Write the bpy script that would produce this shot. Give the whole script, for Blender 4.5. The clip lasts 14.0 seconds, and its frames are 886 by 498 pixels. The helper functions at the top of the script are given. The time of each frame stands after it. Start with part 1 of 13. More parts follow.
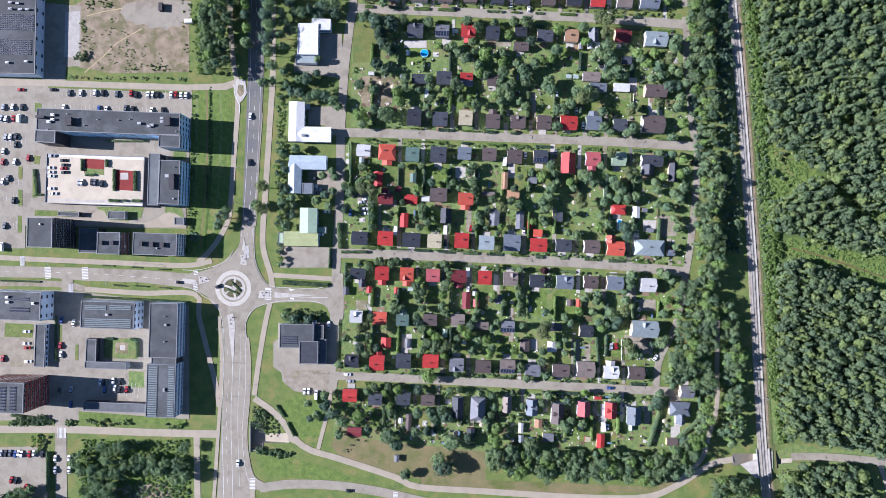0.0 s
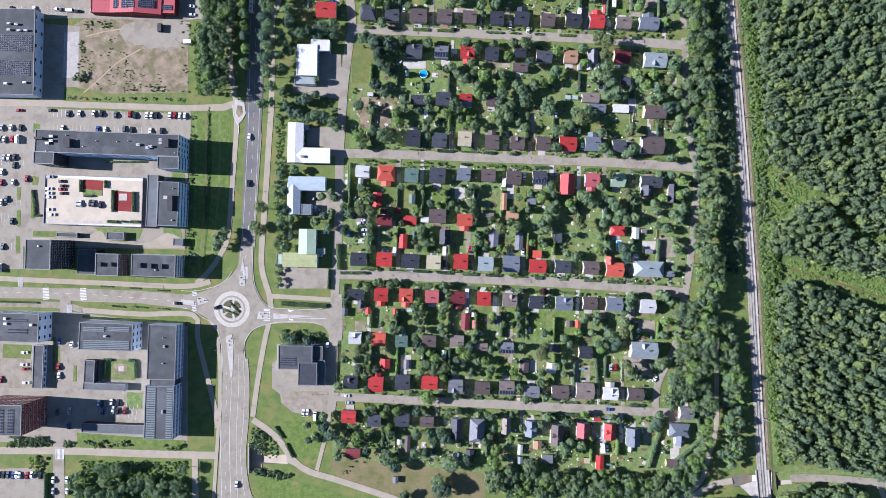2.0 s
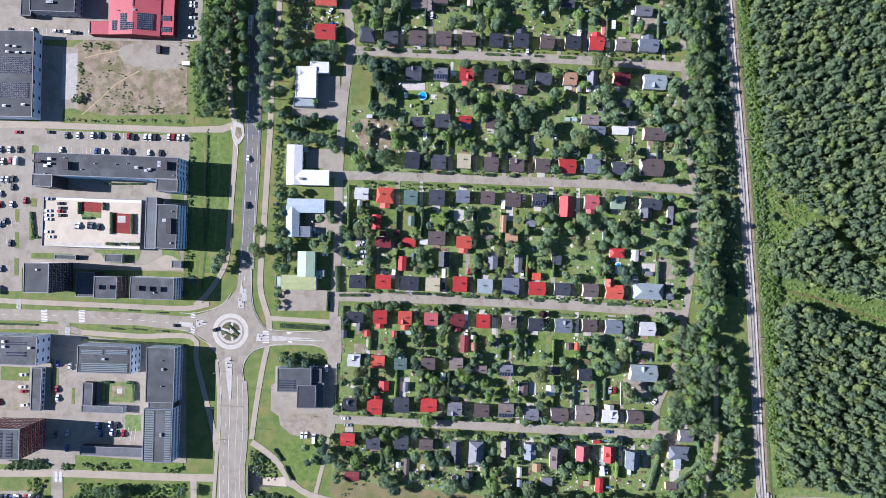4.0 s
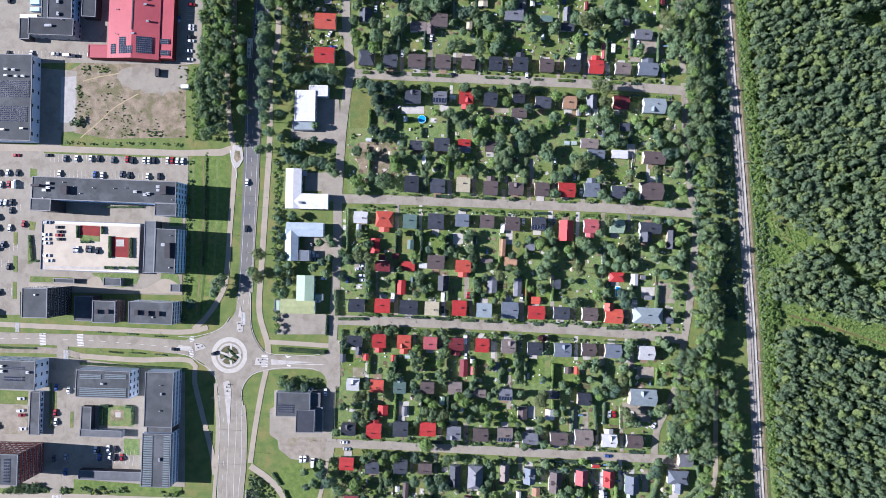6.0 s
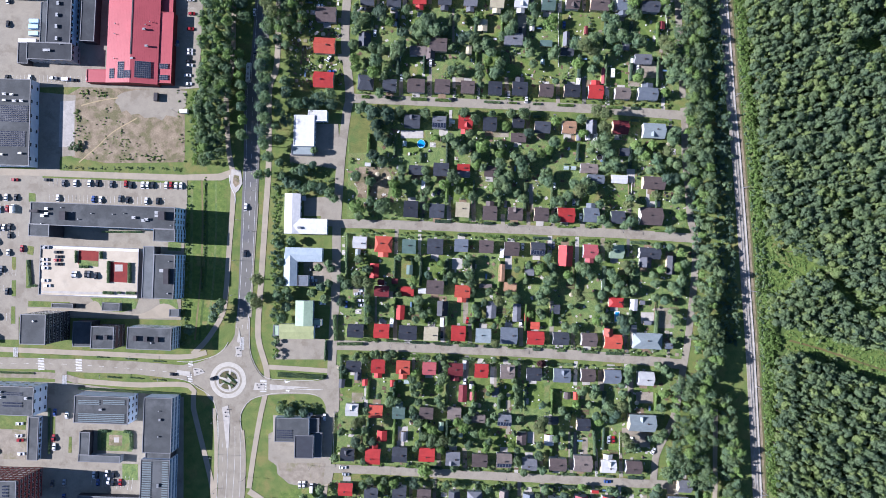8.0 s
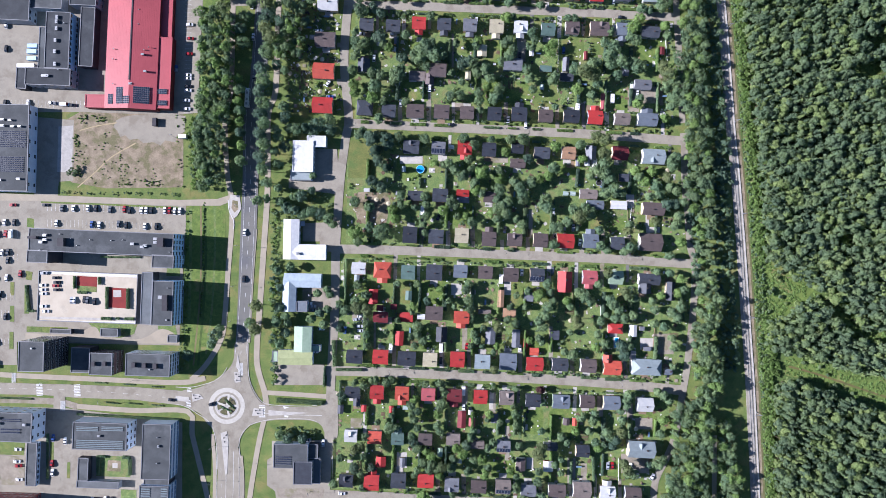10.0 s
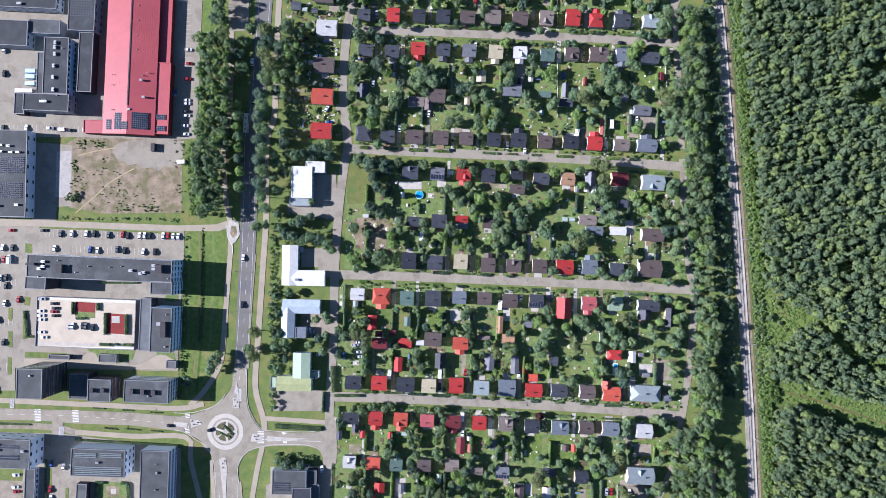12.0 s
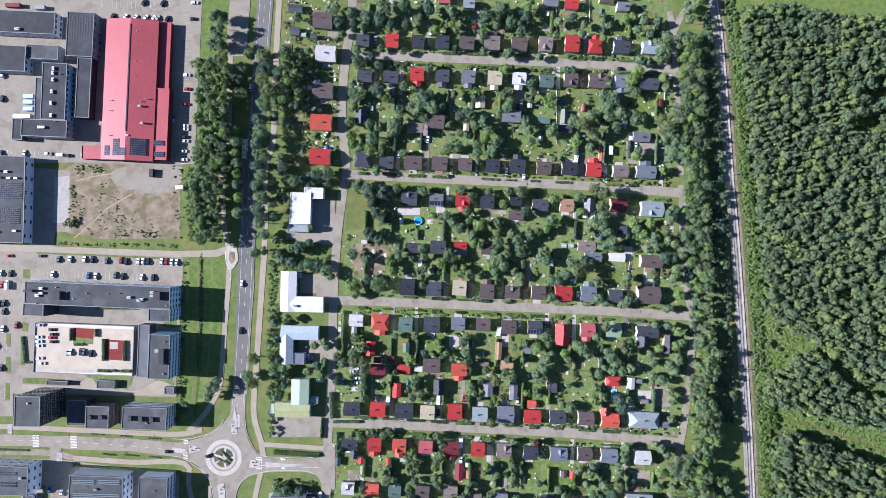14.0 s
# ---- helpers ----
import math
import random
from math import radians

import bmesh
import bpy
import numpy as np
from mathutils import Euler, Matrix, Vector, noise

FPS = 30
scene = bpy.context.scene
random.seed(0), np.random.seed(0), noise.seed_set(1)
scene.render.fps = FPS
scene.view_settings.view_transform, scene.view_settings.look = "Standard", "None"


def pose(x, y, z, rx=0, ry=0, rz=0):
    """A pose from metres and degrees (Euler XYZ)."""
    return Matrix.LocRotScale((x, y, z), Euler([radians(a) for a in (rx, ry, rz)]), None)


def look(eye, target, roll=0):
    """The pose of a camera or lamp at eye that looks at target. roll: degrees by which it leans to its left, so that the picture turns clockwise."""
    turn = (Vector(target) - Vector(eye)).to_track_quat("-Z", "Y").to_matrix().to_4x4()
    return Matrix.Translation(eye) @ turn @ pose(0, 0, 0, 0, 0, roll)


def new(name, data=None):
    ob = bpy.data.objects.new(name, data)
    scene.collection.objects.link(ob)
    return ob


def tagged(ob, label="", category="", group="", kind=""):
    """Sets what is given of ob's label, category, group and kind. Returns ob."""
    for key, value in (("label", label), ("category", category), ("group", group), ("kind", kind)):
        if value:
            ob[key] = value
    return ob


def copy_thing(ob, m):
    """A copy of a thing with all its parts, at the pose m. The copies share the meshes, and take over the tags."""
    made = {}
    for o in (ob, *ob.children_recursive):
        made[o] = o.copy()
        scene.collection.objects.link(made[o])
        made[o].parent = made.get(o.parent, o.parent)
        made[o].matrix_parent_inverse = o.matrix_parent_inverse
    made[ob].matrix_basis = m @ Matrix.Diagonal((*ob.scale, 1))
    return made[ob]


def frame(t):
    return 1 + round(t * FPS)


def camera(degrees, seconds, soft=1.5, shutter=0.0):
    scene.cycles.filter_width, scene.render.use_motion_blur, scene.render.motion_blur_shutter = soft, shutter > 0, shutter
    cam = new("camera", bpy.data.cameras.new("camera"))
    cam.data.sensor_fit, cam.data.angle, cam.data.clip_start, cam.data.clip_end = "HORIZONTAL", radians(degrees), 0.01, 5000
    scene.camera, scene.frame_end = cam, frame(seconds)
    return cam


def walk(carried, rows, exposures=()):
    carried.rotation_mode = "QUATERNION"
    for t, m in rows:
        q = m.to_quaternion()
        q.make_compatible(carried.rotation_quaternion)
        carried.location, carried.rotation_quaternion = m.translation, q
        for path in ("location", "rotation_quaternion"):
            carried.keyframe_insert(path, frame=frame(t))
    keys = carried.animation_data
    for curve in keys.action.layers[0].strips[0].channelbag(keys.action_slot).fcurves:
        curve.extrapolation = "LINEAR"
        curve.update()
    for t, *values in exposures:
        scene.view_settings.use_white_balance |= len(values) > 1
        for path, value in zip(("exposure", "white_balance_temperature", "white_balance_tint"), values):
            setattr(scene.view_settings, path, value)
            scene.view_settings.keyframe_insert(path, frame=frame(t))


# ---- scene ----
cam = camera(76.4, 14.0, 0.6)
PATH = [
    (0, pose(-0.092, -1.832, 358.747, 0.2945, -0.0068, -0.0179)),
    (1, pose(0.036, 4.319, 358.548, 0.3674, -0.0353, -0.0095)),
    (2, pose(0.189, 10.702, 358.333, 0.4202, -0.0565, 0.0005)),
    (3, pose(0.362, 17.392, 358.104, 0.4548, -0.0718, 0.0123)),
    (4, pose(0.553, 24.425, 357.866, 0.4732, -0.0825, 0.0259)),
    (5, pose(0.757, 31.797, 357.621, 0.4771, -0.0898, 0.0414)),
    (6, pose(0.970, 39.479, 357.374, 0.4685, -0.0950, 0.0588)),
    (7, pose(1.189, 47.425, 357.126, 0.4493, -0.0994, 0.0782)),
    (8, pose(1.411, 55.573, 356.882, 0.4213, -0.1043, 0.0998)),
    (9, pose(1.630, 63.862, 356.645, 0.3864, -0.1109, 0.1235)),
    (10, pose(1.845, 72.234, 356.418, 0.3464, -0.1205, 0.1494)),
    (11, pose(2.050, 80.644, 356.204, 0.3034, -0.1344, 0.1776)),
    (12, pose(2.243, 89.070, 356.006, 0.2590, -0.1539, 0.2081)),
    (13, pose(2.418, 97.516, 355.829, 0.2153, -0.1802, 0.2411)),
    (14, pose(2.574, 106.024, 355.674, 0.1741, -0.2146, 0.2766)),
]
EXPOSURE = 1.45
walk(cam, PATH, [(0.0, EXPOSURE, 5690, 20.6), (14.0, EXPOSURE, 5690, 20.6)])

# ---- world, sun ----
SUN_EL, SUN_AZ = 27.0, 176.0      # azimuth of the sun, counted from +x towards +y
world = bpy.data.worlds.new("sky")
scene.world = world
world.use_nodes = True
wn = world.node_tree
bg = wn.nodes["Background"]
sky = wn.nodes.new("ShaderNodeTexSky")
sky.sky_type, sky.sun_disc = "NISHITA", False
sky.air_density, sky.dust_density, sky.ozone_density = 1.2, 0.4, 5.0
sky.sun_elevation, sky.sun_rotation = radians(SUN_EL), radians(90.0 - SUN_AZ)
wn.links.new(sky.outputs[0], bg.inputs["Color"])
bg.inputs["Strength"].default_value = 0.043
sun = new("sun", bpy.data.lights.new("sun", "SUN"))
sun.data.energy, sun.data.angle, sun.data.color = 4.9, radians(0.53), (1.0, 0.955, 0.89)
away = Vector((math.cos(radians(SUN_AZ)) * math.cos(radians(SUN_EL)), math.sin(radians(SUN_AZ)) * math.cos(radians(SUN_EL)), math.sin(radians(SUN_EL))))
sun.matrix_world = look(away * 600, (0, 0, 0))
scene.view_settings.exposure = EXPOSURE


# ---- materials ----
def lin(r, g, b):
    """A colour from its everyday 0..255 values."""
    return tuple((c / 255 / 12.92 if c < 10 else ((c / 255 + 0.055) / 1.055) ** 2.4) for c in (r, g, b)) + (1.0,)


def surf(name, c1, c2, big=6.0, fine=0.5, rough=0.9, bump=0.4, vary=0.25, metal=0.0, per_object=0.0, per_island=0.0, c3=None, third=30.0, lines=None, cut3=0.56):
    """Two colours in large stains, a third in still larger ones, fine grain on top, relief, and ribs (spacing, direction, depth) where lines is given."""
    m = bpy.data.materials.new(name)
    m.use_nodes = True
    n, lk = m.node_tree.nodes, m.node_tree.links
    b = n["Principled BSDF"]
    b.inputs["Roughness"].default_value, b.inputs["Metallic"].default_value = rough, metal
    b.inputs["Specular IOR Level"].default_value = 0.25
    geo = n.new("ShaderNodeNewGeometry")

    def noisy(size, detail=4.0, roughness=0.6):
        t = n.new("ShaderNodeTexNoise")
        t.inputs["Scale"].default_value, t.inputs["Detail"].default_value, t.inputs["Roughness"].default_value = 1.0 / size, detail, roughness
        lk.new(geo.outputs["Position"], t.inputs["Vector"])
        return t.outputs["Fac"]

    def ramp(value, a, c):
        r = n.new("ShaderNodeMapRange")
        r.inputs["From Min"].default_value, r.inputs["From Max"].default_value = a, c
        lk.new(value, r.inputs["Value"])
        return r.outputs["Result"]

    def mixed(fac, a, c, kind="MIX"):
        x = n.new("ShaderNodeMix")
        x.data_type, x.blend_type = "RGBA", kind
        for sock, v in ((x.inputs["Factor"], fac), (x.inputs[6], a), (x.inputs[7], c)):
            if isinstance(v, (tuple, float)):
                sock.default_value = v
            else:
                lk.new(v, sock)
        return x.outputs[2]

    col = mixed(ramp(noisy(big), 0.36, 0.64), lin(*c1), lin(*c2))
    if c3:
        col = mixed(ramp(noisy(third, 5.0, 0.65), cut3 - 0.05, cut3 + 0.07), col, lin(*c3))
    f = noisy(fine, 6.0, 0.75)
    g = n.new("ShaderNodeMapRange")
    g.inputs["From Min"].default_value, g.inputs["From Max"].default_value = 0.3, 0.7
    g.inputs["To Min"].default_value, g.inputs["To Max"].default_value = 1 - vary, 1 + vary
    lk.new(f, g.inputs["Value"])
    gain = g.outputs["Result"]

    def times(a, source, amount):
        r = n.new("ShaderNodeMapRange")
        r.inputs["To Min"].default_value, r.inputs["To Max"].default_value = 1 - amount, 1 + amount
        lk.new(source, r.inputs["Value"])
        k = n.new("ShaderNodeMath")
        k.operation = "MULTIPLY"
        lk.new(a, k.inputs[0]), lk.new(r.outputs["Result"], k.inputs[1])
        return k.outputs[0]

    if per_object:
        gain = times(gain, n.new("ShaderNodeObjectInfo").outputs["Random"], per_object)
    if per_island:
        gain = times(gain, geo.outputs["Random Per Island"], per_island)
    v = n.new("ShaderNodeVectorMath")
    v.operation = "SCALE"
    lk.new(col, v.inputs[0]), lk.new(gain, v.inputs["Scale"])
    lk.new(v.outputs[0], b.inputs["Base Color"])
    h = f
    if lines:
        step, along, depth = lines
        tc = n.new("ShaderNodeTexCoord")
        w = n.new("ShaderNodeTexWave")
        w.wave_type, w.bands_direction, w.wave_profile = "BANDS", along, "SAW"
        w.inputs["Scale"].default_value = 0.314 / step
        w.inputs["Distortion"].default_value = 0.0
        lk.new(tc.outputs["Object"], w.inputs["Vector"])
        k = n.new("ShaderNodeMath")
        k.operation, k.inputs[1].default_value = "MULTIPLY_ADD", depth
        lk.new(w.outputs["Fac"], k.inputs[0]), lk.new(f, k.inputs[2])
        h = k.outputs[0]
    if bump:
        u = n.new("ShaderNodeBump")
        u.inputs["Strength"].default_value, u.inputs["Distance"].default_value = bump, 0.1
        lk.new(h, u.inputs["Height"]), lk.new(u.outputs[0], b.inputs["Normal"])
    return m


def plain(name, c, rough=0.5, metal=0.0, spec=0.5):
    m = bpy.data.materials.new(name)
    m.use_nodes = True
    b = m.node_tree.nodes["Principled BSDF"]
    b.inputs["Base Color"].default_value, b.inputs["Roughness"].default_value, b.inputs["Metallic"].default_value = lin(*c), rough, metal
    b.inputs["Specular IOR Level"].default_value = spec
    return m


GRASS = surf("grass", (80, 98, 50), (100, 110, 60), 6, 0.5, 0.95, 0.9, 0.45, c3=(110, 108, 64), third=13, cut3=0.57)
LAWN = surf("lawn", (81, 102, 59), (107, 121, 70), 2.6, 0.6, 0.95, 1.0, 0.5, c3=(108, 111, 70), third=8)
MEADOW = surf("rough_meadow", (76, 96, 46), (98, 114, 56), 3, 0.7, 0.95, 1.0, 0.4, c3=(116, 112, 70), third=14, cut3=0.6)
DRY = surf("dry_grass", (116, 105, 76), (100, 98, 66), 8, 0.5, 0.95, 0.9, 0.3, c3=(84, 92, 48), third=14)
FLOOR_WOOD = surf("forest_floor", (60, 78, 40), (76, 94, 48), 5, 0.6, 0.95, 1.0, 0.4, c3=(88, 104, 52), third=22, cut3=0.6)
ASPHALT = surf("worn_asphalt", (129, 123, 111), (137, 131, 118), 5, 0.35, 0.9, 0.2, 0.15, c3=(120, 113, 101), third=9)
ASPHALT_DARK = surf("newer_asphalt", (99, 98, 94), (106, 104, 100), 9, 0.35, 0.9, 0.15, 0.08, c3=(93, 93, 94), third=30)
PATH = surf("pale_footpath", (140, 132, 117), (150, 141, 125), 6, 0.4, 0.95, 0.15, 0.08)
GRAVEL = surf("gravel", (140, 132, 118), (122, 114, 102), 4, 0.4, 0.95, 0.6, 0.2, c3=(112, 108, 84), third=10)
SANDY = surf("bare_sandy_ground", (138, 125, 106), (112, 101, 84), 4.5, 0.5, 0.95, 1.0, 0.42, c3=(100, 96, 70), third=7, cut3=0.53)
BALLAST = surf("railway_ballast", (146, 140, 128), (124, 119, 110), 3, 0.3, 0.95, 1.0, 0.3, c3=(128, 120, 110), third=12)
RAILSIDE = surf("rank_railside_grass", (84, 84, 54), (98, 96, 66), 4, 0.5, 0.95, 1.0, 0.4, c3=(78, 92, 48), third=9)
STONE = surf("pale_paving_stone", (168, 164, 156), (152, 148, 142), 3, 0.4, 0.9, 0.3, 0.12)
CONCRETE = surf("concrete", (160, 156, 150), (142, 139, 134), 3, 0.5, 0.9, 0.2, 0.12)
PAINT = surf("white_road_paint", (196, 196, 194), (180, 180, 178), 2, 0.3, 0.8, 0.1, 0.12)
DECK = surf("white_deck_coating", (174, 164, 147), (164, 154, 137), 6, 0.6, 0.8, 0.1, 0.05, c3=(150, 144, 130), third=14, cut3=0.62)
RED_PAVE = surf("red_play_surface", (122, 48, 44), (108, 42, 40), 3, 0.4, 0.9, 0.2, 0.12)
PALE_STONE = surf("whitish_stone_setts", (172, 168, 158), (160, 156, 147), 2, 0.3, 0.9, 0.3, 0.1)
BED = surf("planted_bed", (72, 78, 50), (96, 88, 66), 1.5, 0.4, 0.95, 1.0, 0.4, c3=(52, 52, 46), third=2.5)
STRAW = surf("trodden_straw", (160, 145, 114), (146, 132, 104), 1.5, 0.4, 0.95, 0.5, 0.25)
BROOK = surf("muddy_brook", (102, 88, 58), (82, 74, 48), 2, 0.4, 0.5, 0.3, 0.3, c3=(74, 78, 46), third=5)
WOOD = surf("weathered_wood", (126, 108, 88), (108, 94, 78), 2, 0.3, 0.85, 0.4, 0.2)


def roof_mat(name, c1, c2, rough=0.6, metal=0.0, lines=(0.36, "X", 0.9), vary=0.1, per=0.14):
    return surf(name, c1, c2, 2.6, 0.35, rough, 0.35, vary, metal, per_object=per, lines=lines)


ROOF = {
    "red": roof_mat("red_roof", (155, 50, 48), (141, 45, 44)),
    "orange": roof_mat("orange_red_roof", (168, 76, 60), (154, 68, 56)),
    "pink": roof_mat("faded_red_roof", (150, 78, 80), (138, 72, 76)),
    "maroon": roof_mat("maroon_roof", (104, 42, 46), (90, 38, 42)),
    "black": roof_mat("black_roof", (48, 52, 60), (41, 44, 52)),
    "dark": roof_mat("dark_grey_roof", (62, 66, 74), (53, 56, 63)),
    "grey": roof_mat("grey_roof", (104, 106, 112), (92, 94, 100)),
    "brown": roof_mat("brown_roof", (84, 74, 72), (74, 66, 65)),
    "taupe": roof_mat("grey_brown_roof", (116, 106, 100), (102, 94, 90)),
    "tan": roof_mat("tan_roof", (150, 118, 92), (136, 108, 86)),
    "cream": roof_mat("cream_roof", (162, 154, 130), (150, 143, 120)),
    "white": roof_mat("white_roof", (180, 180, 178), (168, 169, 170)),
    "blue": roof_mat("blue_grey_roof", (94, 101, 110), (85, 92, 101)),
    "ice": roof_mat("pale_blue_roof", (126, 136, 139), (116, 126, 129)),
    "sky": roof_mat("light_blue_roof", (148, 160, 168), (138, 150, 158)),
    "green": roof_mat("green_grey_roof", (84, 104, 98), (74, 94, 88)),
    "mint": roof_mat("pale_green_roof", (138, 156, 134), (128, 146, 124)),
    "olive": roof_mat("olive_roof", (152, 158, 114), (140, 147, 106)),
    "felt": surf("roofing_felt", (72, 75, 77), (62, 65, 67), 6, 0.5, 0.9, 0.15, 0.12, per_object=0.06, c3=(82, 85, 87), third=14),
    "felt_dark": surf("dark_roofing_felt", (58, 61, 65), (49, 52, 56), 6, 0.5, 0.9, 0.15, 0.14, per_object=0.06, c3=(66, 69, 72), third=10),
    "felt_pale": surf("pale_roofing_felt", (94, 97, 99), (84, 87, 89), 5, 0.5, 0.9, 0.15, 0.1, per_object=0.05),
    "hall_red": surf("red_sheet_roof", (152, 70, 76), (143, 65, 71), 12, 1.0, 0.5, 0.25, 0.06, lines=(1.0, "X", 1.2)),
}
WALLS = {k: surf("wall_paint_" + k, a, b, 2, 0.4, 0.85, 0.2, 0.08, per_object=0.08, lines=(0.18, "Z", 0.8)) for k, a, b in (
    ("white", (204, 202, 196), (194, 192, 186)), ("yellow", (196, 178, 126), (186, 168, 118)), ("grey", (150, 152, 154), (140, 142, 144)),
    ("red", (128, 52, 44), (118, 48, 42)), ("green", (128, 142, 118), (120, 134, 110)), ("beige", (182, 166, 140), (172, 158, 132)))}
FACADE = {k: surf("facade_" + k, a, b, 3, 0.6, 0.8, 0.1, 0.06) for k, a, b in (
    ("pale", (196, 206, 216), (186, 196, 208)), ("dark", (62, 60, 64), (54, 52, 56)), ("brick", (122, 56, 52), (108, 50, 48)),
    ("grey", (140, 144, 150), (128, 132, 138)), ("blue", (176, 204, 226), (164, 194, 218)), ("brown", (86, 66, 62), (76, 58, 56)))}
GLASS = plain("dark_window_glass", (34, 42, 52), 0.08, 0.0, 0.8)
BLUE_GLASS = plain("blue_tinted_glass", (82, 110, 142), 0.1, 0.0, 0.8)
FRAME = plain("white_frame", (200, 200, 198), 0.6)
METAL = plain("galvanised_metal", (150, 152, 154), 0.4, 0.7)
FLASHING = plain("roof_flashing", (98, 100, 105), 0.6)
DARK_METAL = plain("dark_metal", (48, 50, 54), 0.5, 0.4)
SOLAR = surf("solar_cells", (36, 42, 56), (44, 50, 66), 1.5, 0.4, 0.2, 0.0, 0.1)
SOLAR_PALE = surf("pale_collector_glass", (116, 128, 130), (102, 114, 118), 1.5, 0.4, 0.2, 0.0, 0.12)
BRICK = surf("chimney_brick", (76, 66, 64), (64, 58, 56), 0.6, 0.2, 0.9, 0.4, 0.2)
BARK = surf("bark", (96, 84, 72), (78, 68, 58), 0.8, 0.15, 0.95, 0.8, 0.3)
RUBBER = plain("tyre_rubber", (26, 26, 27), 0.85)
WATER = plain("pool_water", (34, 138, 190), 0.15)
def leafy(m, share=0.3):
    """Lets part of the light through a leaf, a little yellower than its face."""
    n, lk = m.node_tree.nodes, m.node_tree.links
    b, out = n["Principled BSDF"], n["Material Output"]
    thin, both, warm = n.new("ShaderNodeBsdfTranslucent"), n.new("ShaderNodeMixShader"), n.new("ShaderNodeVectorMath")
    warm.operation, warm.inputs[1].default_value = "MULTIPLY", (1.12, 1.22, 1.0)
    lk.new(b.inputs["Base Color"].links[0].from_socket, warm.inputs[0])
    lk.new(warm.outputs[0], thin.inputs["Color"])
    both.inputs[0].default_value = share
    lk.new(b.outputs[0], both.inputs[1]), lk.new(thin.outputs[0], both.inputs[2]), lk.new(both.outputs[0], out.inputs["Surface"])
    return m


LEAF = {
    "mid": surf("leaves_mid", (86, 109, 84), (113, 131, 92), 9, 0.8, 0.75, 0.0, 0.22, per_object=0.2, per_island=0.16),
    "deep": surf("leaves_deep", (70, 92, 78), (90, 109, 88), 9, 0.8, 0.75, 0.0, 0.22, per_object=0.2, per_island=0.16),
    "bright": surf("leaves_bright", (100, 126, 70), (120, 142, 84), 7, 0.8, 0.75, 0.0, 0.22, per_object=0.15, per_island=0.16),
    "pine": surf("pine_needles", (88, 102, 70), (108, 116, 76), 7, 0.8, 0.75, 0.0, 0.22, per_object=0.15, per_island=0.16),
    "spruce": surf("spruce_needles", (54, 74, 62), (64, 84, 66), 7, 0.8, 0.75, 0.0, 0.22, per_object=0.15, per_island=0.16),
    "purple": surf("purple_leaves", (74, 48, 52), (84, 56, 58), 5, 0.8, 0.75, 0.0, 0.22, per_island=0.3),
    "forest": surf("forest_leaves", (106, 126, 94), (125, 142, 102), 9, 0.8, 0.75, 0.0, 0.2, per_island=0.14, c3=(97, 117, 93), third=16),
    "forest_deep": surf("forest_leaves_deep", (96, 116, 92), (113, 131, 99), 9, 0.8, 0.75, 0.0, 0.2, per_island=0.14),
    "forest_pale": surf("forest_leaves_pale", (122, 140, 90), (138, 152, 100), 9, 0.8, 0.75, 0.0, 0.2, per_island=0.14),
    "brush": surf("brush_leaves", (106, 132, 74), (124, 146, 84), 5, 0.8, 0.75, 0.0, 0.2, per_island=0.2),
}

for key, leaf_material in LEAF.items():
    leafy(leaf_material, 0.58 if key in ("forest", "forest_deep", "forest_pale", "brush") else 0.42)


# ---- building helpers ----
def obj(name, bm, mat, parent=None, label=""):
    me = bpy.data.meshes.new(name)
    bm.to_mesh(me)
    bm.free()
    for m in mat if isinstance(mat, (list, tuple)) else [mat]:
        me.materials.append(m)
    o = new(name, me)
    o.parent = parent
    return tagged(o, label)


def part(name, bm, mat, parent, label=""):
    return obj(name, bm, mat, parent, label)


def share(name, mesh, parent, m, label=""):
    """One more object on a mesh that others use too."""
    o = new(name, mesh)
    o.parent = parent
    o.matrix_basis = m
    return tagged(o, label)


def empty(name, m, label, category, group=""):
    o = new(name)
    o.matrix_basis = m
    return tagged(o, label, category, group)


def add_box(bm, x0, y0, z0, x1, y1, z1, slot=0):
    vs = [bm.verts.new(p) for p in ((x0, y0, z0), (x1, y0, z0), (x1, y1, z0), (x0, y1, z0), (x0, y0, z1), (x1, y0, z1), (x1, y1, z1), (x0, y1, z1))]
    for q in ((3, 2, 1, 0), (4, 5, 6, 7), (0, 1, 5, 4), (1, 2, 6, 5), (2, 3, 7, 6), (3, 0, 4, 7)):
        bm.faces.new([vs[i] for i in q]).material_index = slot


def add_prism(bm, outline, a, b, along="x", slot=0):
    """A closed outline in the cross plane, drawn out from a to b."""
    put = (lambda s, p: (s, p[0], p[1])) if along == "x" else ((lambda s, p: (p[0], s, p[1])) if along == "y" else (lambda s, p: (p[0], p[1], s)))
    one, two = [bm.verts.new(put(a, p)) for p in outline], [bm.verts.new(put(b, p)) for p in outline]
    k = len(outline)
    faces = [bm.faces.new(one), bm.faces.new(two)] + [bm.faces.new((one[i], one[(i + 1) % k], two[(i + 1) % k], two[i])) for i in range(k)]
    for f in faces:
        f.material_index = slot
    return faces


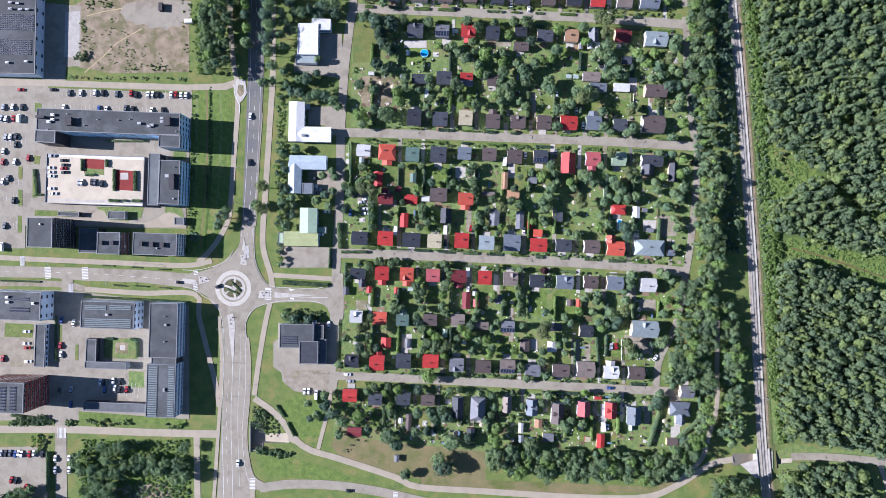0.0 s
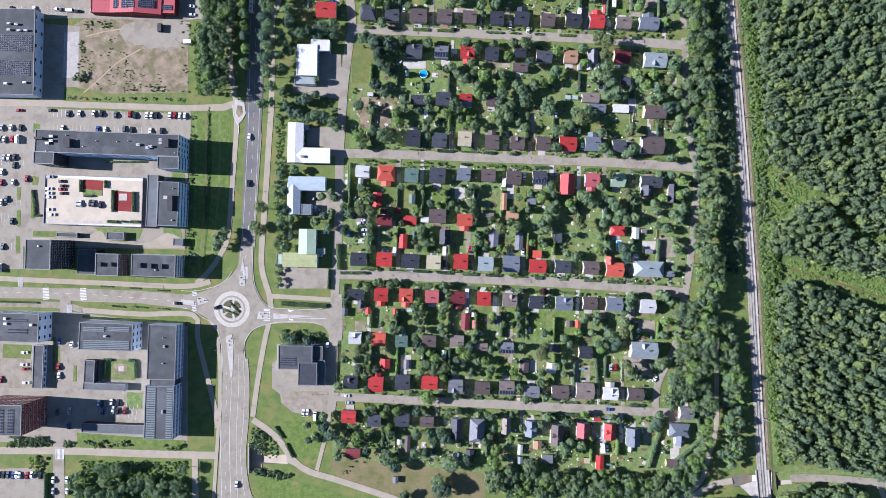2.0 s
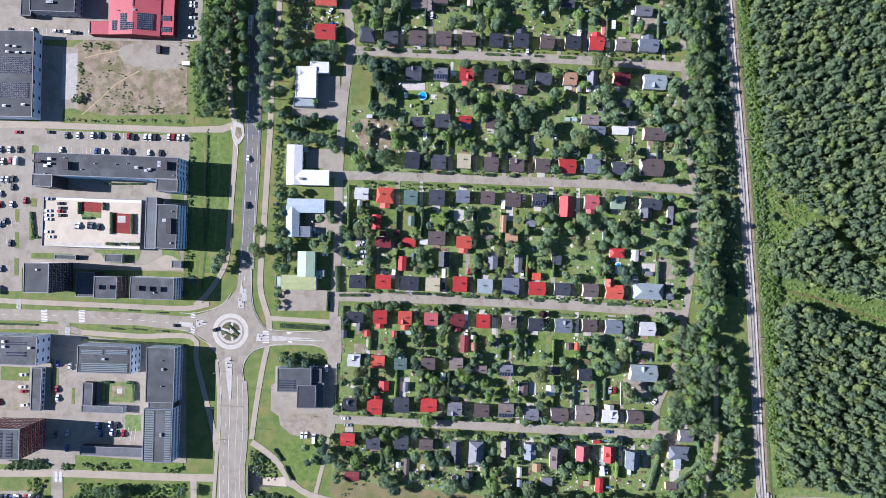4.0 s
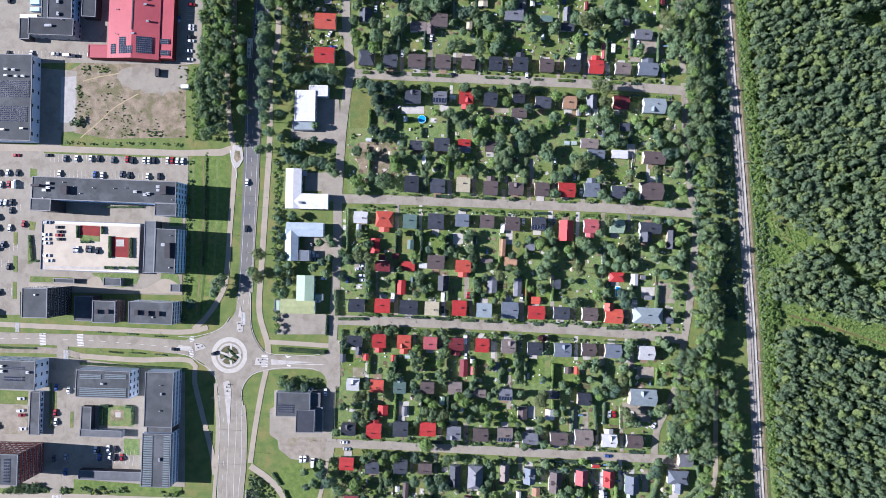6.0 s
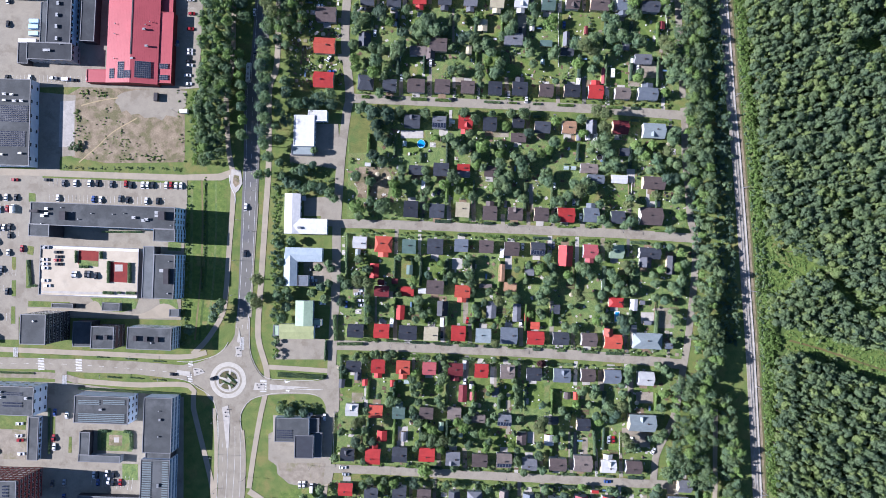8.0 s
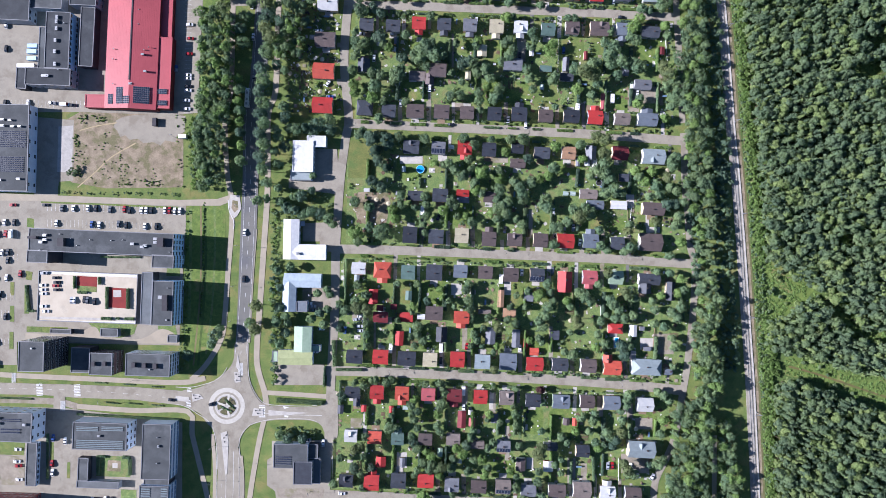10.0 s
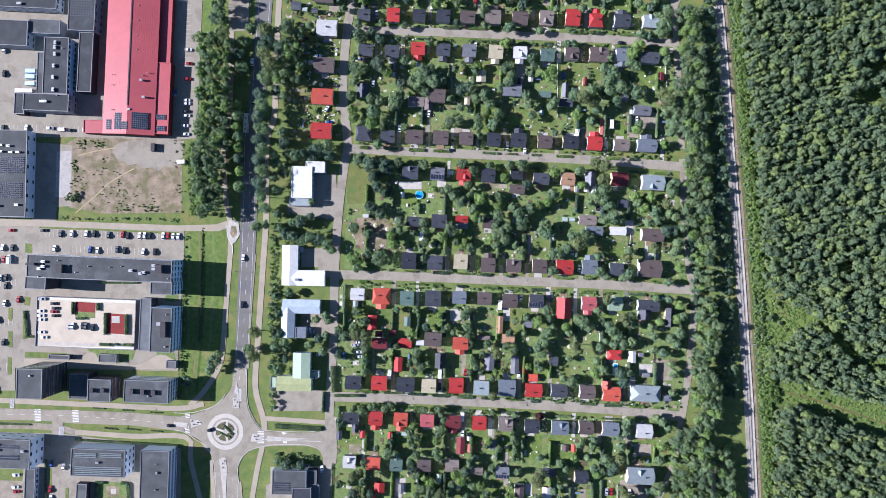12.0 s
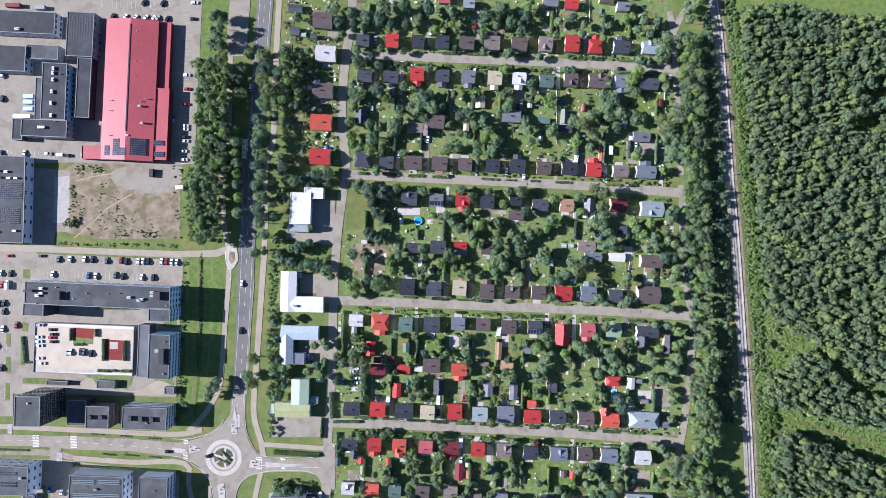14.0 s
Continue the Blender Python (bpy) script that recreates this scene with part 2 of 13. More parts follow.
def add_tube(bm, x, y, z0, z1, r0, r1=None, n=10, slot=0):
    r1 = r0 if r1 is None else r1
    lo = [bm.verts.new((x + r0 * math.cos(a), y + r0 * math.sin(a), z0)) for a in (2 * math.pi * i / n for i in range(n))]
    hi = [bm.verts.new((x + r1 * math.cos(a), y + r1 * math.sin(a), z1)) for a in (2 * math.pi * i / n for i in range(n))]
    for i in range(n):
        bm.faces.new((lo[i], lo[(i + 1) % n], hi[(i + 1) % n], hi[i])).material_index = slot
    bm.faces.new(hi).material_index = slot
    bm.faces.new(lo[::-1]).material_index = slot


def fix(bm):
    bmesh.ops.recalc_face_normals(bm, faces=bm.faces)
    return bm


TAKEN = []       # (x, y, half width, half depth) of what stands on the ground
HARD = []        # lines of hard surface: (x0, y0, x1, y1, half width)
PAVED = []       # outlines of paved patches
TOPS = []        # surfaces with their heights, to set things on


def inside(x, y, poly):
    hit = False
    for i in range(len(poly)):
        (xa, ya), (xb, yb) = poly[i - 1], poly[i]
        if (ya > y) != (yb > y) and x < (xb - xa) * (y - ya) / (yb - ya) + xa:
            hit = not hit
    return hit


def ground_at(x, y):
    """The height of the topmost surface at a place."""
    if math.hypot(x - RC[0], y - RC[1]) < 16.6:
        return 0.236
    return max([z for p, z in TOPS if z < 0.3 and inside(x, y, p)] + [0.0])


def clear(x, y, r, houses=True):
    if houses and any(abs(x - a) < w + r and abs(y - b) < d + r for a, b, w, d in TAKEN):
        return False
    for xa, ya, xb, yb, w in HARD:
        dx, dy = xb - xa, yb - ya
        t = max(0, min(1, ((x - xa) * dx + (y - ya) * dy) / (dx * dx + dy * dy + 1e-9)))
        if math.hypot(x - xa - t * dx, y - ya - t * dy) < w + r:
            return False
    return not any(inside(x, y, p) for p in PAVED)


def rounded(outline, step=2.5):
    """A closed outline with its corners eased into curves."""
    p = [Vector(q) for q in outline]
    n, out = len(p), []
    for i in range(n):
        a, b, c, d = p[i - 1], p[i], p[(i + 1) % n], p[(i + 2) % n]
        k = max(1, int((c - b).length / step))
        for j in range(k):
            t = j / k
            q = 0.5 * (2 * b + (c - a) * t + (2 * a - 5 * b + 4 * c - d) * t * t + (3 * b - a - 3 * c + d) * t ** 3)
            out.append((q.x, q.y))
    return out


def patch(name, outline, z, mat, label, category, hard=False, low=None, kind="structure", soft=False):
    """A flat piece of ground with a real edge, drawn from its outline; soft rounds its corners."""
    outline = rounded(outline) if soft else outline
    bm = bmesh.new()
    add_prism(bm, outline, z - 0.25 if low is None else low, z, "z")
    bmesh.ops.triangulate(bm, faces=[f for f in bm.faces if len(f.verts) > 4])
    TOPS.append((outline, z))
    if hard:
        PAVED.append(outline)
    return tagged(obj(name, fix(bm), mat), label, category, "", kind)


def smooth_line(pts, step=4.0):
    """Points along a rounded line through pts."""
    p = [Vector((x, y, 0)) for x, y in pts]
    if len(p) == 2:
        return p
    q = [p[0] * 2 - p[1]] + p + [p[-1] * 2 - p[-2]]
    out = []
    for i in range(1, len(q) - 2):
        k = max(2, int((q[i + 1] - q[i]).length / step))
        for j in range(k):
            t = j / k
            a, b, c, d = q[i - 1], q[i], q[i + 1], q[i + 2]
            out.append(0.5 * (2 * b + (c - a) * t + (2 * a - 5 * b + 4 * c - d) * t * t + (3 * b - a - 3 * c + d) * t ** 3))
    return out + [p[-1]]


def ribbon_bm(pts, width, z, thick=0.25, shift=0.0, bm=None, end=None):
    bm = bm or bmesh.new()
    line = smooth_line(pts)
    rows = []
    for i, p in enumerate(line):
        d = (line[min(i + 1, len(line) - 1)] - line[max(i - 1, 0)]).normalized()
        s = Vector((-d.y, d.x, 0))
        c = p + s * shift
        wide = width if end is None else width + (end - width) * i / (len(line) - 1)
        rows.append([bm.verts.new((*(c + s * k * wide / 2).xy, h)) for k, h in ((1, z), (-1, z), (-1, z - thick), (1, z - thick))])
    for a, b in zip(rows, rows[1:]):
        for i in range(4):
            bm.faces.new((a[i], a[(i + 1) % 4], b[(i + 1) % 4], b[i]))
    bm.faces.new(rows[0]), bm.faces.new(rows[-1][::-1])
    return fix(bm)


def ribbon(name, pts, width, z, mat, label, category, hard=True, end=None):
    line = smooth_line(pts)
    for a, b in zip(line, line[1:]):
        s = Vector((-(b - a).y, (b - a).x)).normalized() * width / 2
        TOPS.append(([a.xy + s, b.xy + s, b.xy - s, a.xy - s], z))
    if hard:
        for a, b in zip(line, line[1:]):
            HARD.append((a.x, a.y, b.x, b.y, width / 2))
    return tagged(obj(name, ribbon_bm(pts, width, z, end=end), mat), label, category, "", "structure")


def dashes(name, pts, shift, dash, gap, width, z, label="white painted lane dashes on the road"):
    """Painted dashes along a line."""
    bm = bmesh.new()
    line = smooth_line(pts, 1.0)
    run, on = 0.0, []
    for a, b in zip(line, line[1:]):
        k = max(1, int((b - a).length / 0.5))
        for j in range(k):
            p, q = a.lerp(b, j / k), a.lerp(b, (j + 1) / k)
            d = (q - p).normalized()
            s = Vector((-d.y, d.x, 0))
            if run % (dash + gap) < dash:
                vs = [bm.verts.new((*(u + s * (shift + o)).xy, z)) for u, o in ((p, -width / 2), (q, -width / 2), (q, width / 2), (p, width / 2))]
                bm.faces.new(vs)
            run += (q - p).length
    return tagged(obj(name, bm, PAINT), label, "road marking", "", "structure")


def crossing(x, y, w, d, rot, n):
    """A zebra crossing: n bars along its length."""
    bm = bmesh.new()
    for i in range(n):
        c = -d / 2 + (i + 0.5) * d / n
        add_box(bm, -w / 2, c - d / n * 0.27, 0.0, w / 2, c + d / n * 0.27, 0.008)
    o = obj("zebra_crossing", bm, PAINT)
    o.matrix_basis = pose(x, y, 0.245, 0, 0, rot)
    return tagged(o, "white zebra crossing bars painted on the asphalt", "crossing", "zebra crossings", "structure")


# ---- houses ----
def window_mesh(w, h, pane=None):
    bm = bmesh.new()
    add_box(bm, -w / 2, -0.05, -h / 2, w / 2, 0.03, h / 2, 0)
    for a, b in ((-w / 2 + 0.08, -0.04), (0.04, w / 2 - 0.08)):
        add_box(bm, a, -0.065, -h / 2 + 0.08, b, -0.052, h / 2 - 0.08, 1)
    me = bpy.data.meshes.new("window")
    bm.to_mesh(me)
    bm.free()
    me.materials.append(FRAME), me.materials.append(pane or GLASS)
    return me


WIN, WIN_WIDE, WIN_BIG = window_mesh(1.2, 1.3), window_mesh(2.2, 1.5), window_mesh(2.7, 2.1, BLUE_GLASS)
bm_door = bmesh.new()
add_box(bm_door, -0.5, -0.06, 0, 0.5, 0.03, 2.1)
add_box(bm_door, -0.38, -0.075, 1.2, 0.38, -0.061, 1.9, 1)
DOOR = bpy.data.meshes.new("door")
bm_door.to_mesh(DOOR)
bm_door.free()
DOOR.materials.append(plain("dark_door_paint", (70, 48, 40), 0.6)), DOOR.materials.append(GLASS)
COLOUR_WORD = {"red": "bright red", "orange": "orange-red", "pink": "faded red", "maroon": "dark maroon", "black": "black", "dark": "dark grey", "grey": "grey",
               "brown": "dark brown", "taupe": "grey-brown", "tan": "tan", "cream": "cream", "white": "white", "blue": "blue-grey", "ice": "pale blue",
               "green": "green-grey", "mint": "pale green", "olive": "olive green"}


def gable_roof(w, d, eave, rise, over=0.45, thick=0.22, along="x", hip=0.0):
    """A pitched roof as one slab bent over the ridge; hip draws the ridge's ends in."""
    bm = bmesh.new()
    if along == "y":
        w, d = d, w
    hw, hd = w / 2 + over, d / 2 + over
    drop = rise * over / (d / 2)
    top, low = eave + rise, eave - drop
    r = hw - hip * hw
    pts = [(-hw, -hd, low), (hw, -hd, low), (hw, hd, low), (-hw, hd, low), (-r, 0, top), (r, 0, top)]
    up = [bm.verts.new((x, y, z + thick)) for x, y, z in pts]
    dn = [bm.verts.new((x, y, z)) for x, y, z in pts]
    for vs, flip in ((up, False), (dn, True)):
        for f in ((0, 1, 5, 4), (2, 3, 4, 5)) + (((1, 2, 5), (3, 0, 4)) if hip else ()):
            q = [vs[i] for i in f]
            bm.faces.new(q[::-1] if flip else q)
    rim = ((0, 1), (1, 2), (2, 3), (3, 0)) if hip else ((0, 1), (1, 5), (5, 2), (2, 3), (3, 4), (4, 0))
    for a, b in rim:
        bm.faces.new((up[a], up[b], dn[b], dn[a]))
    if along == "y":
        bmesh.ops.rotate(bm, verts=bm.verts, cent=(0, 0, 0), matrix=Matrix.Rotation(radians(90), 3, "Z"))
    return fix(bm)


def gable_wall(w, d, eave, rise, along="x", hip=0.0):
    bm = bmesh.new()
    if along == "y":
        w, d = d, w
    if hip:
        add_box(bm, -w / 2, -d / 2, -0.3, w / 2, d / 2, eave)
    else:
        add_prism(bm, [(-d / 2, -0.3), (d / 2, -0.3), (d / 2, eave), (0, eave + rise), (-d / 2, eave)], -w / 2, w / 2, "x")
    if along == "y":
        bmesh.ops.rotate(bm, verts=bm.verts, cent=(0, 0, 0), matrix=Matrix.Rotation(radians(90), 3, "Z"))
    return fix(bm)


dice = random.Random(7)


def chimney(parent, x, y, z, h=1.0):
    bm = bmesh.new()
    add_box(bm, -0.38, -0.32, -0.8, 0.38, 0.32, h)
    add_box(bm, -0.45, -0.39, h, 0.45, 0.39, h + 0.12)
    add_box(bm, -0.2, -0.15, h + 0.12, 0.2, 0.15, h + 0.2, 1)
    o = part("chimney", bm, [BRICK, DARK_METAL], parent)
    o.matrix_basis = pose(x, y, z)
    return o


def house(x, y, w, d, colour, along="x", hip=0.0, rot=-2.7, eave=4.0, rise=None, wall="", extra="", panels=0):
    """A detached house: walls, roof, chimney, windows, door and steps; extra adds a lower wing n, s, e or w."""
    rise = rise if rise is not None else 0.56 * (d if along == "x" else w) / 2
    wall = wall or dice.choice(["white", "white", "beige", "grey", "beige", "green", "grey"])
    h = empty("house", pose(x, y, 0, 0, 0, rot), "%s wooden house with a %s %s roof" % (wall, COLOUR_WORD[colour], "hipped" if hip else "gabled"), "house", "detached houses")
    TAKEN.append((x, y, w / 2 + 0.6, d / 2 + 0.6))
    part("wall", gable_wall(w - 0.9, d - 0.9, eave, rise, along, hip), WALLS[wall], h)
    roof = part("roof", gable_roof(w - 1.1, d - 1.1, eave, rise, along=along, hip=hip), ROOF[colour], h, COLOUR_WORD[colour] + " pitched roof")
    off = dice.uniform(-0.12, 0.22) * (w if along == "x" else d)
    side = dice.choice((-0.5, 0.5))
    cx, cy = (off, side) if along == "x" else (side, off)
    chimney(roof, cx, cy, eave + rise - 0.3)
    hw, hd = (w - 0.9) / 2, (d - 0.9) / 2
    share("window", WIN_WIDE, h, pose(0, -hd, 1.8))
    share("window", WIN, h, pose(math.copysign(hw, -x), 0, 1.7, 0, 0, 90 if x < 0 else -90))
    share("door", DOOR, h, pose(0, hd, 0.25, 0, 0, 180))
    bm = bmesh.new()
    add_box(bm, -0.9, hd + 0.03, -0.2, 0.9, hd + 1.3, 0.1)
    add_box(bm, -0.7, hd + 0.03, 0.1, 0.7, hd + 0.9, 0.25)
    part("steps", bm, CONCRETE, h)
    if extra:
        ew, ed = (0.55 * w, 3.0) if extra in "ns" else (3.0, 0.55 * d)
        ex = {"n": (0, d / 2 + 1.2), "s": (0, -d / 2 - 1.2), "e": (w / 2 + 1.2, 0), "w": (-w / 2 - 1.2, 0)}[extra]
        ax = "y" if extra in "ns" else "x"
        o = part("porch_wall", gable_wall(ew - 0.4, ed, 2.6, 0.9, ax), WALLS[wall], h)
        o.matrix_basis = pose(*ex, 0)
        o = part("porch_roof", gable_roof(ew - 0.4, ed, 2.6, 0.9, 0.3, 0.15, ax), ROOF[colour], h)
        o.matrix_basis = pose(*ex, 0)
    if not hip and not panels and dice.random() < 0.16 and min(w, d) > 7:
        face = dice.choice((-1, 1))
        bm = bmesh.new()
        run = (d if along == "x" else w) / 2
        z = eave + rise * 0.45
        add_prism(bm, [(-1.1, z - 0.6), (1.1, z - 0.6), (1.1, z + 0.5), (0, z + 1.15), (-1.1, z + 0.5)], 0.1, run * 0.72, "y", 0)
        add_prism(bm, [(-1.4, z + 0.42), (0, z + 1.25), (1.4, z + 0.42), (1.4, z + 0.58), (0, z + 1.42), (-1.4, z + 0.58)], 0.05, run * 0.8, "y", 1)
        turn = (0 if face > 0 else 180) + (0 if along == "x" else -90)
        part("dormer", fix(bm), [WALLS[wall], ROOF[colour]], roof).matrix_basis = pose(dice.uniform(-1.0, 1.0) if along == "x" else 0, 0, 0, 0, 0, turn)
    if not extra and dice.random() < 0.6:
        side = dice.choice((-1, 1))
        bm = bmesh.new()
        add_box(bm, -2.4, min(side * hd, side * (hd + 3.0)), -0.1, 2.4, max(side * hd, side * (hd + 3.0)), 0.22)
        part("terrace", bm, dice.choice((WOOD, STONE, CONCRETE)), h, "low garden terrace")
    if panels:
        slope = math.degrees(math.atan2(rise, d / 2))
        for i in range(panels):
            bm = bmesh.new()
            add_box(bm, -0.8, -1.5, 0.0, 0.8, 1.5, 0.06, 0)
            add_box(bm, -0.72, -1.42, 0.06, 0.72, 1.42, 0.066, 1)
            o = part("solar_panel", bm, [METAL, SOLAR], roof, "dark solar panel in an aluminium frame")
            o.matrix_basis = pose((i - (panels - 1) / 2) * 1.75, -d / 4, eave + rise / 2 + 0.36, slope)
    return h


def shed(x, y, w, d, colour, along="", rot=-2.7, eave=2.3, wall=""):
    """A small outbuilding with a low pitched roof, a door and a window."""
    along = along or ("x" if w > d else "y")
    rise = 0.3 * min(w, d) / 2
    wall = wall or dice.choice(["red", "white", "grey", "beige", "yellow"])
    s = empty("shed", pose(x, y, 0, 0, 0, rot), "small %s wooden outbuilding with a %s roof" % (wall, COLOUR_WORD[colour]), "shed", "garden sheds")
    TAKEN.append((x, y, w / 2 + 0.3, d / 2 + 0.3))
    part("wall", gable_wall(w - 0.4, d - 0.4, eave, rise, along), WALLS[wall], s)
    part("roof", gable_roof(w - 0.5, d - 0.5, eave, rise, 0.25, 0.14, along), ROOF[colour], s, COLOUR_WORD[colour] + " low roof")
    share("door", DOOR, s, pose(0, -(d - 0.4) / 2, 0.05))
    share("window", WIN, s, pose((w - 0.4) / 2, 0, 1.5, 0, 0, 90))
    return s


# ---- large flat-roofed buildings ----
def wing(b, x, y, w, d, h, roof, wall, rot=0.0, parapet=0.35, base=0.0, edge=None):
    """One box-shaped wing: walls, a parapet round the roof, and the roof's own surface. x and y count from the building's base."""
    bm = bmesh.new()
    add_box(bm, -w / 2, -d / 2, base - (0.4 if base == 0 else 0), w / 2, d / 2, h - 0.02)
    o = part("wall", bm, FACADE[wall], b)
    o.matrix_basis = pose(x, y, 0, 0, 0, rot)
    bm = bmesh.new()
    t = 0.35
    add_box(bm, -w / 2 - 0.06, -d / 2 - 0.06, h - 0.3, w / 2 + 0.06, -d / 2 + t, h + parapet)
    add_box(bm, -w / 2 - 0.06, d / 2 - t, h - 0.3, w / 2 + 0.06, d / 2 + 0.06, h + parapet)
    add_box(bm, -w / 2 - 0.06, -d / 2 + t, h - 0.3, -w / 2 + t, d / 2 - t, h + parapet)
    add_box(bm, w / 2 - t, -d / 2 + t, h - 0.3, w / 2 + 0.06, d / 2 - t, h + parapet)
    o = part("parapet", bm, edge or FLASHING, b)
    o.matrix_basis = pose(x, y, 0, 0, 0, rot)
    bm = bmesh.new()
    add_box(bm, -w / 2 + t, -d / 2 + t, h - 0.02, w / 2 - t, d / 2 - t, h + 0.08)
    o = part("roof", bm, ROOF[roof], b)
    o.matrix_basis = pose(x, y, 0, 0, 0, rot)
    TAKEN.append((b.matrix_basis.translation.x + x, b.matrix_basis.translation.y + y, w / 2, d / 2))


def gable_wing(b, x, y, w, d, eave, rise, roof, wall, along="y", rot=0.0, vented=True):
    """A wing under a low pitched roof, with a dark vent strip along the ridge."""
    m = pose(x, y, 0, 0, 0, rot)
    part("wall", gable_wall(w - 0.6, d - 0.6, eave, rise, along), FACADE[wall], b).matrix_basis = m
    r = part("roof", gable_roof(w - 0.8, d - 0.8, eave, rise, 0.4, 0.3, along), ROOF[roof], b)
    r.matrix_basis = m
    if vented:
        bm = bmesh.new()
        if along == "y":
            add_box(bm, -0.35, -d * 0.3, eave + rise - 0.1, 0.35, d * 0.46, eave + rise + 0.45)
        else:
            add_box(bm, -w * 0.3, -0.5, eave + rise, w * 0.3, 0.5, eave + rise + 0.6)
        part("ridge_vent", bm, FACADE["dark"], r)
    TAKEN.append((b.matrix_basis.translation.x + x, b.matrix_basis.translation.y + y, w / 2, d / 2))


bm = bmesh.new()
add_tube(bm, 0, 0, 0, 0.22, 0.4, 0.3, 8)
SKYLIGHT = bpy.data.meshes.new("skylight")
bm.to_mesh(SKYLIGHT)
bm.free()
SKYLIGHT.materials.append(FLASHING)


def skylights(b, x, y, z, w, d, nx, ny, rot=0.0):
    """Domed skylights in rows on a roof."""
    m = pose(x, y, z, 0, 0, rot)
    for i in range(nx):
        for j in range(ny):
            share("skylight", SKYLIGHT, b, m @ pose(((i + 0.5) / nx - 0.5) * w, ((j + 0.5) / ny - 0.5) * d, 0))


def facade_windows(b, x, y, w, d, h, side, rows, cols, rot=0.0, first=1.8, mesh=None):
    """Windows in rows and columns on one side of a wing."""
    mesh = mesh or WIN_WIDE
    m = pose(x, y, 0, 0, 0, rot)
    for r in range(rows):
        z = first + r * (h - first - 0.9) / max(rows - 1, 1)
        for c in range(cols):
            s = (c + 0.5) / cols - 0.5
            q = {"e": pose(w / 2, s * d, z, 0, 0, 90), "w": pose(-w / 2, s * d, z, 0, 0, -90), "n": pose(s * w, d / 2, z, 0, 0, 180), "s": pose(s * w, -d / 2, z)}[side]
            share("window", mesh, b, m @ q)


def roof_unit(b, x, y, z, w, d, h, mat=None, name="roof_hatch"):
    bm = bmesh.new()
    add_box(bm, -w / 2, -d / 2, 0, w / 2, d / 2, h)
    add_box(bm, -w / 2 - 0.08, -d / 2 - 0.08, h, w / 2 + 0.08, d / 2 + 0.08, h + 0.1)
    if h < 1.6:
        add_tube(bm, w * 0.2, 0, h + 0.1, h + 0.45, 0.22)
    o = part(name, bm, mat or METAL, b)
    o.matrix_basis = pose(x, y, z)


def vent(b, x, y, z, r=0.3, h=0.7):
    bm = bmesh.new()
    add_tube(bm, 0, 0, 0, h, r * 0.7)
    add_tube(bm, 0, 0, h, h + 0.2, r, r * 0.8)
    part("roof_vent", bm, METAL, b).matrix_basis = pose(x, y, z)


PANEL_ROWS = {}


def solar_rows(b, x, y, z, w, d, n, across="x", rot=0.0, tilt=12, cells=None, fill=0.62, lean=0.0):
    """n parallel rows of tilted panels filling w by d."""
    length, deep = (w, d / n * fill) if across == "x" else (d, w / n * fill)
    key = (round(length, 1), round(deep, 2), cells is None)
    if key not in PANEL_ROWS:
        bm = bmesh.new()
        add_box(bm, -length / 2, -deep / 2, 0, length / 2, deep / 2, 0.05, 0)
        k = max(1, int(length / 1.1))
        for i in range(k):
            a = -length / 2 + length * i / k
            add_box(bm, a + 0.06, -deep / 2 + 0.06, 0.05, a + length / k - 0.06, deep / 2 - 0.06, 0.06, 1)
        me = bpy.data.meshes.new("solar_strip")
        bm.to_mesh(me)
        bm.free()
        me.materials.append(FLASHING), me.materials.append(cells or SOLAR)
        PANEL_ROWS[key] = me
    m = pose(x, y, z, 0, lean, rot)
    for i in range(n):
        s = (i + 0.5) / n - 0.5
        q = pose(0, s * d, 0.3, tilt) if across == "x" else pose(s * w, 0, 0.3, 0, 0, 90) @ pose(0, 0, 0, tilt)
        share("solar_strip", PANEL_ROWS[key], b, m @ q)


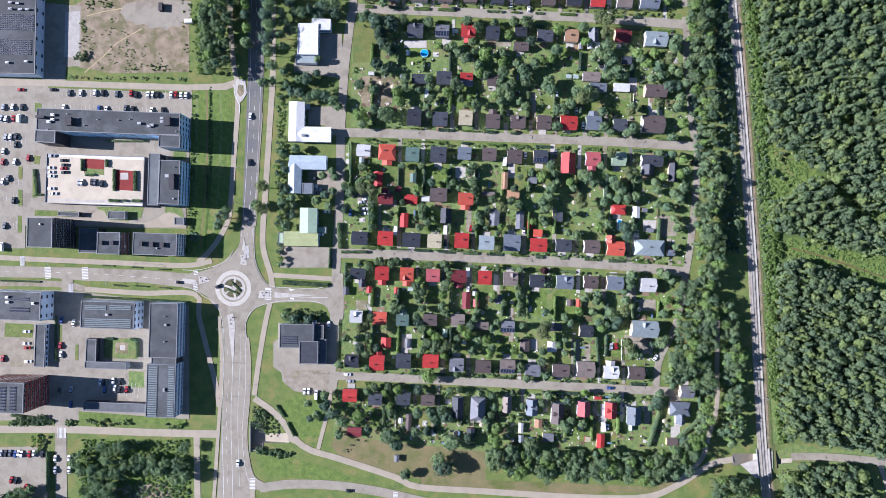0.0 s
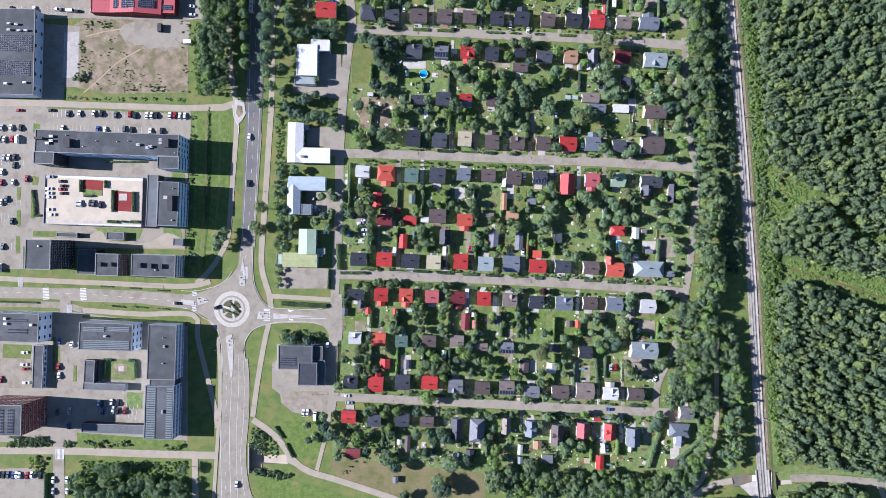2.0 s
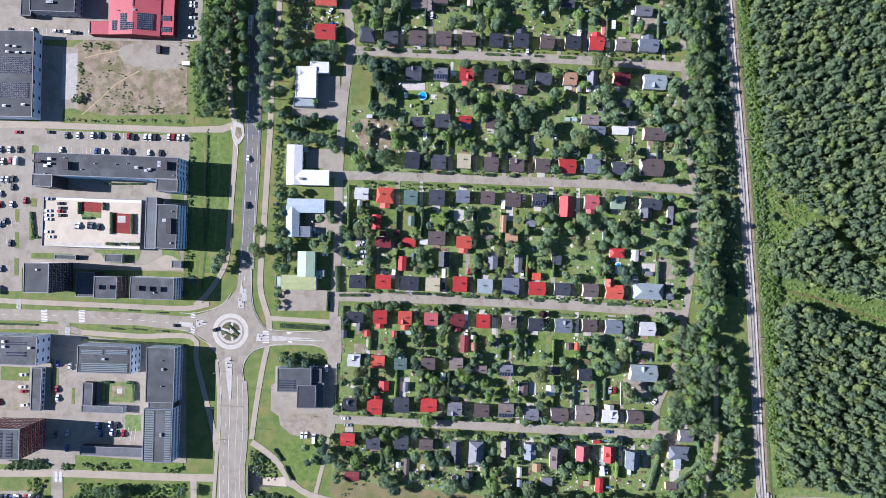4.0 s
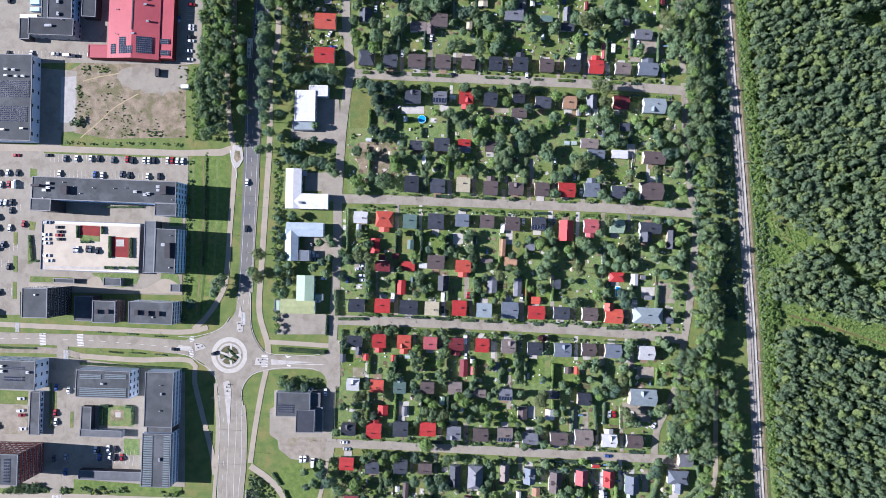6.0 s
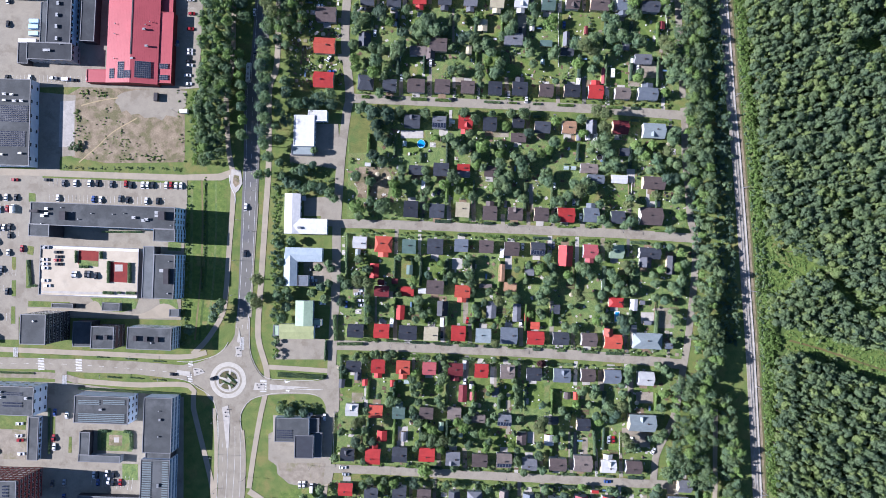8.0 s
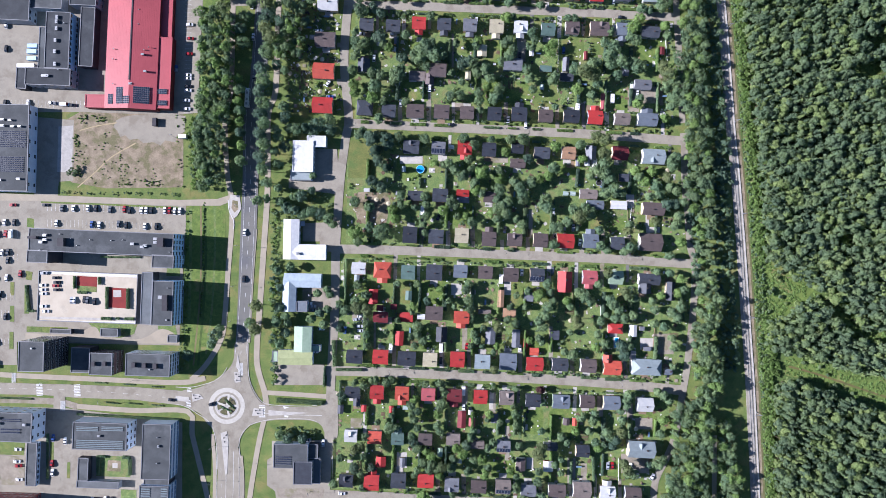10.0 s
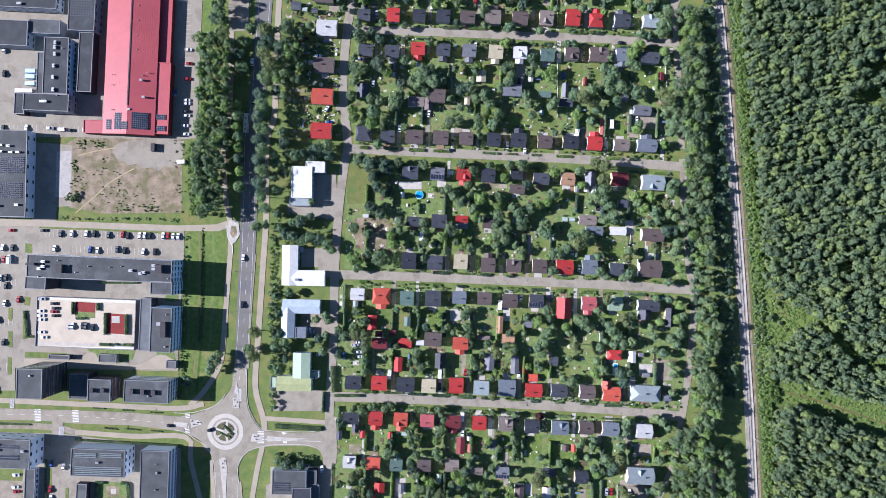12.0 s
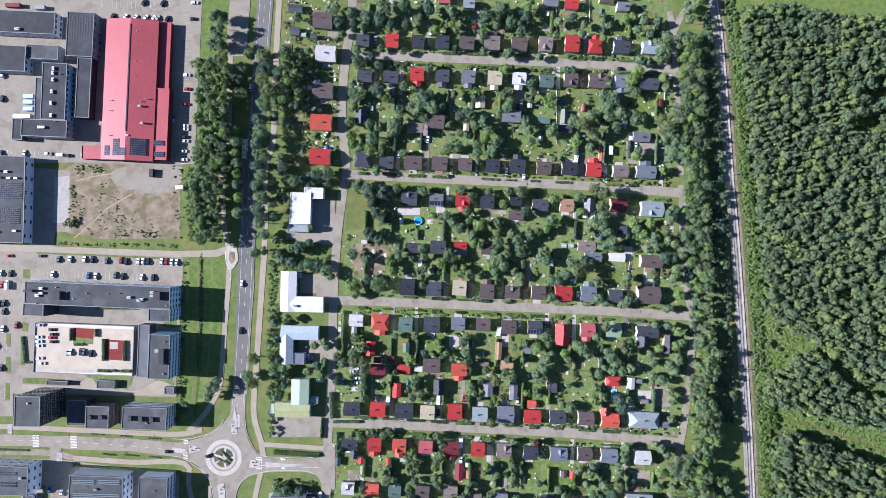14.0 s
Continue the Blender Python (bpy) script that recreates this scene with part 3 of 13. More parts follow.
# ---- cars ----
def car_template(name, colour, label, length=4.5, width=1.85, high=1.5, van=False):
    """A car at rest, nose towards +x: body, glasshouse, four wheels with rims, lamps."""
    paint = plain(name + "_paint", colour, 0.3, 0.0, 0.6)
    c = empty("van" if van else "car", pose(0, 0, -60), label, "van" if van else "car", "parked cars")
    L, W = length / 2, width / 2
    if van:
        shape = [(-L, 0.35), (L, 0.35), (L, 0.95), (L - 0.7, 1.15), (L - 1.25, high), (-L + 0.1, high), (-L, high - 0.2)]
        glass = [(L - 1.35, 1.2), (L - 0.66, 1.2), (L - 1.18, high - 0.06), (L - 1.5, high - 0.06)]
        top = None
    else:
        shape = [(-L, 0.4), (-L + 0.12, 0.3), (L - 0.12, 0.3), (L, 0.45), (L - 0.05, 0.7), (L - 0.25, 0.82), (L - 1.2, 0.94), (-L + 0.3, 0.98), (-L + 0.02, 0.85)]
        glass = [(L - 1.35, 0.93), (L - 2.05, high - 0.05), (-L + 0.95, high - 0.05), (-L + 0.3, 0.97)]
        top = [(L - 2.0, high - 0.05), (-L + 1.0, high - 0.05), (-L + 1.1, high), (L - 2.1, high)]
    bm = bmesh.new()
    add_prism(bm, shape, -W, W, "y")
    bmesh.ops.bevel(bm, geom=[e for e in bm.edges if abs(e.verts[0].co.y - e.verts[1].co.y) < 0.01], offset=0.12, segments=2, affect="EDGES")
    part("body", fix(bm), paint, c)
    bm = bmesh.new()
    add_prism(bm, glass, -W + 0.12, W - 0.12, "y")
    part("glasshouse", fix(bm), GLASS, c, "dark tinted car glass")
    if top:
        bm = bmesh.new()
        add_prism(bm, top, -W + 0.16, W - 0.16, "y")
        part("roof", fix(bm), paint, c)
    for sx in (-1, 1):
        for sy in (-1, 1):
            bm = bmesh.new()
            add_tube(bm, 0, 0, -0.11, 0.11, 0.33, n=9)
            add_tube(bm, 0, 0, 0.111, 0.13, 0.2, n=6, slot=1)
            part("wheel", bm, [RUBBER, METAL], c).matrix_basis = pose(sx * (L - 0.85), sy * (W - 0.1), 0.33, -90 * sy)
    return c


CARS = {k: car_template(k, col, lab) for k, col, lab in (
    ("white", (210, 210, 210), "white parked car on the asphalt"), ("silver", (150, 154, 160), "silver parked car on the asphalt"),
    ("black", (30, 31, 34), "black parked car on the asphalt"), ("grey", (82, 86, 92), "dark grey parked car on the asphalt"),
    ("red", (140, 24, 30), "red parked car on the asphalt"), ("blue", (44, 72, 130), "blue parked car on the asphalt"))}
CARS["van"] = car_template("van", (212, 212, 210), "white delivery van parked on the asphalt", 5.6, 2.0, 2.3, True)
MIXED = ["white", "white", "silver", "black", "black", "grey", "grey", "red", "blue", "white"]


def car(x, y, heading, kind="", z=None):
    kind = kind or dice.choice(MIXED)
    TAKEN.append((x, y, 1.2, 1.2))
    return copy_thing(CARS[kind], pose(x, y, (ground_at(x, y) if z is None else z) + 0.003, 0, 0, heading))


def bay_lines(x0, y0, x1, y1, n, length, z=0.24):
    """White lines between parking bays."""
    bm = bmesh.new()
    a, b = Vector((x0, y0)), Vector((x1, y1))
    d = (b - a).normalized()
    s = Vector((-d.y, d.x))
    for i in range(n + 1):
        p = a.lerp(b, i / n)
        vs = [p + s * length / 2 - d * 0.06, p + s * length / 2 + d * 0.06, p - s * length / 2 + d * 0.06, p - s * length / 2 - d * 0.06]
        bm.faces.new([bm.verts.new((*v, z)) for v in vs])
    return tagged(obj("parking_bay_lines", bm, PAINT), "white parking bay lines on grey asphalt", "road marking", "", "structure")


# ---- trees, hedges, woods ----
def crown_arrays(rng, r, h, base, lobes, leaves, size, cone=False, flat=0.8):
    """Leaf sprays as single triangles, set on clumps that make up a crown and turned outwards with it. Returns vertices."""
    n = lobes * leaves
    tall = (h - base) / 2
    heart = np.array([0, 0, base + tall * 0.8])
    if cone:
        t = (np.arange(lobes) + rng.random(lobes)) / lobes
        rad = r * (1 - t) ** 0.8 * rng.uniform(0.5, 0.95, lobes) + 0.1
        a = np.arange(lobes) * 2.4 + rng.random(lobes)
        c = np.stack([np.cos(a) * rad * 0.7, np.sin(a) * rad * 0.7, base + t * (h - base)], 1)
        lr = np.maximum(0.34 * r * (1.15 - t), 0.3)
    else:
        d = rng.normal(size=(lobes, 3))
        d[:, 2] = np.abs(d[:, 2]) * 1.1 - 0.35
        d /= np.linalg.norm(d, axis=1)[:, None]
        lr = r * rng.uniform(0.18, 0.4, lobes)
        reach = rng.uniform(0.45, 1.0, (lobes, 1)) ** 0.6 * (np.array([r, r * rng.uniform(0.78, 1.1), tall]) - lr[:, None] * 0.8)
        c = heart + d * reach
    c, lr = np.repeat(c, leaves, 0), np.repeat(lr, leaves)[:, None]
    d = rng.normal(size=(n, 3))
    d /= np.linalg.norm(d, axis=1)[:, None]
    d[:, 2] = np.where(d[:, 2] < -0.3, -d[:, 2], d[:, 2])
    p = c + d * lr * rng.uniform(0.5, 1.3, (n, 1)) * np.array([1, 1, flat])
    out = (p - heart) / np.array([r, r, tall])
    if cone:
        out = np.stack([p[:, 0], p[:, 1], np.full(n, 0.35 * r)], 1)
    out /= np.linalg.norm(out, axis=1)[:, None] + 1e-9
    nrm = out * 0.65 + d * 0.5 + rng.normal(size=(n, 3)) * 0.32
    nrm /= np.linalg.norm(nrm, axis=1)[:, None]
    t1 = np.cross(nrm, rng.normal(size=(n, 3)))
    t1 /= np.linalg.norm(t1, axis=1)[:, None] + 1e-9
    t2 = np.cross(nrm, t1)
    s = size * rng.uniform(0.55, 1.3, (n, 1))
    return np.stack([p + t1 * s, p - t1 * s * 0.5 + t2 * s * 0.8, p - t1 * s * 0.5 - t2 * s * 0.8], 1).reshape(-1, 3)


def mesh_from_triangles(name, verts, mat, slots=None):
    me = bpy.data.meshes.new(name)
    n = len(verts)
    me.vertices.add(n), me.loops.add(n), me.polygons.add(n // 3)
    me.vertices.foreach_set("co", np.asarray(verts, dtype=np.float32).ravel())
    me.loops.foreach_set("vertex_index", np.arange(n, dtype=np.int32))
    me.polygons.foreach_set("loop_start", np.arange(0, n, 3, dtype=np.int32))
    for m in mat if isinstance(mat, (list, tuple)) else [mat]:
        me.materials.append(m)
    if slots is not None:
        me.polygons.foreach_set("material_index", np.asarray(slots, dtype=np.int32))
    me.update(calc_edges=True)
    return me


def trunk_bm(rng, h, r, limbs, reach):
    bm = bmesh.new()
    add_tube(bm, 0, 0, -0.4, h * 0.75, r, r * 0.45, 7)
    for i in range(limbs):
        a, z = 6.283 * i / limbs + rng.random(), h * rng.uniform(0.35, 0.6)
        lim = bmesh.new()
        add_tube(lim, 0, 0, 0, reach, r * 0.4, r * 0.12, 5)
        bmesh.ops.transform(lim, matrix=Matrix.Translation((0, 0, z)) @ Matrix.Rotation(a, 4, "Z") @ Matrix.Rotation(radians(48), 4, "Y"), verts=lim.verts)
        me = bpy.data.meshes.new("limb")
        lim.to_mesh(me)
        lim.free()
        bm.from_mesh(me)
        bpy.data.meshes.remove(me)
    return bm


TREES = {}
for kind, leaf, words, cone in (("oak", "mid", "broad leafy garden tree with a rounded crown", False), ("dark", "deep", "dense dark green deciduous tree", False),
                                ("fresh", "bright", "light green leafy tree in full leaf", False), ("pine", "pine", "tall pine with a bare trunk and loose crown", False),
                                ("spruce", "spruce", "dark green conical spruce tree", True), ("plum", "purple", "small purple-leaved ornamental garden tree", False)):
    for v in range(1 if kind == "plum" else 3):
        rng = np.random.default_rng(len(TREES) * 13 + 5)
        t = empty("tree", pose(0, 0, -80), words, "tree", "garden and street trees")
        tall = {"spruce": 12.0, "pine": 13.0}.get(kind, 8.5)
        low = {"spruce": 0.8, "pine": 6.5}.get(kind, 1.9)
        part("trunk", trunk_bm(rng, tall, 0.2, 0 if cone else 5, 2.4), BARK, t)
        me = mesh_from_triangles("crown", crown_arrays(rng, 4.0 if not cone else 3.4, tall, low, 34 if cone else 32, 34, 0.52, cone, 0.7), LEAF[leaf])
        c = new("crown", me)
        c.parent = t
        TREES[kind, v] = t


FAR_CROWNS, FAR_SLOTS, FAR_TRUNKS = [], [], bmesh.new()
TREE_LEAF = {"oak": "mid", "dark": "deep", "fresh": "bright", "pine": "pine", "spruce": "spruce", "plum": "purple"}
NEAR = 63.0      # trees within this distance of the middle line stand as things of their own


def tree(x, y, r, kind="oak", tall=1.0):
    """A tree with a crown of radius r; far ones join one mesh."""
    k = 1.08 * r / (3.4 if kind == "spruce" else 4.0)
    v = dice.randrange(1 if kind == "plum" else 3)
    up = (0.45 + 0.55 * k) * tall * dice.uniform(0.9, 1.15)
    if -NEAR < x < NEAR:
        return copy_thing(TREES[kind, v], pose(x, y, 0, 0, 0, dice.uniform(0, 360)) @ Matrix.Diagonal((k, k * dice.uniform(0.9, 1.1), up, 1)))
    rng = np.random.default_rng(int(abs(x * 13 + y * 7) * 10) + 1)
    h, low = {"spruce": 12.0, "pine": 13.0}.get(kind, 8.5) * up, {"spruce": 0.8, "pine": 6.5}.get(kind, 1.9) * up
    cone = kind == "spruce"
    p = crown_arrays(rng, (3.4 if cone else 4.0) * k, h, low, 30, 32, 0.52, cone, 0.7)
    FAR_CROWNS.append(p + np.array([x, y, 0.0]))
    FAR_SLOTS.append(np.full(len(p) // 3, list(TREE_LEAF).index(kind)))
    add_tube(FAR_TRUNKS, x, y, -0.4, h * 0.7, 0.2 * k + 0.05, 0.1 * k, 6)
    for i in range(3):
        t = 2.1 * i + rng.random()
        s0, s1 = Vector((x, y, h * 0.4)), Vector((x + math.cos(t) * 2.0 * k, y + math.sin(t) * 2.0 * k, h * 0.68))
        side = Vector((-math.sin(t), math.cos(t), 0)) * 0.07
        rise = Vector((0, 0, 0.07))
        q = [[FAR_TRUNKS.verts.new(c + o) for o in (side, rise, -side)] for c in (s0, s1)]
        for j in range(3):
            FAR_TRUNKS.faces.new((q[0][j], q[0][(j + 1) % 3], q[1][(j + 1) % 3], q[1][j]))


def leafy_box(rng, x0, y0, x1, y1, wide, high, n, size=0.3):
    """Leaf sprays over the faces of a long low box that is a hedge."""
    a, b = np.array([x0, y0]), np.array([x1, y1])
    d = (b - a) / (np.linalg.norm(b - a) + 1e-9)
    s = np.array([-d[1], d[0]])
    t, f = rng.random((n, 1)), rng.uniform(-1, 1, (n, 1))
    z = high * (1 - 0.25 * np.abs(f) ** 2) * np.where(rng.random((n, 1)) < 0.6, rng.uniform(0.85, 1.08, (n, 1)), rng.random((n, 1)))
    p = np.concatenate([a + (b - a) * t + s * f * wide / 2, z], 1)
    nrm = np.concatenate([s * f, np.full((n, 1), 0.7)], 1) + rng.normal(size=(n, 3)) * 0.5
    nrm /= np.linalg.norm(nrm, axis=1)[:, None]
    t1 = np.cross(nrm, rng.normal(size=(n, 3)))
    t1 /= np.linalg.norm(t1, axis=1)[:, None] + 1e-9
    t2 = np.cross(nrm, t1)
    q = size * rng.uniform(0.6, 1.4, (n, 1))
    return np.stack([p + t1 * q, p - t1 * q * 0.5 + t2 * q * 0.8, p - t1 * q * 0.5 - t2 * q * 0.8], 1).reshape(-1, 3)


def hedge(x0, y0, x1, y1, wide=1.4, high=1.6, leaf="mid"):
    rng = np.random.default_rng(int(abs(x0 * 31 + y0 * 17)) + 3)
    n = int(math.hypot(x1 - x0, y1 - y0) * (wide + high) * 16) + 30
    d = np.array([x1 - x0, y1 - y0]) / (math.hypot(x1 - x0, y1 - y0) + 1e-9)
    s = np.array([-d[1], d[0]]) * wide * 0.4
    c = [(*(np.array(p) + k * s), z) for z in (0.0, high * 0.8) for p, k in (((x0, y0), -1), ((x1, y1), -1), ((x1, y1), 1), ((x0, y0), 1))]
    core = [c[i] for q in ((4, 5, 6, 7), (0, 1, 5, 4), (1, 2, 6, 5), (2, 3, 7, 6), (3, 0, 4, 7)) for i in (q[0], q[1], q[2], q[0], q[2], q[3])]
    o = new("hedge", mesh_from_triangles("hedge", np.concatenate([leafy_box(rng, x0, y0, x1, y1, wide, high, n, 0.36), np.array(core)]), LEAF[leaf]))
    return tagged(o, "clipped green garden hedge along a plot", "hedge", "garden hedges")


def woods(name, outlines, spacing, rmin, rmax, hmin, hmax, label, leaf="forest", holes=(), seed=1, lobes=10, leaves=34, size=0.5, trunks=True, houses=False, cones=0.25):
    """Many trees in one mesh, standing at uneven distances inside the outlines and outside the holes."""
    rng = np.random.default_rng(seed)
    out, slots, stems = [], [], bmesh.new()
    kinds = leaf if isinstance(leaf, tuple) else (leaf,)
    for poly in outlines:
        xs, ys = [p[0] for p in poly], [p[1] for p in poly]
        for gy in np.arange(min(ys), max(ys), spacing * 0.87):
            for gx in np.arange(min(xs), max(xs), spacing):
                x, y = gx + rng.uniform(-0.45, 0.45) * spacing, gy + rng.uniform(-0.45, 0.45) * spacing
                if not inside(x, y, poly) or any(inside(x, y, q) for q in holes) or (houses and not clear(x, y, 0.8)):
                    continue
                k = rng.random()
                r, h = rmin + (rmax - rmin) * k, hmin + (hmax - hmin) * min(1, max(0, k + rng.uniform(-0.3, 0.3)))
                cone = rng.random() < cones
                v = crown_arrays(rng, r * (0.8 if cone else 1), h, h * (0.15 if cone else 0.4), lobes, leaves, size, cone)
                v[:, 0] += x
                v[:, 1] += y
                out.append(v)
                slots.append(np.full(len(v) // 3, min(len(kinds) - 1, int(rng.random() ** 1.3 * len(kinds)))))
                if trunks:
                    add_tube(stems, x, y, -0.3, h * 0.6, 0.18, 0.1, 5)
    o = new(name, mesh_from_triangles(name, np.concatenate(out), [LEAF[k] for k in kinds], np.concatenate(slots)))
    tagged(o, label, "trees", "", "stuff")
    if trunks:
        part("trunks", stems, BARK, o)
    else:
        stems.free()
    return o


def shrubs(name, outlines, count, rmin, rmax, leaf, label, seed, away=0.4, clumps=0.0):
    """Low bushes scattered over the outlines, clear of buildings and hard ground, in one mesh."""
    rng = np.random.default_rng(seed)
    out = []
    for poly in outlines:
        xs, ys = [p[0] for p in poly], [p[1] for p in poly]
        made = 0
        for _ in range(count * 12):
            if made >= count:
                break
            if made % 4 == 0 or clumps == 0:
                cx, cy = rng.uniform(min(xs), max(xs)), rng.uniform(min(ys), max(ys))
            x, y = (cx, cy) if clumps == 0 else (cx + rng.normal() * clumps * 0.5, cy + rng.normal() * clumps)
            if not inside(x, y, poly) or not clear(x, y, away):
                made += 0.25 if clumps else 0
                continue
            made = int(made)
            r = rng.uniform(rmin, rmax) * (0.6 + 0.4 * rng.random())
            v = crown_arrays(rng, r, r * rng.uniform(1.0, 1.9), 0.1, 4, 18, 0.32)
            v[:, 0] += x
            v[:, 1] += y
            out.append(v)
            made += 1
    return tagged(new(name, mesh_from_triangles(name, np.concatenate(out), LEAF[leaf])), label, "shrubs", "", "stuff")


# ---- ground ----
PITS = [(-122.3, -127.9, -114.4, -110.7), (209.1, -139.5, 222.0, -128.4), (183.9, -137.7, 199.7, -130.2), (-114.4, -123.2, -97.9, -117.1)]      # sunken ways: west, south, east, north
bm = bmesh.new()
cut_x = sorted({-3500, 3500, *(p[0] for p in PITS), *(p[2] for p in PITS)})
cut_y = sorted({-3500, 3500, *(p[1] for p in PITS), *(p[3] for p in PITS)})
corner = {(x, y): bm.verts.new((x, y, 0)) for x in cut_x for y in cut_y}
for xa, xb in zip(cut_x, cut_x[1:]):
    for ya, yb in zip(cut_y, cut_y[1:]):
        if not any(p[0] <= (xa + xb) / 2 <= p[2] and p[1] <= (ya + yb) / 2 <= p[3] for p in PITS):
            bm.faces.new([corner[q] for q in ((xa, ya), (xb, ya), (xb, yb), (xa, yb))])
tagged(obj("ground", bm, GRASS), "green and partly dry grassy ground", "ground", "", "structure")
patch("forest_floor", [(189.1, 260.2), (204.1, 263.2), (223.9, 261.9), (240.0, 259.8), (252.6, 255.6), (285.0, 253.0), (353.4, 251.2), (354.0, -119.7), (220.7, -120.0), (215.8, -41.6), (211.0, -5.9), (202.9, 65.5), (200.3, 108.1), (196.3, 140.6), (192.9, 176.4), (189.9, 230.1)], 0.0200, FLOOR_WOOD, "dark green undergrowth on the woodland floor", "ground", False)
patch("clearing", [(202.2, 65.5), (210.8, 68.1), (218.0, 60.2), (223.4, 54.5), (231.7, 54.9), (235.6, 47.8), (232.0, 42.0), (224.5, 39.5), (221.7, 32.7), (214.5, 30.9), (204.5, 28.4)], 0.0252, MEADOW, "rough grass and weeds of a woodland clearing", "grass", False, soft=True)
patch("clearing", [(234.5, 49.9), (242.4, 45.7), (248.9, 40.0), (255.0, 37.1), (260.4, 30.0), (269.4, 22.9), (285.5, 25.5), (310.7, 27.3), (310.7, 18.1), (285.6, 15.8), (271.2, 15.8), (258.6, 20.4), (250.7, 30.7), (243.2, 39.2)], 0.0264, MEADOW, "rough grass and weeds of a woodland clearing", "grass", False, soft=True)
patch("clearing", [(252.4, 85.4), (259.2, 84.4), (260.3, 80.1), (257.4, 75.4), (248.1, 77.2)], 0.0276, MEADOW, "rough grass and weeds of a woodland clearing", "grass", False, soft=True)
patch("clearing", [(260.0, 190.4), (278.7, 192.6), (280.1, 183.3), (267.2, 179.7), (259.3, 182.5)], 0.0288, MEADOW, "rough grass and weeds of a woodland clearing", "grass", False, soft=True)
patch("clearing", [(267.1, 209.1), (285.1, 209.9), (288.7, 202.0), (270.7, 200.5)], 0.0300, MEADOW, "rough grass and weeds of a woodland clearing", "grass", False, soft=True)
patch("clearing", [(220.3, 7.0), (239.0, 3.1), (253.3, -0.4), (271.3, -3.9), (285.6, -5.6), (310.7, -9.8), (310.8, -33.4), (284.9, -24.6), (267.7, -20.0), (249.8, -12.9), (233.6, -7.3), (219.6, -4.4)], 0.0312, MEADOW, "rough grass and weeds of a woodland clearing", "grass", False, soft=True)
ribbon("brook", [(221.8, 0.6), (239.0, -4.0), (260.5, -11.1), (282.1, -18.2), (310.8, -27.3)], 1.1, 0.0345, BROOK, "shallow brown brook between grassy banks", "brook")
patch("forest_floor", [(215.9, -141.7), (228.5, -136.3), (268.0, -138.1), (273.4, -147.1), (274.9, -200.8), (215.7, -200.8)], 0.0224, FLOOR_WOOD, "dark green undergrowth on the woodland floor", "ground", False)
patch("lawn", [(212.3, -129.1), (223.2, -124.1), (250.1, -127.3), (278.8, -131.3), (214.1, -133.4)], 0.0236, LAWN, "bright mown grass beside the road", "grass", False)
patch("lawn", [(213.4, -137.0), (235.7, -134.1), (257.2, -136.3), (273.4, -141.7), (214.1, -144.2)], 0.0248, LAWN, "bright mown grass beside the road", "grass", False)
patch("garden_lawn", [(-57.4, 141.1), (154.4, 135.3), (156.4, 72.4), (-59.1, 77.9)], 0.0260, LAWN, "green garden lawns between the houses", "grass", False)
patch("garden_lawn", [(-62.0, 68.9), (161.4, 61.6), (154.1, -10.5), (-66.3, 0.4)], 0.0272, LAWN, "green garden lawns between the houses", "grass", False)
patch("garden_lawn", [(-66.3, -8.6), (147.9, -17.7), (135.2, -86.0), (-68.0, -76.9)], 0.0284, LAWN, "green garden lawns between the houses", "grass", False)
patch("garden_lawn", [(-69.8, -87.7), (163.9, -93.2), (163.8, -129.1), (27.2, -129.0), (-69.8, -118.2)], 0.0296, LAWN, "green garden lawns between the houses", "grass", False)
patch("garden_lawn", [(-53.4, 221.5), (149.4, 215.5), (154.3, 152.9), (-53.1, 157.2)], 0.0308, LAWN, "green garden lawns between the houses", "grass", False)
patch("garden_lawn", [(-53.7, 278.7), (148.5, 272.9), (146.8, 228.1), (-53.5, 232.2)], 0.0320, LAWN, "green garden lawns between the houses", "grass", False)
patch("dry_meadow", [(-66.2, -111.1), (-51.9, -120.0), (-23.1, -123.6), (27.2, -129.0), (27.2, -147.0), (-15.9, -146.2), (-33.9, -144.1), (-66.2, -130.8), (-71.6, -125.4)], 0.0404, DRY, "dry yellowed grass", "grass", False)
patch("dry_verge", [(-14.1, -146.2), (27.2, -147.0), (77.5, -148.8), (131.4, -151.3), (147.6, -145.2), (149.4, -148.8), (135.0, -154.9), (63.1, -156.3), (-14.1, -151.2)], 0.0416, DRY, "dry yellowed road verge", "grass", False)
patch("bare_lot", [(-242.5, 152.0), (-210.8, 170.1), (-162.1, 170.1), (-161.9, 113.0), (-210.6, 112.2), (-232.3, 115.9), (-242.4, 123.1)], 0.0428, SANDY, "bare sandy lot with dry weeds", "ground", False)
patch("bare_lot", [(-245.1, 163.6), (-162.1, 163.6), (-162.1, 170.8), (-245.1, 170.8)], 0.0488, SANDY, "bare sandy lot with dry weeds", "ground", False)
patch("asphalt_pad", [(-204.6, 155.3), (-200.3, 157.5), (-191.6, 158.9), (-173.6, 159.3), (-160.7, 158.2), (-161.3, 148.1), (-165.7, 145.9), (-167.1, 141.6), (-173.6, 142.7), (-176.4, 139.4), (-180.8, 141.6), (-187.2, 140.9), (-190.8, 143.7), (-195.9, 143.0), (-198.8, 145.9), (-202.0, 144.8), (-203.8, 148.8), (-206.3, 151.0)], 0.0596, ASPHALT, "worn grey asphalt patch in the bare lot", "pavement", False)
patch("yard", [(-256.4, 157.4), (-231.2, 155.3), (-231.4, 117.0), (-240.7, 116.3), (-240.7, 107.6), (-256.1, 107.6)], 0.0632, ASPHALT, "grey paved yard beside the hall", "yard", False)
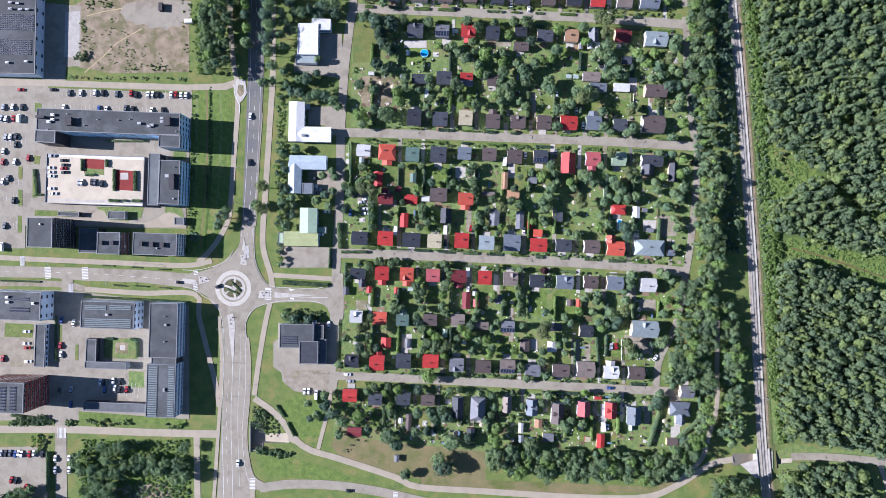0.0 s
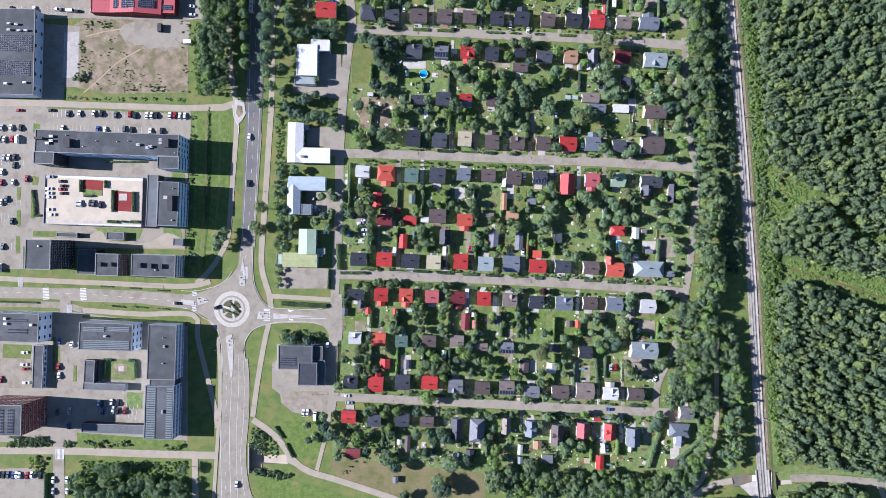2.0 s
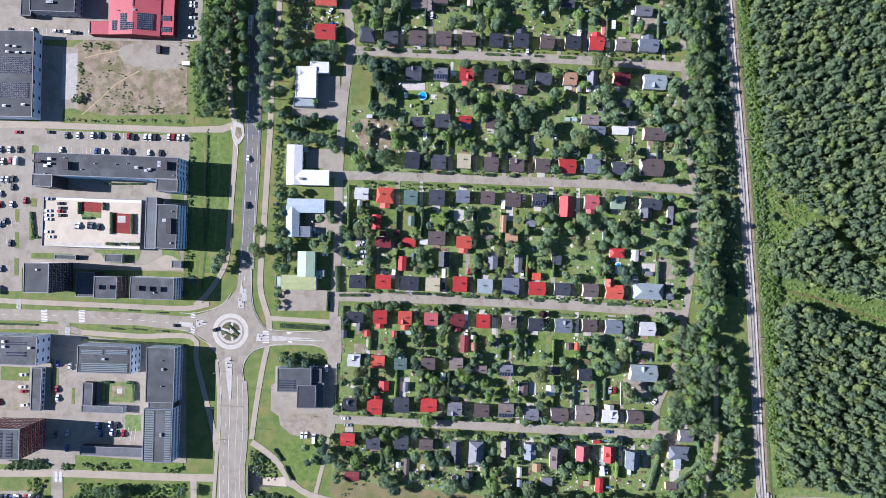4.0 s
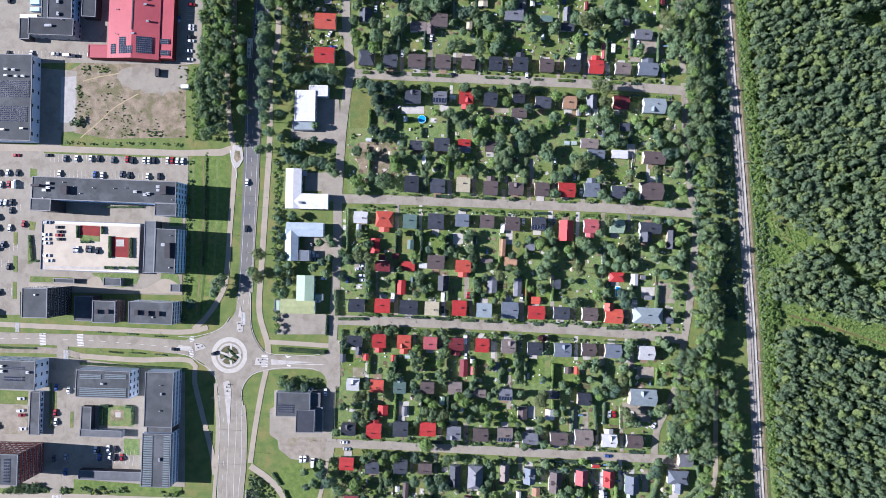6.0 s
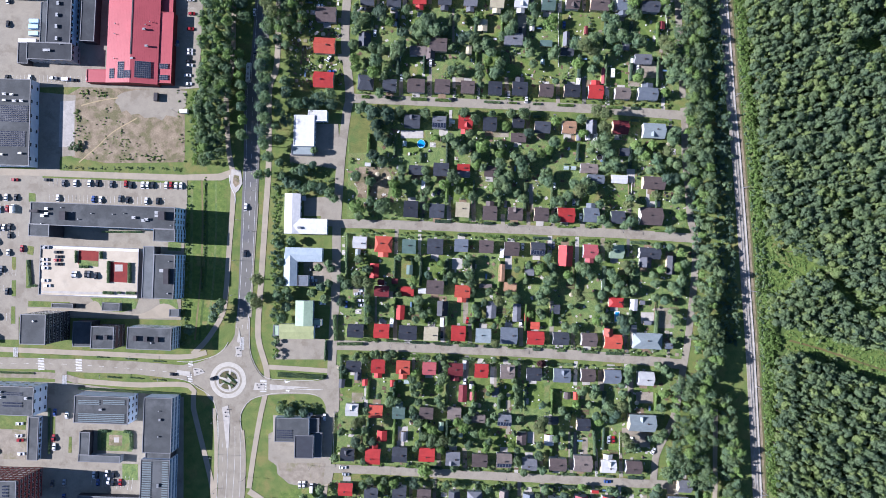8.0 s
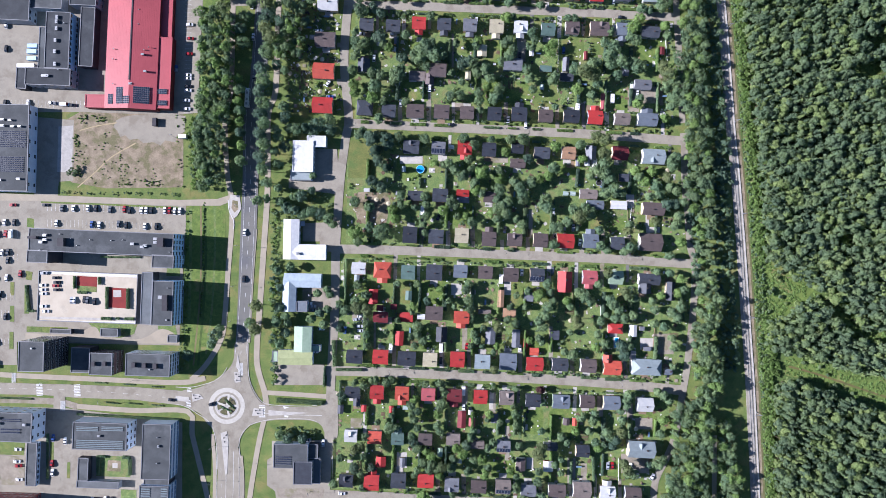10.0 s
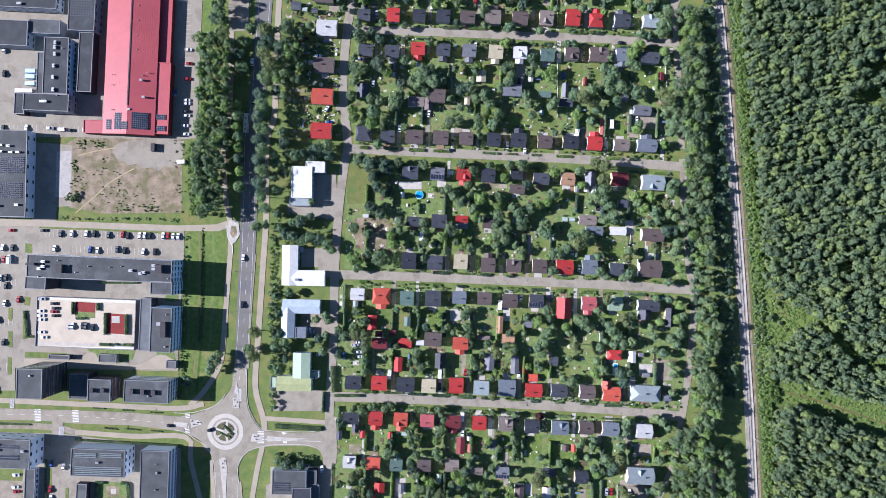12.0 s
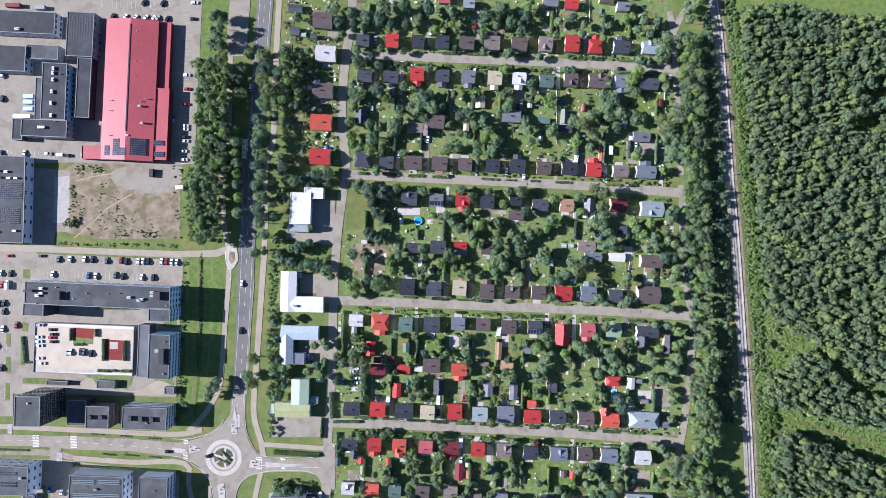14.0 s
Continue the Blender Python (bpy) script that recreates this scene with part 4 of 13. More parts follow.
patch("lawn", [(-241.1, 113.8), (-209.4, 112.0), (-157.2, 112.0), (-157.2, 107.0), (-241.0, 107.6)], 0.0656, GRASS, "mown strip between the lot and the side road", "grass", False)
patch("concrete_pad", [(-241.0, 151.3), (-231.7, 152.0), (-232.3, 122.4), (-241.7, 122.4)], 0.0692, CONCRETE, "old pale concrete slab", "pavement", False)
ribbon("dirt_track", [(-228.8, 112.7), (-216.7, 123.2), (-207.7, 131.8), (-192.3, 140.8)], 0.7, 0.0668, STRAW, "pale trodden track across the bare lot", "path")
ribbon("dirt_track", [(-227.6, 148.8), (-216.8, 151.7), (-204.2, 153.8)], 0.7, 0.0680, STRAW, "pale trodden track across the bare lot", "path")


def pit(box, deep, low_end, mat, label, bank=0.0):
    """A way that goes down to an underpass between walls; low_end is its deep side. bank: how far its sides slope in."""
    x0, y0, x1, y1 = box
    bm = bmesh.new()
    a, b = (-deep, 0.05) if low_end == "w" else (0.05, -deep)
    ka, kb = (bank, 0.0) if low_end == "w" else (0.0, bank)
    f = [bm.verts.new(v) for v in ((x0, y0 + ka, a), (x1, y0 + kb, b), (x1, y1 - kb, b), (x0, y1 - ka, a))]
    bm.faces.new(f)
    tagged(obj("sunken_path", bm, mat), label, "path", "", "structure")
    bm = bmesh.new()
    v = [bm.verts.new(q) for q in ((x0, y0 + ka, a - 0.1), (x0, y0, 0.06), (x1, y0, 0.06), (x1, y0 + kb, b - 0.1), (x0, y1 - ka, a - 0.1), (x0, y1, 0.06), (x1, y1, 0.06), (x1, y1 - kb, b - 0.1))]
    bm.faces.new((v[0], v[1], v[2], v[3])), bm.faces.new((v[4], v[5], v[6], v[7]))
    tagged(obj("bank", fix(bm), GRASS if bank else CONCRETE), "side slope of the sunken path", "bank", "", "structure")
    xe = x0 if low_end == "w" else x1
    bm = bmesh.new()
    if box == PITS[3]:
        return
    add_box(bm, xe - 0.2, y0, -deep - 0.2, xe + 0.2, y1, 0.5)
    tagged(obj("underpass_wall", bm, CONCRETE), "concrete end wall of the underpass", "wall", "", "structure")


pit(PITS[3], 3.2, "w", PATH, "pale path sloping down to an underpass")
x0, y0, x1, y1 = PITS[0]
bm = bmesh.new()
add_box(bm, x0 - 8, y0, -3.5, x1, y1, -3.2)
tagged(obj("underpass_floor", bm, PATH), "asphalt floor at the mouth of the underpass", "path", "", "structure")
bm = bmesh.new()
add_box(bm, x0, y0 - 0.3, -3.4, x1, y0, 0.3)
add_box(bm, x0, y1, -3.4, x1, y1 + 0.3, 0.3)
add_box(bm, x1 - 0.3, y0, -3.4, x1, PITS[3][1], 0.3)
add_box(bm, x1 - 0.3, PITS[3][3], -3.4, x1, y1, 0.3)
tagged(obj("retaining_wall", bm, CONCRETE), "concrete retaining walls round the underpass mouth", "wall", "", "structure")
bm = bmesh.new()
add_box(bm, x0 - 0.5, y0 - 1, -0.6, x0, y1 + 1, 1.1)
tagged(obj("parapet", bm, CONCRETE), "concrete parapet of the road bridge", "bridge", "", "structure")
pit(PITS[1], 4.6, "w", ASPHALT, "asphalt road sloping down under the railway")
pit(PITS[2], 4.6, "e", PATH, "pale path sloping down under the railway")

# ---- roads and paved ground ----
patch("car_park", [(-311.6, 105.0), (-261.1, 105.0), (-160.1, 101.4), (-160.1, 87.0), (-161.5, 64.6), (-163.6, 25.6), (-163.6, 13.0), (-266.2, 14.9), (-266.1, 0.5), (-311.1, 0.5)], 0.1568, ASPHALT, "worn grey asphalt car park", "car park", True)
patch("yard", [(-311.0, -24.7), (-235.4, -26.6), (-161.7, -35.6), (-161.5, -108.2), (-310.7, -109.2)], 0.1580, ASPHALT, "worn grey asphalt yard between the buildings", "yard", True)
patch("side_road", [(-311.6, 110.1), (-261.1, 108.3), (-210.6, 106.5), (-163.7, 105.0), (-140.3, 105.7), (-131.3, 108.6), (-129.5, 105.0), (-138.5, 101.4), (-163.7, 101.4), (-210.6, 102.8), (-261.1, 104.3), (-311.6, 104.3)], 0.1832, PATH, "pale asphalt side road", "road", True)
patch("car_park", [(-304.6, 252.1), (-304.0, 160.1), (-225.8, 160.5), (-168.9, 158.7), (-152.9, 160.2), (-148.9, 263.8), (-147.6, 285.2), (-304.9, 284.2)], 0.1592, ASPHALT, "worn grey asphalt car park beside the red hall", "car park", True)
ribbon("main_road", [(-106.4, 307.0), (-109.0, 264.0), (-111.6, 228.3), (-114.9, 181.8), (-118.7, 159.2), (-119.4, 115.8), (-120.4, 86.9)], 10.0, 0.2024, ASPHALT_DARK, "two-lane main road of dark asphalt", "road")
ribbon("main_road", [(-120.4, 87.7), (-121.8, 61.7), (-123.2, 36.4), (-124.7, 13.0)], 10.0, 0.2048, ASPHALT_DARK, "two-lane main road of dark asphalt", "road", end=7.2)
ribbon("road_shoulder", [(-115.8, 86.9), (-118.2, 50.9), (-120.0, 14.8)], 1.8, 0.1988, ASPHALT, "pale asphalt shoulder of the main road", "road")
ribbon("main_road", [(-124.2, 306.9), (-125.0, 263.9), (-126.7, 242.5), (-126.2, 228.2)], 12.9, 0.1796, ASPHALT, "wide pale asphalt forecourt beside the main road", "road")
ribbon("cycle_path", [(-98.5, 307.0), (-100.4, 264.1), (-102.3, 221.2), (-103.8, 174.7), (-108.3, 159.2), (-108.6, 112.2), (-110.7, 76.1), (-113.2, 36.4), (-114.9, 11.2), (-114.2, -1.4), (-109.5, -17.6), (-108.8, -28.4)], 3.6, 0.1604, PATH, "pale asphalt cycle path", "path")
ribbon("cycle_path", [(-130.9, 105.0), (-131.2, 86.9), (-133.4, 58.1), (-135.1, 32.8), (-137.6, 16.6), (-147.3, 0.4), (-156.3, -8.6)], 3.2, 0.1616, PATH, "pale asphalt cycle path", "path")
ribbon("cycle_path", [(-130.9, 228.2), (-132.0, 174.6), (-135.7, 159.2), (-134.2, 123.1), (-130.9, 105.0)], 3.2, 0.1628, PATH, "pale asphalt cycle path", "path")
patch("west_road", [(-311.1, -9.6), (-249.9, -11.4), (-228.3, -11.8), (-192.3, -13.2), (-159.9, -15.8), (-148.4, -17.6), (-148.3, -29.1), (-161.7, -24.8), (-192.3, -21.2), (-228.3, -20.1), (-249.9, -18.3), (-311.1, -17.5)], 0.2036, ASPHALT, "pale two-lane road to the roundabout", "road", True)
ribbon("cycle_path", [(-311.1, -3.9), (-260.7, -6.4), (-210.3, -8.6), (-163.5, -10.4), (-147.3, -7.5)], 3.2, 0.1640, PATH, "pale asphalt cycle path", "path")
ribbon("cycle_path", [(-228.2, -25.5), (-192.3, -28.0), (-158.1, -28.7), (-155.5, -42.8), (-148.3, -71.5), (-143.9, -89.5), (-142.5, -100.3)], 3.2, 0.1652, PATH, "pale asphalt cycle path", "path")
ribbon("cycle_path", [(-311.1, -21.1), (-246.3, -22.2), (-228.2, -25.5)], 3.9, 0.1664, GRAVEL, "reddish gravel footpath", "path")
ribbon("street", [(-239.1, -13.9), (-239.7, -42.7), (-241.8, -71.5), (-243.1, -114.6), (-242.1, -186.3)], 7.2, 0.1820, ASPHALT, "narrow asphalt street with parked cars", "street")
ribbon("side_road", [(-310.7, -114.6), (-242.4, -114.6), (-192.0, -116.4), (-152.5, -117.5), (-143.5, -117.5)], 4.7, 0.2000, PATH, "pale asphalt side road", "road")
ribbon("cycle_path", [(-156.8, -118.2), (-156.0, -164.8)], 3.9, 0.1784, PATH, "pale asphalt cycle path", "path")
patch("car_park", [(-310.6, -127.1), (-260.3, -125.3), (-251.3, -128.9), (-251.2, -157.6), (-260.1, -186.3), (-310.4, -186.3)], 0.1676, ASPHALT, "worn gravelly asphalt car park", "car park", True)
RC = (-133.6, -24.95)
def ring(name, r, z, mat, label, category, low=-0.2):
    """A round slab about the roundabout's middle."""
    bm = bmesh.new()
    add_tube(bm, *RC, low, z, r, n=72)
    return tagged(obj(name, bm, mat), label, category, "", "structure")


ring("roundabout_carriageway", 16.6, 0.236, ASPHALT, "worn asphalt ring of the roundabout", "road")
ring("roundabout_apron", 11.4, 0.30, PALE_STONE, "white raised stone apron of the roundabout", "roundabout")
ring("roundabout_channel", 8.7, 0.315, ASPHALT, "grey paved inner ring of the roundabout", "roundabout")
ring("roundabout_channel", 7.5, 0.33, PALE_STONE, "pale kerb ring of the roundabout", "roundabout")
ring("roundabout_island", 6.7, 0.345, CONCRETE, "grey paved centre of the roundabout", "roundabout")
HARD.append((*RC, RC[0] + 0.1, RC[1], 16.6))
for a, b, near, far in ((0.15, 1.2, 2.0, 5.9), (1.5, 2.7, 1.2, 6.0), (2.95, 3.6, 2.6, 5.9), (3.85, 4.8, 1.4, 5.8), (5.1, 6.1, 2.0, 5.9)):
    wedge = [(RC[0] + near * math.cos(a), RC[1] + near * math.sin(a))] + [(RC[0] + far * math.cos(a + (b - a) * k / 6), RC[1] + far * math.sin(a + (b - a) * k / 6)) for k in range(7)] + [(RC[0] + near * math.cos(b), RC[1] + near * math.sin(b))]
    patch("planting_bed", wedge, 0.42, BED, "green planted wedge of the roundabout", "planting bed")
for a in (0.0, 1.36, 2.83, 4.95):
    ribbon("island_path", [(RC[0] + 0.8 * math.cos(a), RC[1] + 0.8 * math.sin(a)), (RC[0] + 7.5 * math.cos(a), RC[1] + 7.5 * math.sin(a))], 1.3, 0.44, PALE_STONE, "pale stone bar across the island", "path", False)
patch("junction", [(-128.3, 15.5), (-120.7, 15.5), (-120.7, -1.4), (-119.2, -11.1), (-114.5, -20.1), (-109.5, -24.1), (-100.5, -25.1), (-80.7, -25.5), (-71.7, -23.4), (-67.7, -15.4), (-64.1, -15.4), (-63.8, -44.6), (-70.6, -44.6), (-73.5, -37.8), (-80.7, -34.1), (-100.5, -33.8), (-111.3, -34.9), (-119.5, -37.7), (-124.6, -43.5), (-126.4, -50.7), (-124.5, -59.0), (-122.7, -71.5), (-122.7, -93.1), (-124.8, -114.6), (-123.7, -129.0), (-120.1, -144.0), (-112.9, -149.1), (-112.9, -154.8), (-121.2, -154.8), (-121.5, -186.3), (-145.9, -186.3), (-143.4, -154.1), (-141.0, -114.6), (-139.6, -85.9), (-139.3, -57.1), (-141.5, -42.8), (-146.2, -33.0), (-159.9, -25.1), (-163.5, -24.4), (-163.5, -16.1), (-156.3, -14.7), (-149.8, -12.9), (-141.2, -8.9), (-134.7, -3.9), (-129.7, 3.3)], 0.2084, ASPHALT, "pale worn asphalt of the roundabout's approaches", "road", True, soft=True)
ribbon("footpath", [(-110.2, -16.5), (-91.5, -17.6), (-69.2, -19.1)], 2.9, 0.1688, PATH, "pale footpath beside a grass strip", "path")
patch("traffic_island", [(-129.2, -3.8), (-125.3, -3.4), (-124.9, -9.9), (-128.2, -10.3)], 0.340, STONE, "small pale raised traffic island", "kerb island", False)
patch("traffic_island", [(-155.8, -17.1), (-150.4, -17.8), (-148.3, -20.3), (-155.1, -22.5)], 0.340, STONE, "small pale raised traffic island", "kerb island", False)
patch("traffic_island", [(-116.6, -26.4), (-110.5, -26.8), (-110.5, -31.1), (-117.7, -31.1)], 0.340, STONE, "small pale raised traffic island", "kerb island", False)
patch("traffic_island", [(-137.4, -42.2), (-133.5, -40.8), (-132.4, -47.6), (-133.1, -67.7), (-134.5, -67.7)], 0.340, STONE, "small pale raised traffic island", "kerb island", False)
patch("traffic_island", [(-107.3, -27.5), (-99.7, -28.2), (-81.0, -29.3), (-99.7, -30.8), (-107.3, -31.1)], 0.340, STONE, "small pale raised traffic island", "kerb island", False)
patch("traffic_island", [(-165.9, -18.5), (-157.3, -19.6), (-157.6, -22.8), (-165.9, -21.4)], 0.340, STONE, "small pale raised traffic island", "kerb island", False)
patch("traffic_island", [(-128.2, -0.9), (-125.3, -0.9), (-126.8, 7.7)], 0.340, STONE, "small pale raised traffic island", "kerb island", False)
ribbon("kerb", [(-120.3, 14.2), (-120.3, -0.9), (-118.8, -10.6), (-114.1, -19.6), (-109.1, -23.6), (-100.1, -24.6), (-80.3, -25.0), (-74.6, -23.6)], 0.4, 0.262, STONE, "pale granite kerb of the junction", "kerb")
ribbon("kerb", [(-76.7, -35.1), (-82.1, -33.3), (-100.1, -32.9), (-110.8, -34.4), (-119.1, -37.2), (-124.1, -43.0), (-125.9, -49.4), (-124.8, -57.7)], 0.4, 0.262, STONE, "pale granite kerb of the junction", "kerb")
ribbon("kerb", [(-165.9, -23.9), (-158.7, -25.7), (-152.2, -30.0), (-146.4, -33.6), (-142.1, -39.7), (-139.9, -50.5), (-139.2, -64.9)], 0.4, 0.262, STONE, "pale granite kerb of the junction", "kerb")
ribbon("kerb", [(-133.6, -0.9), (-136.4, -5.2), (-141.5, -9.2), (-148.7, -11.7), (-157.6, -13.5), (-165.9, -13.1)], 0.4, 0.262, STONE, "pale granite kerb of the junction", "kerb")
patch("road_arrow", [(-98.3, -25.0), (-94.3, -25.7), (-97.2, -26.8)], 0.246, PAINT, "white give-way mark painted on the road", "road marking", False)
patch("road_arrow", [(-97.2, -30.8), (-94.7, -31.1), (-95.0, -32.2), (-97.2, -31.8)], 0.246, PAINT, "white give-way mark painted on the road", "road marking", False)


BOLLARD = empty("bollard", pose(0, 0, -60), "dark bollard on a pale traffic island", "bollard", "bollards")
bm = bmesh.new()
add_tube(bm, 0, 0, 0, 0.12, 0.42, 0.4, 8)
part("foot", bm, DARK_METAL, BOLLARD)
bm = bmesh.new()
add_tube(bm, 0, 0, 0.12, 1.1, 0.16, 0.13, 8)
part("post", bm, DARK_METAL, BOLLARD)

copy_thing(BOLLARD, pose(-127.8, -4.9, 0.34))
copy_thing(BOLLARD, pose(-126.0, -6.3, 0.34))
copy_thing(BOLLARD, pose(-127.4, -8.8, 0.34))
copy_thing(BOLLARD, pose(-154.4, -18.2, 0.34))
copy_thing(BOLLARD, pose(-153.3, -20.3, 0.34))
copy_thing(BOLLARD, pose(-150.8, -19.2, 0.34))
copy_thing(BOLLARD, pose(-115.2, -27.9, 0.34))
copy_thing(BOLLARD, pose(-112.7, -27.5, 0.34))
copy_thing(BOLLARD, pose(-114.1, -29.7, 0.34))
copy_thing(BOLLARD, pose(-135.3, -45.1, 0.34))
copy_thing(BOLLARD, pose(-134.9, -47.6, 0.34))
copy_thing(BOLLARD, pose(-133.8, -43.3, 0.34))
dashes("lane_marking", [(-106.4, 307.0), (-109.0, 264.0), (-111.6, 228.3), (-114.9, 181.8), (-118.7, 159.2), (-119.4, 115.8), (-120.8, 76.1), (-122.9, 32.8), (-125.0, 7.6), (-129.3, -10.4)], 0.00, 3.0, 6.0, 0.20, 0.245)
dashes("lane_marking", [(-109.0, 264.0), (-111.6, 228.3), (-114.9, 181.8), (-118.7, 159.2), (-119.4, 115.8), (-120.8, 76.1), (-122.9, 32.8), (-125.0, 7.6)], 3.41, 100.0, 0.1, 0.15, 0.245)
dashes("lane_marking", [(-109.0, 264.0), (-111.6, 228.3), (-114.9, 181.8), (-118.7, 159.2), (-119.4, 115.8), (-120.8, 76.1), (-122.9, 32.8), (-125.0, 7.6)], -3.41, 100.0, 0.1, 0.15, 0.245)
dashes("lane_marking", [(-311.1, -14.3), (-249.9, -14.7), (-210.3, -16.5), (-163.5, -20.4)], 0.00, 3.0, 5.0, 0.15, 0.245)
dashes("lane_marking", [(-134.6, -50.0), (-133.9, -75.1), (-134.9, -107.4), (-133.8, -150.5), (-133.7, -179.2)], 0.00, 40.0, 0.5, 0.20, 0.245)
dashes("lane_marking", [(-134.6, -50.0), (-133.9, -75.1), (-134.9, -107.4), (-133.8, -150.5), (-133.7, -179.2)], -5.74, 100.0, 0.1, 0.20, 0.245)
dashes("lane_marking", [(-129.2, -53.6), (-129.2, -75.1), (-130.6, -107.4), (-129.4, -150.5)], 0.00, 100.0, 0.1, 0.15, 0.245)
dashes("lane_marking", [(-137.1, -64.3), (-136.7, -85.9), (-137.8, -107.4), (-137.0, -150.5)], 0.00, 3.0, 6.0, 0.15, 0.245)
dashes("lane_marking", [(-108.8, -28.4), (-91.5, -29.1), (-73.5, -29.5)], -1.43, 100.0, 0.1, 0.20, 0.245)
crossing(-227.9, -15.4, 3.9, 7.9, 3, 8)
crossing(-251.7, -15.0, 3.9, 7.9, 3, 8)
crossing(-236.9, -25.1, 6.1, 3.2, 90, 8)
crossing(-267.9, -7.5, 6.1, 2.9, 90, 7)
crossing(-157.4, -14.7, 2.9, 3.6, 8, 4)
crossing(-157.7, -23.7, 2.9, 5.0, 8, 5)
crossing(-111.3, -28.4, 3.9, 7.9, 0, 8)
crossing(-125.0, -1.8, 7.9, 2.9, 90, 8)
crossing(-121.2, -149.1, 3.6, 7.2, 0, 8)
crossing(-242.4, -116.7, 6.5, 5.7, 90, 7)
crossing(-30.3, -156.6, 3.2, 4.3, 0, 5)
ribbon("residential_street", [(-53.8, 285.9), (-54.7, 250.1), (-58.1, 228.6), (-60.4, 192.8), (-57.4, 157.1), (-59.2, 144.7), (-62.4, 119.4), (-64.2, 94.1), (-65.3, 72.5), (-65.6, 40.0), (-67.4, 4.0), (-68.8, -32.0), (-69.9, -57.2), (-71.3, -80.5)], 5.4, 0.1844, ASPHALT, "narrow residential street of worn pale asphalt", "street")
ribbon("residential_street", [(-58.5, 154.1), (-30.3, 152.7), (41.9, 149.8), (99.6, 147.2), (156.6, 143.2)], 5.7, 0.1856, ASPHALT, "narrow residential street of worn pale asphalt", "street")
ribbon("residential_street", [(-59.5, 229.3), (-26.7, 228.8), (44.8, 226.4), (98.5, 224.5), (150.4, 222.0)], 5.4, 0.1868, ASPHALT, "narrow residential street of worn pale asphalt", "street")
ribbon("residential_street", [(-66.3, 74.3), (-30.3, 73.6), (41.8, 71.0), (106.7, 68.5), (162.9, 65.2)], 5.7, 0.1880, ASPHALT, "narrow residential street of worn pale asphalt", "street")
ribbon("residential_street", [(-73.5, -2.5), (-30.3, -3.6), (41.7, -6.5), (106.5, -10.1), (155.5, -14.8)], 6.1, 0.1892, ASPHALT, "narrow residential street of worn pale asphalt", "street")
ribbon("residential_street", [(-69.8, -80.5), (-30.3, -82.0), (41.6, -85.6), (106.4, -88.8), (149.5, -91.0)], 5.4, 0.1904, ASPHALT, "narrow residential street of worn pale asphalt", "street")
ribbon("residential_street", [(154.8, 148.3), (155.5, 137.4), (155.8, 115.8), (157.6, 97.7), (159.3, 76.0), (162.2, 64.5), (161.4, 40.0), (157.7, 3.9), (154.8, -14.1), (149.7, -42.9), (144.2, -57.2), (137.3, -71.6), (135.2, -89.6)], 4.3, 0.1916, ASPHALT, "narrow residential street of worn pale asphalt", "street")
ribbon("residential_street", [(146.7, 258.5), (149.3, 244.2), (150.8, 219.1), (152.3, 194.1), (154.3, 154.7)], 3.9, 0.1928, ASPHALT, "narrow residential street of worn pale asphalt", "street")
ribbon("residential_street", [(166.4, 287.3), (161.1, 265.8), (153.9, 255.0), (149.3, 244.2)], 3.9, 0.1940, ASPHALT, "narrow residential street of worn pale asphalt", "street")
ribbon("footpath", [(174.8, -42.9), (174.4, -71.6), (174.0, -100.4), (169.2, -118.3), (163.8, -134.5), (149.4, -147.0)], 2.9, 0.1544, PATH, "pale footpath under the trees", "path")
ribbon("footpath", [(-120.2, -94.9), (-109.4, -102.4), (-102.2, -109.6), (-95.0, -120.0), (-84.9, -127.6), (-66.2, -133.3), (-30.3, -145.2), (-15.9, -151.2), (27.2, -154.1), (84.7, -157.7), (127.8, -157.8), (149.4, -149.9), (170.3, -137.0), (184.3, -133.8)], 3.9, 0.1700, PATH, "pale asphalt cycle path", "path")
ribbon("footpath", [(-98.6, -120.0), (-93.2, -122.5), (-87.8, -126.1)], 3.6, 0.1712, PATH, "pale asphalt cycle path", "path")
ribbon("footpath", [(-71.6, -89.5), (-72.7, -100.3), (-76.3, -114.6), (-79.5, -127.2)], 2.5, 0.1556, PATH, "pale asphalt footpath", "path")
ribbon("road", [(-116.5, -151.9), (-95.0, -149.4), (-66.2, -150.5), (-37.5, -154.8), (-8.7, -161.3), (27.2, -166.7)], 5.7, 0.1952, ASPHALT, "pale asphalt road", "road")
ribbon("footpath", [(-121.1, -186.3), (-121.2, -157.7), (-121.2, -149.1), (-121.2, -146.9)], 2.9, 0.2096, PATH, "pale footpath", "path")
ribbon("footpath", [(-124.9, -56.4), (-123.8, -71.5), (-124.1, -93.1), (-125.9, -114.6), (-125.2, -129.0), (-122.3, -144.0)], 2.9, 0.2072, PATH, "pale footpath beside the road", "path")
ribbon("kerb", [(-126.0, -57.1), (-125.6, -71.5), (-125.9, -93.1), (-127.7, -114.6), (-127.0, -129.0), (-124.8, -144.0), (-122.3, -149.1)], 0.4, 0.262, STONE, "pale granite kerb of the road", "kerb")
ribbon("footpath", [(-142.6, -42.8), (-141.1, -64.3), (-141.4, -89.5), (-143.2, -118.2), (-145.2, -150.5), (-147.4, -179.2)], 2.2, 0.2060, PATH, "pale footpath beside the road", "path")
ribbon("footpath", [(-108.8, -28.4), (-113.0, -46.4), (-117.3, -71.5), (-120.2, -93.1)], 3.2, 0.1724, PATH, "pale asphalt cycle path", "path")
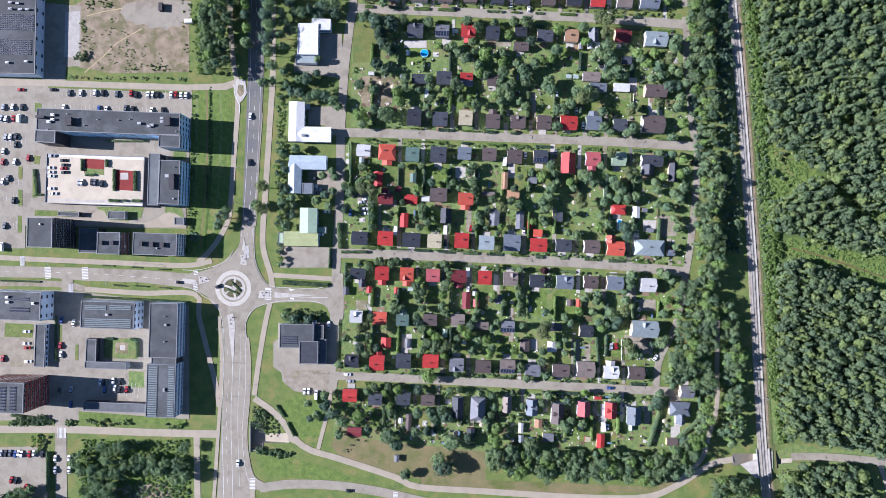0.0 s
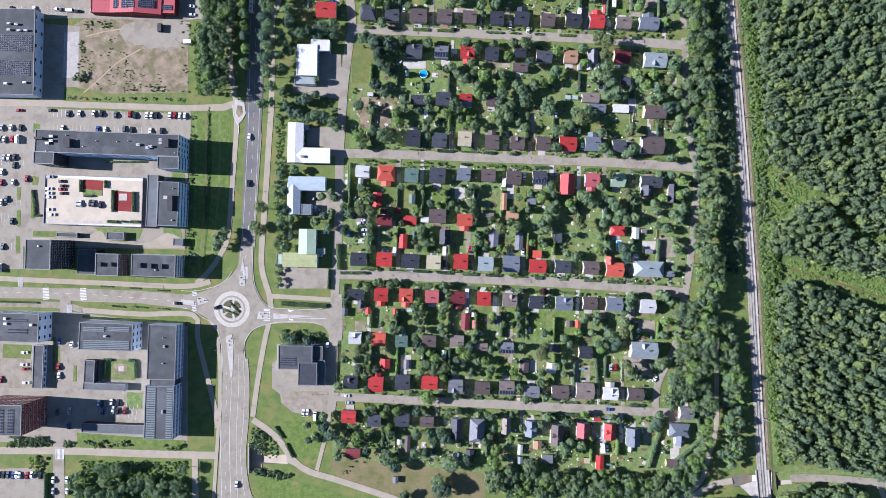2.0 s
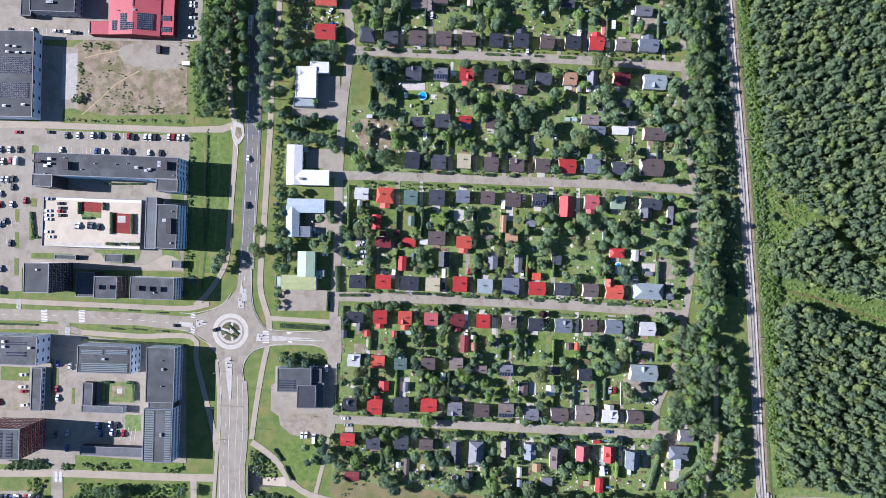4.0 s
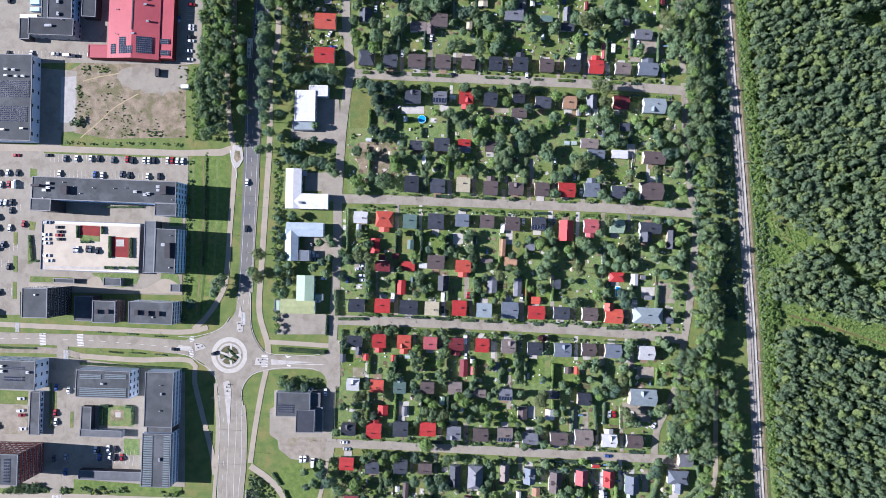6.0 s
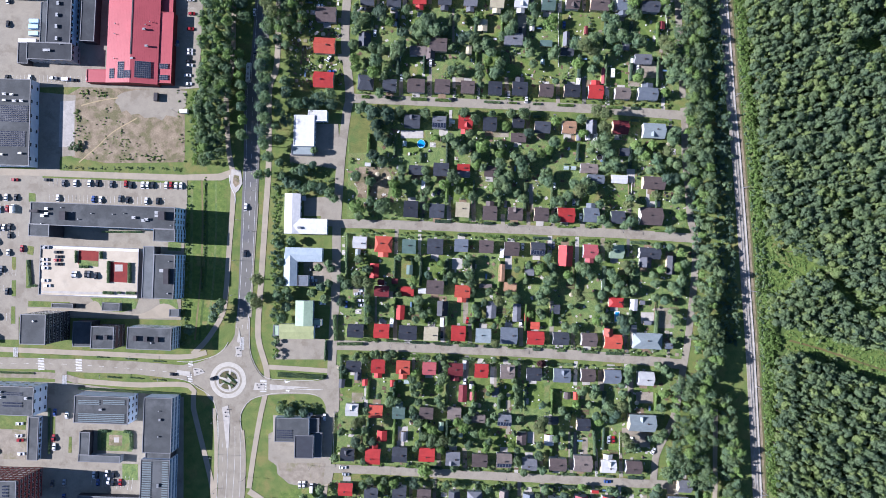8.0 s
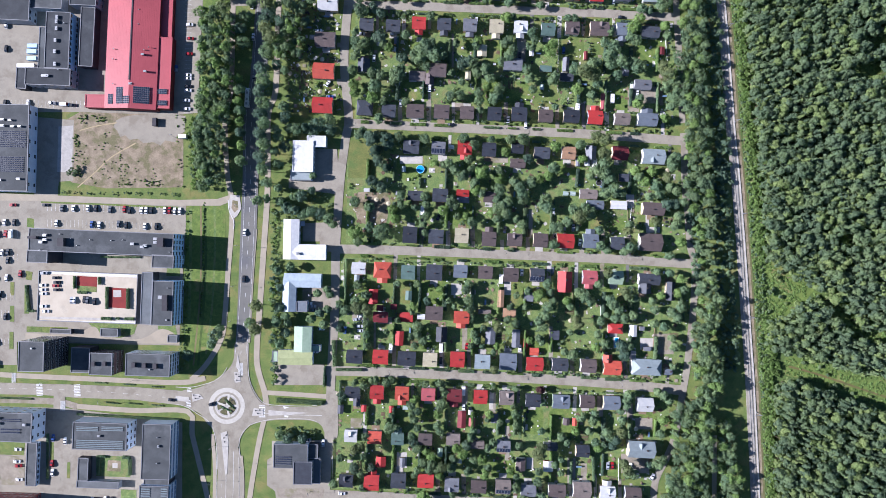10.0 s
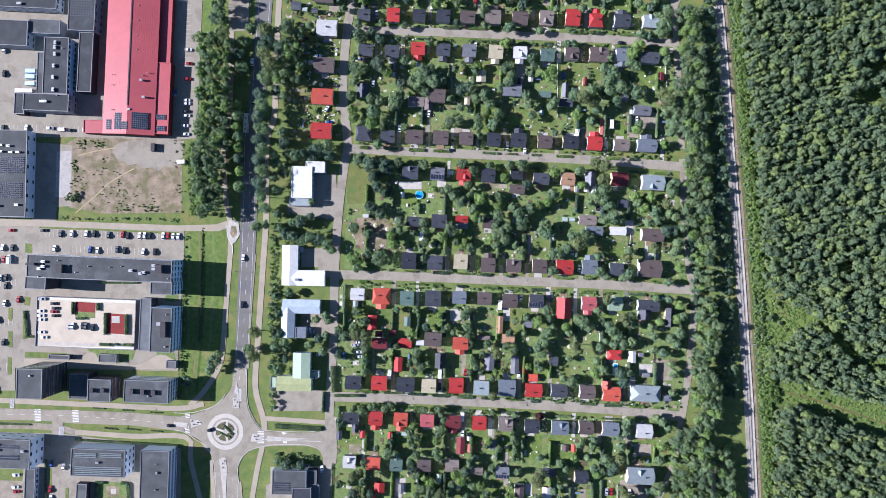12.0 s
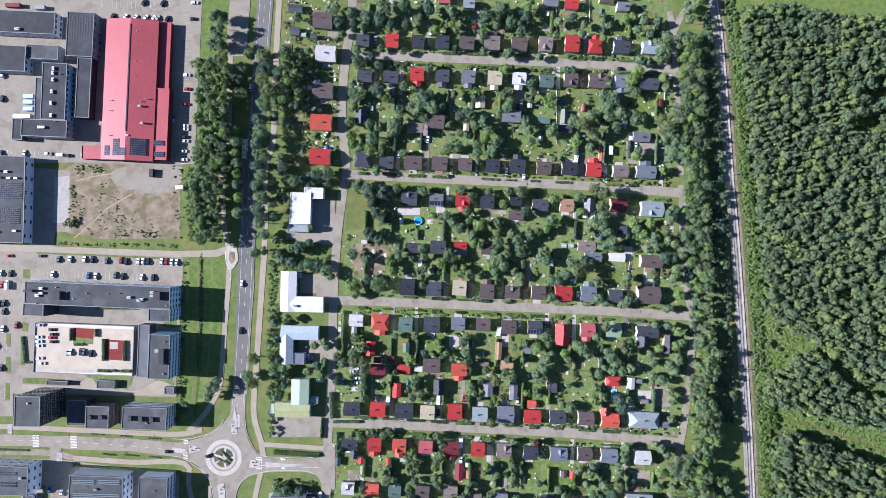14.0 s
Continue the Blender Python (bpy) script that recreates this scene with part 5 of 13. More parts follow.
ribbon("road", [(221.3, -132.3), (228.5, -132.0), (250.1, -132.7), (281.7, -135.6), (329.1, -141.7)], 4.7, 0.1964, ASPHALT, "pale asphalt road through the woods", "road")
ribbon("footpath", [(277.0, -135.6), (282.4, -150.6), (284.0, -175.7)], 3.2, 0.1736, PATH, "gravel track into the woods", "path")
patch("yard", [(-105.1, -47.1), (-69.2, -46.4), (-70.6, -76.9), (-66.2, -78.7), (-68.0, -89.5), (-80.6, -93.1), (-95.0, -90.2), (-102.2, -84.1), (-102.9, -78.7), (-108.0, -75.1), (-108.0, -59.0), (-105.1, -57.2)], 0.1808, ASPHALT, "grey asphalt yard round the dark building", "yard", True)
patch("gravel_yard", [(-102.2, -76.9), (-71.7, -76.9), (-73.4, -89.5), (-86.0, -91.3), (-100.4, -85.9)], 0.2012, GRAVEL, "pale gravelly yard", "yard", False)
patch("yard", [(-86.2, 90.5), (-67.1, 91.2), (-67.1, 72.5), (-75.4, 72.5), (-75.4, 79.0), (-86.2, 79.0)], 0.1748, ASPHALT, "grey asphalt yard of the white building", "yard", True)
patch("yard", [(-80.8, 137.5), (-64.6, 137.5), (-63.5, 117.6), (-62.8, 108.6), (-95.2, 112.9), (-95.2, 118.7), (-80.8, 121.2)], 0.1760, ASPHALT, "grey asphalt yard of the white building", "yard", True)
patch("yard", [(-86.2, 50.9), (-66.3, 50.8), (-65.2, 38.2), (-69.9, 34.6), (-86.1, 34.6)], 0.1772, GRAVEL, "gravel yard with parked things", "yard", True)
patch("sports_court", [(-103.4, 1.9), (-72.4, 1.1), (-72.8, -11.8), (-104.1, -11.8)], 0.1976, ASPHALT, "grey asphalt yard fenced beside the green building", "yard", True)
patch("gravel_playground", [(-51.3, 110.3), (-33.3, 110.3), (-30.8, 103.8), (-33.3, 91.1), (-44.1, 88.6), (-51.3, 92.2), (-54.2, 102.0)], 0.0704, SANDY, "sandy playground under trees", "playground", False)
patch("lawn", [(-96.8, -93.8), (-74.2, -97.4), (-78.5, -120.0), (-86.0, -123.2), (-93.5, -117.5), (-100.0, -106.7), (-102.2, -101.0)], 0.0524, MEADOW, "lush lawn beside the cycle path", "grass", False, soft=True)
patch("lawn", [(-118.0, -129.0), (-102.2, -131.1), (-66.2, -141.9), (-51.8, -146.9), (-80.6, -146.9), (-112.9, -144.1)], 0.0536, MEADOW, "lush lawn between the path and the road", "grass", False)
patch("lawn", [(-58.5, 142.9), (-46.5, 141.1), (-33.9, 119.4), (-33.9, 117.6), (-58.4, 115.8)], 0.0500, LAWN, "open mown lawn", "grass", True)
patch("meadow", [(-160.1, 101.4), (-134.9, 101.4), (-135.5, 50.9), (-140.1, 0.4), (-159.9, -3.2), (-161.4, 14.8), (-160.8, 87.0)], 0.0440, MEADOW, "rough uncut meadow with a ditch", "grass", False)
ribbon("ditch", [(-147.9, 102.1), (-147.4, 72.5), (-148.5, 40.0), (-152.0, 0.4)], 1.4, 0.0584, FLOOR_WOOD, "dark overgrown ditch in the meadow", "ditch")
ribbon("mown_strip", [(-150.8, 101.4), (-150.3, 72.5), (-151.3, 40.0), (-154.9, 0.4)], 1.1, 0.0548, DRY, "pale strip of dry grass beside the ditch", "grass")
ribbon("mown_strip", [(-142.1, 100.7), (-141.7, 72.5), (-143.4, 36.4), (-147.0, 7.6)], 1.4, 0.0560, LAWN, "bright strip of grass beside the ditch", "grass")
ribbon("mown_strip", [(-157.2, 99.6), (-157.2, 61.7), (-157.8, 29.2)], 1.8, 0.0572, LAWN, "bright strip of grass", "grass")
patch("road_works", [(-132.0, 108.6), (-126.2, 107.9), (-125.1, 99.6), (-127.7, 94.9), (-129.8, 93.4), (-132.0, 97.0), (-133.1, 103.2)], 0.2372, STONE, "pale dug-up road works area", "road works", False)
patch("road_works", [(-130.6, 105.0), (-127.3, 104.3), (-126.9, 99.2), (-129.5, 97.0), (-131.3, 99.9)], 0.2384, SANDY, "bare earth of the road works", "road works", False)
ribbon("kerb_line", [(-133.4, 105.0), (-132.7, 97.8), (-129.8, 92.0), (-129.8, 86.9)], 0.4, 0.2396, PAINT, "pale edge of the road works", "kerb")
patch("meadow", [(-231.6, -120.3), (-161.5, -121.4), (-160.3, -164.8), (-231.4, -164.8)], 0.0452, MEADOW, "rough weedy plot", "grass", False)
patch("bare_soil", [(-217.1, -154.8), (-204.5, -151.2), (-187.7, -149.0), (-174.0, -151.9), (-171.8, -164.8), (-217.1, -164.8)], 0.0476, SANDY, "bare brown soil in a weedy plot", "ground", False, soft=True)
patch("meadow", [(-151.9, 285.2), (-129.8, 285.4), (-130.8, 224.6), (-151.5, 228.0)], 0.0464, MEADOW, "rough meadow beside the car park", "grass", False)
patch("meadow", [(184.3, 294.6), (331.7, 295.6), (331.8, 252.5), (259.8, 250.3), (231.1, 259.1), (188.0, 251.6)], 0.0512, MEADOW, "open green meadow beyond the woods", "grass", False)
patch("clearing", [(202.2, 68.8), (232.8, 66.6), (247.2, 61.6), (230.9, 39.9), (221.9, 30.9), (209.2, 14.7), (202.1, 32.7)], 0.0368, MEADOW, "grassy clearing beside the railway", "grass", False)

# ---- railway ----
ribbon("railway_verge", [(175.0, 287.4), (177.2, 265.9), (180.1, 248.0), (182.0, 230.1), (185.0, 194.2), (188.0, 151.9), (190.8, 123.0), (192.9, 97.0), (195.0, 68.8), (197.4, 31.7), (199.8, -3.3), (201.2, -28.5), (202.5, -57.3), (204.2, -94.3), (206.2, -129.1), (208.0, -150.6), (210.7, -186.5)], 10.8, 0.0344, RAILSIDE, "rough grassy railway verge", "grass")
ribbon("verge_path", [(176.1, 287.4), (178.3, 265.9), (181.2, 248.0), (183.1, 230.1), (186.0, 194.3), (189.1, 151.9), (191.9, 123.0), (194.0, 97.0), (196.1, 68.8), (198.5, 31.7), (200.9, -3.3), (202.2, -28.5), (203.6, -57.3), (205.3, -94.3), (207.3, -129.1), (209.0, -150.6), (211.8, -186.5)], 1.8, 0.0392, SANDY, "stony dirt strip beside the track", "path")
ribbon("railway_bed", [(171.7, 287.4), (174.0, 265.9), (176.9, 248.0), (178.8, 230.1), (181.7, 194.2), (184.8, 151.9), (187.6, 123.0), (189.7, 97.0), (191.7, 68.8), (194.2, 31.7), (196.6, -3.3), (197.9, -28.5), (199.3, -57.3), (200.9, -94.3), (203.0, -129.1), (204.7, -150.6), (207.5, -186.4)], 5.7, 0.320, BALLAST, "grey stone ballast bed of the railway", "railway")
ribbon("cable_trough", [(174.2, 287.4), (176.5, 265.9), (179.4, 248.0), (181.3, 230.1), (184.2, 194.2), (187.3, 151.9), (190.1, 123.0), (192.2, 97.0), (194.3, 68.8), (196.7, 31.7), (199.1, -3.3), (200.4, -28.5), (201.8, -57.3), (203.5, -94.3), (205.5, -129.1), (207.2, -150.6), (210.0, -186.5)], 0.9, 0.420, STONE, "pale concrete cable trough along the track", "railway")
ribbon("grass_strip", [(182.5, 287.4), (184.7, 265.9), (187.7, 248.0), (189.5, 230.1), (192.5, 194.3), (195.6, 151.9), (198.4, 123.0), (200.5, 97.0), (202.6, 68.8), (205.0, 31.6), (207.4, -3.3), (208.7, -28.5), (210.1, -57.3), (211.7, -94.3), (213.4, -123.4)], 6.1, 0.0380, LAWN, "lush bright grass strip between the railway and the woods", "grass")
ribbon("ditch_path", [(178.6, 287.4), (180.8, 265.9), (183.7, 248.0), (185.6, 230.1), (188.6, 194.3), (191.6, 151.9), (194.4, 123.0), (196.5, 97.0), (198.6, 68.8), (201.0, 31.6), (203.4, -3.3), (204.8, -28.5), (206.1, -57.3), (207.8, -94.3), (209.8, -129.1), (211.6, -150.6), (214.3, -186.5)], 0.9, 0.0620, FLOOR_WOOD, "dark ditch along the railway", "ditch")
TRACK = [(171.7, 287.4), (174.0, 265.9), (176.9, 248.0), (178.8, 230.1), (181.7, 194.2), (184.8, 151.9), (187.6, 123.0), (189.7, 97.0), (191.7, 68.8), (194.2, 31.7), (196.6, -3.3), (197.9, -28.5), (199.3, -57.3), (200.9, -94.3), (203.0, -129.1), (204.7, -150.6), (207.5, -186.4)]
for s in (-0.79, 0.79):
    tagged(obj("rail", ribbon_bm(TRACK, 0.09, 0.62, 0.17, s), METAL), "steel rail on sleepers", "rail", "rails", "structure")
sleepers = bmesh.new()
run = smooth_line(TRACK, 0.65)
for a, b in zip(run, run[1:]):
    d = (b - a).normalized()
    s = Vector((-d.y, d.x, 0))
    q = [a + s * 1.3 - d * 0.12, a + s * 1.3 + d * 0.12, a - s * 1.3 + d * 0.12, a - s * 1.3 - d * 0.12]
    add_prism(sleepers, [v.xy for v in q], 0.2, 0.45, "z")
tagged(obj("sleepers", fix(sleepers), CONCRETE), "concrete railway sleepers", "sleepers", "", "stuff")


def mast(x, y, rot):
    """An overhead-line mast with its arm over the track."""
    m = empty("overhead_line_mast", pose(x, y, 0, 0, 0, rot), "grey steel overhead-line mast beside the track", "mast", "overhead-line masts")
    bm = bmesh.new()
    add_tube(bm, 0, 0, -0.3, 7.6, 0.2, 0.14, 8)
    part("post", bm, METAL, m)
    bm = bmesh.new()
    add_box(bm, -4.6, -0.08, 6.3, 0.1, 0.08, 6.45)
    add_prism(bm, [(-3.8, 6.42), (-3.7, 6.36), (0, 7.35), (0, 7.48)], -0.05, 0.05, "y")
    add_tube(bm, -3.9, 0, 5.6, 6.35, 0.06, n=6)
    part("arm", fix(bm), METAL, m)
    bm = bmesh.new()
    add_box(bm, -0.5, -0.5, -0.3, 0.5, 0.5, 0.35)
    part("footing", bm, CONCRETE, m)
mast(187.3, 155.5, 4)
mast(192.6, 97.3, 4)
mast(197.0, 32.0, 4)
mast(200.8, -28.5, 4)
mast(203.8, -94.3, 4)
mast(177.9, 256.9, 4)
mast(183.1, 215.4, 4)
wire = ribbon_bm(TRACK, 0.03, 5.5, 0.03)
tagged(obj("contact_wire", wire, DARK_METAL), "thin overhead contact wire above the track", "wire", "", "structure")
patch("bridge_deck", [(199.1, -127.7), (207.0, -126.9), (209.1, -145.2), (200.8, -145.6)], 0.300, CONCRETE, "concrete railway bridge over the road", "bridge", False)
patch("abutment", [(189.0, -137.0), (199.8, -133.4), (200.1, -145.2), (198.3, -145.6)], 0.2108, STONE, "pale stone slope beside the railway bridge", "bridge", False)
ribbon("parapet", [(198.7, -126.9), (200.4, -145.6)], 0.6, 1.000, CONCRETE, "concrete bridge parapet", "bridge")
ribbon("parapet", [(206.6, -126.6), (208.3, -145.6)], 0.6, 1.000, CONCRETE, "concrete bridge parapet", "bridge")

# ---- large buildings ----
patch("green_patch", [(-177.3, 27.1), (-166.5, 26.4), (-165.0, 19.1), (-174.4, 19.9), (-177.2, 23.5)], 0.2120, LAWN, "small mown lawn beside the office block with grass", "grass", True)
patch("green_patch", [(-171.6, 63.9), (-163.7, 63.1), (-163.6, 56.6), (-172.3, 57.0)], 0.2132, LAWN, "small roof-side lawn with grass", "grass", True)
patch("green_patch", [(-221.2, 27.1), (-190.2, 26.7), (-192.4, 20.2), (-201.4, 17.7), (-214.0, 19.2)], 0.2144, LAWN, "planted lawn behind the parking deck with grass", "grass", True)
patch("green_patch", [(-260.1, 24.9), (-233.8, 24.2), (-235.6, 20.6), (-260.1, 21.3)], 0.2156, GRASS, "planted strip with grass", "grass", True)
patch("green_patch", [(-260.3, 93.5), (-256.0, 92.8), (-256.0, 87.0), (-260.3, 87.7)], 0.2168, GRASS, "planted island in the car park with grass", "grass", True)
patch("green_patch", [(-260.9, 59.9), (-256.6, 59.2), (-257.3, 53.8), (-260.9, 54.5)], 0.2180, GRASS, "planted island in the car park with grass", "grass", True)
patch("green_patch", [(-261.6, 50.9), (-258.7, 50.9), (-258.7, 32.9), (-261.6, 32.9)], 0.2192, GRASS, "planted island in the car park with grass", "grass", True)
patch("green_patch", [(-270.6, 52.7), (-268.1, 52.7), (-268.1, 44.4), (-270.6, 44.4)], 0.2204, GRASS, "planted island in the car park with grass", "grass", True)
patch("green_patch", [(-270.6, 37.9), (-268.1, 37.9), (-268.0, 27.8), (-270.6, 27.8)], 0.2216, GRASS, "planted island in the car park with grass", "grass", True)
patch("green_patch", [(-270.9, 21.4), (-268.4, 21.4), (-268.3, 10.5), (-270.9, 10.5)], 0.2228, GRASS, "planted island in the car park with grass", "grass", True)
patch("green_patch", [(-251.7, 102.9), (-210.6, 101.4), (-163.7, 99.2), (-163.7, 100.7), (-210.6, 102.5), (-251.7, 103.9)], 0.2240, GRASS, "grass strip beside the bays with grass", "grass", True)
patch("green_patch", [(-215.6, -56.4), (-194.0, -57.1), (-194.3, -70.1), (-215.9, -69.3)], 0.2252, LAWN, "small garden court with grass", "grass", True)
patch("green_patch", [(-200.1, -77.6), (-190.3, -78.0), (-190.3, -88.0), (-200.0, -88.0)], 0.2264, LAWN, "bright courtyard lawn with grass", "grass", True)
patch("green_patch", [(-278.6, -47.0), (-260.6, -47.8), (-261.3, -56.4), (-279.2, -55.7)], 0.2276, GRASS, "rough grassy yard corner with grass", "grass", True)
patch("green_patch", [(-233.9, -60.7), (-232.1, -60.7), (-232.1, -70.8), (-234.2, -70.8)], 0.2288, GRASS, "planted strip with grass", "grass", True)
patch("green_patch", [(-244.7, -48.1), (-242.6, -48.1), (-242.5, -60.7), (-244.7, -60.7)], 0.2300, GRASS, "planted strip with grass", "grass", True)
patch("green_patch", [(-231.6, -103.1), (-163.3, -108.2), (-163.3, -111.7), (-231.6, -109.2)], 0.2312, MEADOW, "green bank along the building with grass", "grass", True)
patch("court_paving", [(-208.4, -59.3), (-200.1, -59.6), (-200.4, -66.5), (-208.7, -66.1)], 0.2348, SANDY, "reddish paved garden square", "paving", False)
patch("court_paving", [(-205.5, -61.1), (-202.2, -61.1), (-202.2, -64.3), (-205.5, -64.3)], 0.2360, STONE, "pale square in the garden court", "paving", False)
patch("storage_yard", [(-289.3, -55.7), (-260.5, -57.1), (-261.2, -75.1), (-289.2, -74.3)], 0.2336, GRAVEL, "gravelly storage yard", "yard", False)
patch("curved_drive", [(-260.8, 20.6), (-232.0, 19.2), (-217.6, 24.9), (-210.4, 17.7), (-188.8, 17.0), (-174.4, 23.5), (-163.6, 17.7), (-163.6, 14.1), (-260.8, 16.3)], 0.2324, PATH, "pale paved drive behind the offices", "drive", False, soft=True)
b = empty("office_building", pose(-210.5, 77.9, 0), "long dark-roofed office block with pale blue end facade", "office building")
wing(b, 5.3, 0.0, 87.8, 13.8, 14, "felt", "blue", -2.2)
facade_windows(b, 5.3, 0.0, 87.8, 13.8, 14, "e", 4, 4, -2.2)
facade_windows(b, 5.3, 0.0, 87.8, 13.8, 14, "n", 4, 14, -2.2)
facade_windows(b, 5.3, 0.0, 87.8, 13.8, 14, "s", 4, 10, -2.2)
wing(b, -33.3, -8.7, 12.4, 7.6, 14.05, "felt", "dark", -2.2)
facade_windows(b, -33.3, -8.7, 12.4, 7.6, 14.05, "s", 4, 4, -2.2)
wing(b, 42.9, -11.6, 13.1, 7.9, 14.05, "felt", "blue", -2.2)
facade_windows(b, 42.9, -11.6, 13.1, 7.9, 14.05, "e", 4, 3, -2.2)
facade_windows(b, 42.9, -11.6, 13.1, 7.9, 14.05, "s", 4, 4, -2.2)
roof_unit(b, -35.1, 2.8, 14.08, 5.0, 1.4, 2.4, FACADE["dark"], "plant_room")
roof_unit(b, -17.8, 0.0, 14.08, 3.6, 5.0, 2.4, FACADE["dark"], "plant_room")
roof_unit(b, 42.2, 0.0, 14.08, 3.6, 5.0, 2.4, FACADE["dark"], "plant_room")
roof_unit(b, -28.2, 4.2, 14.08, 2.2, 1.4, 1.1, None, "roof_hatch")
roof_unit(b, -28.2, 1.4, 14.08, 2.2, 1.4, 1.1, None, "roof_hatch")
roof_unit(b, -30.6, 0.0, 14.08, 2.2, 1.4, 1.1, None, "roof_hatch")
roof_unit(b, 30.7, -2.8, 14.08, 2.2, 1.4, 1.1, None, "roof_hatch")
roof_unit(b, 38.7, 2.1, 14.08, 2.2, 1.4, 1.1, None, "roof_hatch")
roof_unit(b, 38.7, 0.0, 14.08, 2.2, 1.4, 1.1, None, "roof_hatch")
roof_unit(b, 24.8, -1.0, 14.08, 2.2, 1.4, 1.1, None, "roof_hatch")
roof_unit(b, 32.5, -2.1, 14.08, 2.2, 1.4, 1.1, None, "roof_hatch")
vent(b, -12.9, 2.1, 14.08, 0.35)
vent(b, -1.2, 1.4, 14.08, 0.35)
vent(b, 11.7, 1.0, 14.08, 0.35)
vent(b, -19.5, 4.9, 14.08, 0.35)
vent(b, -31.6, -4.8, 14.08, 0.35)
vent(b, 47.0, -5.9, 14.08, 0.35)
vent(b, -9.1, -2.1, 14.08, 0.35)
vent(b, 18.6, 1.4, 14.08, 0.35)
b = empty("parking_deck", pose(-221.3, 44.8, 0), "white raised parking deck with planted red play areas", "parking deck")
wing(b, 2.1, -1.2, 61.7, 31.2, 4, "white", "grey", -2, parapet=0.8)
facade_windows(b, 2.1, -1.2, 61.7, 31.2, 4, "s", 1, 14, -2)
b = empty("office_building", pose(-176.2, 43.7, 0), "dark-roofed office slab with a blue-white glazed end", "office building")
wing(b, 8.4, -2.8, 12.7, 26.9, 14, "felt", "blue", -2)
facade_windows(b, 8.4, -2.8, 12.7, 26.9, 14, "e", 4, 10, -2)
facade_windows(b, 8.4, -2.8, 12.7, 26.9, 14, "s", 4, 4, -2)
roof_unit(b, 10.7, -2.5, 14.08, 2.9, 9.3, 2.2, FACADE["dark"], "plant_room")
roof_unit(b, 7.9, 1.0, 14.08, 2.9, 1.8, 1.2, None, "roof_hatch")
vent(b, 11.1, -12.9, 14.08, 0.60)
vent(b, 11.7, 6.5, 14.08, 0.35)
wing(b, -4.3, -0.3, 6.7, 32.2, 8, "felt_pale", "dark", -2)
b = empty("apartment_tower", pose(-251.8, 10.5, 0), "dark seven-storey apartment tower with a flat roof", "apartment building")
wing(b, 10.5, -0.6, 15.1, 17.8, 22, "felt", "dark", -1)
facade_windows(b, 10.5, -0.6, 15.1, 17.8, 22, "e", 7, 6, -1)
facade_windows(b, 10.5, -0.6, 15.1, 17.8, 22, "n", 7, 6, -1)
facade_windows(b, 10.5, -0.6, 15.1, 17.8, 22, "s", 7, 6, -1)
vent(b, 11.0, 4.3, 22.08, 0.70)
b = empty("office_building", pose(-213.9, 4.0, 0), "dark-clad office block with a flat grey roof", "office building")
wing(b, 7.8, -0.4, 13.9, 13.5, 12, "felt", "brown", -1.5)
facade_windows(b, 7.8, -0.4, 13.9, 13.5, 12, "e", 3, 5, -1.5)
facade_windows(b, 7.8, -0.4, 13.9, 13.5, 12, "n", 3, 4, -1.5)
roof_unit(b, 4.0, -0.2, 12.08, 1.8, 2.5, 1.6, FACADE["dark"], "roof_hatch")
roof_unit(b, 10.6, -0.2, 12.08, 1.8, 2.5, 1.6, FACADE["dark"], "roof_hatch")
wing(b, -6.6, 1.3, 11.2, 15.4, 9, "felt", "dark", -1.5)
b = empty("office_building", pose(-183.3, 3.0, 0), "dark-roofed office block with a pale end wall", "office building")
wing(b, 5.8, 0.0, 27.0, 13.5, 12, "felt", "pale", -2)
facade_windows(b, 5.8, 0.0, 27.0, 13.5, 12, "e", 4, 5, -2)
facade_windows(b, 5.8, 0.0, 27.0, 13.5, 12, "n", 4, 10, -2)
roof_unit(b, -2.2, 0.2, 12.08, 1.8, 2.9, 1.6, FACADE["dark"], "roof_hatch")
roof_unit(b, 4.4, -0.2, 12.08, 1.8, 2.9, 1.6, FACADE["dark"], "roof_hatch")
roof_unit(b, 11.0, -0.5, 12.08, 1.8, 2.9, 1.6, FACADE["dark"], "roof_hatch")
vent(b, 7.2, -2.6, 12.08, 0.60)
b = empty("office_building", pose(-267.8, -37.3, 0), "flat grey-roofed building with solar panels and pale end wall", "office building")
wing(b, 2.3, 2.4, 35.3, 17.7, 12, "felt", "pale", -2)
facade_windows(b, 2.3, 2.4, 35.3, 17.7, 12, "e", 3, 3, -2)
facade_windows(b, 2.3, 2.4, 35.3, 17.7, 12, "n", 3, 6, -2)
solar_rows(b, 7.2, 6.6, 12.08, 11.8, 2.4, 2, "x", -1.5)
solar_rows(b, 7.2, 0.1, 12.08, 11.8, 3.5, 2, "x", -1.5)
roof_unit(b, -0.1, 7.8, 12.08, 1.8, 1.4, 1.0, None, "roof_hatch")
roof_unit(b, 0.2, 4.7, 12.08, 1.8, 1.4, 1.0, None, "roof_hatch")
roof_unit(b, 15.9, 4.0, 12.08, 1.8, 1.4, 1.0, None, "roof_hatch")
b = empty("office_building", pose(-213.8, -42.0, 0), "dark flat-roofed building covered in solar panels", "office building")
wing(b, 6.7, 1.2, 33.0, 16.7, 11, "felt", "pale", -2)
facade_windows(b, 6.7, 1.2, 33.0, 16.7, 11, "e", 3, 4, -2)
solar_rows(b, -0.8, 5.9, 11.08, 13.2, 3.1, 3, "x", -1.5, cells=SOLAR_PALE)
solar_rows(b, 14.6, 5.9, 11.08, 13.2, 3.1, 3, "x", -1.5, cells=SOLAR_PALE)
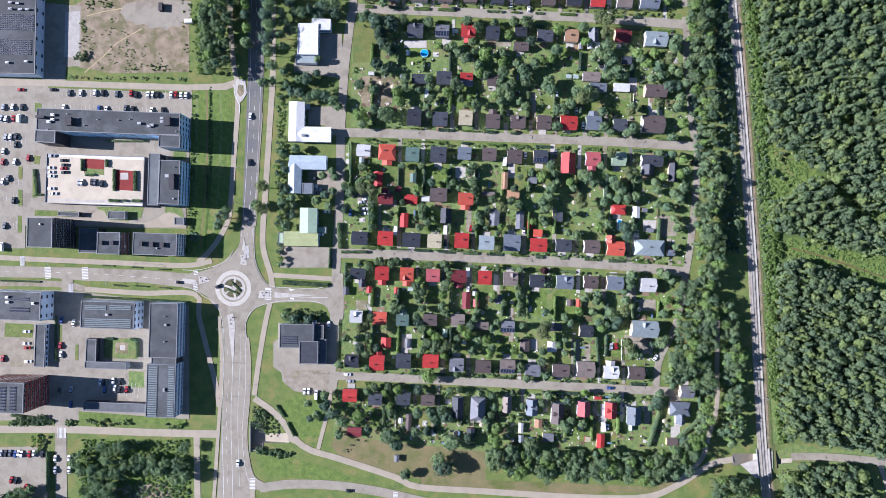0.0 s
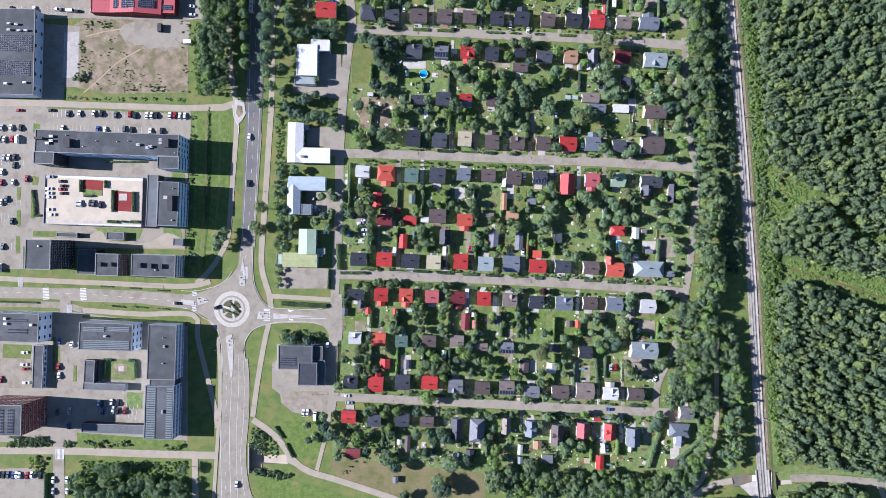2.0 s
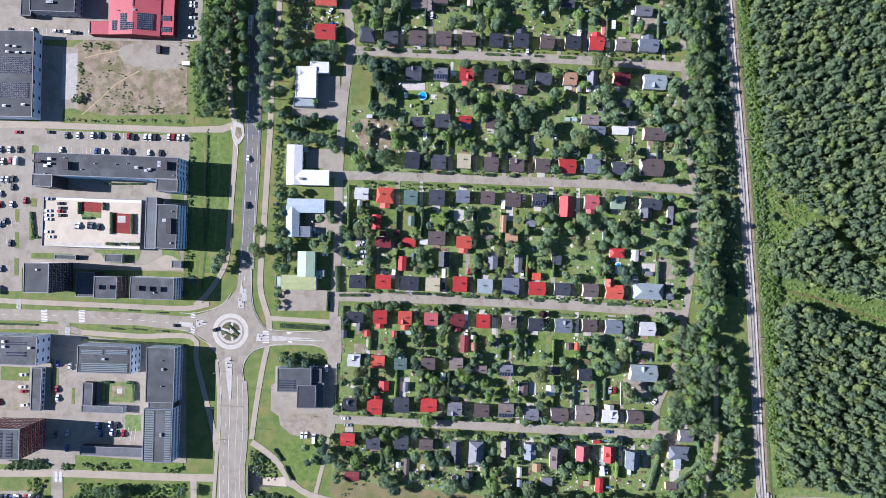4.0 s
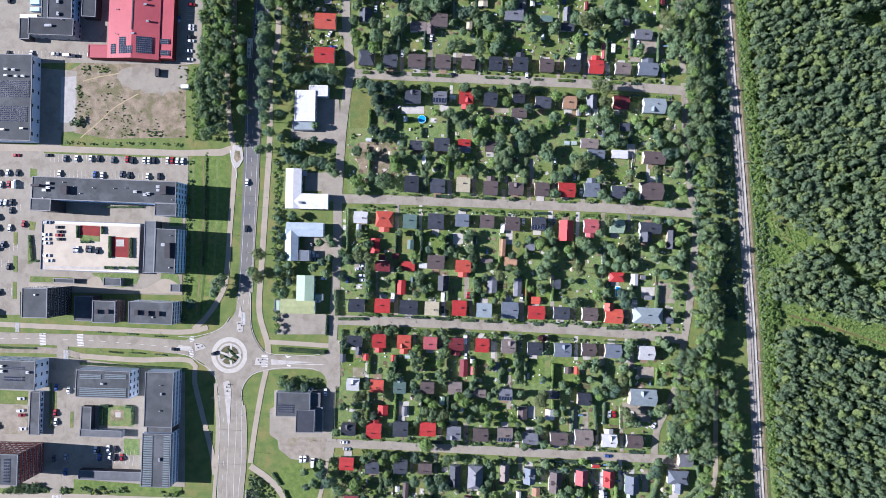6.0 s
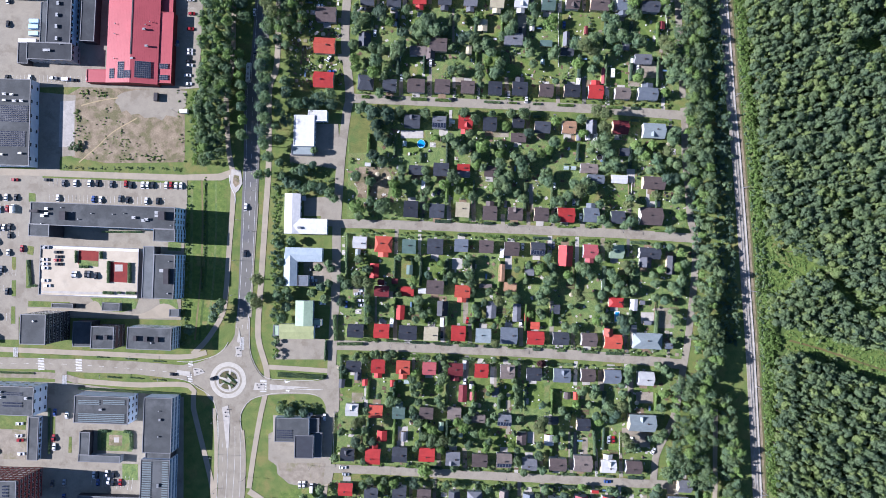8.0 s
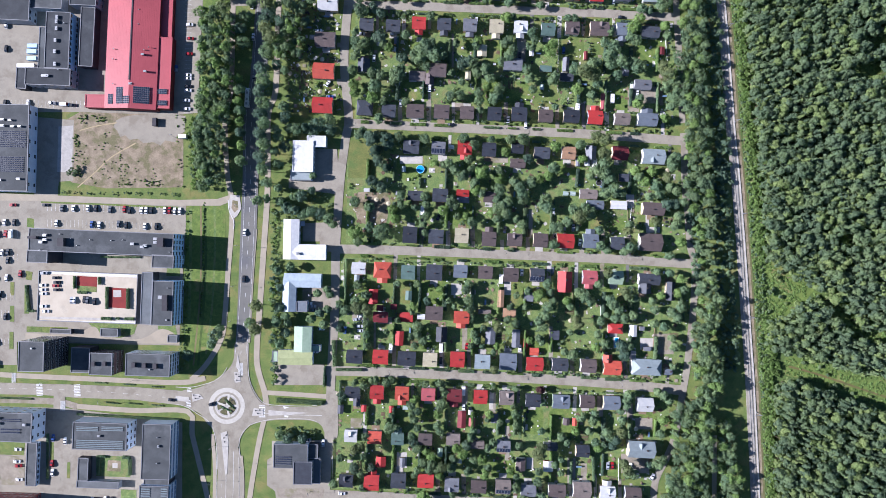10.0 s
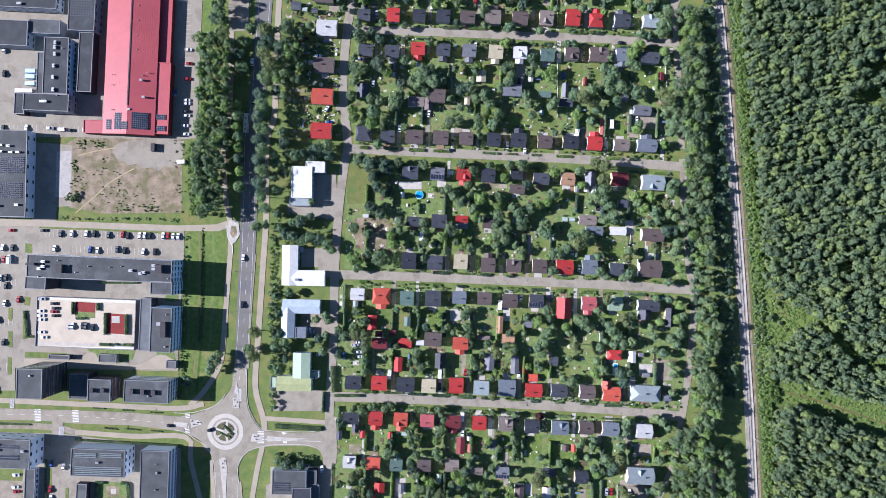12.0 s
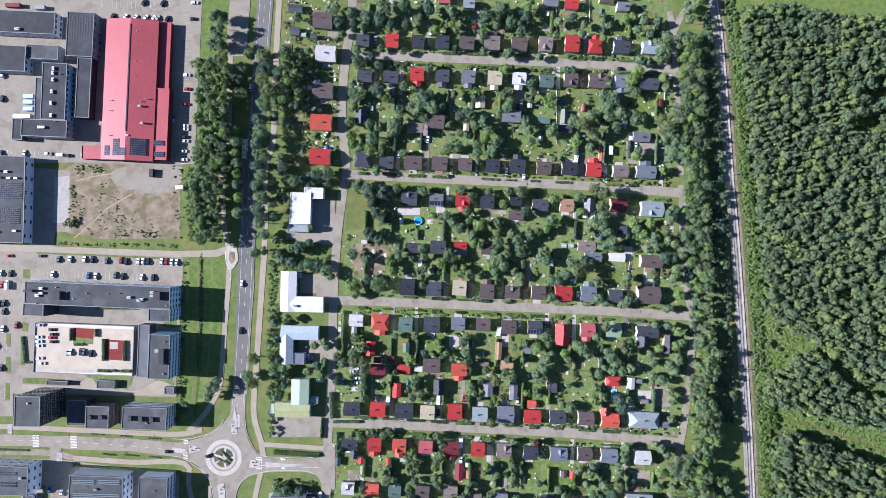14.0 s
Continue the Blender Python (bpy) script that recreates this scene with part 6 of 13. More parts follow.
solar_rows(b, 6.9, -3.6, 11.08, 28.5, 5.6, 5, "x", -1.5, cells=SOLAR_PALE)
roof_unit(b, 6.6, 1.6, 11.08, 1.8, 1.1, 0.8, None, "roof_hatch")
b = empty("apartment_slab", pose(-177.0, -71.5, 0), "long flat-roofed slab with balconies and solar panels", "apartment building")
wing(b, 4.1, 21.1, 17.4, 33.8, 10.5, "felt", "pale", -1.6)
facade_windows(b, 4.1, 21.1, 17.4, 33.8, 10.5, "e", 3, 11, -1.6, mesh=WIN_BIG)
wing(b, 2.6, -16.1, 17.7, 32.7, 10.5, "felt", "pale", -1.6)
facade_windows(b, 2.6, -16.1, 17.7, 32.7, 10.5, "e", 3, 11, -1.6, mesh=WIN_BIG)
wing(b, 3.2, 1.6, 15.4, 5.6, 8, "felt", "dark", -1.6)
solar_rows(b, -2.5, -16.4, 10.58, 5.6, 31.3, 22, "x", -1.5, cells=SOLAR_PALE)
solar_rows(b, 8.9, -16.4, 10.58, 3.8, 31.3, 22, "x", -1.5, cells=SOLAR_PALE)
vent(b, 4.8, 14.3, 10.58, 0.50)
vent(b, 5.1, 30.0, 10.58, 0.35)
roof_unit(b, 4.9, -15.4, 10.58, 1.1, 2.2, 1.0, None, "roof_hatch")
roof_unit(b, 5.8, 24.7, 10.58, 1.1, 1.4, 0.8, None, "roof_hatch")
b = empty("canopy_building", pose(-207.5, 22.1, 0), "small dark flat-roofed bicycle shelter", "shelter")
wing(b, 1.2, -0.6, 11.0, 5.0, 3, "felt", "grey", -2)
b = empty("canopy_building", pose(-239.2, 21.7, 0), "small dark flat-roofed shelter", "shelter")
wing(b, 2.5, 0.5, 13.2, 2.8, 3, "felt", "dark", -2)
b = empty("canopy_building", pose(-167.9, 17.7, 0), "small grey-roofed bicycle shelter by a lawn", "shelter")
wing(b, 1.2, 0.0, 6.0, 4.6, 3, "felt_pale", "grey", -2)
b = empty("low_wing", pose(-217.3, -71.5, 0), "low dark-roofed courtyard building", "building")
wing(b, -4.3, 7.9, 6.4, 14.2, 4, "felt", "dark", -2)
wing(b, 4.9, -1.7, 26.2, 4.3, 4, "felt_pale", "grey", -2)
facade_windows(b, 4.9, -1.7, 26.2, 4.3, 4, "s", 1, 8, -2)
b = empty("low_wing", pose(-210.1, -101.0, 0), "long low grey-roofed storage building", "building")
wing(b, 3.7, 1.6, 38.9, 5.7, 4.5, "felt_pale", "dark", -2)
facade_windows(b, 3.7, 1.6, 38.9, 5.7, 4.5, "s", 1, 10, -2)
b = empty("storage_building", pose(-254.8, -60.7, 0), "narrow grey-roofed service building", "building")
wing(b, 0.6, -0.1, 6.4, 27.0, 3.4, "felt", "pale", -2)
facade_windows(b, 0.6, -0.1, 6.4, 27.0, 3.4, "e", 1, 8, -2)
b = empty("apartment_tower", pose(-267.6, -93.0, 0), "red brick apartment tower with roof solar panels", "apartment building")
wing(b, 3.2, 4.2, 27.6, 18.2, 22, "felt", "brick", -1.2)
facade_windows(b, 3.2, 4.2, 27.6, 18.2, 22, "e", 7, 6, -1.2)
facade_windows(b, 3.2, 4.2, 27.6, 18.2, 22, "n", 7, 8, -1.2)
solar_rows(b, 4.3, 3.6, 22.08, 4.0, 14.8, 8, "x", -1.5)
solar_rows(b, 10.7, 3.6, 22.08, 3.4, 14.8, 8, "x", -1.5)
b = empty("warehouse", pose(-272.0, 137.6, 0), "large flat-roofed hall with rows of solar panels", "warehouse")
wing(b, -4.2, -1.0, 43.5, 53.7, 7.5, "felt", "pale", -1)
facade_windows(b, -4.2, -1.0, 43.5, 53.7, 7.5, "e", 2, 6, -1)
solar_rows(b, 3.9, 4.2, 7.58, 24.6, 10.5, 9, "x", -1.5)
solar_rows(b, 3.2, -11.4, 7.58, 23.2, 9.8, 8, "x", -1.5)
roof_unit(b, 6.7, 15.8, 7.58, 2.2, 1.1, 1.1, None, "roof_hatch")
roof_unit(b, 8.4, 11.9, 7.58, 2.2, 1.1, 1.1, None, "roof_hatch")
roof_unit(b, 12.7, 11.9, 7.58, 2.2, 1.1, 1.1, None, "roof_hatch")
roof_unit(b, 2.1, 16.2, 7.58, 2.2, 1.1, 1.1, None, "roof_hatch")
roof_unit(b, 12.1, -20.6, 7.58, 2.2, 1.1, 1.1, None, "roof_hatch")
roof_unit(b, 0.4, -21.3, 7.58, 2.2, 1.1, 1.1, None, "roof_hatch")
roof_unit(b, 2.1, 12.3, 7.58, 2.2, 1.1, 1.1, None, "roof_hatch")
b = empty("industrial_hall", pose(-194.1, 206.3, 0), "long industrial hall with a red sheet-metal roof", "hall")
gable_wing(b, 3.1, -1.4, 32.4, 87.6, 5.6, 2.4, "hall_red", "brick", "y", -2.2)
wing(b, 22.8, 20.7, 8.2, 41.9, 3.6, "hall_red", "brick", -2.2, edge=ROOF["hall_red"])
wing(b, 22.0, -22.4, 9.2, 44.5, 5.2, "hall_red", "brick", -2.2, edge=ROOF["hall_red"])
wing(b, -20.7, -40.1, 12.4, 8.1, 5, "hall_red", "brick", -1, edge=ROOF["hall_red"])
solar_rows(b, 9.3, -37.0, 7.32, 9.6, 10.4, 8, "x", -1.5, tilt=1, fill=0.94, lean=8.2)
solar_rows(b, -4.3, -37.1, 7.25, 4.3, 10.4, 8, "x", -1.5, tilt=1, fill=0.94, lean=-8.2)
solar_rows(b, 0.0, -39.9, 7.75, 4.2, 4.8, 4, "x", -1.5, tilt=1, fill=0.94, lean=-8.2)
solar_rows(b, -10.4, -39.1, 6.35, 3.2, 6.3, 5, "x", -1.5, tilt=1, fill=0.94, lean=-8.2)
solar_rows(b, 21.4, -34.2, 5.38, 5.7, 3.2, 3, "x", -1.5, tilt=1, fill=0.94, lean=0)
solar_rows(b, 21.4, -41.3, 5.38, 5.7, 3.2, 3, "x", -1.5, tilt=1, fill=0.94, lean=0)
roof_unit(b, 11.8, -22.3, 7.28, 1.8, 1.1, 1.0, None, "roof_hatch")
roof_unit(b, 10.3, -11.8, 7.28, 1.8, 1.1, 1.0, None, "roof_hatch")
roof_unit(b, 2.8, -30.0, 7.28, 1.8, 1.1, 1.0, None, "roof_hatch")
vent(b, 4.7, 34.4, 7.08, 0.35)
vent(b, 8.5, 34.5, 7.08, 0.35)
vent(b, 8.2, 25.3, 7.08, 0.35)
vent(b, 7.6, 16.2, 7.08, 0.35)
vent(b, 7.3, 7.1, 7.08, 0.35)
vent(b, 13.7, -7.2, 7.08, 0.35)
vent(b, 10.9, -8.9, 7.08, 0.35)
vent(b, -8.2, -14.6, 7.08, 0.35)
vent(b, -7.9, -8.3, 7.08, 0.35)
vent(b, -8.5, -30.0, 7.08, 0.35)
b = empty("workshop", pose(-258.4, 247.0, 0), "flat dark-roofed workshop building with pale end wall", "building")
wing(b, -2.4, -0.6, 48.2, 13.7, 7, "felt_dark", "pale", -2.5)
facade_windows(b, -2.4, -0.6, 48.2, 13.7, 7, "e", 2, 4, -2.5)
facade_windows(b, -2.4, -0.6, 48.2, 13.7, 7, "s", 2, 10, -2.5)
roof_unit(b, -1.1, -5.3, 7.08, 2.9, 1.4, 1.0, None, "roof_hatch")
wing(b, -11.3, -23.0, 29.9, 15.8, 7, "felt_dark", "grey", -2.5)
facade_windows(b, -11.3, -23.0, 29.9, 15.8, 7, "e", 2, 4, -2.5)
wing(b, 13.4, -19.0, 19.4, 8.8, 6, "felt", "grey", -2.5)
b = empty("workshop", pose(-224.4, 220.4, 0), "dark-roofed building with rooftop skylights", "building")
wing(b, 3.8, 18.0, 16.5, 27.3, 8, "felt_dark", "grey", -2.5)
facade_windows(b, 3.8, 18.0, 16.5, 27.3, 8, "e", 2, 6, -2.5)
wing(b, 4.8, -14.4, 8.8, 37.0, 6, "felt_dark", "dark", -2.5)
skylights(b, 3.7, 21.5, 8.08, 14.4, 17.5, 9, 11, -2.5)
b = empty("workshop", pose(-243.9, 198.9, 0), "dark flat-roofed garage building with rooftop vents", "building")
wing(b, 7.4, 4.2, 15.1, 35.0, 8, "felt_dark", "blue", -2)
facade_windows(b, 7.4, 4.2, 15.1, 35.0, 8, "e", 2, 10, -2)
wing(b, 1.5, -18.5, 28.0, 10.5, 8, "felt_dark", "grey", -2)
facade_windows(b, 1.5, -18.5, 28.0, 10.5, 8, "e", 2, 3, -2)
facade_windows(b, 1.5, -18.5, 28.0, 10.5, 8, "s", 2, 6, -2)
wing(b, -17.1, -18.5, 6.4, 13.1, 5, "felt_dark", "dark", -2)
wing(b, -3.9, 0.4, 4.9, 26.2, 5, "felt", "dark", -2)
roof_unit(b, 7.5, 18.2, 8.08, 1.4, 2.2, 1.0, None, "roof_hatch")
roof_unit(b, 7.2, 15.4, 8.08, 1.4, 2.2, 1.0, None, "roof_hatch")
roof_unit(b, 7.2, 11.2, 8.08, 1.4, 2.2, 1.0, None, "roof_hatch")
roof_unit(b, 6.6, 3.9, 8.08, 1.4, 2.2, 1.0, None, "roof_hatch")
roof_unit(b, 6.2, -3.1, 8.08, 1.4, 2.2, 1.0, None, "roof_hatch")
roof_unit(b, 6.3, -10.8, 8.08, 1.4, 2.2, 1.0, None, "roof_hatch")
roof_unit(b, 0.4, -18.1, 8.08, 4.3, 1.4, 1.1, None, "roof_hatch")
vent(b, 11.7, 14.7, 8.08, 0.35)
vent(b, 8.4, -14.3, 8.08, 0.35)
b = empty("institution_building", pose(-86.2, 81.5, 0), "white L-shaped building under low pitched roofs", "building")
gable_wing(b, -6.0, -1.3, 9.9, 25.1, 4.6, 0.9, "white", "pale", "y", -1, False)
facade_windows(b, -6.0, -1.3, 9.5, 24.7, 4.7, "e", 1, 6, -1)
gable_wing(b, 4.6, -9.3, 22.2, 9.7, 4.55, 0.85, "white", "pale", "x", -1, False)
facade_windows(b, 7.2, -9.3, 16.6, 9.5, 4.7, "s", 1, 8, -1)
facade_windows(b, 7.2, -9.3, 16.6, 9.5, 4.7, "n", 1, 8, -1)
roof_unit(b, -1.2, -10.2, 5.58, 2.2, 1.4, 0.8, None, "roof_hatch")
roof_unit(b, 0.5, 8.5, 2.08, 2.9, 2.9, 1.0, None, "roof_hatch")
b = empty("institution_building", pose(-86.2, 133.9, 0), "white flat-roofed building with a lower annex", "building")
wing(b, 1.3, -1.9, 12.7, 19.4, 5.5, "white", "pale", -1, edge=FRAME)
facade_windows(b, 1.3, -1.9, 12.7, 19.4, 5.5, "e", 1, 6, -1)
wing(b, 9.5, 7.6, 11.7, 6.7, 5, "white", "pale", -1, edge=FRAME)
facade_windows(b, 9.5, 7.6, 11.7, 6.7, 5, "s", 1, 5, -1)
wing(b, -0.4, -13.3, 13.1, 6.7, 3.6, "ice", "pale", -1)
b = empty("institution_building", pose(-88.0, 47.2, 0), "blue-grey sheet-roofed L-shaped building", "building")
gable_wing(b, 3.0, 7.3, 23.3, 8.8, 4.6, 1.6, "sky", "pale", "x", -1, False)
facade_windows(b, 3.0, 7.3, 23.3, 8.8, 5, "s", 1, 8, -1)
gable_wing(b, -5.3, -2.4, 8.3, 19.6, 4.55, 1.5, "sky", "pale", "y", -1, False)
facade_windows(b, -5.3, -4.4, 8.1, 14.5, 5, "e", 1, 5, -1)
wing(b, 2.5, -9.0, 6.4, 6.7, 4.4, "blue", "pale", -1)
b = empty("institution_building", pose(-91.5, 14.8, 0), "pale green sheet-roofed building by a yard", "building")
gable_wing(b, 7.0, 3.1, 10.9, 15.9, 5.4, 1.1, "mint", "pale", "y", -1, False)
facade_windows(b, 7.0, 3.1, 10.9, 15.9, 6, "e", 1, 5, -1)
gable_wing(b, 2.2, -8.4, 21.6, 9.2, 4.6, 1.3, "olive", "pale", "x", -1, False)
facade_windows(b, 2.2, -8.4, 21.6, 9.2, 5, "s", 1, 8, -1)
wing(b, -10.9, -7.8, 3.5, 6.7, 3.5, "mint", "pale", -1)
wing(b, 14.7, -2.8, 5.7, 3.9, 3.2, "mint", "pale", -1)
b = empty("institution_building", pose(-89.7, -60.8, 0), "dark-roofed meeting house with solar panels", "building")
wing(b, -2.0, 6.3, 21.1, 14.8, 6, "felt", "pale", -1)
facade_windows(b, -2.0, 6.3, 21.1, 14.8, 6, "s", 1, 8, -1)
facade_windows(b, -2.0, 6.3, 21.1, 14.8, 6, "e", 1, 4, -1)
wing(b, 5.7, -3.9, 11.6, 14.1, 6.5, "black", "grey", -1)
facade_windows(b, 5.7, -3.9, 11.6, 14.1, 6.5, "s", 2, 4, -1)
facade_windows(b, 5.7, -3.9, 11.6, 14.1, 6.5, "e", 2, 4, -1)
wing(b, 11.0, 8.6, 7.1, 8.9, 4, "felt", "dark", -1)
wing(b, 13.1, -4.0, 5.3, 16.0, 3, "felt_pale", "grey", -1)
solar_rows(b, -6.5, 3.8, 6.08, 9.5, 5.6, 4, "x", -1.5)

# ---- houses and sheds, street by street ----
house(-46.7, 162.8, 10.2, 9.6, "dark", hip=0.45)
house(-31.6, 161.1, 8.9, 7.9, "dark")
house(-15.0, 160.9, 11.2, 8.9, "brown")
house(1.5, 160.6, 9.9, 8.9, "brown")
house(17.4, 160.0, 8.9, 8.2, "brown")
house(34.6, 159.4, 8.9, 8.6, "black")
house(50.1, 159.1, 9.9, 8.9, "black", extra="n")
house(66.7, 158.1, 9.2, 8.2, "brown")
house(82.9, 157.9, 10.2, 8.2, "black")
house(97.8, 157.2, 9.6, 8.9, "red", extra="n")
house(114.7, 156.3, 9.9, 7.6, "taupe")
house(130.6, 156.0, 12.5, 8.2, "blue", extra="n")
house(-1.1, 186.7, 11.2, 8.6, "brown")
house(-6.0, 181.4, 5.6, 7.3, "brown", "y", eave=3)
house(-47.6, 189.6, 7.9, 8.9, "dark", "y", eave=3)
house(46.1, 190.5, 11.9, 7.9, "grey")
house(79.6, 190.7, 4.3, 9.2, "grey", "y", eave=3)
house(128.0, 178.2, 10.9, 6.6, "grey", eave=3)
house(-45.6, 215.3, 8.9, 8.2, "dark")
house(-29.0, 214.4, 9.2, 7.9, "dark")
house(-12.8, 216.2, 8.9, 8.2, "red", extra="s")
house(3.0, 215.6, 8.9, 7.9, "dark", extra="s")
house(19.2, 215.0, 8.9, 8.2, "grey", extra="s")
house(35.8, 214.4, 9.2, 8.9, "cream", extra="s")
house(51.0, 214.1, 8.9, 7.9, "white", extra="s")
house(68.2, 212.5, 8.9, 8.2, "green")
house(83.4, 213.6, 8.9, 8.9, "brown")
house(100.4, 213.0, 11.9, 9.2, "brown")
house(115.5, 212.8, 9.2, 8.2, "blue", extra="s")
house(132.5, 211.1, 11.5, 7.3, "dark")
house(-46.8, 237.2, 8.2, 7.6, "dark", extra="n")
house(-28.4, 237.3, 8.2, 8.9, "red")
house(-12.2, 237.0, 8.2, 8.2, "black")
house(2.9, 236.8, 8.9, 8.2, "black")
house(18.1, 236.2, 9.6, 8.2, "brown")
house(33.9, 236.3, 10.2, 8.9, "taupe", extra="n")
house(50.9, 235.7, 10.2, 8.9, "brown")
house(67.4, 235.8, 8.9, 9.6, "taupe")
house(84.0, 236.2, 9.2, 10.6, "red")
house(98.9, 234.5, 9.2, 8.9, "red", hip=0.45, extra="n")
house(115.1, 234.3, 10.2, 8.2, "dark", extra="n")
house(132.8, 234.0, 9.6, 8.2, "ice")
house(19.4, 260.9, 7.6, 5.9, "ice")
house(83.6, 260.9, 8.9, 6.3, "red")
house(116.1, 259.7, 8.2, 5.9, "grey")
house(4.2, 263.9, 7.3, 5.9, "pink")
house(70.5, 262.3, 9.9, 5.9, "grey")
house(-71.8, 249.7, 12.2, 10.2, "brown")
house(-69.9, 228.9, 12.9, 10.2, "white")
house(-71.6, 205.7, 12.9, 9.6, "brown")
house(-72.5, 185.9, 13.5, 10.2, "orange")
house(-73.1, 164.4, 12.9, 10.2, "red")
house(105.8, 265.0, 9.2, 5.9, "brown")
shed(-89.4, 257.7, 8.7, 5.0, "dark")
shed(-89.7, 243.5, 6.0, 5.3, "dark")
shed(-78.0, 240.4, 4.0, 3.0, "dark")
shed(-28.5, 200.2, 2.7, 3.0, "white")
shed(-27.1, 205.6, 3.0, 4.7, "grey")
shed(18.1, 183.8, 3.7, 6.0, "cream")
shed(26.9, 199.5, 6.0, 7.3, "cream")
shed(80.2, 183.1, 8.7, 5.0, "dark")
shed(92.2, 196.7, 2.3, 5.3, "maroon")
shed(67.0, 188.3, 7.7, 4.0, "green")
shed(117.2, 186.8, 5.0, 6.0, "grey")
shed(121.8, 177.3, 2.7, 2.7, "white")
shed(103.4, 167.6, 3.0, 10.0, "pink")
shed(139.9, 199.8, 4.3, 5.0, "maroon")
shed(58.1, 198.2, 3.0, 4.0, "white")
shed(112.1, 205.7, 3.0, 3.0, "blue")
shed(-29.9, 210.2, 2.7, 2.3, "white")
shed(-13.8, 183.3, 10.0, 6.0, "taupe")
house(-17.4, 138.4, 10.2, 8.6, "dark")
house(-0.4, 137.7, 8.9, 8.2, "grey", panels=5)
house(16.0, 138.0, 9.2, 8.9, "red", extra="s")
house(31.3, 136.9, 8.9, 8.9, "black")
house(49.1, 137.7, 7.9, 6.9, "black")
house(49.4, 128.4, 9.9, 5.9, "brown", eave=3)
house(64.4, 134.8, 10.2, 7.6, "dark")
house(81.1, 134.8, 8.9, 8.2, "tan")
house(95.3, 134.8, 6.6, 8.9, "grey", "y")
house(113.5, 134.8, 10.2, 8.9, "maroon")
house(134.5, 132.7, 14.2, 9.6, "ice")
house(-14.9, 107.8, 9.6, 6.3, "dark", eave=3)
house(0.7, 108.1, 9.9, 8.6, "dark")
house(14.9, 109.5, 8.2, 4.6, "red", eave=3)
house(31.6, 107.0, 7.6, 6.9, "brown", eave=3)
house(93.9, 109.1, 11.2, 6.3, "taupe", eave=3)
house(98.1, 102.4, 10.9, 5.9, "blue", eave=3)
house(134.4, 99.9, 13.9, 8.2, "brown")
house(-18.1, 83.2, 9.2, 10.6, "black")
house(-1.8, 82.1, 9.6, 9.2, "dark")
house(14.2, 82.8, 8.9, 9.6, "cream")
house(31.3, 80.7, 9.2, 9.2, "brown", extra="n")
house(47.3, 80.3, 9.6, 8.2, "brown")
house(63.6, 80.0, 9.2, 8.9, "brown")
house(79.2, 79.6, 10.9, 9.2, "red")
house(94.9, 79.6, 9.9, 9.2, "blue", extra="n")
house(111.6, 78.2, 8.9, 8.2, "dark")
house(132.6, 78.9, 14.2, 11.2, "brown")
house(-50.1, 62.2, 8.9, 7.6, "white")
house(-35.2, 61.1, 11.2, 10.2, "orange", hip=0.45, extra="s")
house(-19.2, 59.7, 8.9, 9.2, "green")
house(-2.9, 59.7, 10.2, 10.2, "dark")
house(13.5, 60.4, 8.9, 8.2, "blue")
house(29.1, 59.7, 9.2, 8.2, "brown")
house(45.1, 58.3, 9.6, 8.9, "brown")
house(61.5, 58.2, 9.2, 8.6, "dark", panels=5)
house(78.9, 54.0, 9.2, 13.2, "red", "y")
house(94.5, 56.8, 9.2, 8.9, "pink", extra="s")
house(110.8, 56.8, 9.2, 8.9, "mint")
house(131.8, 55.7, 13.5, 7.3, "dark")
house(129.3, 50.0, 7.3, 6.6, "dark", "y")
house(145.3, 48.3, 5.6, 11.9, "black", "y")
house(-2.9, 34.1, 10.9, 8.9, "brown")
house(14.2, 31.6, 9.9, 7.9, "orange", extra="s")
house(1.7, 20.9, 6.9, 9.6, "black", "y")
house(110.8, 24.8, 9.6, 6.3, "red", hip=0.45)
house(-36.3, 31.6, 9.6, 6.9, "maroon")
house(-52.6, 6.8, 10.2, 8.6, "black")
house(-36.3, 6.7, 9.9, 9.2, "red")
house(-19.9, 5.7, 11.5, 9.2, "black")
house(-5.4, 5.0, 9.2, 8.9, "cream")
house(11.7, 5.3, 9.2, 9.9, "red")
house(27.3, 3.9, 9.9, 9.2, "ice")
house(43.3, 3.9, 10.9, 10.6, "blue")
house(60.0, 2.5, 10.9, 8.6, "red")
house(75.9, 2.1, 10.2, 8.2, "dark")
house(93.7, 1.4, 9.9, 8.6, "brown")
house(108.6, 0.3, 11.2, 9.2, "orange")
house(105.8, 6.0, 5.9, 5.3, "orange", "y")
house(130.3, 0.7, 18.8, 10.2, "ice", hip=0.45, wall="white")
house(144.1, -2.5, 4.9, 4.0, "blue", eave=3)
house(-53.7, -15.6, 9.6, 7.3, "black")
house(-51.2, -20.9, 4.6, 6.6, "dark", "y", eave=3)
house(-38.4, -15.3, 8.9, 8.9, "red", extra="s")
house(-22.8, -16.0, 8.9, 8.9, "orange", extra="s")
house(-6.4, -16.7, 8.9, 8.2, "pink")
house(9.9, -17.4, 9.6, 8.2, "maroon", extra="s")
house(26.2, -18.1, 8.9, 8.9, "red")
house(42.5, -18.8, 9.2, 8.9, "taupe")
house(59.2, -20.3, 9.6, 8.2, "black")
house(76.6, -21.0, 10.9, 8.9, "blue")
house(93.0, -21.0, 9.2, 8.2, "brown")
house(108.2, -21.7, 10.6, 8.9, "blue")
house(129.2, -22.8, 10.2, 8.9, "white")
house(-54.7, -42.6, 8.2, 7.9, "white")
house(-39.8, -43.6, 8.9, 8.2, "orange")
house(-25.6, -44.9, 8.2, 7.6, "green", eave=3, extra="n")
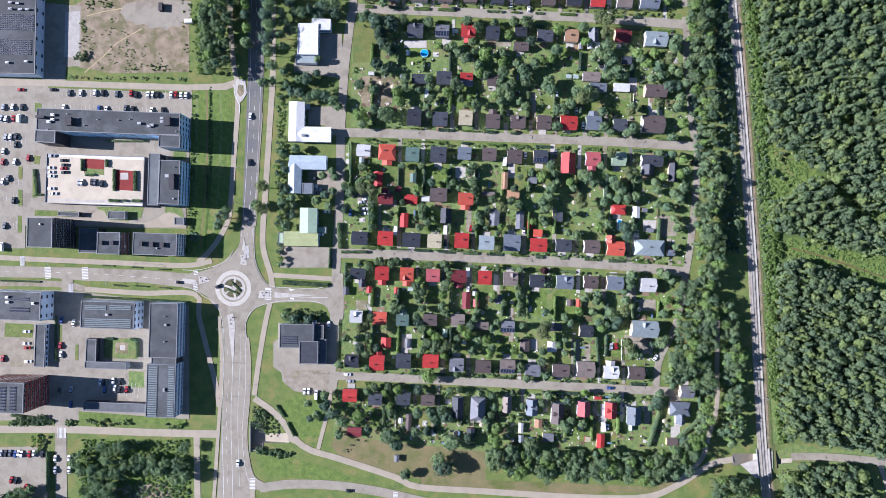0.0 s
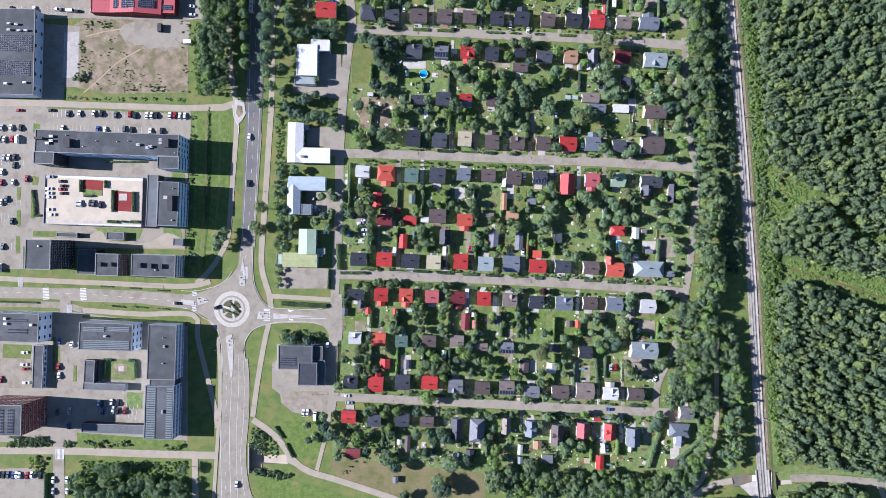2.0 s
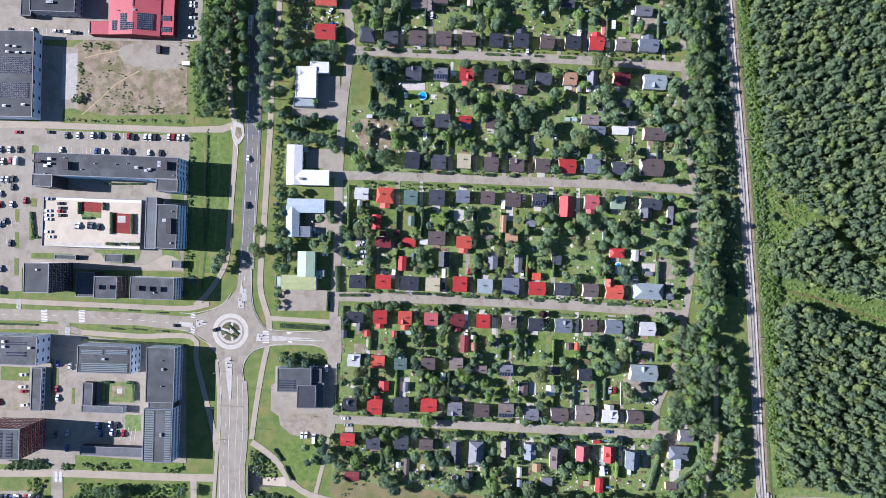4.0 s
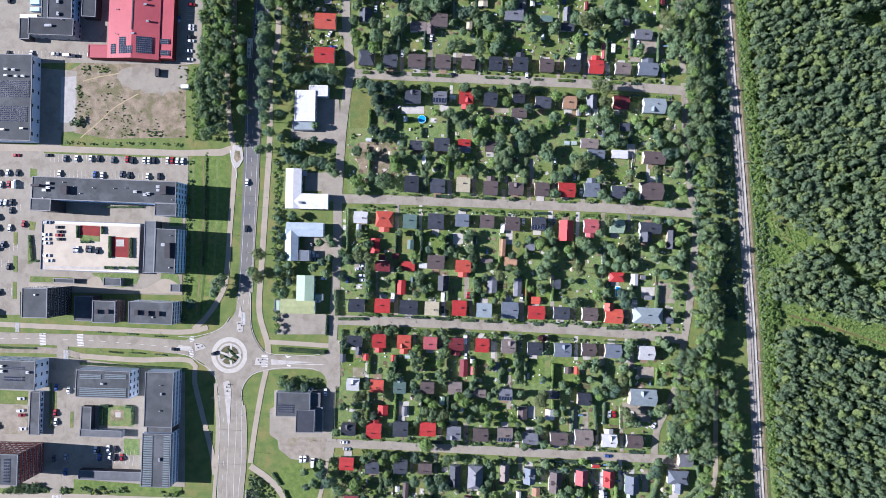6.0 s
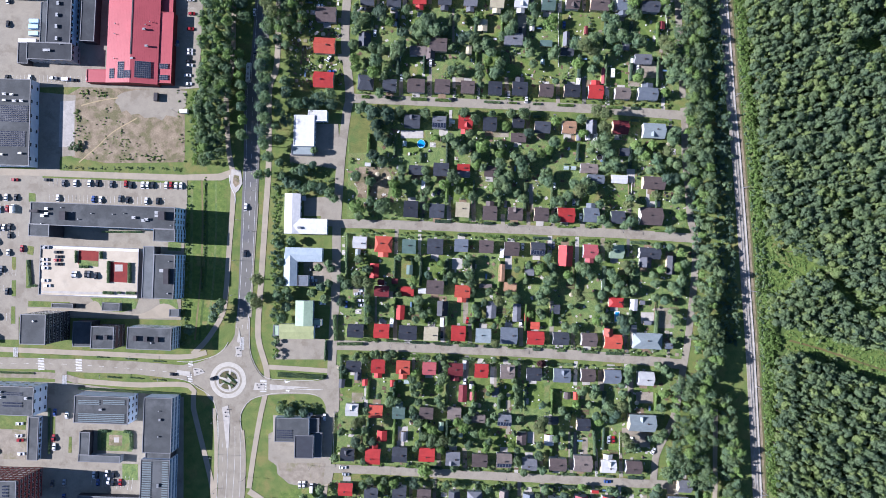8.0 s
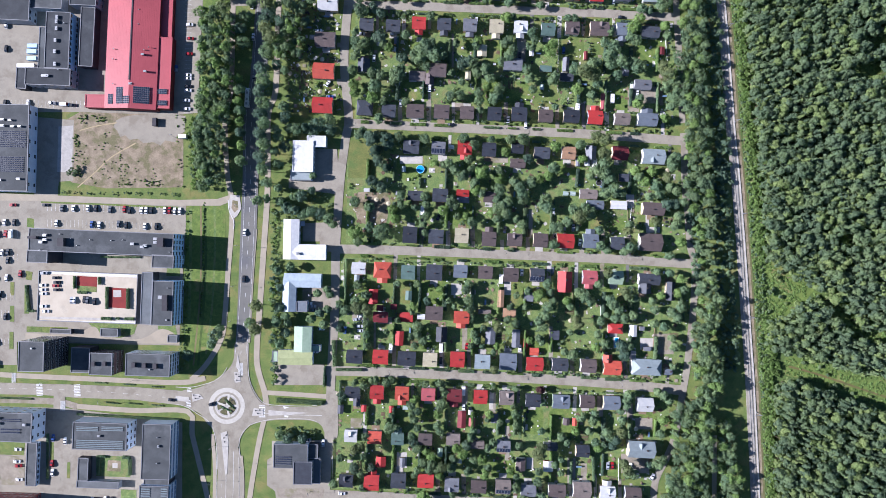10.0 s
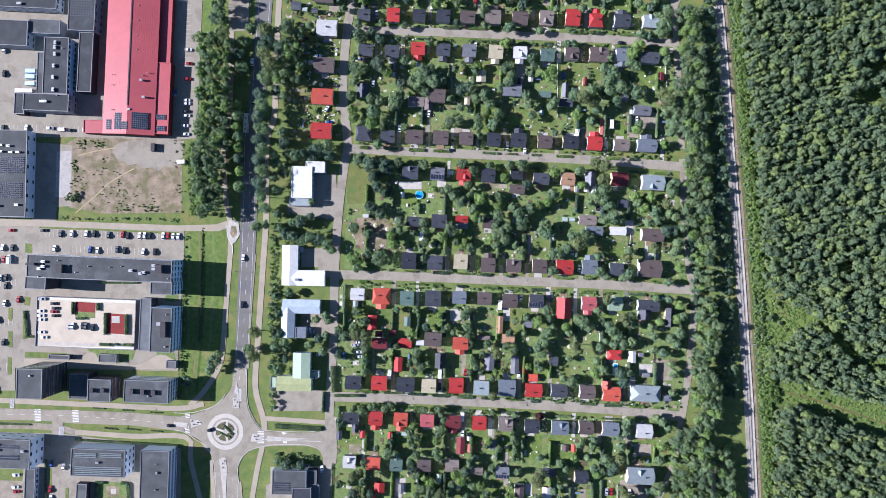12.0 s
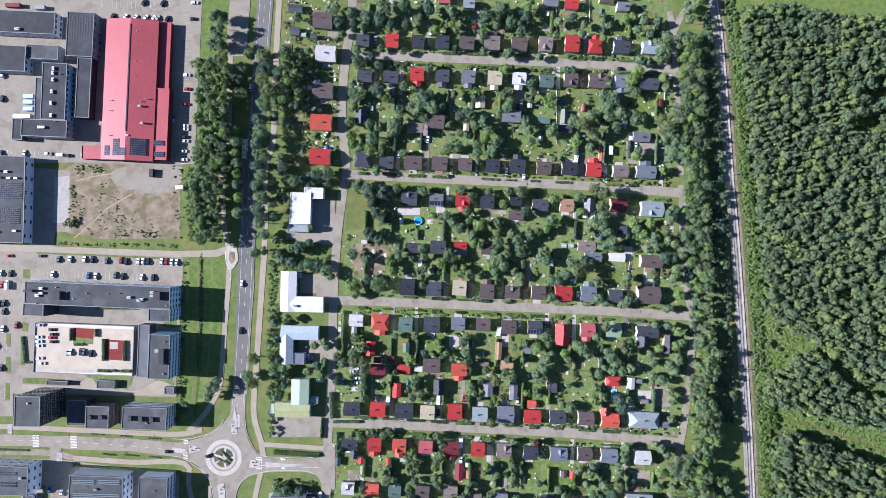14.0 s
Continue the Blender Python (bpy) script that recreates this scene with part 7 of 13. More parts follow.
house(-8.2, -44.7, 8.9, 7.6, "brown")
house(9.2, -44.7, 8.9, 7.6, "taupe")
house(23.7, -48.3, 10.2, 5.3, "taupe", eave=3)
house(40.7, -49.0, 8.6, 7.3, "grey", panels=5)
house(70.2, -49.4, 8.9, 5.3, "dark", eave=3)
house(90.1, -51.8, 8.6, 7.9, "black")
house(126.6, -50.4, 16.8, 10.6, "ice", eave=5)
house(-57.5, -70.6, 8.9, 8.2, "black")
house(-41.6, -71.7, 9.6, 9.9, "red", extra="n")
house(-24.9, -70.6, 9.6, 9.6, "dark")
house(-7.9, -70.6, 10.2, 8.9, "red")
house(8.4, -73.1, 9.2, 8.9, "grey")
house(25.1, -74.2, 9.9, 8.2, "brown")
house(40.4, -74.2, 9.9, 9.2, "taupe", panels=5)
house(56.3, -76.6, 9.6, 7.6, "grey")
house(74.1, -76.7, 10.9, 8.2, "brown")
house(89.7, -76.0, 11.5, 10.2, "taupe")
house(105.6, -77.7, 9.9, 8.2, "white", extra="n")
house(121.6, -78.4, 10.2, 8.2, "brown")
house(-58.6, -92.2, 9.2, 8.2, "red")
house(-42.6, -94.7, 8.9, 7.6, "dark")
house(-24.9, -94.3, 8.9, 8.2, "dark")
house(-9.7, -95.4, 8.9, 6.9, "brown")
house(9.1, -99.7, 7.3, 13.2, "dark", "y")
house(21.9, -100.7, 9.6, 14.5, "grey", "y", hip=0.45)
house(40.3, -97.9, 5.9, 10.2, "taupe", "y")
house(55.9, -99.7, 7.6, 10.2, "blue", "y")
house(72.2, -103.6, 8.2, 13.2, "brown", "y")
house(88.6, -100.7, 8.2, 9.6, "pink", "y")
house(105.6, -101.5, 7.6, 10.2, "red", "y")
house(120.1, -105.0, 8.9, 11.5, "blue", "y")
house(149.2, -100.8, 13.2, 8.9, "blue", hip=0.45)
house(153.5, -90.1, 8.6, 7.9, "grey")
house(149.5, -107.1, 5.9, 6.6, "blue", "y")
shed(-41.2, 44.4, 5.7, 9.3, "red")
shed(-20.4, 31.5, 8.3, 6.0, "red")
shed(-11.1, 31.8, 5.0, 3.3, "white")
shed(39.0, 43.3, 4.0, 11.0, "tan")
shed(44.3, 34.3, 8.0, 5.7, "tan")
shed(-24.7, 18.2, 5.3, 9.0, "red")
shed(32.5, 20.0, 6.3, 10.7, "grey")
shed(48.6, 18.2, 5.0, 11.3, "grey")
shed(54.7, 15.4, 2.7, 5.3, "red")
shed(60.0, 10.0, 5.7, 4.7, "orange")
shed(72.6, 20.4, 6.3, 6.0, "dark")
shed(122.3, 23.2, 4.7, 7.3, "white")
shed(56.5, 44.4, 6.0, 5.7, "grey")
shed(28.9, 35.0, 8.0, 2.7, "taupe")
shed(127.7, 24.6, 3.3, 2.7, "grey")
shed(130.9, 11.8, 4.7, 2.7, "grey")
shed(-46.9, -25.7, 3.3, 4.3, "red")
shed(-29.7, -26.4, 2.7, 4.3, "red")
shed(14.6, -32.5, 5.3, 10.7, "maroon")
shed(21.0, -34.3, 4.0, 5.3, "pink")
shed(-61.5, -26.4, 3.7, 5.3, "dark")
shed(80.4, -34.0, 4.0, 4.3, "brown")
shed(85.7, -34.0, 3.3, 5.0, "orange")
shed(35.3, -31.8, 4.7, 6.0, "grey")
shed(51.7, -60.8, 6.0, 8.0, "brown")
shed(68.9, -61.8, 6.0, 6.7, "white")
shed(-36.1, -59.3, 6.3, 6.7, "red")
shed(-22.6, -59.7, 3.3, 6.0, "grey")
shed(1.0, -53.2, 3.3, 5.3, "mint")
shed(-21.9, -109.6, 3.7, 10.3, "brown")
shed(-26.9, -108.5, 2.7, 3.3, "white")
shed(-56.1, -115.6, 9.0, 5.7, "maroon")
shed(17.4, -116.7, 5.0, 7.0, "dark")
shed(49.2, -113.2, 3.0, 6.3, "white")
shed(60.2, -110.3, 5.0, 5.3, "tan")
shed(49.2, -120.0, 3.3, 4.7, "ice")
shed(66.3, -119.2, 7.0, 5.3, "grey")
shed(99.5, -121.4, 5.0, 9.0, "red")
shed(91.3, -120.3, 3.7, 3.3, "cream")
shed(144.8, -122.1, 7.0, 4.7, "brown")
shed(97.8, -94.3, 4.7, 2.0, "red")
shed(-29.4, -132.4, 3.3, 4.0, "grey")
shed(-26.5, 109.6, 1.7, 2.7, "grey")
shed(113.2, 102.4, 10.3, 5.3, "white")
shed(116.4, 119.6, 6.3, 5.0, "dark")
shed(15.0, 105.6, 8.0, 4.3, "grey")
shed(-36.9, 37.2, 4.3, 3.7, "maroon")
shed(-28.3, 37.9, 4.0, 3.3, "maroon")
shed(-51.6, 55.5, 3.3, 5.3, "ice")
shed(-45.5, 111.4, 3.7, 2.3, "white")
shed(-19.0, 45.1, 4.0, 6.0, "green")
shed(20.0, -28.2, 2.7, 2.7, "white")
shed(87.4, 129.3, 3.0, 5.3, "grey")
shed(93.5, 129.3, 3.0, 4.7, "white")

# ---- decks, yards and pools ----
patch("deck_surface", [(-249.3, 58.5), (-212.6, 57.0), (-188.7, 56.0), (-188.7, 28.5), (-249.2, 29.2)], 4.30, DECK, "pale coated parking deck with parked cars", "deck", low=4.18)
patch("play_area", [(-225.7, 57.0), (-213.3, 56.3), (-213.6, 47.4), (-226.1, 48.1)], 4.36, RED_PAVE, "red soft play surface on the deck", "play area", low=4.24)
patch("play_area", [(-205.8, 49.9), (-195.1, 49.2), (-195.4, 36.7), (-206.1, 37.4)], 4.36, RED_PAVE, "red soft play surface on the deck", "play area", low=4.24)
patch("play_area", [(-203.2, 48.1), (-198.3, 48.1), (-198.2, 43.8), (-203.2, 43.8)], 4.42, STONE, "pale square platform on the red play surface", "play area", low=4.30)
patch("roof_garden", [(-225.7, 47.4), (-213.6, 46.7), (-213.6, 50.2), (-225.7, 51.0)], 4.40, LAWN, "strip of roof garden lawn", "roof garden", low=4.28)
patch("skylight_strip", [(-249.1, 31.7), (-188.6, 30.3), (-188.6, 28.9), (-249.1, 30.3)], 4.38, STONE, "pale edge strip of the deck", "deck", low=4.26)
hedge(-206.8, 50.2, -206.8, 36.7, 1.8, 1.3).location.z = 4.3
hedge(-193.7, 49.2, -193.6, 36.7, 2.2, 1.3).location.z = 4.3
hedge(-210.0, 30.6, -203.6, 30.3, 1.8, 1.3).location.z = 4.3
hedge(-195.7, 30.3, -190.0, 30.3, 1.8, 1.3).location.z = 4.3
hedge(-201.1, 30.6, -198.9, 30.3, 1.4, 1.3).location.z = 4.3
hedge(-227.1, 56.7, -227.1, 49.2, 1.4, 1.3).location.z = 4.3
hedge(-211.5, 56.3, -211.4, 51.7, 1.8, 1.3).location.z = 4.3
hedge(-225.0, 46.7, -219.3, 46.7, 1.4, 1.3).location.z = 4.3

def pool(x, y, w, d, round_, label):
    """A garden pool: rim and water."""
    p = empty("pool", pose(x, y, 0), label, "pool", "garden pools")
    TAKEN.append((x, y, w / 2, d / 2))
    bm, wt = bmesh.new(), bmesh.new()
    if round_:
        add_tube(bm, 0, 0, -0.1, 1.0, w / 2, n=28)
        add_tube(wt, 0, 0, 0.9, 1.02, w / 2 - 0.2, n=28)
    else:
        add_box(bm, -w / 2, -d / 2, -0.1, w / 2, d / 2, 0.3)
        add_box(wt, -w / 2 + 0.5, -d / 2 + 0.5, 0.2, w / 2 - 0.5, d / 2 - 0.5, 0.32)
    part("rim", bm, FRAME if not round_ else FACADE["blue"], p)
    part("water", wt, WATER, p, "bright blue water")


def trampoline(x, y, r):
    t = empty("trampoline", pose(x, y, 0), "round black garden trampoline on a steel frame", "trampoline", "garden trampolines")
    bm = bmesh.new()
    add_tube(bm, 0, 0, 0.8, 0.86, r, n=24)
    part("mat", bm, RUBBER, t)
    bm = bmesh.new()
    a = [(r * 1.04 * math.cos(k * math.pi / 12), r * 1.04 * math.sin(k * math.pi / 12)) for k in range(24)]
    for p, q in zip(a, a[1:] + a[:1]):
        add_prism(bm, [(p[0], p[1]), (q[0], q[1]), (q[0] * 0.88, q[1] * 0.88), (p[0] * 0.88, p[1] * 0.88)], 0.84, 0.92, "z")
    part("rim_pad", fix(bm), FACADE["grey"], t)
    for k in range(4):
        bm = bmesh.new()
        add_tube(bm, r * 0.95 * math.cos(k * 1.57), r * 0.95 * math.sin(k * 1.57), 0, 0.85, 0.04, n=6)
        part("leg", bm, METAL, t)


def caravan(x, y, heading, length=6.0, width=2.3, paint=None):
    """A touring caravan: shell, window band, wheels and drawbar."""
    c = empty("caravan", pose(x, y, 0, 0, 0, heading), "white touring caravan parked in a garden", "caravan", "caravans")
    TAKEN.append((x, y, 1.6, 1.6))
    bm = bmesh.new()
    L = length / 2
    add_prism(bm, [(-L, 0.5), (L - 0.2, 0.5), (L, 1.2), (L - 0.5, 2.5), (-L + 0.2, 2.55), (-L, 2.2)], -width / 2, width / 2, "y")
    part("shell", fix(bm), paint or FRAME, c)
    bm = bmesh.new()
    add_box(bm, -L * 0.6, -width / 2 - 0.02, 1.4, L * 0.5, width / 2 + 0.02, 2.0)
    part("window_band", bm, GLASS, c)
    bm = bmesh.new()
    add_box(bm, -0.25, -0.25, 2.5, 0.25, 0.25, 2.64)
    part("roof_vent", bm, METAL, c)
    for s in (-1, 1):
        bm = bmesh.new()
        add_tube(bm, 0, 0, -0.1, 0.1, 0.32, n=12)
        part("wheel", bm, RUBBER, c).matrix_basis = pose(0, s * (width / 2 - 0.12), 0.32, 90)
    bm = bmesh.new()
    add_box(bm, L - 0.1, -0.06, 0.4, L + 1.2, 0.06, 0.52)
    part("drawbar", bm, DARK_METAL, c)


def container(x, y, heading, paint, label, length=6.1):
    """A corrugated steel container with doors."""
    c = empty("container", pose(x, y, 0.1, 0, 0, heading), label, "container", "containers")
    bm = bmesh.new()
    add_box(bm, -length / 2, -1.22, 0, length / 2, 1.22, 2.5)
    bmesh.ops.bevel(bm, geom=bm.edges[:], offset=0.06, segments=1, affect="EDGES")
    part("body", bm, paint, c)
    bm = bmesh.new()
    add_box(bm, length / 2, -1.15, 0.1, length / 2 + 0.06, 1.15, 2.4)
    part("door", bm, paint, c)


def bus(x, y, heading):
    b = empty("bus", pose(x, y, 0.16, 0, 0, heading), "long white city bus on the main road", "bus")
    bm = bmesh.new()
    add_prism(bm, [(-6, 0.35), (6, 0.35), (6, 2.2), (5.8, 3.0), (-5.9, 3.05), (-6, 2.4)], -1.27, 1.27, "y")
    part("body", fix(bm), FRAME, b)
    bm = bmesh.new()
    add_box(bm, -5.5, -1.29, 1.3, 5.3, 1.29, 2.3)
    part("window_band", bm, GLASS, b)
    for sx in (-4.0, -1.2, 2.8):
        bm = bmesh.new()
        add_box(bm, sx - 0.7, -0.6, 3.0, sx + 0.7, 0.6, 3.22)
        part("roof_unit", bm, METAL, b)
    for sx in (-3.2, 3.4):
        for s in (-1, 1):
            bm = bmesh.new()
            add_tube(bm, 0, 0, -0.14, 0.14, 0.48, n=14)
            part("wheel", bm, RUBBER, b).matrix_basis = pose(sx, s * 1.12, 0.48, 90)


LAMP_POST = empty("street_lamp", pose(0, 0, -60), "grey steel street lamp beside the road", "street lamp", "street lamps")
bm = bmesh.new()
add_tube(bm, 0, 0, -0.3, 8.0, 0.08, 0.05, 8)
part("pole", bm, METAL, LAMP_POST)
bm = bmesh.new()
add_box(bm, 0, -0.05, 7.9, 1.5, 0.05, 8.0)
lamp_arm = part("arm", bm, METAL, LAMP_POST)
bm = bmesh.new()
add_box(bm, 1.2, -0.16, 7.82, 2.0, 0.16, 7.98)
part("lamp_head", bm, DARK_METAL, lamp_arm)


def lamp(x, y, rot):
    return copy_thing(LAMP_POST, pose(x, y, 0, 0, 0, rot))


pool(-11.9, 124.8, 5.2, 5.2, True, "round blue above-ground garden pool")
pool(112.4, 15.4, 3.4, 7.0, False, "long blue garden pool with a white rim")
trampoline(101.1, 116.5, 1.9)
trampoline(8.5, -117.2, 2.0)
trampoline(74.0, 83.0, 1.6)
trampoline(78.7, 56.8, 1.5)
caravan(-10.4, 98.8, 88)
caravan(101.6, -112.5, 95)
caravan(98.1, 128.9, 80)
caravan(-30.2, 11.8, 85)
caravan(1.4, 12.2, 88)
caravan(49.0, -113.1, 88)
caravan(39.1, 55.6, 88)
caravan(15.7, -14.7, 88)
caravan(87.3, 163.8, 80)
caravan(109.3, 169.9, 88)
caravan(45.5, 197.7, 85)
container(-256.6, 198.1, 0, FACADE["blue"], "blue shipping container in the yard")
container(-256.6, 193.8, 0, FACADE["blue"], "blue shipping container in the yard")
container(-256.3, 201.7, 0, FACADE["blue"], "blue shipping container in the yard")
container(-260.4, 189.2, 0, FRAME, "white trailer box with a red stripe", 11.0)
container(-249.6, 257.5, 0, FACADE["grey"], "grey shipping container in the yard")
container(-266.6, 258.8, 0, FACADE["brick"], "rusty red shipping container in the yard", 9.0)
bus(-120.9, 169.5, 87)
container(-179.3, 153.9, 88, FACADE["dark"], "dark container on the bare lot", 5.0)
container(-161.7, 144.9, 2, FRAME, "pale site trailer on the bare lot", 5.0)

# ---- street lamps ----
lamp(-127.0, 101.4, 0)
lamp(-126.9, 76.1, 0)
lamp(-129.0, 50.9, 0)
lamp(-130.4, 29.2, 0)
lamp(-115.0, 94.2, 180)
lamp(-116.8, 68.9, 180)
lamp(-118.6, 40.0, 180)
lamp(-142.5, -71.5, 0)
lamp(-141.8, -50.0, 0)
lamp(-141.0, -93.1, 0)
lamp(-121.0, -60.8, 180)
lamp(-122.3, -85.9, 180)
lamp(-210.3, -22.2, 90)
lamp(-174.3, -24.1, 90)
lamp(-192.3, -8.9, -90)
lamp(-246.3, -8.9, -90)
lamp(-30.3, -148.7, 60)
lamp(250.1, -130.2, -90)
lamp(228.5, -130.2, -90)
lamp(277.0, -133.8, -90)
lamp(-80.6, -78.7, 90)
lamp(-167.4, 144.8, 0)
lamp(-30.3, 153.4, -90)
lamp(-30.3, 76.4, -90)
lamp(-30.3, -1.4, -90)
lamp(-30.3, -79.6, -90)
lamp(41.9, 150.7, -90)
lamp(41.8, 73.4, -90)
lamp(41.7, -5.1, -90)
lamp(41.6, -82.6, -90)
lamp(114.0, 148.0, -90)
lamp(113.9, 70.5, -90)
lamp(113.7, -8.7, -90)
lamp(113.6, -85.7, -90)

# ---- cars ----
car(-237.8, 99.4, 90, "grey")
car(-230.6, 99.4, 90, "white")
car(-221.6, 99.4, 90, "white")
car(-216.6, 99.4, 90, "black")
car(-207.6, 98.7, 90, "grey")
car(-198.6, 99.0, 90, "red")
car(-195.4, 98.3, 90, "black")
car(-187.8, 98.3, 90, "white")
car(-184.9, 98.3, 90, "white")
car(-181.7, 98.3, 90, "black")
car(-173.1, 98.3, 90, "white")
car(-170.2, 98.3, 90, "red")
car(-166.9, 97.9, 90, "white")
car(-163.7, 97.9, 90, "white")
car(-241.4, 90.0, 90, "white")
car(-219.1, 89.3, 90, "blue")
car(-214.4, 88.9, 90, "white")
car(-202.2, 89.6, 90, "grey")
car(-197.5, 88.9, 90, "black")
car(-185.6, 88.2, 90, "white")
car(-178.4, 88.2, 90, "black")
car(-248.3, 101.5, 0, "black")
car(-268.8, 101.5, 0, "red")
car(-274.1, 90.4, 90, "white")
car(-268.0, 90.4, 90, "black")
car(-281.3, 83.2, 90, "silver")
car(-278.4, 82.8, 90, "white")
car(-273.4, 83.2, 90, "red")
car(-269.8, 83.2, 90, "van")
car(-278.4, 71.3, 90, "silver")
car(-271.9, 71.7, 90, "black")
car(-271.9, 66.6, 90, "black")
car(-275.5, 71.3, 90, "white")
car(-280.1, 55.5, 90, "red")
car(-272.6, 55.5, 90, "white")
car(-273.2, 31.0, 90, "black")
car(-280.3, 1.5, 90, "van")
car(-263.9, 58.0, 90, "red")
car(-280.1, 42.9, 90, "white")
car(-279.9, 90.4, 90, "silver")
car(-279.8, 62.3, 90, "white")
car(-276.8, 45.0, 90, "grey")
car(-278.9, 14.8, 90, "grey")
car(-238.8, 55.8, 0, "black", z=4.3)
car(-238.0, 52.9, 0, "black", z=4.3)
car(-238.8, 50.8, 0, "red", z=4.3)
car(-238.0, 48.3, 0, "black", z=4.3)
car(-228.7, 41.8, 90, "silver", z=4.3)
car(-227.2, 41.8, 90, "white", z=4.3)
car(-220.8, 42.1, 90, "black", z=4.3)
car(-219.0, 41.8, 90, "grey", z=4.3)
car(-214.6, 41.1, 90, "black", z=4.3)
car(-246.7, 48.4, 0, "white", z=4.3)
car(-246.3, 45.9, 0, "white", z=4.3)
car(-246.7, 51.2, 0, "white", z=4.3)
car(-246.0, 58.7, 0, "silver", z=4.3)
car(-246.3, 38.1, 0, "white", z=4.3)
car(-244.8, 34.9, 0, "white", z=4.3)
car(-215.7, -84.6, 90, "black")
car(-217.5, -84.6, 90, "white")
car(-215.0, -89.3, 90, "blue")
car(-209.6, -83.9, 90, "white")
car(-205.3, -84.2, 90, "black")
car(-208.5, -88.5, 90, "white")
car(-205.7, -89.3, 90, "black")
car(-201.0, -89.3, 90, "red")
car(-243.1, -61.3, 90, "red")
car(-242.7, -67.0, 90, "white")
car(-234.9, -47.0, 90, "white")
car(-242.4, -45.1, 90, "blue")
car(-243.7, -90.0, 90, "grey")
car(-236.5, -98.6, 90, "blue")
car(-236.2, -89.3, 90, "silver")
car(-264.6, -52.3, 0, "white")
car(-265.0, -59.9, 0, "white")
car(-264.2, -62.7, 0, "red")
car(-263.5, -71.3, 0, "white")
car(-279.6, -69.5, 90, "red")
car(-280.5, -129.7, 90, "silver")
car(-277.6, -129.7, 90, "black")
car(-274.8, -129.7, 90, "grey")
car(-271.5, -130.1, 90, "blue")
car(-269.4, -129.7, 90, "white")
car(-267.6, -130.1, 90, "white")
car(-262.6, -130.1, 90, "red")
car(-259.7, -129.7, 90, "white")
car(-254.3, -130.1, 90, "black")
car(-274.0, -146.5, 80, "red")
car(-271.1, -146.9, 80, "black")
car(-265.0, -151.2, 70, "red")
car(-260.3, -153.3, 70, "black")
car(-246.1, -132.9, 90, "white")
car(-237.5, -132.9, 90, "white")
car(-246.1, -140.1, 90, "silver")
car(-237.4, -140.1, 90, "white")
car(-88.0, -90.4, 88, "white")
car(-85.5, -90.4, 88, "white")
car(-80.5, -92.5, 88, "van")
car(-77.2, -92.5, 88, "black")
car(-60.7, -79.6, -4, "white")
car(-58.9, -83.9, -4, "silver")
car(106.1, -88.3, -4, "blue")
car(134.9, -69.0, 60, "white")
car(124.8, -68.6, 40, "white")
car(121.3, -62.5, 88, "white")
car(109.8, -62.1, 90, "red")
car(106.9, -62.1, 85, "silver")
car(-122.7, 84.6, 88, "white")
car(-123.0, 55.1, 88, "black")
car(-142.6, -23.6, 20, "black")
car(-168.1, -21.1, -5, "black")
car(-130.2, -135.8, 88, "white")
car(-59.6, -153.4, -5, "black")
car(-82.3, -46.3, 2, "silver")
car(-72.6, -48.1, 90, "white")
car(-59.0, 23.0, 85, "blue")
car(-50.0, 25.5, 0, "white")
car(-49.3, 22.7, 0, "white")
car(-51.8, 29.9, 10, "silver")
car(-48.9, 32.0, 10, "white")
car(-46.4, 29.1, 20, "grey")
car(-56.1, 34.2, 30, "black")
car(1.4, 4.0, 88, "black")
car(51.3, 11.8, 88, "white")
car(15.8, -25.9, 88, "white")
car(20.1, -27.3, 88, "black")
car(52.5, 59.7, 88, "white")
car(71.9, 60.8, 88, "grey")
car(89.2, 78.8, 85, "white")
car(84.9, 88.1, 85, "silver")
car(2.1, 99.3, 80, "white")
car(-0.4, 94.6, 70, "black")
car(104.3, -113.4, 85, "white")
car(116.2, -99.4, 0, "grey")
car(41.7, 86.7, 80, "black")
car(72.3, 98.2, 85, "white")
car(54.2, 11.1, 85, "black")
car(17.6, 12.9, 80, "red")
car(-80.6, 45.0, 0, "black")
car(-82.0, 39.9, 0, "white")
car(-79.5, 38.1, 0, "silver")
car(-78.8, 35.6, 0, "grey")
car(-76.3, 56.1, 0, "blue")
car(-74.1, 23.8, 0, "white")
car(-78.0, 9.4, 0, "white")
car(-153.2, 261.6, 0, "white")
car(-154.2, 251.3, 0, "black")
car(-157.9, 215.9, 0, "white")
car(-157.5, 207.1, 0, "red")
car(-158.1, 197.4, 0, "red")
car(-158.7, 183.9, 0, "white")
car(-158.7, 181.8, 0, "white")
car(-158.7, 176.8, 0, "black")
car(-158.7, 174.3, 0, "white")
car(-159.7, 167.9, 0, "white")
car(-159.3, 162.5, 0, "white")
car(-185.2, 261.4, 60, "black")
car(-173.4, 261.1, 60, "black")
car(-204.6, 252.4, 70, "black")
car(-196.8, 252.1, 70, "white")
car(-190.4, 251.7, 70, "white")
car(-184.0, 251.8, 60, "white")
car(-179.1, 251.5, 60, "white")
car(-176.6, 251.5, 60, "silver")
car(-170.5, 251.2, 60, "black")
car(-274.3, 165.8, 90, "black")
car(-259.7, 165.9, 90, "white")
car(-244.8, 166.0, 0, "white")
car(-242.0, 165.6, 0, "grey")
car(-236.3, 165.0, 0, "van")
car(-231.7, 164.6, 0, "black")
car(-221.8, 165.4, 0, "white")
car(-273.8, 200.3, 90, "black")
car(-273.9, 215.3, 90, "white")
car(-167.7, 189.2, 0, "blue")
car(-167.6, 187.1, 0, "silver")
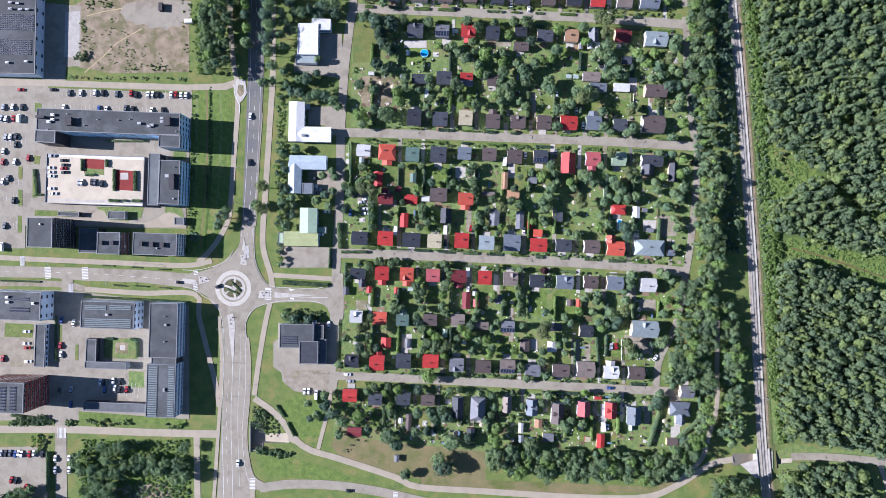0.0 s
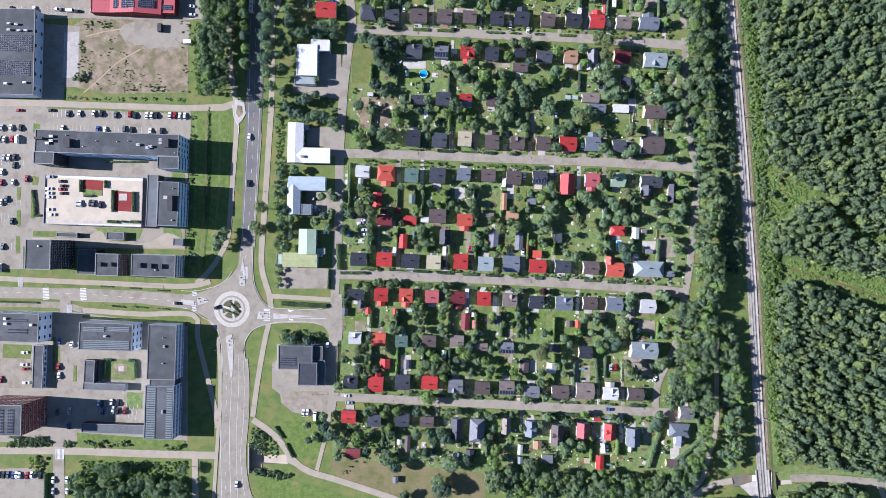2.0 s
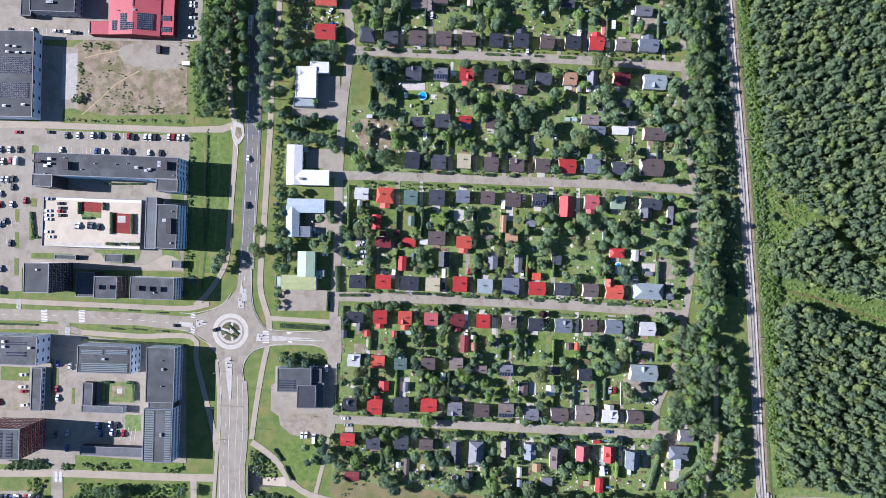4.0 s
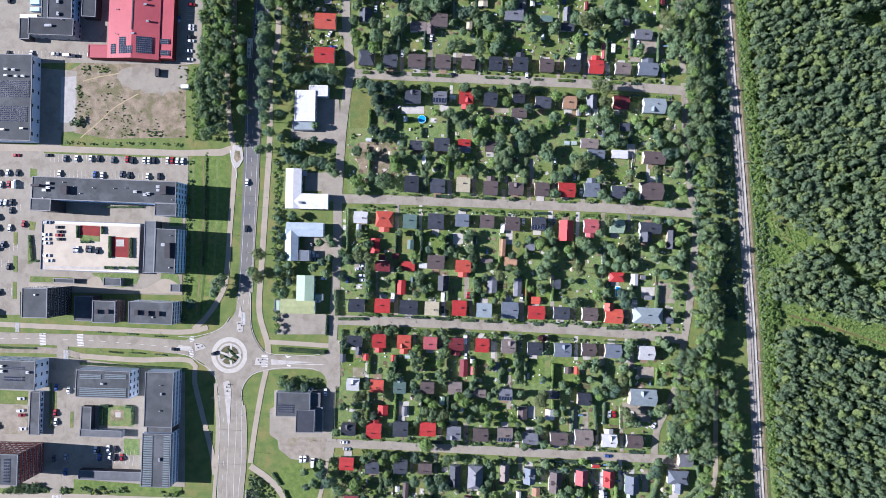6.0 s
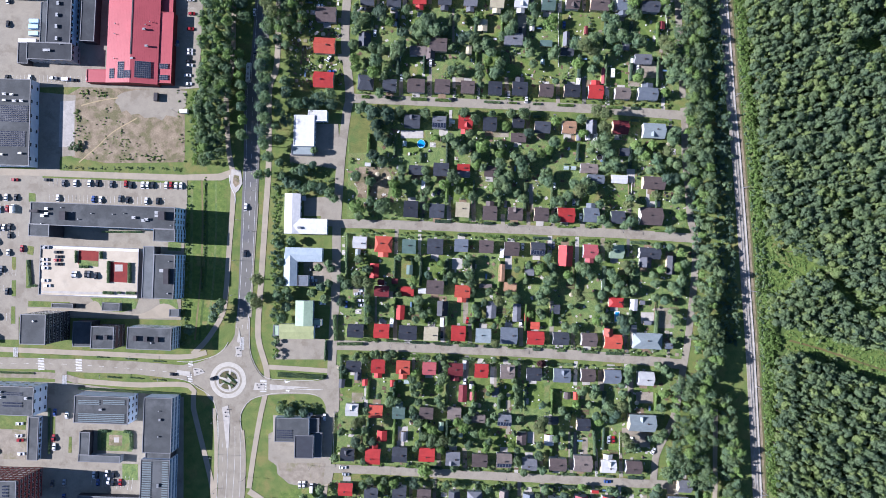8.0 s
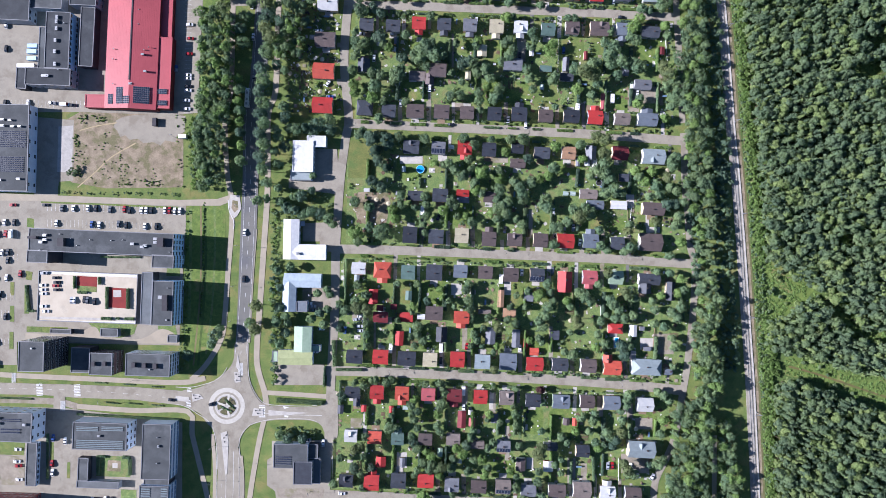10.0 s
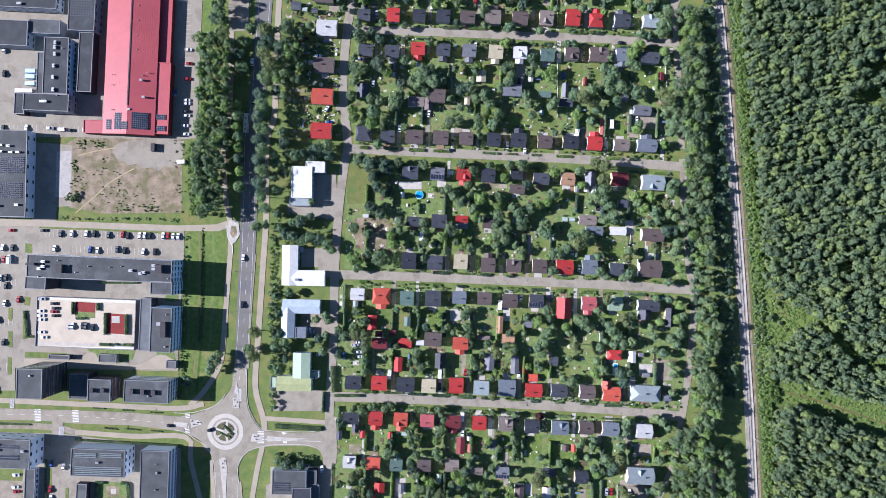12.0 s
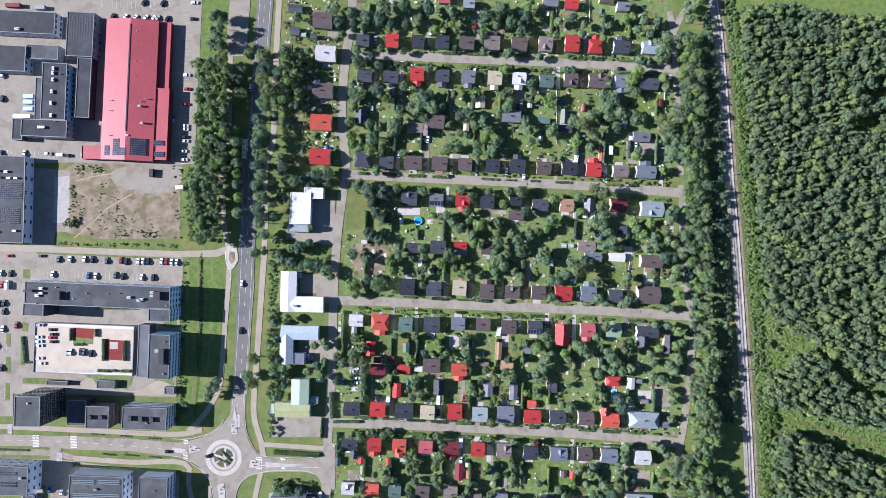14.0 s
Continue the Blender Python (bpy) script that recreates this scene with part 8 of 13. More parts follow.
car(-117.7, 208.3, 88, "white")
car(-118.8, 228.3, 88, "white")
car(-117.2, 183.4, 88, "grey")
car(-39.2, 239.1, 88, "silver")
car(0.1, 239.7, 88, "black")
car(23.2, 247.8, 85, "red")
car(-6.1, 176.2, 85, "white")
car(115.4, 221.5, -3, "black")
car(78.7, 200.6, 88, "blue")
car(50.9, 196.9, 88, "black")
car(43.6, 156.5, 88, "white")
car(54.7, 153.0, 88, "white")
car(125.3, 173.0, 88, "white")
car(-70.5, 179.1, 60, "white")
car(-76.4, 212.5, 5, "white")
car(141.4, 159.5, 40, "white")
car(-49.3, 210.5, 0, "silver")
car(23.3, 219.5, 88, "white")
car(-41.4, 195.2, 88, "white")
car(110.4, 232.2, 88, "silver")
car(-24.5, 166.8, 88, "white")
car(7.6, 153.1, 0, "black")
car(-69.1, 170.5, 0, "blue")
bay_lines(-158.8, 256.6, -159.3, 160.2, 38, 4.5)
bay_lines(-275.6, 165.9, -222.3, 165.2, 22, 4.5)
bay_lines(-212.3, 260.5, -169.5, 259.4, 18, 4.5)
bay_lines(-247.4, 100.0, -161.9, 97.8, 34, 4.6)
bay_lines(-247.3, 90.2, -174.5, 88.0, 30, 4.6)
bay_lines(-282.6, 68.9, -266.4, 68.2, 7, 4.6)
bay_lines(-282.6, 84.1, -266.4, 83.7, 7, 4.6)
bay_lines(-282.4, 32.9, -271.6, 32.5, 5, 4.6)
bay_lines(-219.1, -86.6, -193.9, -90.2, 11, 9.0)
bay_lines(-282.5, 43.7, -268.1, 43.3, 6, 4.6)
bay_lines(-282.4, 14.9, -271.6, 14.9, 5, 4.6)

# ---- garden and street trees ----
tree(-58.3, 35.9, 3.6)
tree(-61.9, 39.4, 2.9)
tree(-61.1, 24.5, 3.2, "dark")
tree(-60.0, -17.4, 3.2, "dark")
tree(-28.1, -88.3, 3.2, "fresh")
tree(-47.6, -89.7, 2.9)
tree(-61.1, -56.4, 2.5)
tree(-65.3, -72.3, 2.9)
tree(-68.9, -102.5, 5.0, "dark")
tree(-63.2, -107.8, 4.3)
tree(-74.2, -98.9, 3.6, "dark")
tree(-52.9, -104.9, 4.3, "fresh")
tree(-33.4, -98.9, 2.9, "fresh")
tree(-34.1, -117.3, 5.4)
tree(-29.1, -122.3, 4.3, "dark")
tree(-15.7, -102.5, 3.6)
tree(-15.7, -89.0, 3.2, "dark")
tree(-5.0, -106.7, 3.6)
tree(2.0, -105.0, 4.3, "dark")
tree(5.6, -120.9, 5.4)
tree(16.2, -118.8, 3.6, "dark")
tree(32.5, -120.2, 5.4, "fresh")
tree(34.0, -113.1, 3.9, "fresh")
tree(30.4, -128.3, 5.0)
tree(42.8, -127.3, 5.4)
tree(42.8, -136.5, 5.4, "dark")
tree(55.2, -123.7, 5.4)
tree(76.5, -111.3, 4.7)
tree(62.3, -97.2, 3.2)
tree(78.3, -96.1, 2.9, "dark")
tree(-23.5, -141.4, 3.6)
tree(0.3, -136.4, 5.7, "dark")
tree(-2.9, -131.5, 4.3)
tree(135.0, -96.2, 4.3, "dark")
tree(131.5, -99.7, 2.9)
tree(161.6, -113.2, 4.3)
tree(152.7, -120.2, 4.3, "dark")
tree(-65.3, -116.6, 3.2)
tree(-47.6, -113.1, 2.9, "dark")
tree(-17.4, -114.9, 3.2)
tree(-10.4, -114.9, 2.9, "dark")
tree(26.9, -107.8, 2.9)
tree(-84.8, -97.1, 2.9)
tree(-79.5, -104.2, 3.2)
tree(-83.8, -106.7, 2.5, "dark")
tree(-74.2, -91.8, 2.9)
tree(-138.2, 19.9, 4.7, "dark")
tree(-112.4, 39.0, 4.7, "pine")
tree(-112.4, 24.9, 4.3, "pine")
tree(-136.4, 24.5, 3.2)
tree(-155.9, 7.5, 3.6, "dark")
tree(-141.7, 14.6, 2.9)
tree(-93.7, -44.0, 3.9, "dark")
tree(-99.1, -42.2, 3.2)
tree(-84.9, -44.7, 3.2, "dark")
tree(-101.0, 112.4, 2.9)
tree(-90.3, 98.2, 3.6, "dark")
tree(-85.0, 95.7, 3.6)
tree(-79.7, 97.1, 3.9)
tree(-74.3, 96.4, 3.9, "dark")
tree(-69.0, 93.5, 3.9)
tree(-95.0, 99.9, 3.6, "dark")
tree(-99.2, 104.2, 3.2)
tree(-93.9, 149.8, 3.6)
tree(-76.2, 151.6, 5.7, "dark")
tree(-69.0, 155.2, 4.3)
tree(-99.2, 37.7, 3.6, "dark")
tree(-100.9, 28.8, 3.2)
tree(-95.6, 21.7, 3.2, "dark")
tree(-99.1, 14.6, 3.2)
tree(-79.6, 30.6, 3.2)
tree(-74.3, 34.1, 3.2, "dark")
tree(-71.8, 27.0, 3.2)
tree(-76.1, 46.6, 2.9)
tree(-101.0, 60.8, 2.5)
tree(-95.6, 32.3, 2.9)
tree(-99.2, 50.1, 2.5, "dark")
tree(-79.7, 110.6, 2.9, "dark")
tree(-90.3, 107.1, 3.2)
tree(-121.2, 219.4, 4.3)
tree(-124.7, 212.4, 4.3, "dark")
tree(-122.9, 203.6, 4.7)
tree(-125.2, 180.0, 3.2, "fresh", 1.6)
tree(-123.8, 172.9, 3.6, "oak", 1.6)
tree(-125.1, 165.9, 3.2, "fresh", 1.6)
tree(-123.3, 159.6, 3.6, "oak", 1.6)
tree(-124.3, 153.2, 3.2, "fresh", 1.6)
tree(-123.6, 146.2, 3.6, "dark", 1.6)
tree(-122.8, 138.5, 3.2, "fresh", 1.6)
tree(-122.4, 128.6, 3.6, "oak", 1.6)
tree(-132.0, 223.3, 5.0, "pine")
tree(-117.8, 228.3, 3.2)
tree(-137.2, 240.5, 5.0)
tree(-133.7, 251.1, 3.6)
tree(-139.6, 233.4, 4.3, "dark")
tree(-106.0, 225.2, 5.0, "pine")
tree(-106.5, 221.3, 4.7, "dark")
tree(-106.6, 209.5, 4.7, "pine")
tree(-106.3, 201.2, 4.7)
tree(-108.9, 216.0, 5.0, "dark")
tree(-104.1, 204.3, 5.0, "pine")
tree(-107.7, 196.6, 5.0)
tree(-109.8, 186.1, 4.7, "dark", 1.6)
tree(-109.0, 179.0, 5.0, "oak", 1.6)
tree(-110.0, 172.0, 4.7, "dark", 1.6)
tree(-109.0, 164.9, 5.0, "oak", 1.6)
tree(-110.7, 157.9, 4.7, "dark", 1.6)
tree(-108.2, 151.9, 4.7, "oak", 1.6)
tree(-109.9, 145.6, 4.7, "dark", 1.6)
tree(-107.8, 138.6, 4.7, "oak", 1.6)
tree(-109.8, 130.8, 4.7, "dark", 1.6)
tree(-108.4, 123.1, 4.3, "oak", 1.5)
tree(-107.3, 115.7, 4.3)
tree(-101.7, 189.6, 3.6, "dark")
tree(-98.4, 216.1, 4.3, "dark")
tree(-93.0, 209.0, 4.3)
tree(-89.6, 224.9, 3.9)
tree(-94.9, 230.2, 3.9, "dark")
tree(-88.0, 251.4, 3.2)
tree(-84.3, 216.1, 3.6, "dark")
tree(-80.8, 230.3, 2.9)
tree(-65.2, 256.8, 4.7)
tree(-61.6, 248.0, 3.6, "dark")
tree(-94.8, 200.2, 4.3)
tree(-96.3, 156.2, 4.3, "dark")
tree(-89.2, 149.2, 4.3)
tree(-82.8, 149.6, 4.3, "spruce")
tree(-96.2, 138.6, 4.3, "dark")
tree(-68.1, 149.3, 4.7, "dark")
tree(-79.3, 146.4, 3.2, "dark")
tree(-52.8, 248.1, 3.6, "dark")
tree(-59.8, 241.0, 2.9)
tree(-44.0, 251.6, 4.3, "dark")
tree(-33.5, 257.0, 5.0)
tree(-29.9, 248.2, 3.6, "dark")
tree(-21.2, 258.8, 4.3)
tree(-5.3, 257.2, 4.3, "dark")
tree(-12.3, 250.1, 3.2)
tree(8.8, 255.5, 4.3)
tree(30.0, 252.1, 4.3, "dark")
tree(40.5, 257.5, 4.7)
tree(45.9, 248.7, 3.9)
tree(56.4, 259.3, 4.7, "fresh")
tree(52.9, 243.4, 3.6, "dark")
tree(28.3, 238.0, 2.9)
tree(44.2, 229.3, 4.1)
tree(84.7, 252.5, 2.9, "dark")
tree(90.0, 241.9, 3.2)
tree(121.8, 252.7, 3.2, "fresh")
tree(128.8, 251.0, 3.6)
tree(132.4, 242.2, 3.2, "dark")
tree(141.3, 231.6, 5.6)
tree(137.7, 236.9, 3.6)
tree(143.0, 239.4, 4.7)
tree(138.8, 226.3, 4.1)
tree(-49.1, 223.4, 4.4)
tree(-42.1, 225.2, 3.6, "dark")
tree(63.6, 227.6, 2.8)
tree(-48.8, 146.6, 4.7)
tree(-41.7, 143.1, 5.4, "dark")
tree(-32.8, 141.3, 5.1, "dark")
tree(-39.2, 136.0, 5.1, "spruce")
tree(-25.0, 144.8, 3.5)
tree(-8.7, 143.1, 3.2)
tree(15.4, 144.1, 3.2)
tree(21.7, 139.5, 3.5)
tree(32.8, 143.1, 2.4)
tree(44.5, 143.1, 3.5)
tree(52.3, 143.1, 4.0)
tree(41.7, 135.3, 3.2, "fresh")
tree(55.8, 130.7, 3.5, "dark")
tree(-38.1, 129.9, 3.5, "dark")
tree(-32.8, 125.3, 3.5, "spruce")
tree(-35.3, 127.8, 3.2)
tree(-2.7, 127.8, 3.2, "fresh")
tree(2.7, 127.1, 2.4)
tree(18.6, 130.6, 3.2)
tree(6.2, 127.8, 3.2)
tree(9.8, 123.5, 4.0)
tree(15.1, 120.0, 4.0)
tree(20.4, 124.2, 2.7)
tree(26.8, 122.5, 4.7, "fresh")
tree(22.2, 116.4, 3.5)
tree(37.4, 123.5, 3.2)
tree(38.1, 118.2, 3.5, "fresh")
tree(57.6, 116.4, 4.0)
tree(50.5, 112.9, 4.0)
tree(52.3, 105.8, 4.0)
tree(47.0, 116.4, 3.2)
tree(-41.6, 116.4, 4.0, "dark")
tree(-36.3, 112.9, 3.5, "dark")
tree(-23.9, 107.5, 3.5)
tree(-8.7, 107.5, 3.2)
tree(-8.0, 102.2, 2.7)
tree(-8.0, 95.1, 2.7)
tree(-9.7, 89.8, 2.7)
tree(-8.7, 84.5, 2.7)
tree(2.7, 98.7, 3.5, "fresh")
tree(8.0, 104.0, 4.0)
tree(10.5, 102.2, 3.2)
tree(23.2, 111.1, 3.5, "fresh")
tree(27.0, 109.3, 2.7)
tree(38.1, 111.1, 4.0)
tree(36.3, 105.8, 3.2)
tree(39.9, 102.2, 4.0)
tree(43.4, 104.0, 3.2)
tree(36.3, 98.7, 3.5)
tree(32.8, 96.9, 3.2, "fresh")
tree(41.6, 96.9, 4.0)
tree(36.3, 93.4, 3.2)
tree(52.3, 89.8, 3.2)
tree(48.7, 93.4, 2.7)
tree(-52.3, 104.0, 3.5)
tree(-43.4, 100.4, 3.5)
tree(-29.2, 98.7, 3.5, "fresh")
tree(-27.4, 93.3, 3.5, "fresh")
tree(-23.9, 102.2, 3.2)
tree(-15.1, 100.4, 2.7)
tree(-52.2, 84.5, 4.7, "fresh")
tree(-36.3, 84.5, 5.4)
tree(-43.4, 88.0, 3.2)
tree(-50.5, 79.1, 3.2)
tree(16.8, 95.1, 2.7, "fresh")
tree(11.5, 95.1, 2.4)
tree(20.4, 91.6, 3.2)
tree(72.9, 138.8, 3.5, "fresh")
tree(88.5, 139.6, 3.5)
tree(97.6, 143.8, 5.4, "pine")
tree(102.9, 142.0, 4.7, "pine")
tree(101.1, 133.2, 4.7, "pine")
tree(103.7, 128.9, 4.7)
tree(98.4, 123.6, 4.0)
tree(89.9, 130.7, 3.2, "fresh")
tree(94.8, 120.0, 2.7)
tree(103.7, 121.8, 4.0)
tree(107.3, 118.2, 4.0)
tree(71.8, 125.3, 4.0)
tree(68.2, 120.0, 3.2, "fresh")
tree(62.9, 118.2, 3.2, "fresh")
tree(109.0, 111.1, 4.7)
tree(103.7, 109.4, 4.0)
tree(112.5, 109.4, 4.0)
tree(123.2, 123.6, 3.2, "fresh")
tree(125.0, 120.0, 3.2)
tree(128.5, 116.5, 3.5, "fresh")
tree(133.9, 123.6, 3.2, "fresh")
tree(135.6, 114.7, 4.0)
tree(141.5, 119.1, 3.5, "pine")
tree(146.3, 127.1, 4.0)
tree(148.1, 132.5, 3.5)
tree(144.5, 130.7, 3.2)
tree(144.5, 112.9, 3.5)
tree(137.4, 109.4, 4.0)
tree(132.0, 107.6, 3.2)
tree(148.0, 111.1, 3.2)
tree(52.3, 109.3, 4.0)
tree(66.5, 105.8, 4.0)
tree(68.2, 100.5, 4.0)
tree(64.7, 102.2, 3.5)
tree(87.0, 94.4, 4.7, "pine")
tree(84.2, 98.7, 4.0)
tree(94.8, 96.9, 4.7)
tree(80.6, 91.6, 3.5)
tree(75.3, 88.0, 3.5)
tree(91.3, 100.5, 3.5)
tree(71.7, 88.0, 3.2)
tree(71.7, 77.4, 3.5)
tree(100.1, 86.3, 3.2)
tree(101.1, 76.7, 3.2)
tree(105.4, 73.9, 3.2)
tree(116.8, 85.6, 3.5, "pine")
tree(119.6, 89.8, 3.2)
tree(119.6, 75.6, 4.0)
tree(116.0, 73.1, 3.2)
tree(134.4, 91.6, 3.5, "pine")
tree(148.0, 89.8, 4.0)
tree(151.5, 79.2, 3.5, "fresh")
tree(144.3, 70.3, 3.1)
tree(149.7, 95.2, 3.5)
tree(142.6, 102.3, 4.0, "dark")
tree(148.0, 102.3, 3.5, "dark")
tree(153.3, 104.0, 3.2)
tree(-50.4, 51.8, 3.1)
tree(-45.3, 45.5, 3.5)
tree(-50.0, 38.2, 4.2, "pine")
tree(-44.7, 36.4, 4.2, "pine")
tree(-52.2, 41.9, 3.1)
tree(-45.1, 27.8, 2.4)
tree(-45.1, 20.7, 2.8)
tree(-44.4, 13.6, 2.4)
tree(-25.7, 52.6, 2.1)
tree(-13.3, 52.6, 2.4)
tree(-15.7, 38.4, 3.1, "fresh")
tree(-16.8, 35.3, 2.4)
tree(-6.9, 41.9, 3.1, "dark")
tree(-13.3, 26.0, 3.5)
tree(-13.3, 20.7, 3.1)
tree(-9.7, 17.2, 3.1)
tree(-15.0, 13.6, 2.8)
tree(-6.2, 18.9, 2.1)
tree(0.9, 49.0, 2.4, "fresh")
tree(2.0, 43.7, 2.1, "fresh")
tree(-32.7, 22.5, 2.1)
tree(-16.8, 19.7, 2.1)
tree(-25.6, 29.6, 2.1)
tree(17.5, 49.0, 3.1)
tree(18.6, 42.0, 3.1)
tree(19.6, 36.6, 2.8)
tree(20.3, 31.3, 2.8)
tree(18.9, 52.6, 2.8)
tree(28.1, 25.0, 2.4)
tree(27.4, 13.6, 2.1)
tree(22.1, 20.7, 2.8)
tree(20.3, 13.6, 2.4)
tree(23.9, 17.2, 2.4)
tree(37.0, 25.9, 3.5, "pine")
tree(31.0, 31.3, 2.8)
tree(43.3, 30.5, 2.8)
tree(47.9, 27.8, 2.8)
tree(36.3, 13.6, 2.1, "fresh")
tree(34.5, 10.1, 2.1)
tree(45.1, 38.4, 2.8)
tree(55.8, 48.2, 2.8)
tree(54.0, 38.4, 2.4)
tree(48.7, 45.5, 2.1)
tree(6.2, 42.0, 2.4)
tree(9.7, 38.4, 2.1)
tree(34.2, -0.4, 2.8, "pine")
tree(56.9, 17.2, 2.4, "fresh")
tree(62.8, 45.5, 4.2, "fresh")
tree(68.2, 52.6, 3.1)
tree(69.9, 47.3, 2.8)
tree(68.1, 38.4, 3.8)
tree(66.4, 33.1, 3.8)
tree(64.6, 26.0, 3.8)
tree(62.8, 29.6, 3.5)
tree(71.7, 42.0, 2.8)
tree(80.5, 42.0, 3.1, "fresh")
tree(82.3, 38.4, 2.4)
tree(91.2, 45.5, 4.2)
tree(87.6, 47.3, 3.1)
tree(94.7, 42.0, 3.5)
tree(85.1, 31.2, 3.5, "pine")
tree(86.8, 27.7, 3.1, "pine")
tree(100.0, 52.6, 2.8)
tree(108.8, 40.2, 4.2)
tree(112.4, 36.6, 3.5)
tree(107.1, 43.7, 3.1)
tree(110.6, 31.3, 3.1)
tree(115.0, 48.7, 3.1, "pine")
tree(116.7, 45.2, 2.8, "pine")
tree(123.0, 43.7, 2.8)
tree(101.7, 29.6, 2.8)
tree(105.3, 33.1, 2.4)
tree(115.9, 31.3, 3.1)
tree(121.2, 33.1, 3.1)
tree(133.6, 42.0, 2.8)
tree(135.4, 36.7, 3.1)
tree(139.0, 45.5, 2.8, "fresh")
tree(135.4, 27.8, 2.8)
tree(140.7, 26.0, 3.1)
tree(146.0, 34.9, 3.5)
tree(149.5, 31.3, 3.5)
tree(151.3, 38.4, 3.5)
tree(149.6, 47.3, 3.5, "fresh")
tree(153.1, 49.1, 3.1)
tree(151.4, 56.1, 3.1, "fresh")
tree(103.5, 15.4, 3.8)
tree(98.2, 13.6, 3.1, "fresh")
tree(100.0, 20.7, 2.8)
tree(114.1, 13.6, 4.2, "dark")
tree(115.9, 8.3, 3.5, "dark")
tree(119.4, 13.6, 2.8)
tree(83.3, 8.3, 3.8)
tree(78.7, 10.1, 2.4)
tree(62.8, 18.9, 2.8)
tree(64.6, 16.5, 2.4)
tree(146.0, 18.9, 2.8)
tree(147.7, 13.6, 3.1)
tree(147.0, 1.3, 2.4)
tree(82.3, 22.5, 2.1)
tree(144.3, 59.7, 3.1)
tree(137.2, 60.3, 2.8)
tree(104.5, 59.3, 3.1, "pine")
tree(-52.1, -9.3, 2.8)
tree(-46.8, -11.1, 2.8)
tree(-39.1, -7.6, 2.8)
tree(-32.7, -9.3, 2.8)
tree(-29.2, -7.6, 2.4)
tree(-41.5, -7.6, 2.4)
tree(-7.9, -10.0, 2.4)
tree(0.9, -9.3, 3.1)
tree(2.7, -12.9, 2.8)
tree(2.0, -21.7, 2.8)
tree(0.9, -25.2, 2.8)
tree(-0.2, -28.8, 3.1, "fresh")
tree(-0.9, -35.8, 3.1)
tree(0.9, -39.4, 2.8)
tree(2.7, -41.1, 2.4)
tree(-15.0, -19.9, 3.1, "fresh")
tree(-16.8, -23.5, 2.8)
tree(-13.2, -27.0, 2.8)
tree(-15.0, -32.3, 3.1)
tree(-13.2, -37.6, 2.8)
tree(-16.8, -28.8, 2.4)
tree(-16.8, -42.9, 2.8)
tree(-15.0, -46.4, 3.1, "dark")
tree(-13.2, -49.9, 3.1)
tree(-30.9, -37.6, 3.5)
tree(-29.1, -29.6, 2.2)
tree(-26.4, -36.8, 2.6)
tree(-38.0, -34.1, 2.1)
tree(-45.2, -42.9, 2.8)
tree(-50.9, -49.4, 3.8, "pine")
tree(-48.1, -47.7, 3.5, "pine")
tree(-46.8, -55.2, 2.4)
tree(-52.1, -62.3, 3.8, "dark")
tree(-48.5, -65.8, 2.8)
tree(-41.5, -62.3, 2.8, "dark")
tree(-47.2, -74.6, 2.4)
tree(-7.9, -51.7, 3.1, "fresh")
tree(-4.4, -55.2, 3.1, "fresh")
tree(-9.7, -58.8, 3.1)
tree(-4.4, -60.5, 3.1)
tree(-0.9, -62.3, 3.1)
tree(2.6, -59.9, 3.1, "pine")
tree(-6.2, -64.0, 2.8)
tree(0.9, -67.6, 2.8, "fresh")
tree(-13.2, -64.0, 2.4)
tree(-15.0, -66.9, 2.1)
tree(11.5, -49.9, 3.1, "fresh")
tree(15.0, -53.5, 3.5, "fresh")
tree(9.7, -57.0, 3.1)
tree(8.0, -62.3, 3.1)
tree(20.3, -42.9, 3.1)
tree(22.1, -39.4, 2.4)
tree(17.5, -48.2, 3.1, "dark")
tree(18.5, -64.0, 3.1)
tree(27.4, -57.0, 3.1, "fresh")
tree(29.1, -65.8, 3.8, "fresh")
tree(30.9, -62.3, 2.8)
tree(30.9, -49.9, 2.8)
tree(34.4, -46.4, 2.8)
tree(22.1, -57.0, 2.8)
tree(32.0, -28.8, 2.8, "fresh")
tree(30.9, -32.3, 2.1)
tree(38.5, -34.1, 2.4)
tree(47.9, -28.8, 2.8)
tree(46.8, -24.0, 2.1)
tree(48.6, -35.8, 2.4)
tree(50.3, -48.2, 2.8)
tree(45.0, -64.1, 2.8, "fresh")
tree(46.8, -57.0, 2.1)
tree(48.6, -74.6, 3.5)
tree(48.6, -67.6, 2.4)
tree(34.5, -11.1, 1.7)
tree(48.6, -12.9, 2.1)
tree(4.3, -16.4, 2.4)
tree(-8.6, -79.9, 4.8, "fresh")
tree(9.0, -79.2, 2.4)
tree(53.1, -81.4, 2.8)
tree(64.8, -21.7, 2.4)
tree(63.8, -13.6, 2.8, "plum")
tree(89.2, -30.5, 3.5)
tree(96.3, -32.3, 3.1)
tree(98.1, -28.8, 2.8)
tree(85.7, -39.4, 2.8, "fresh")
tree(94.5, -39.4, 2.8)
tree(105.1, -39.4, 3.5)
tree(106.9, -42.9, 3.5)
tree(110.4, -44.7, 3.5, "dark")
tree(113.0, -38.9, 3.5, "pine")
tree(115.0, -32.3, 2.8)
tree(114.0, -27.0, 2.4)
tree(98.1, -46.4, 3.1)
tree(99.8, -50.0, 3.1, "fresh")
tree(103.3, -48.2, 2.8)
tree(108.7, -48.2, 2.8, "dark")
tree(119.3, -16.4, 3.8)
tree(117.6, -19.9, 3.1)
tree(117.5, -23.5, 2.8)
tree(140.6, -16.4, 3.8)
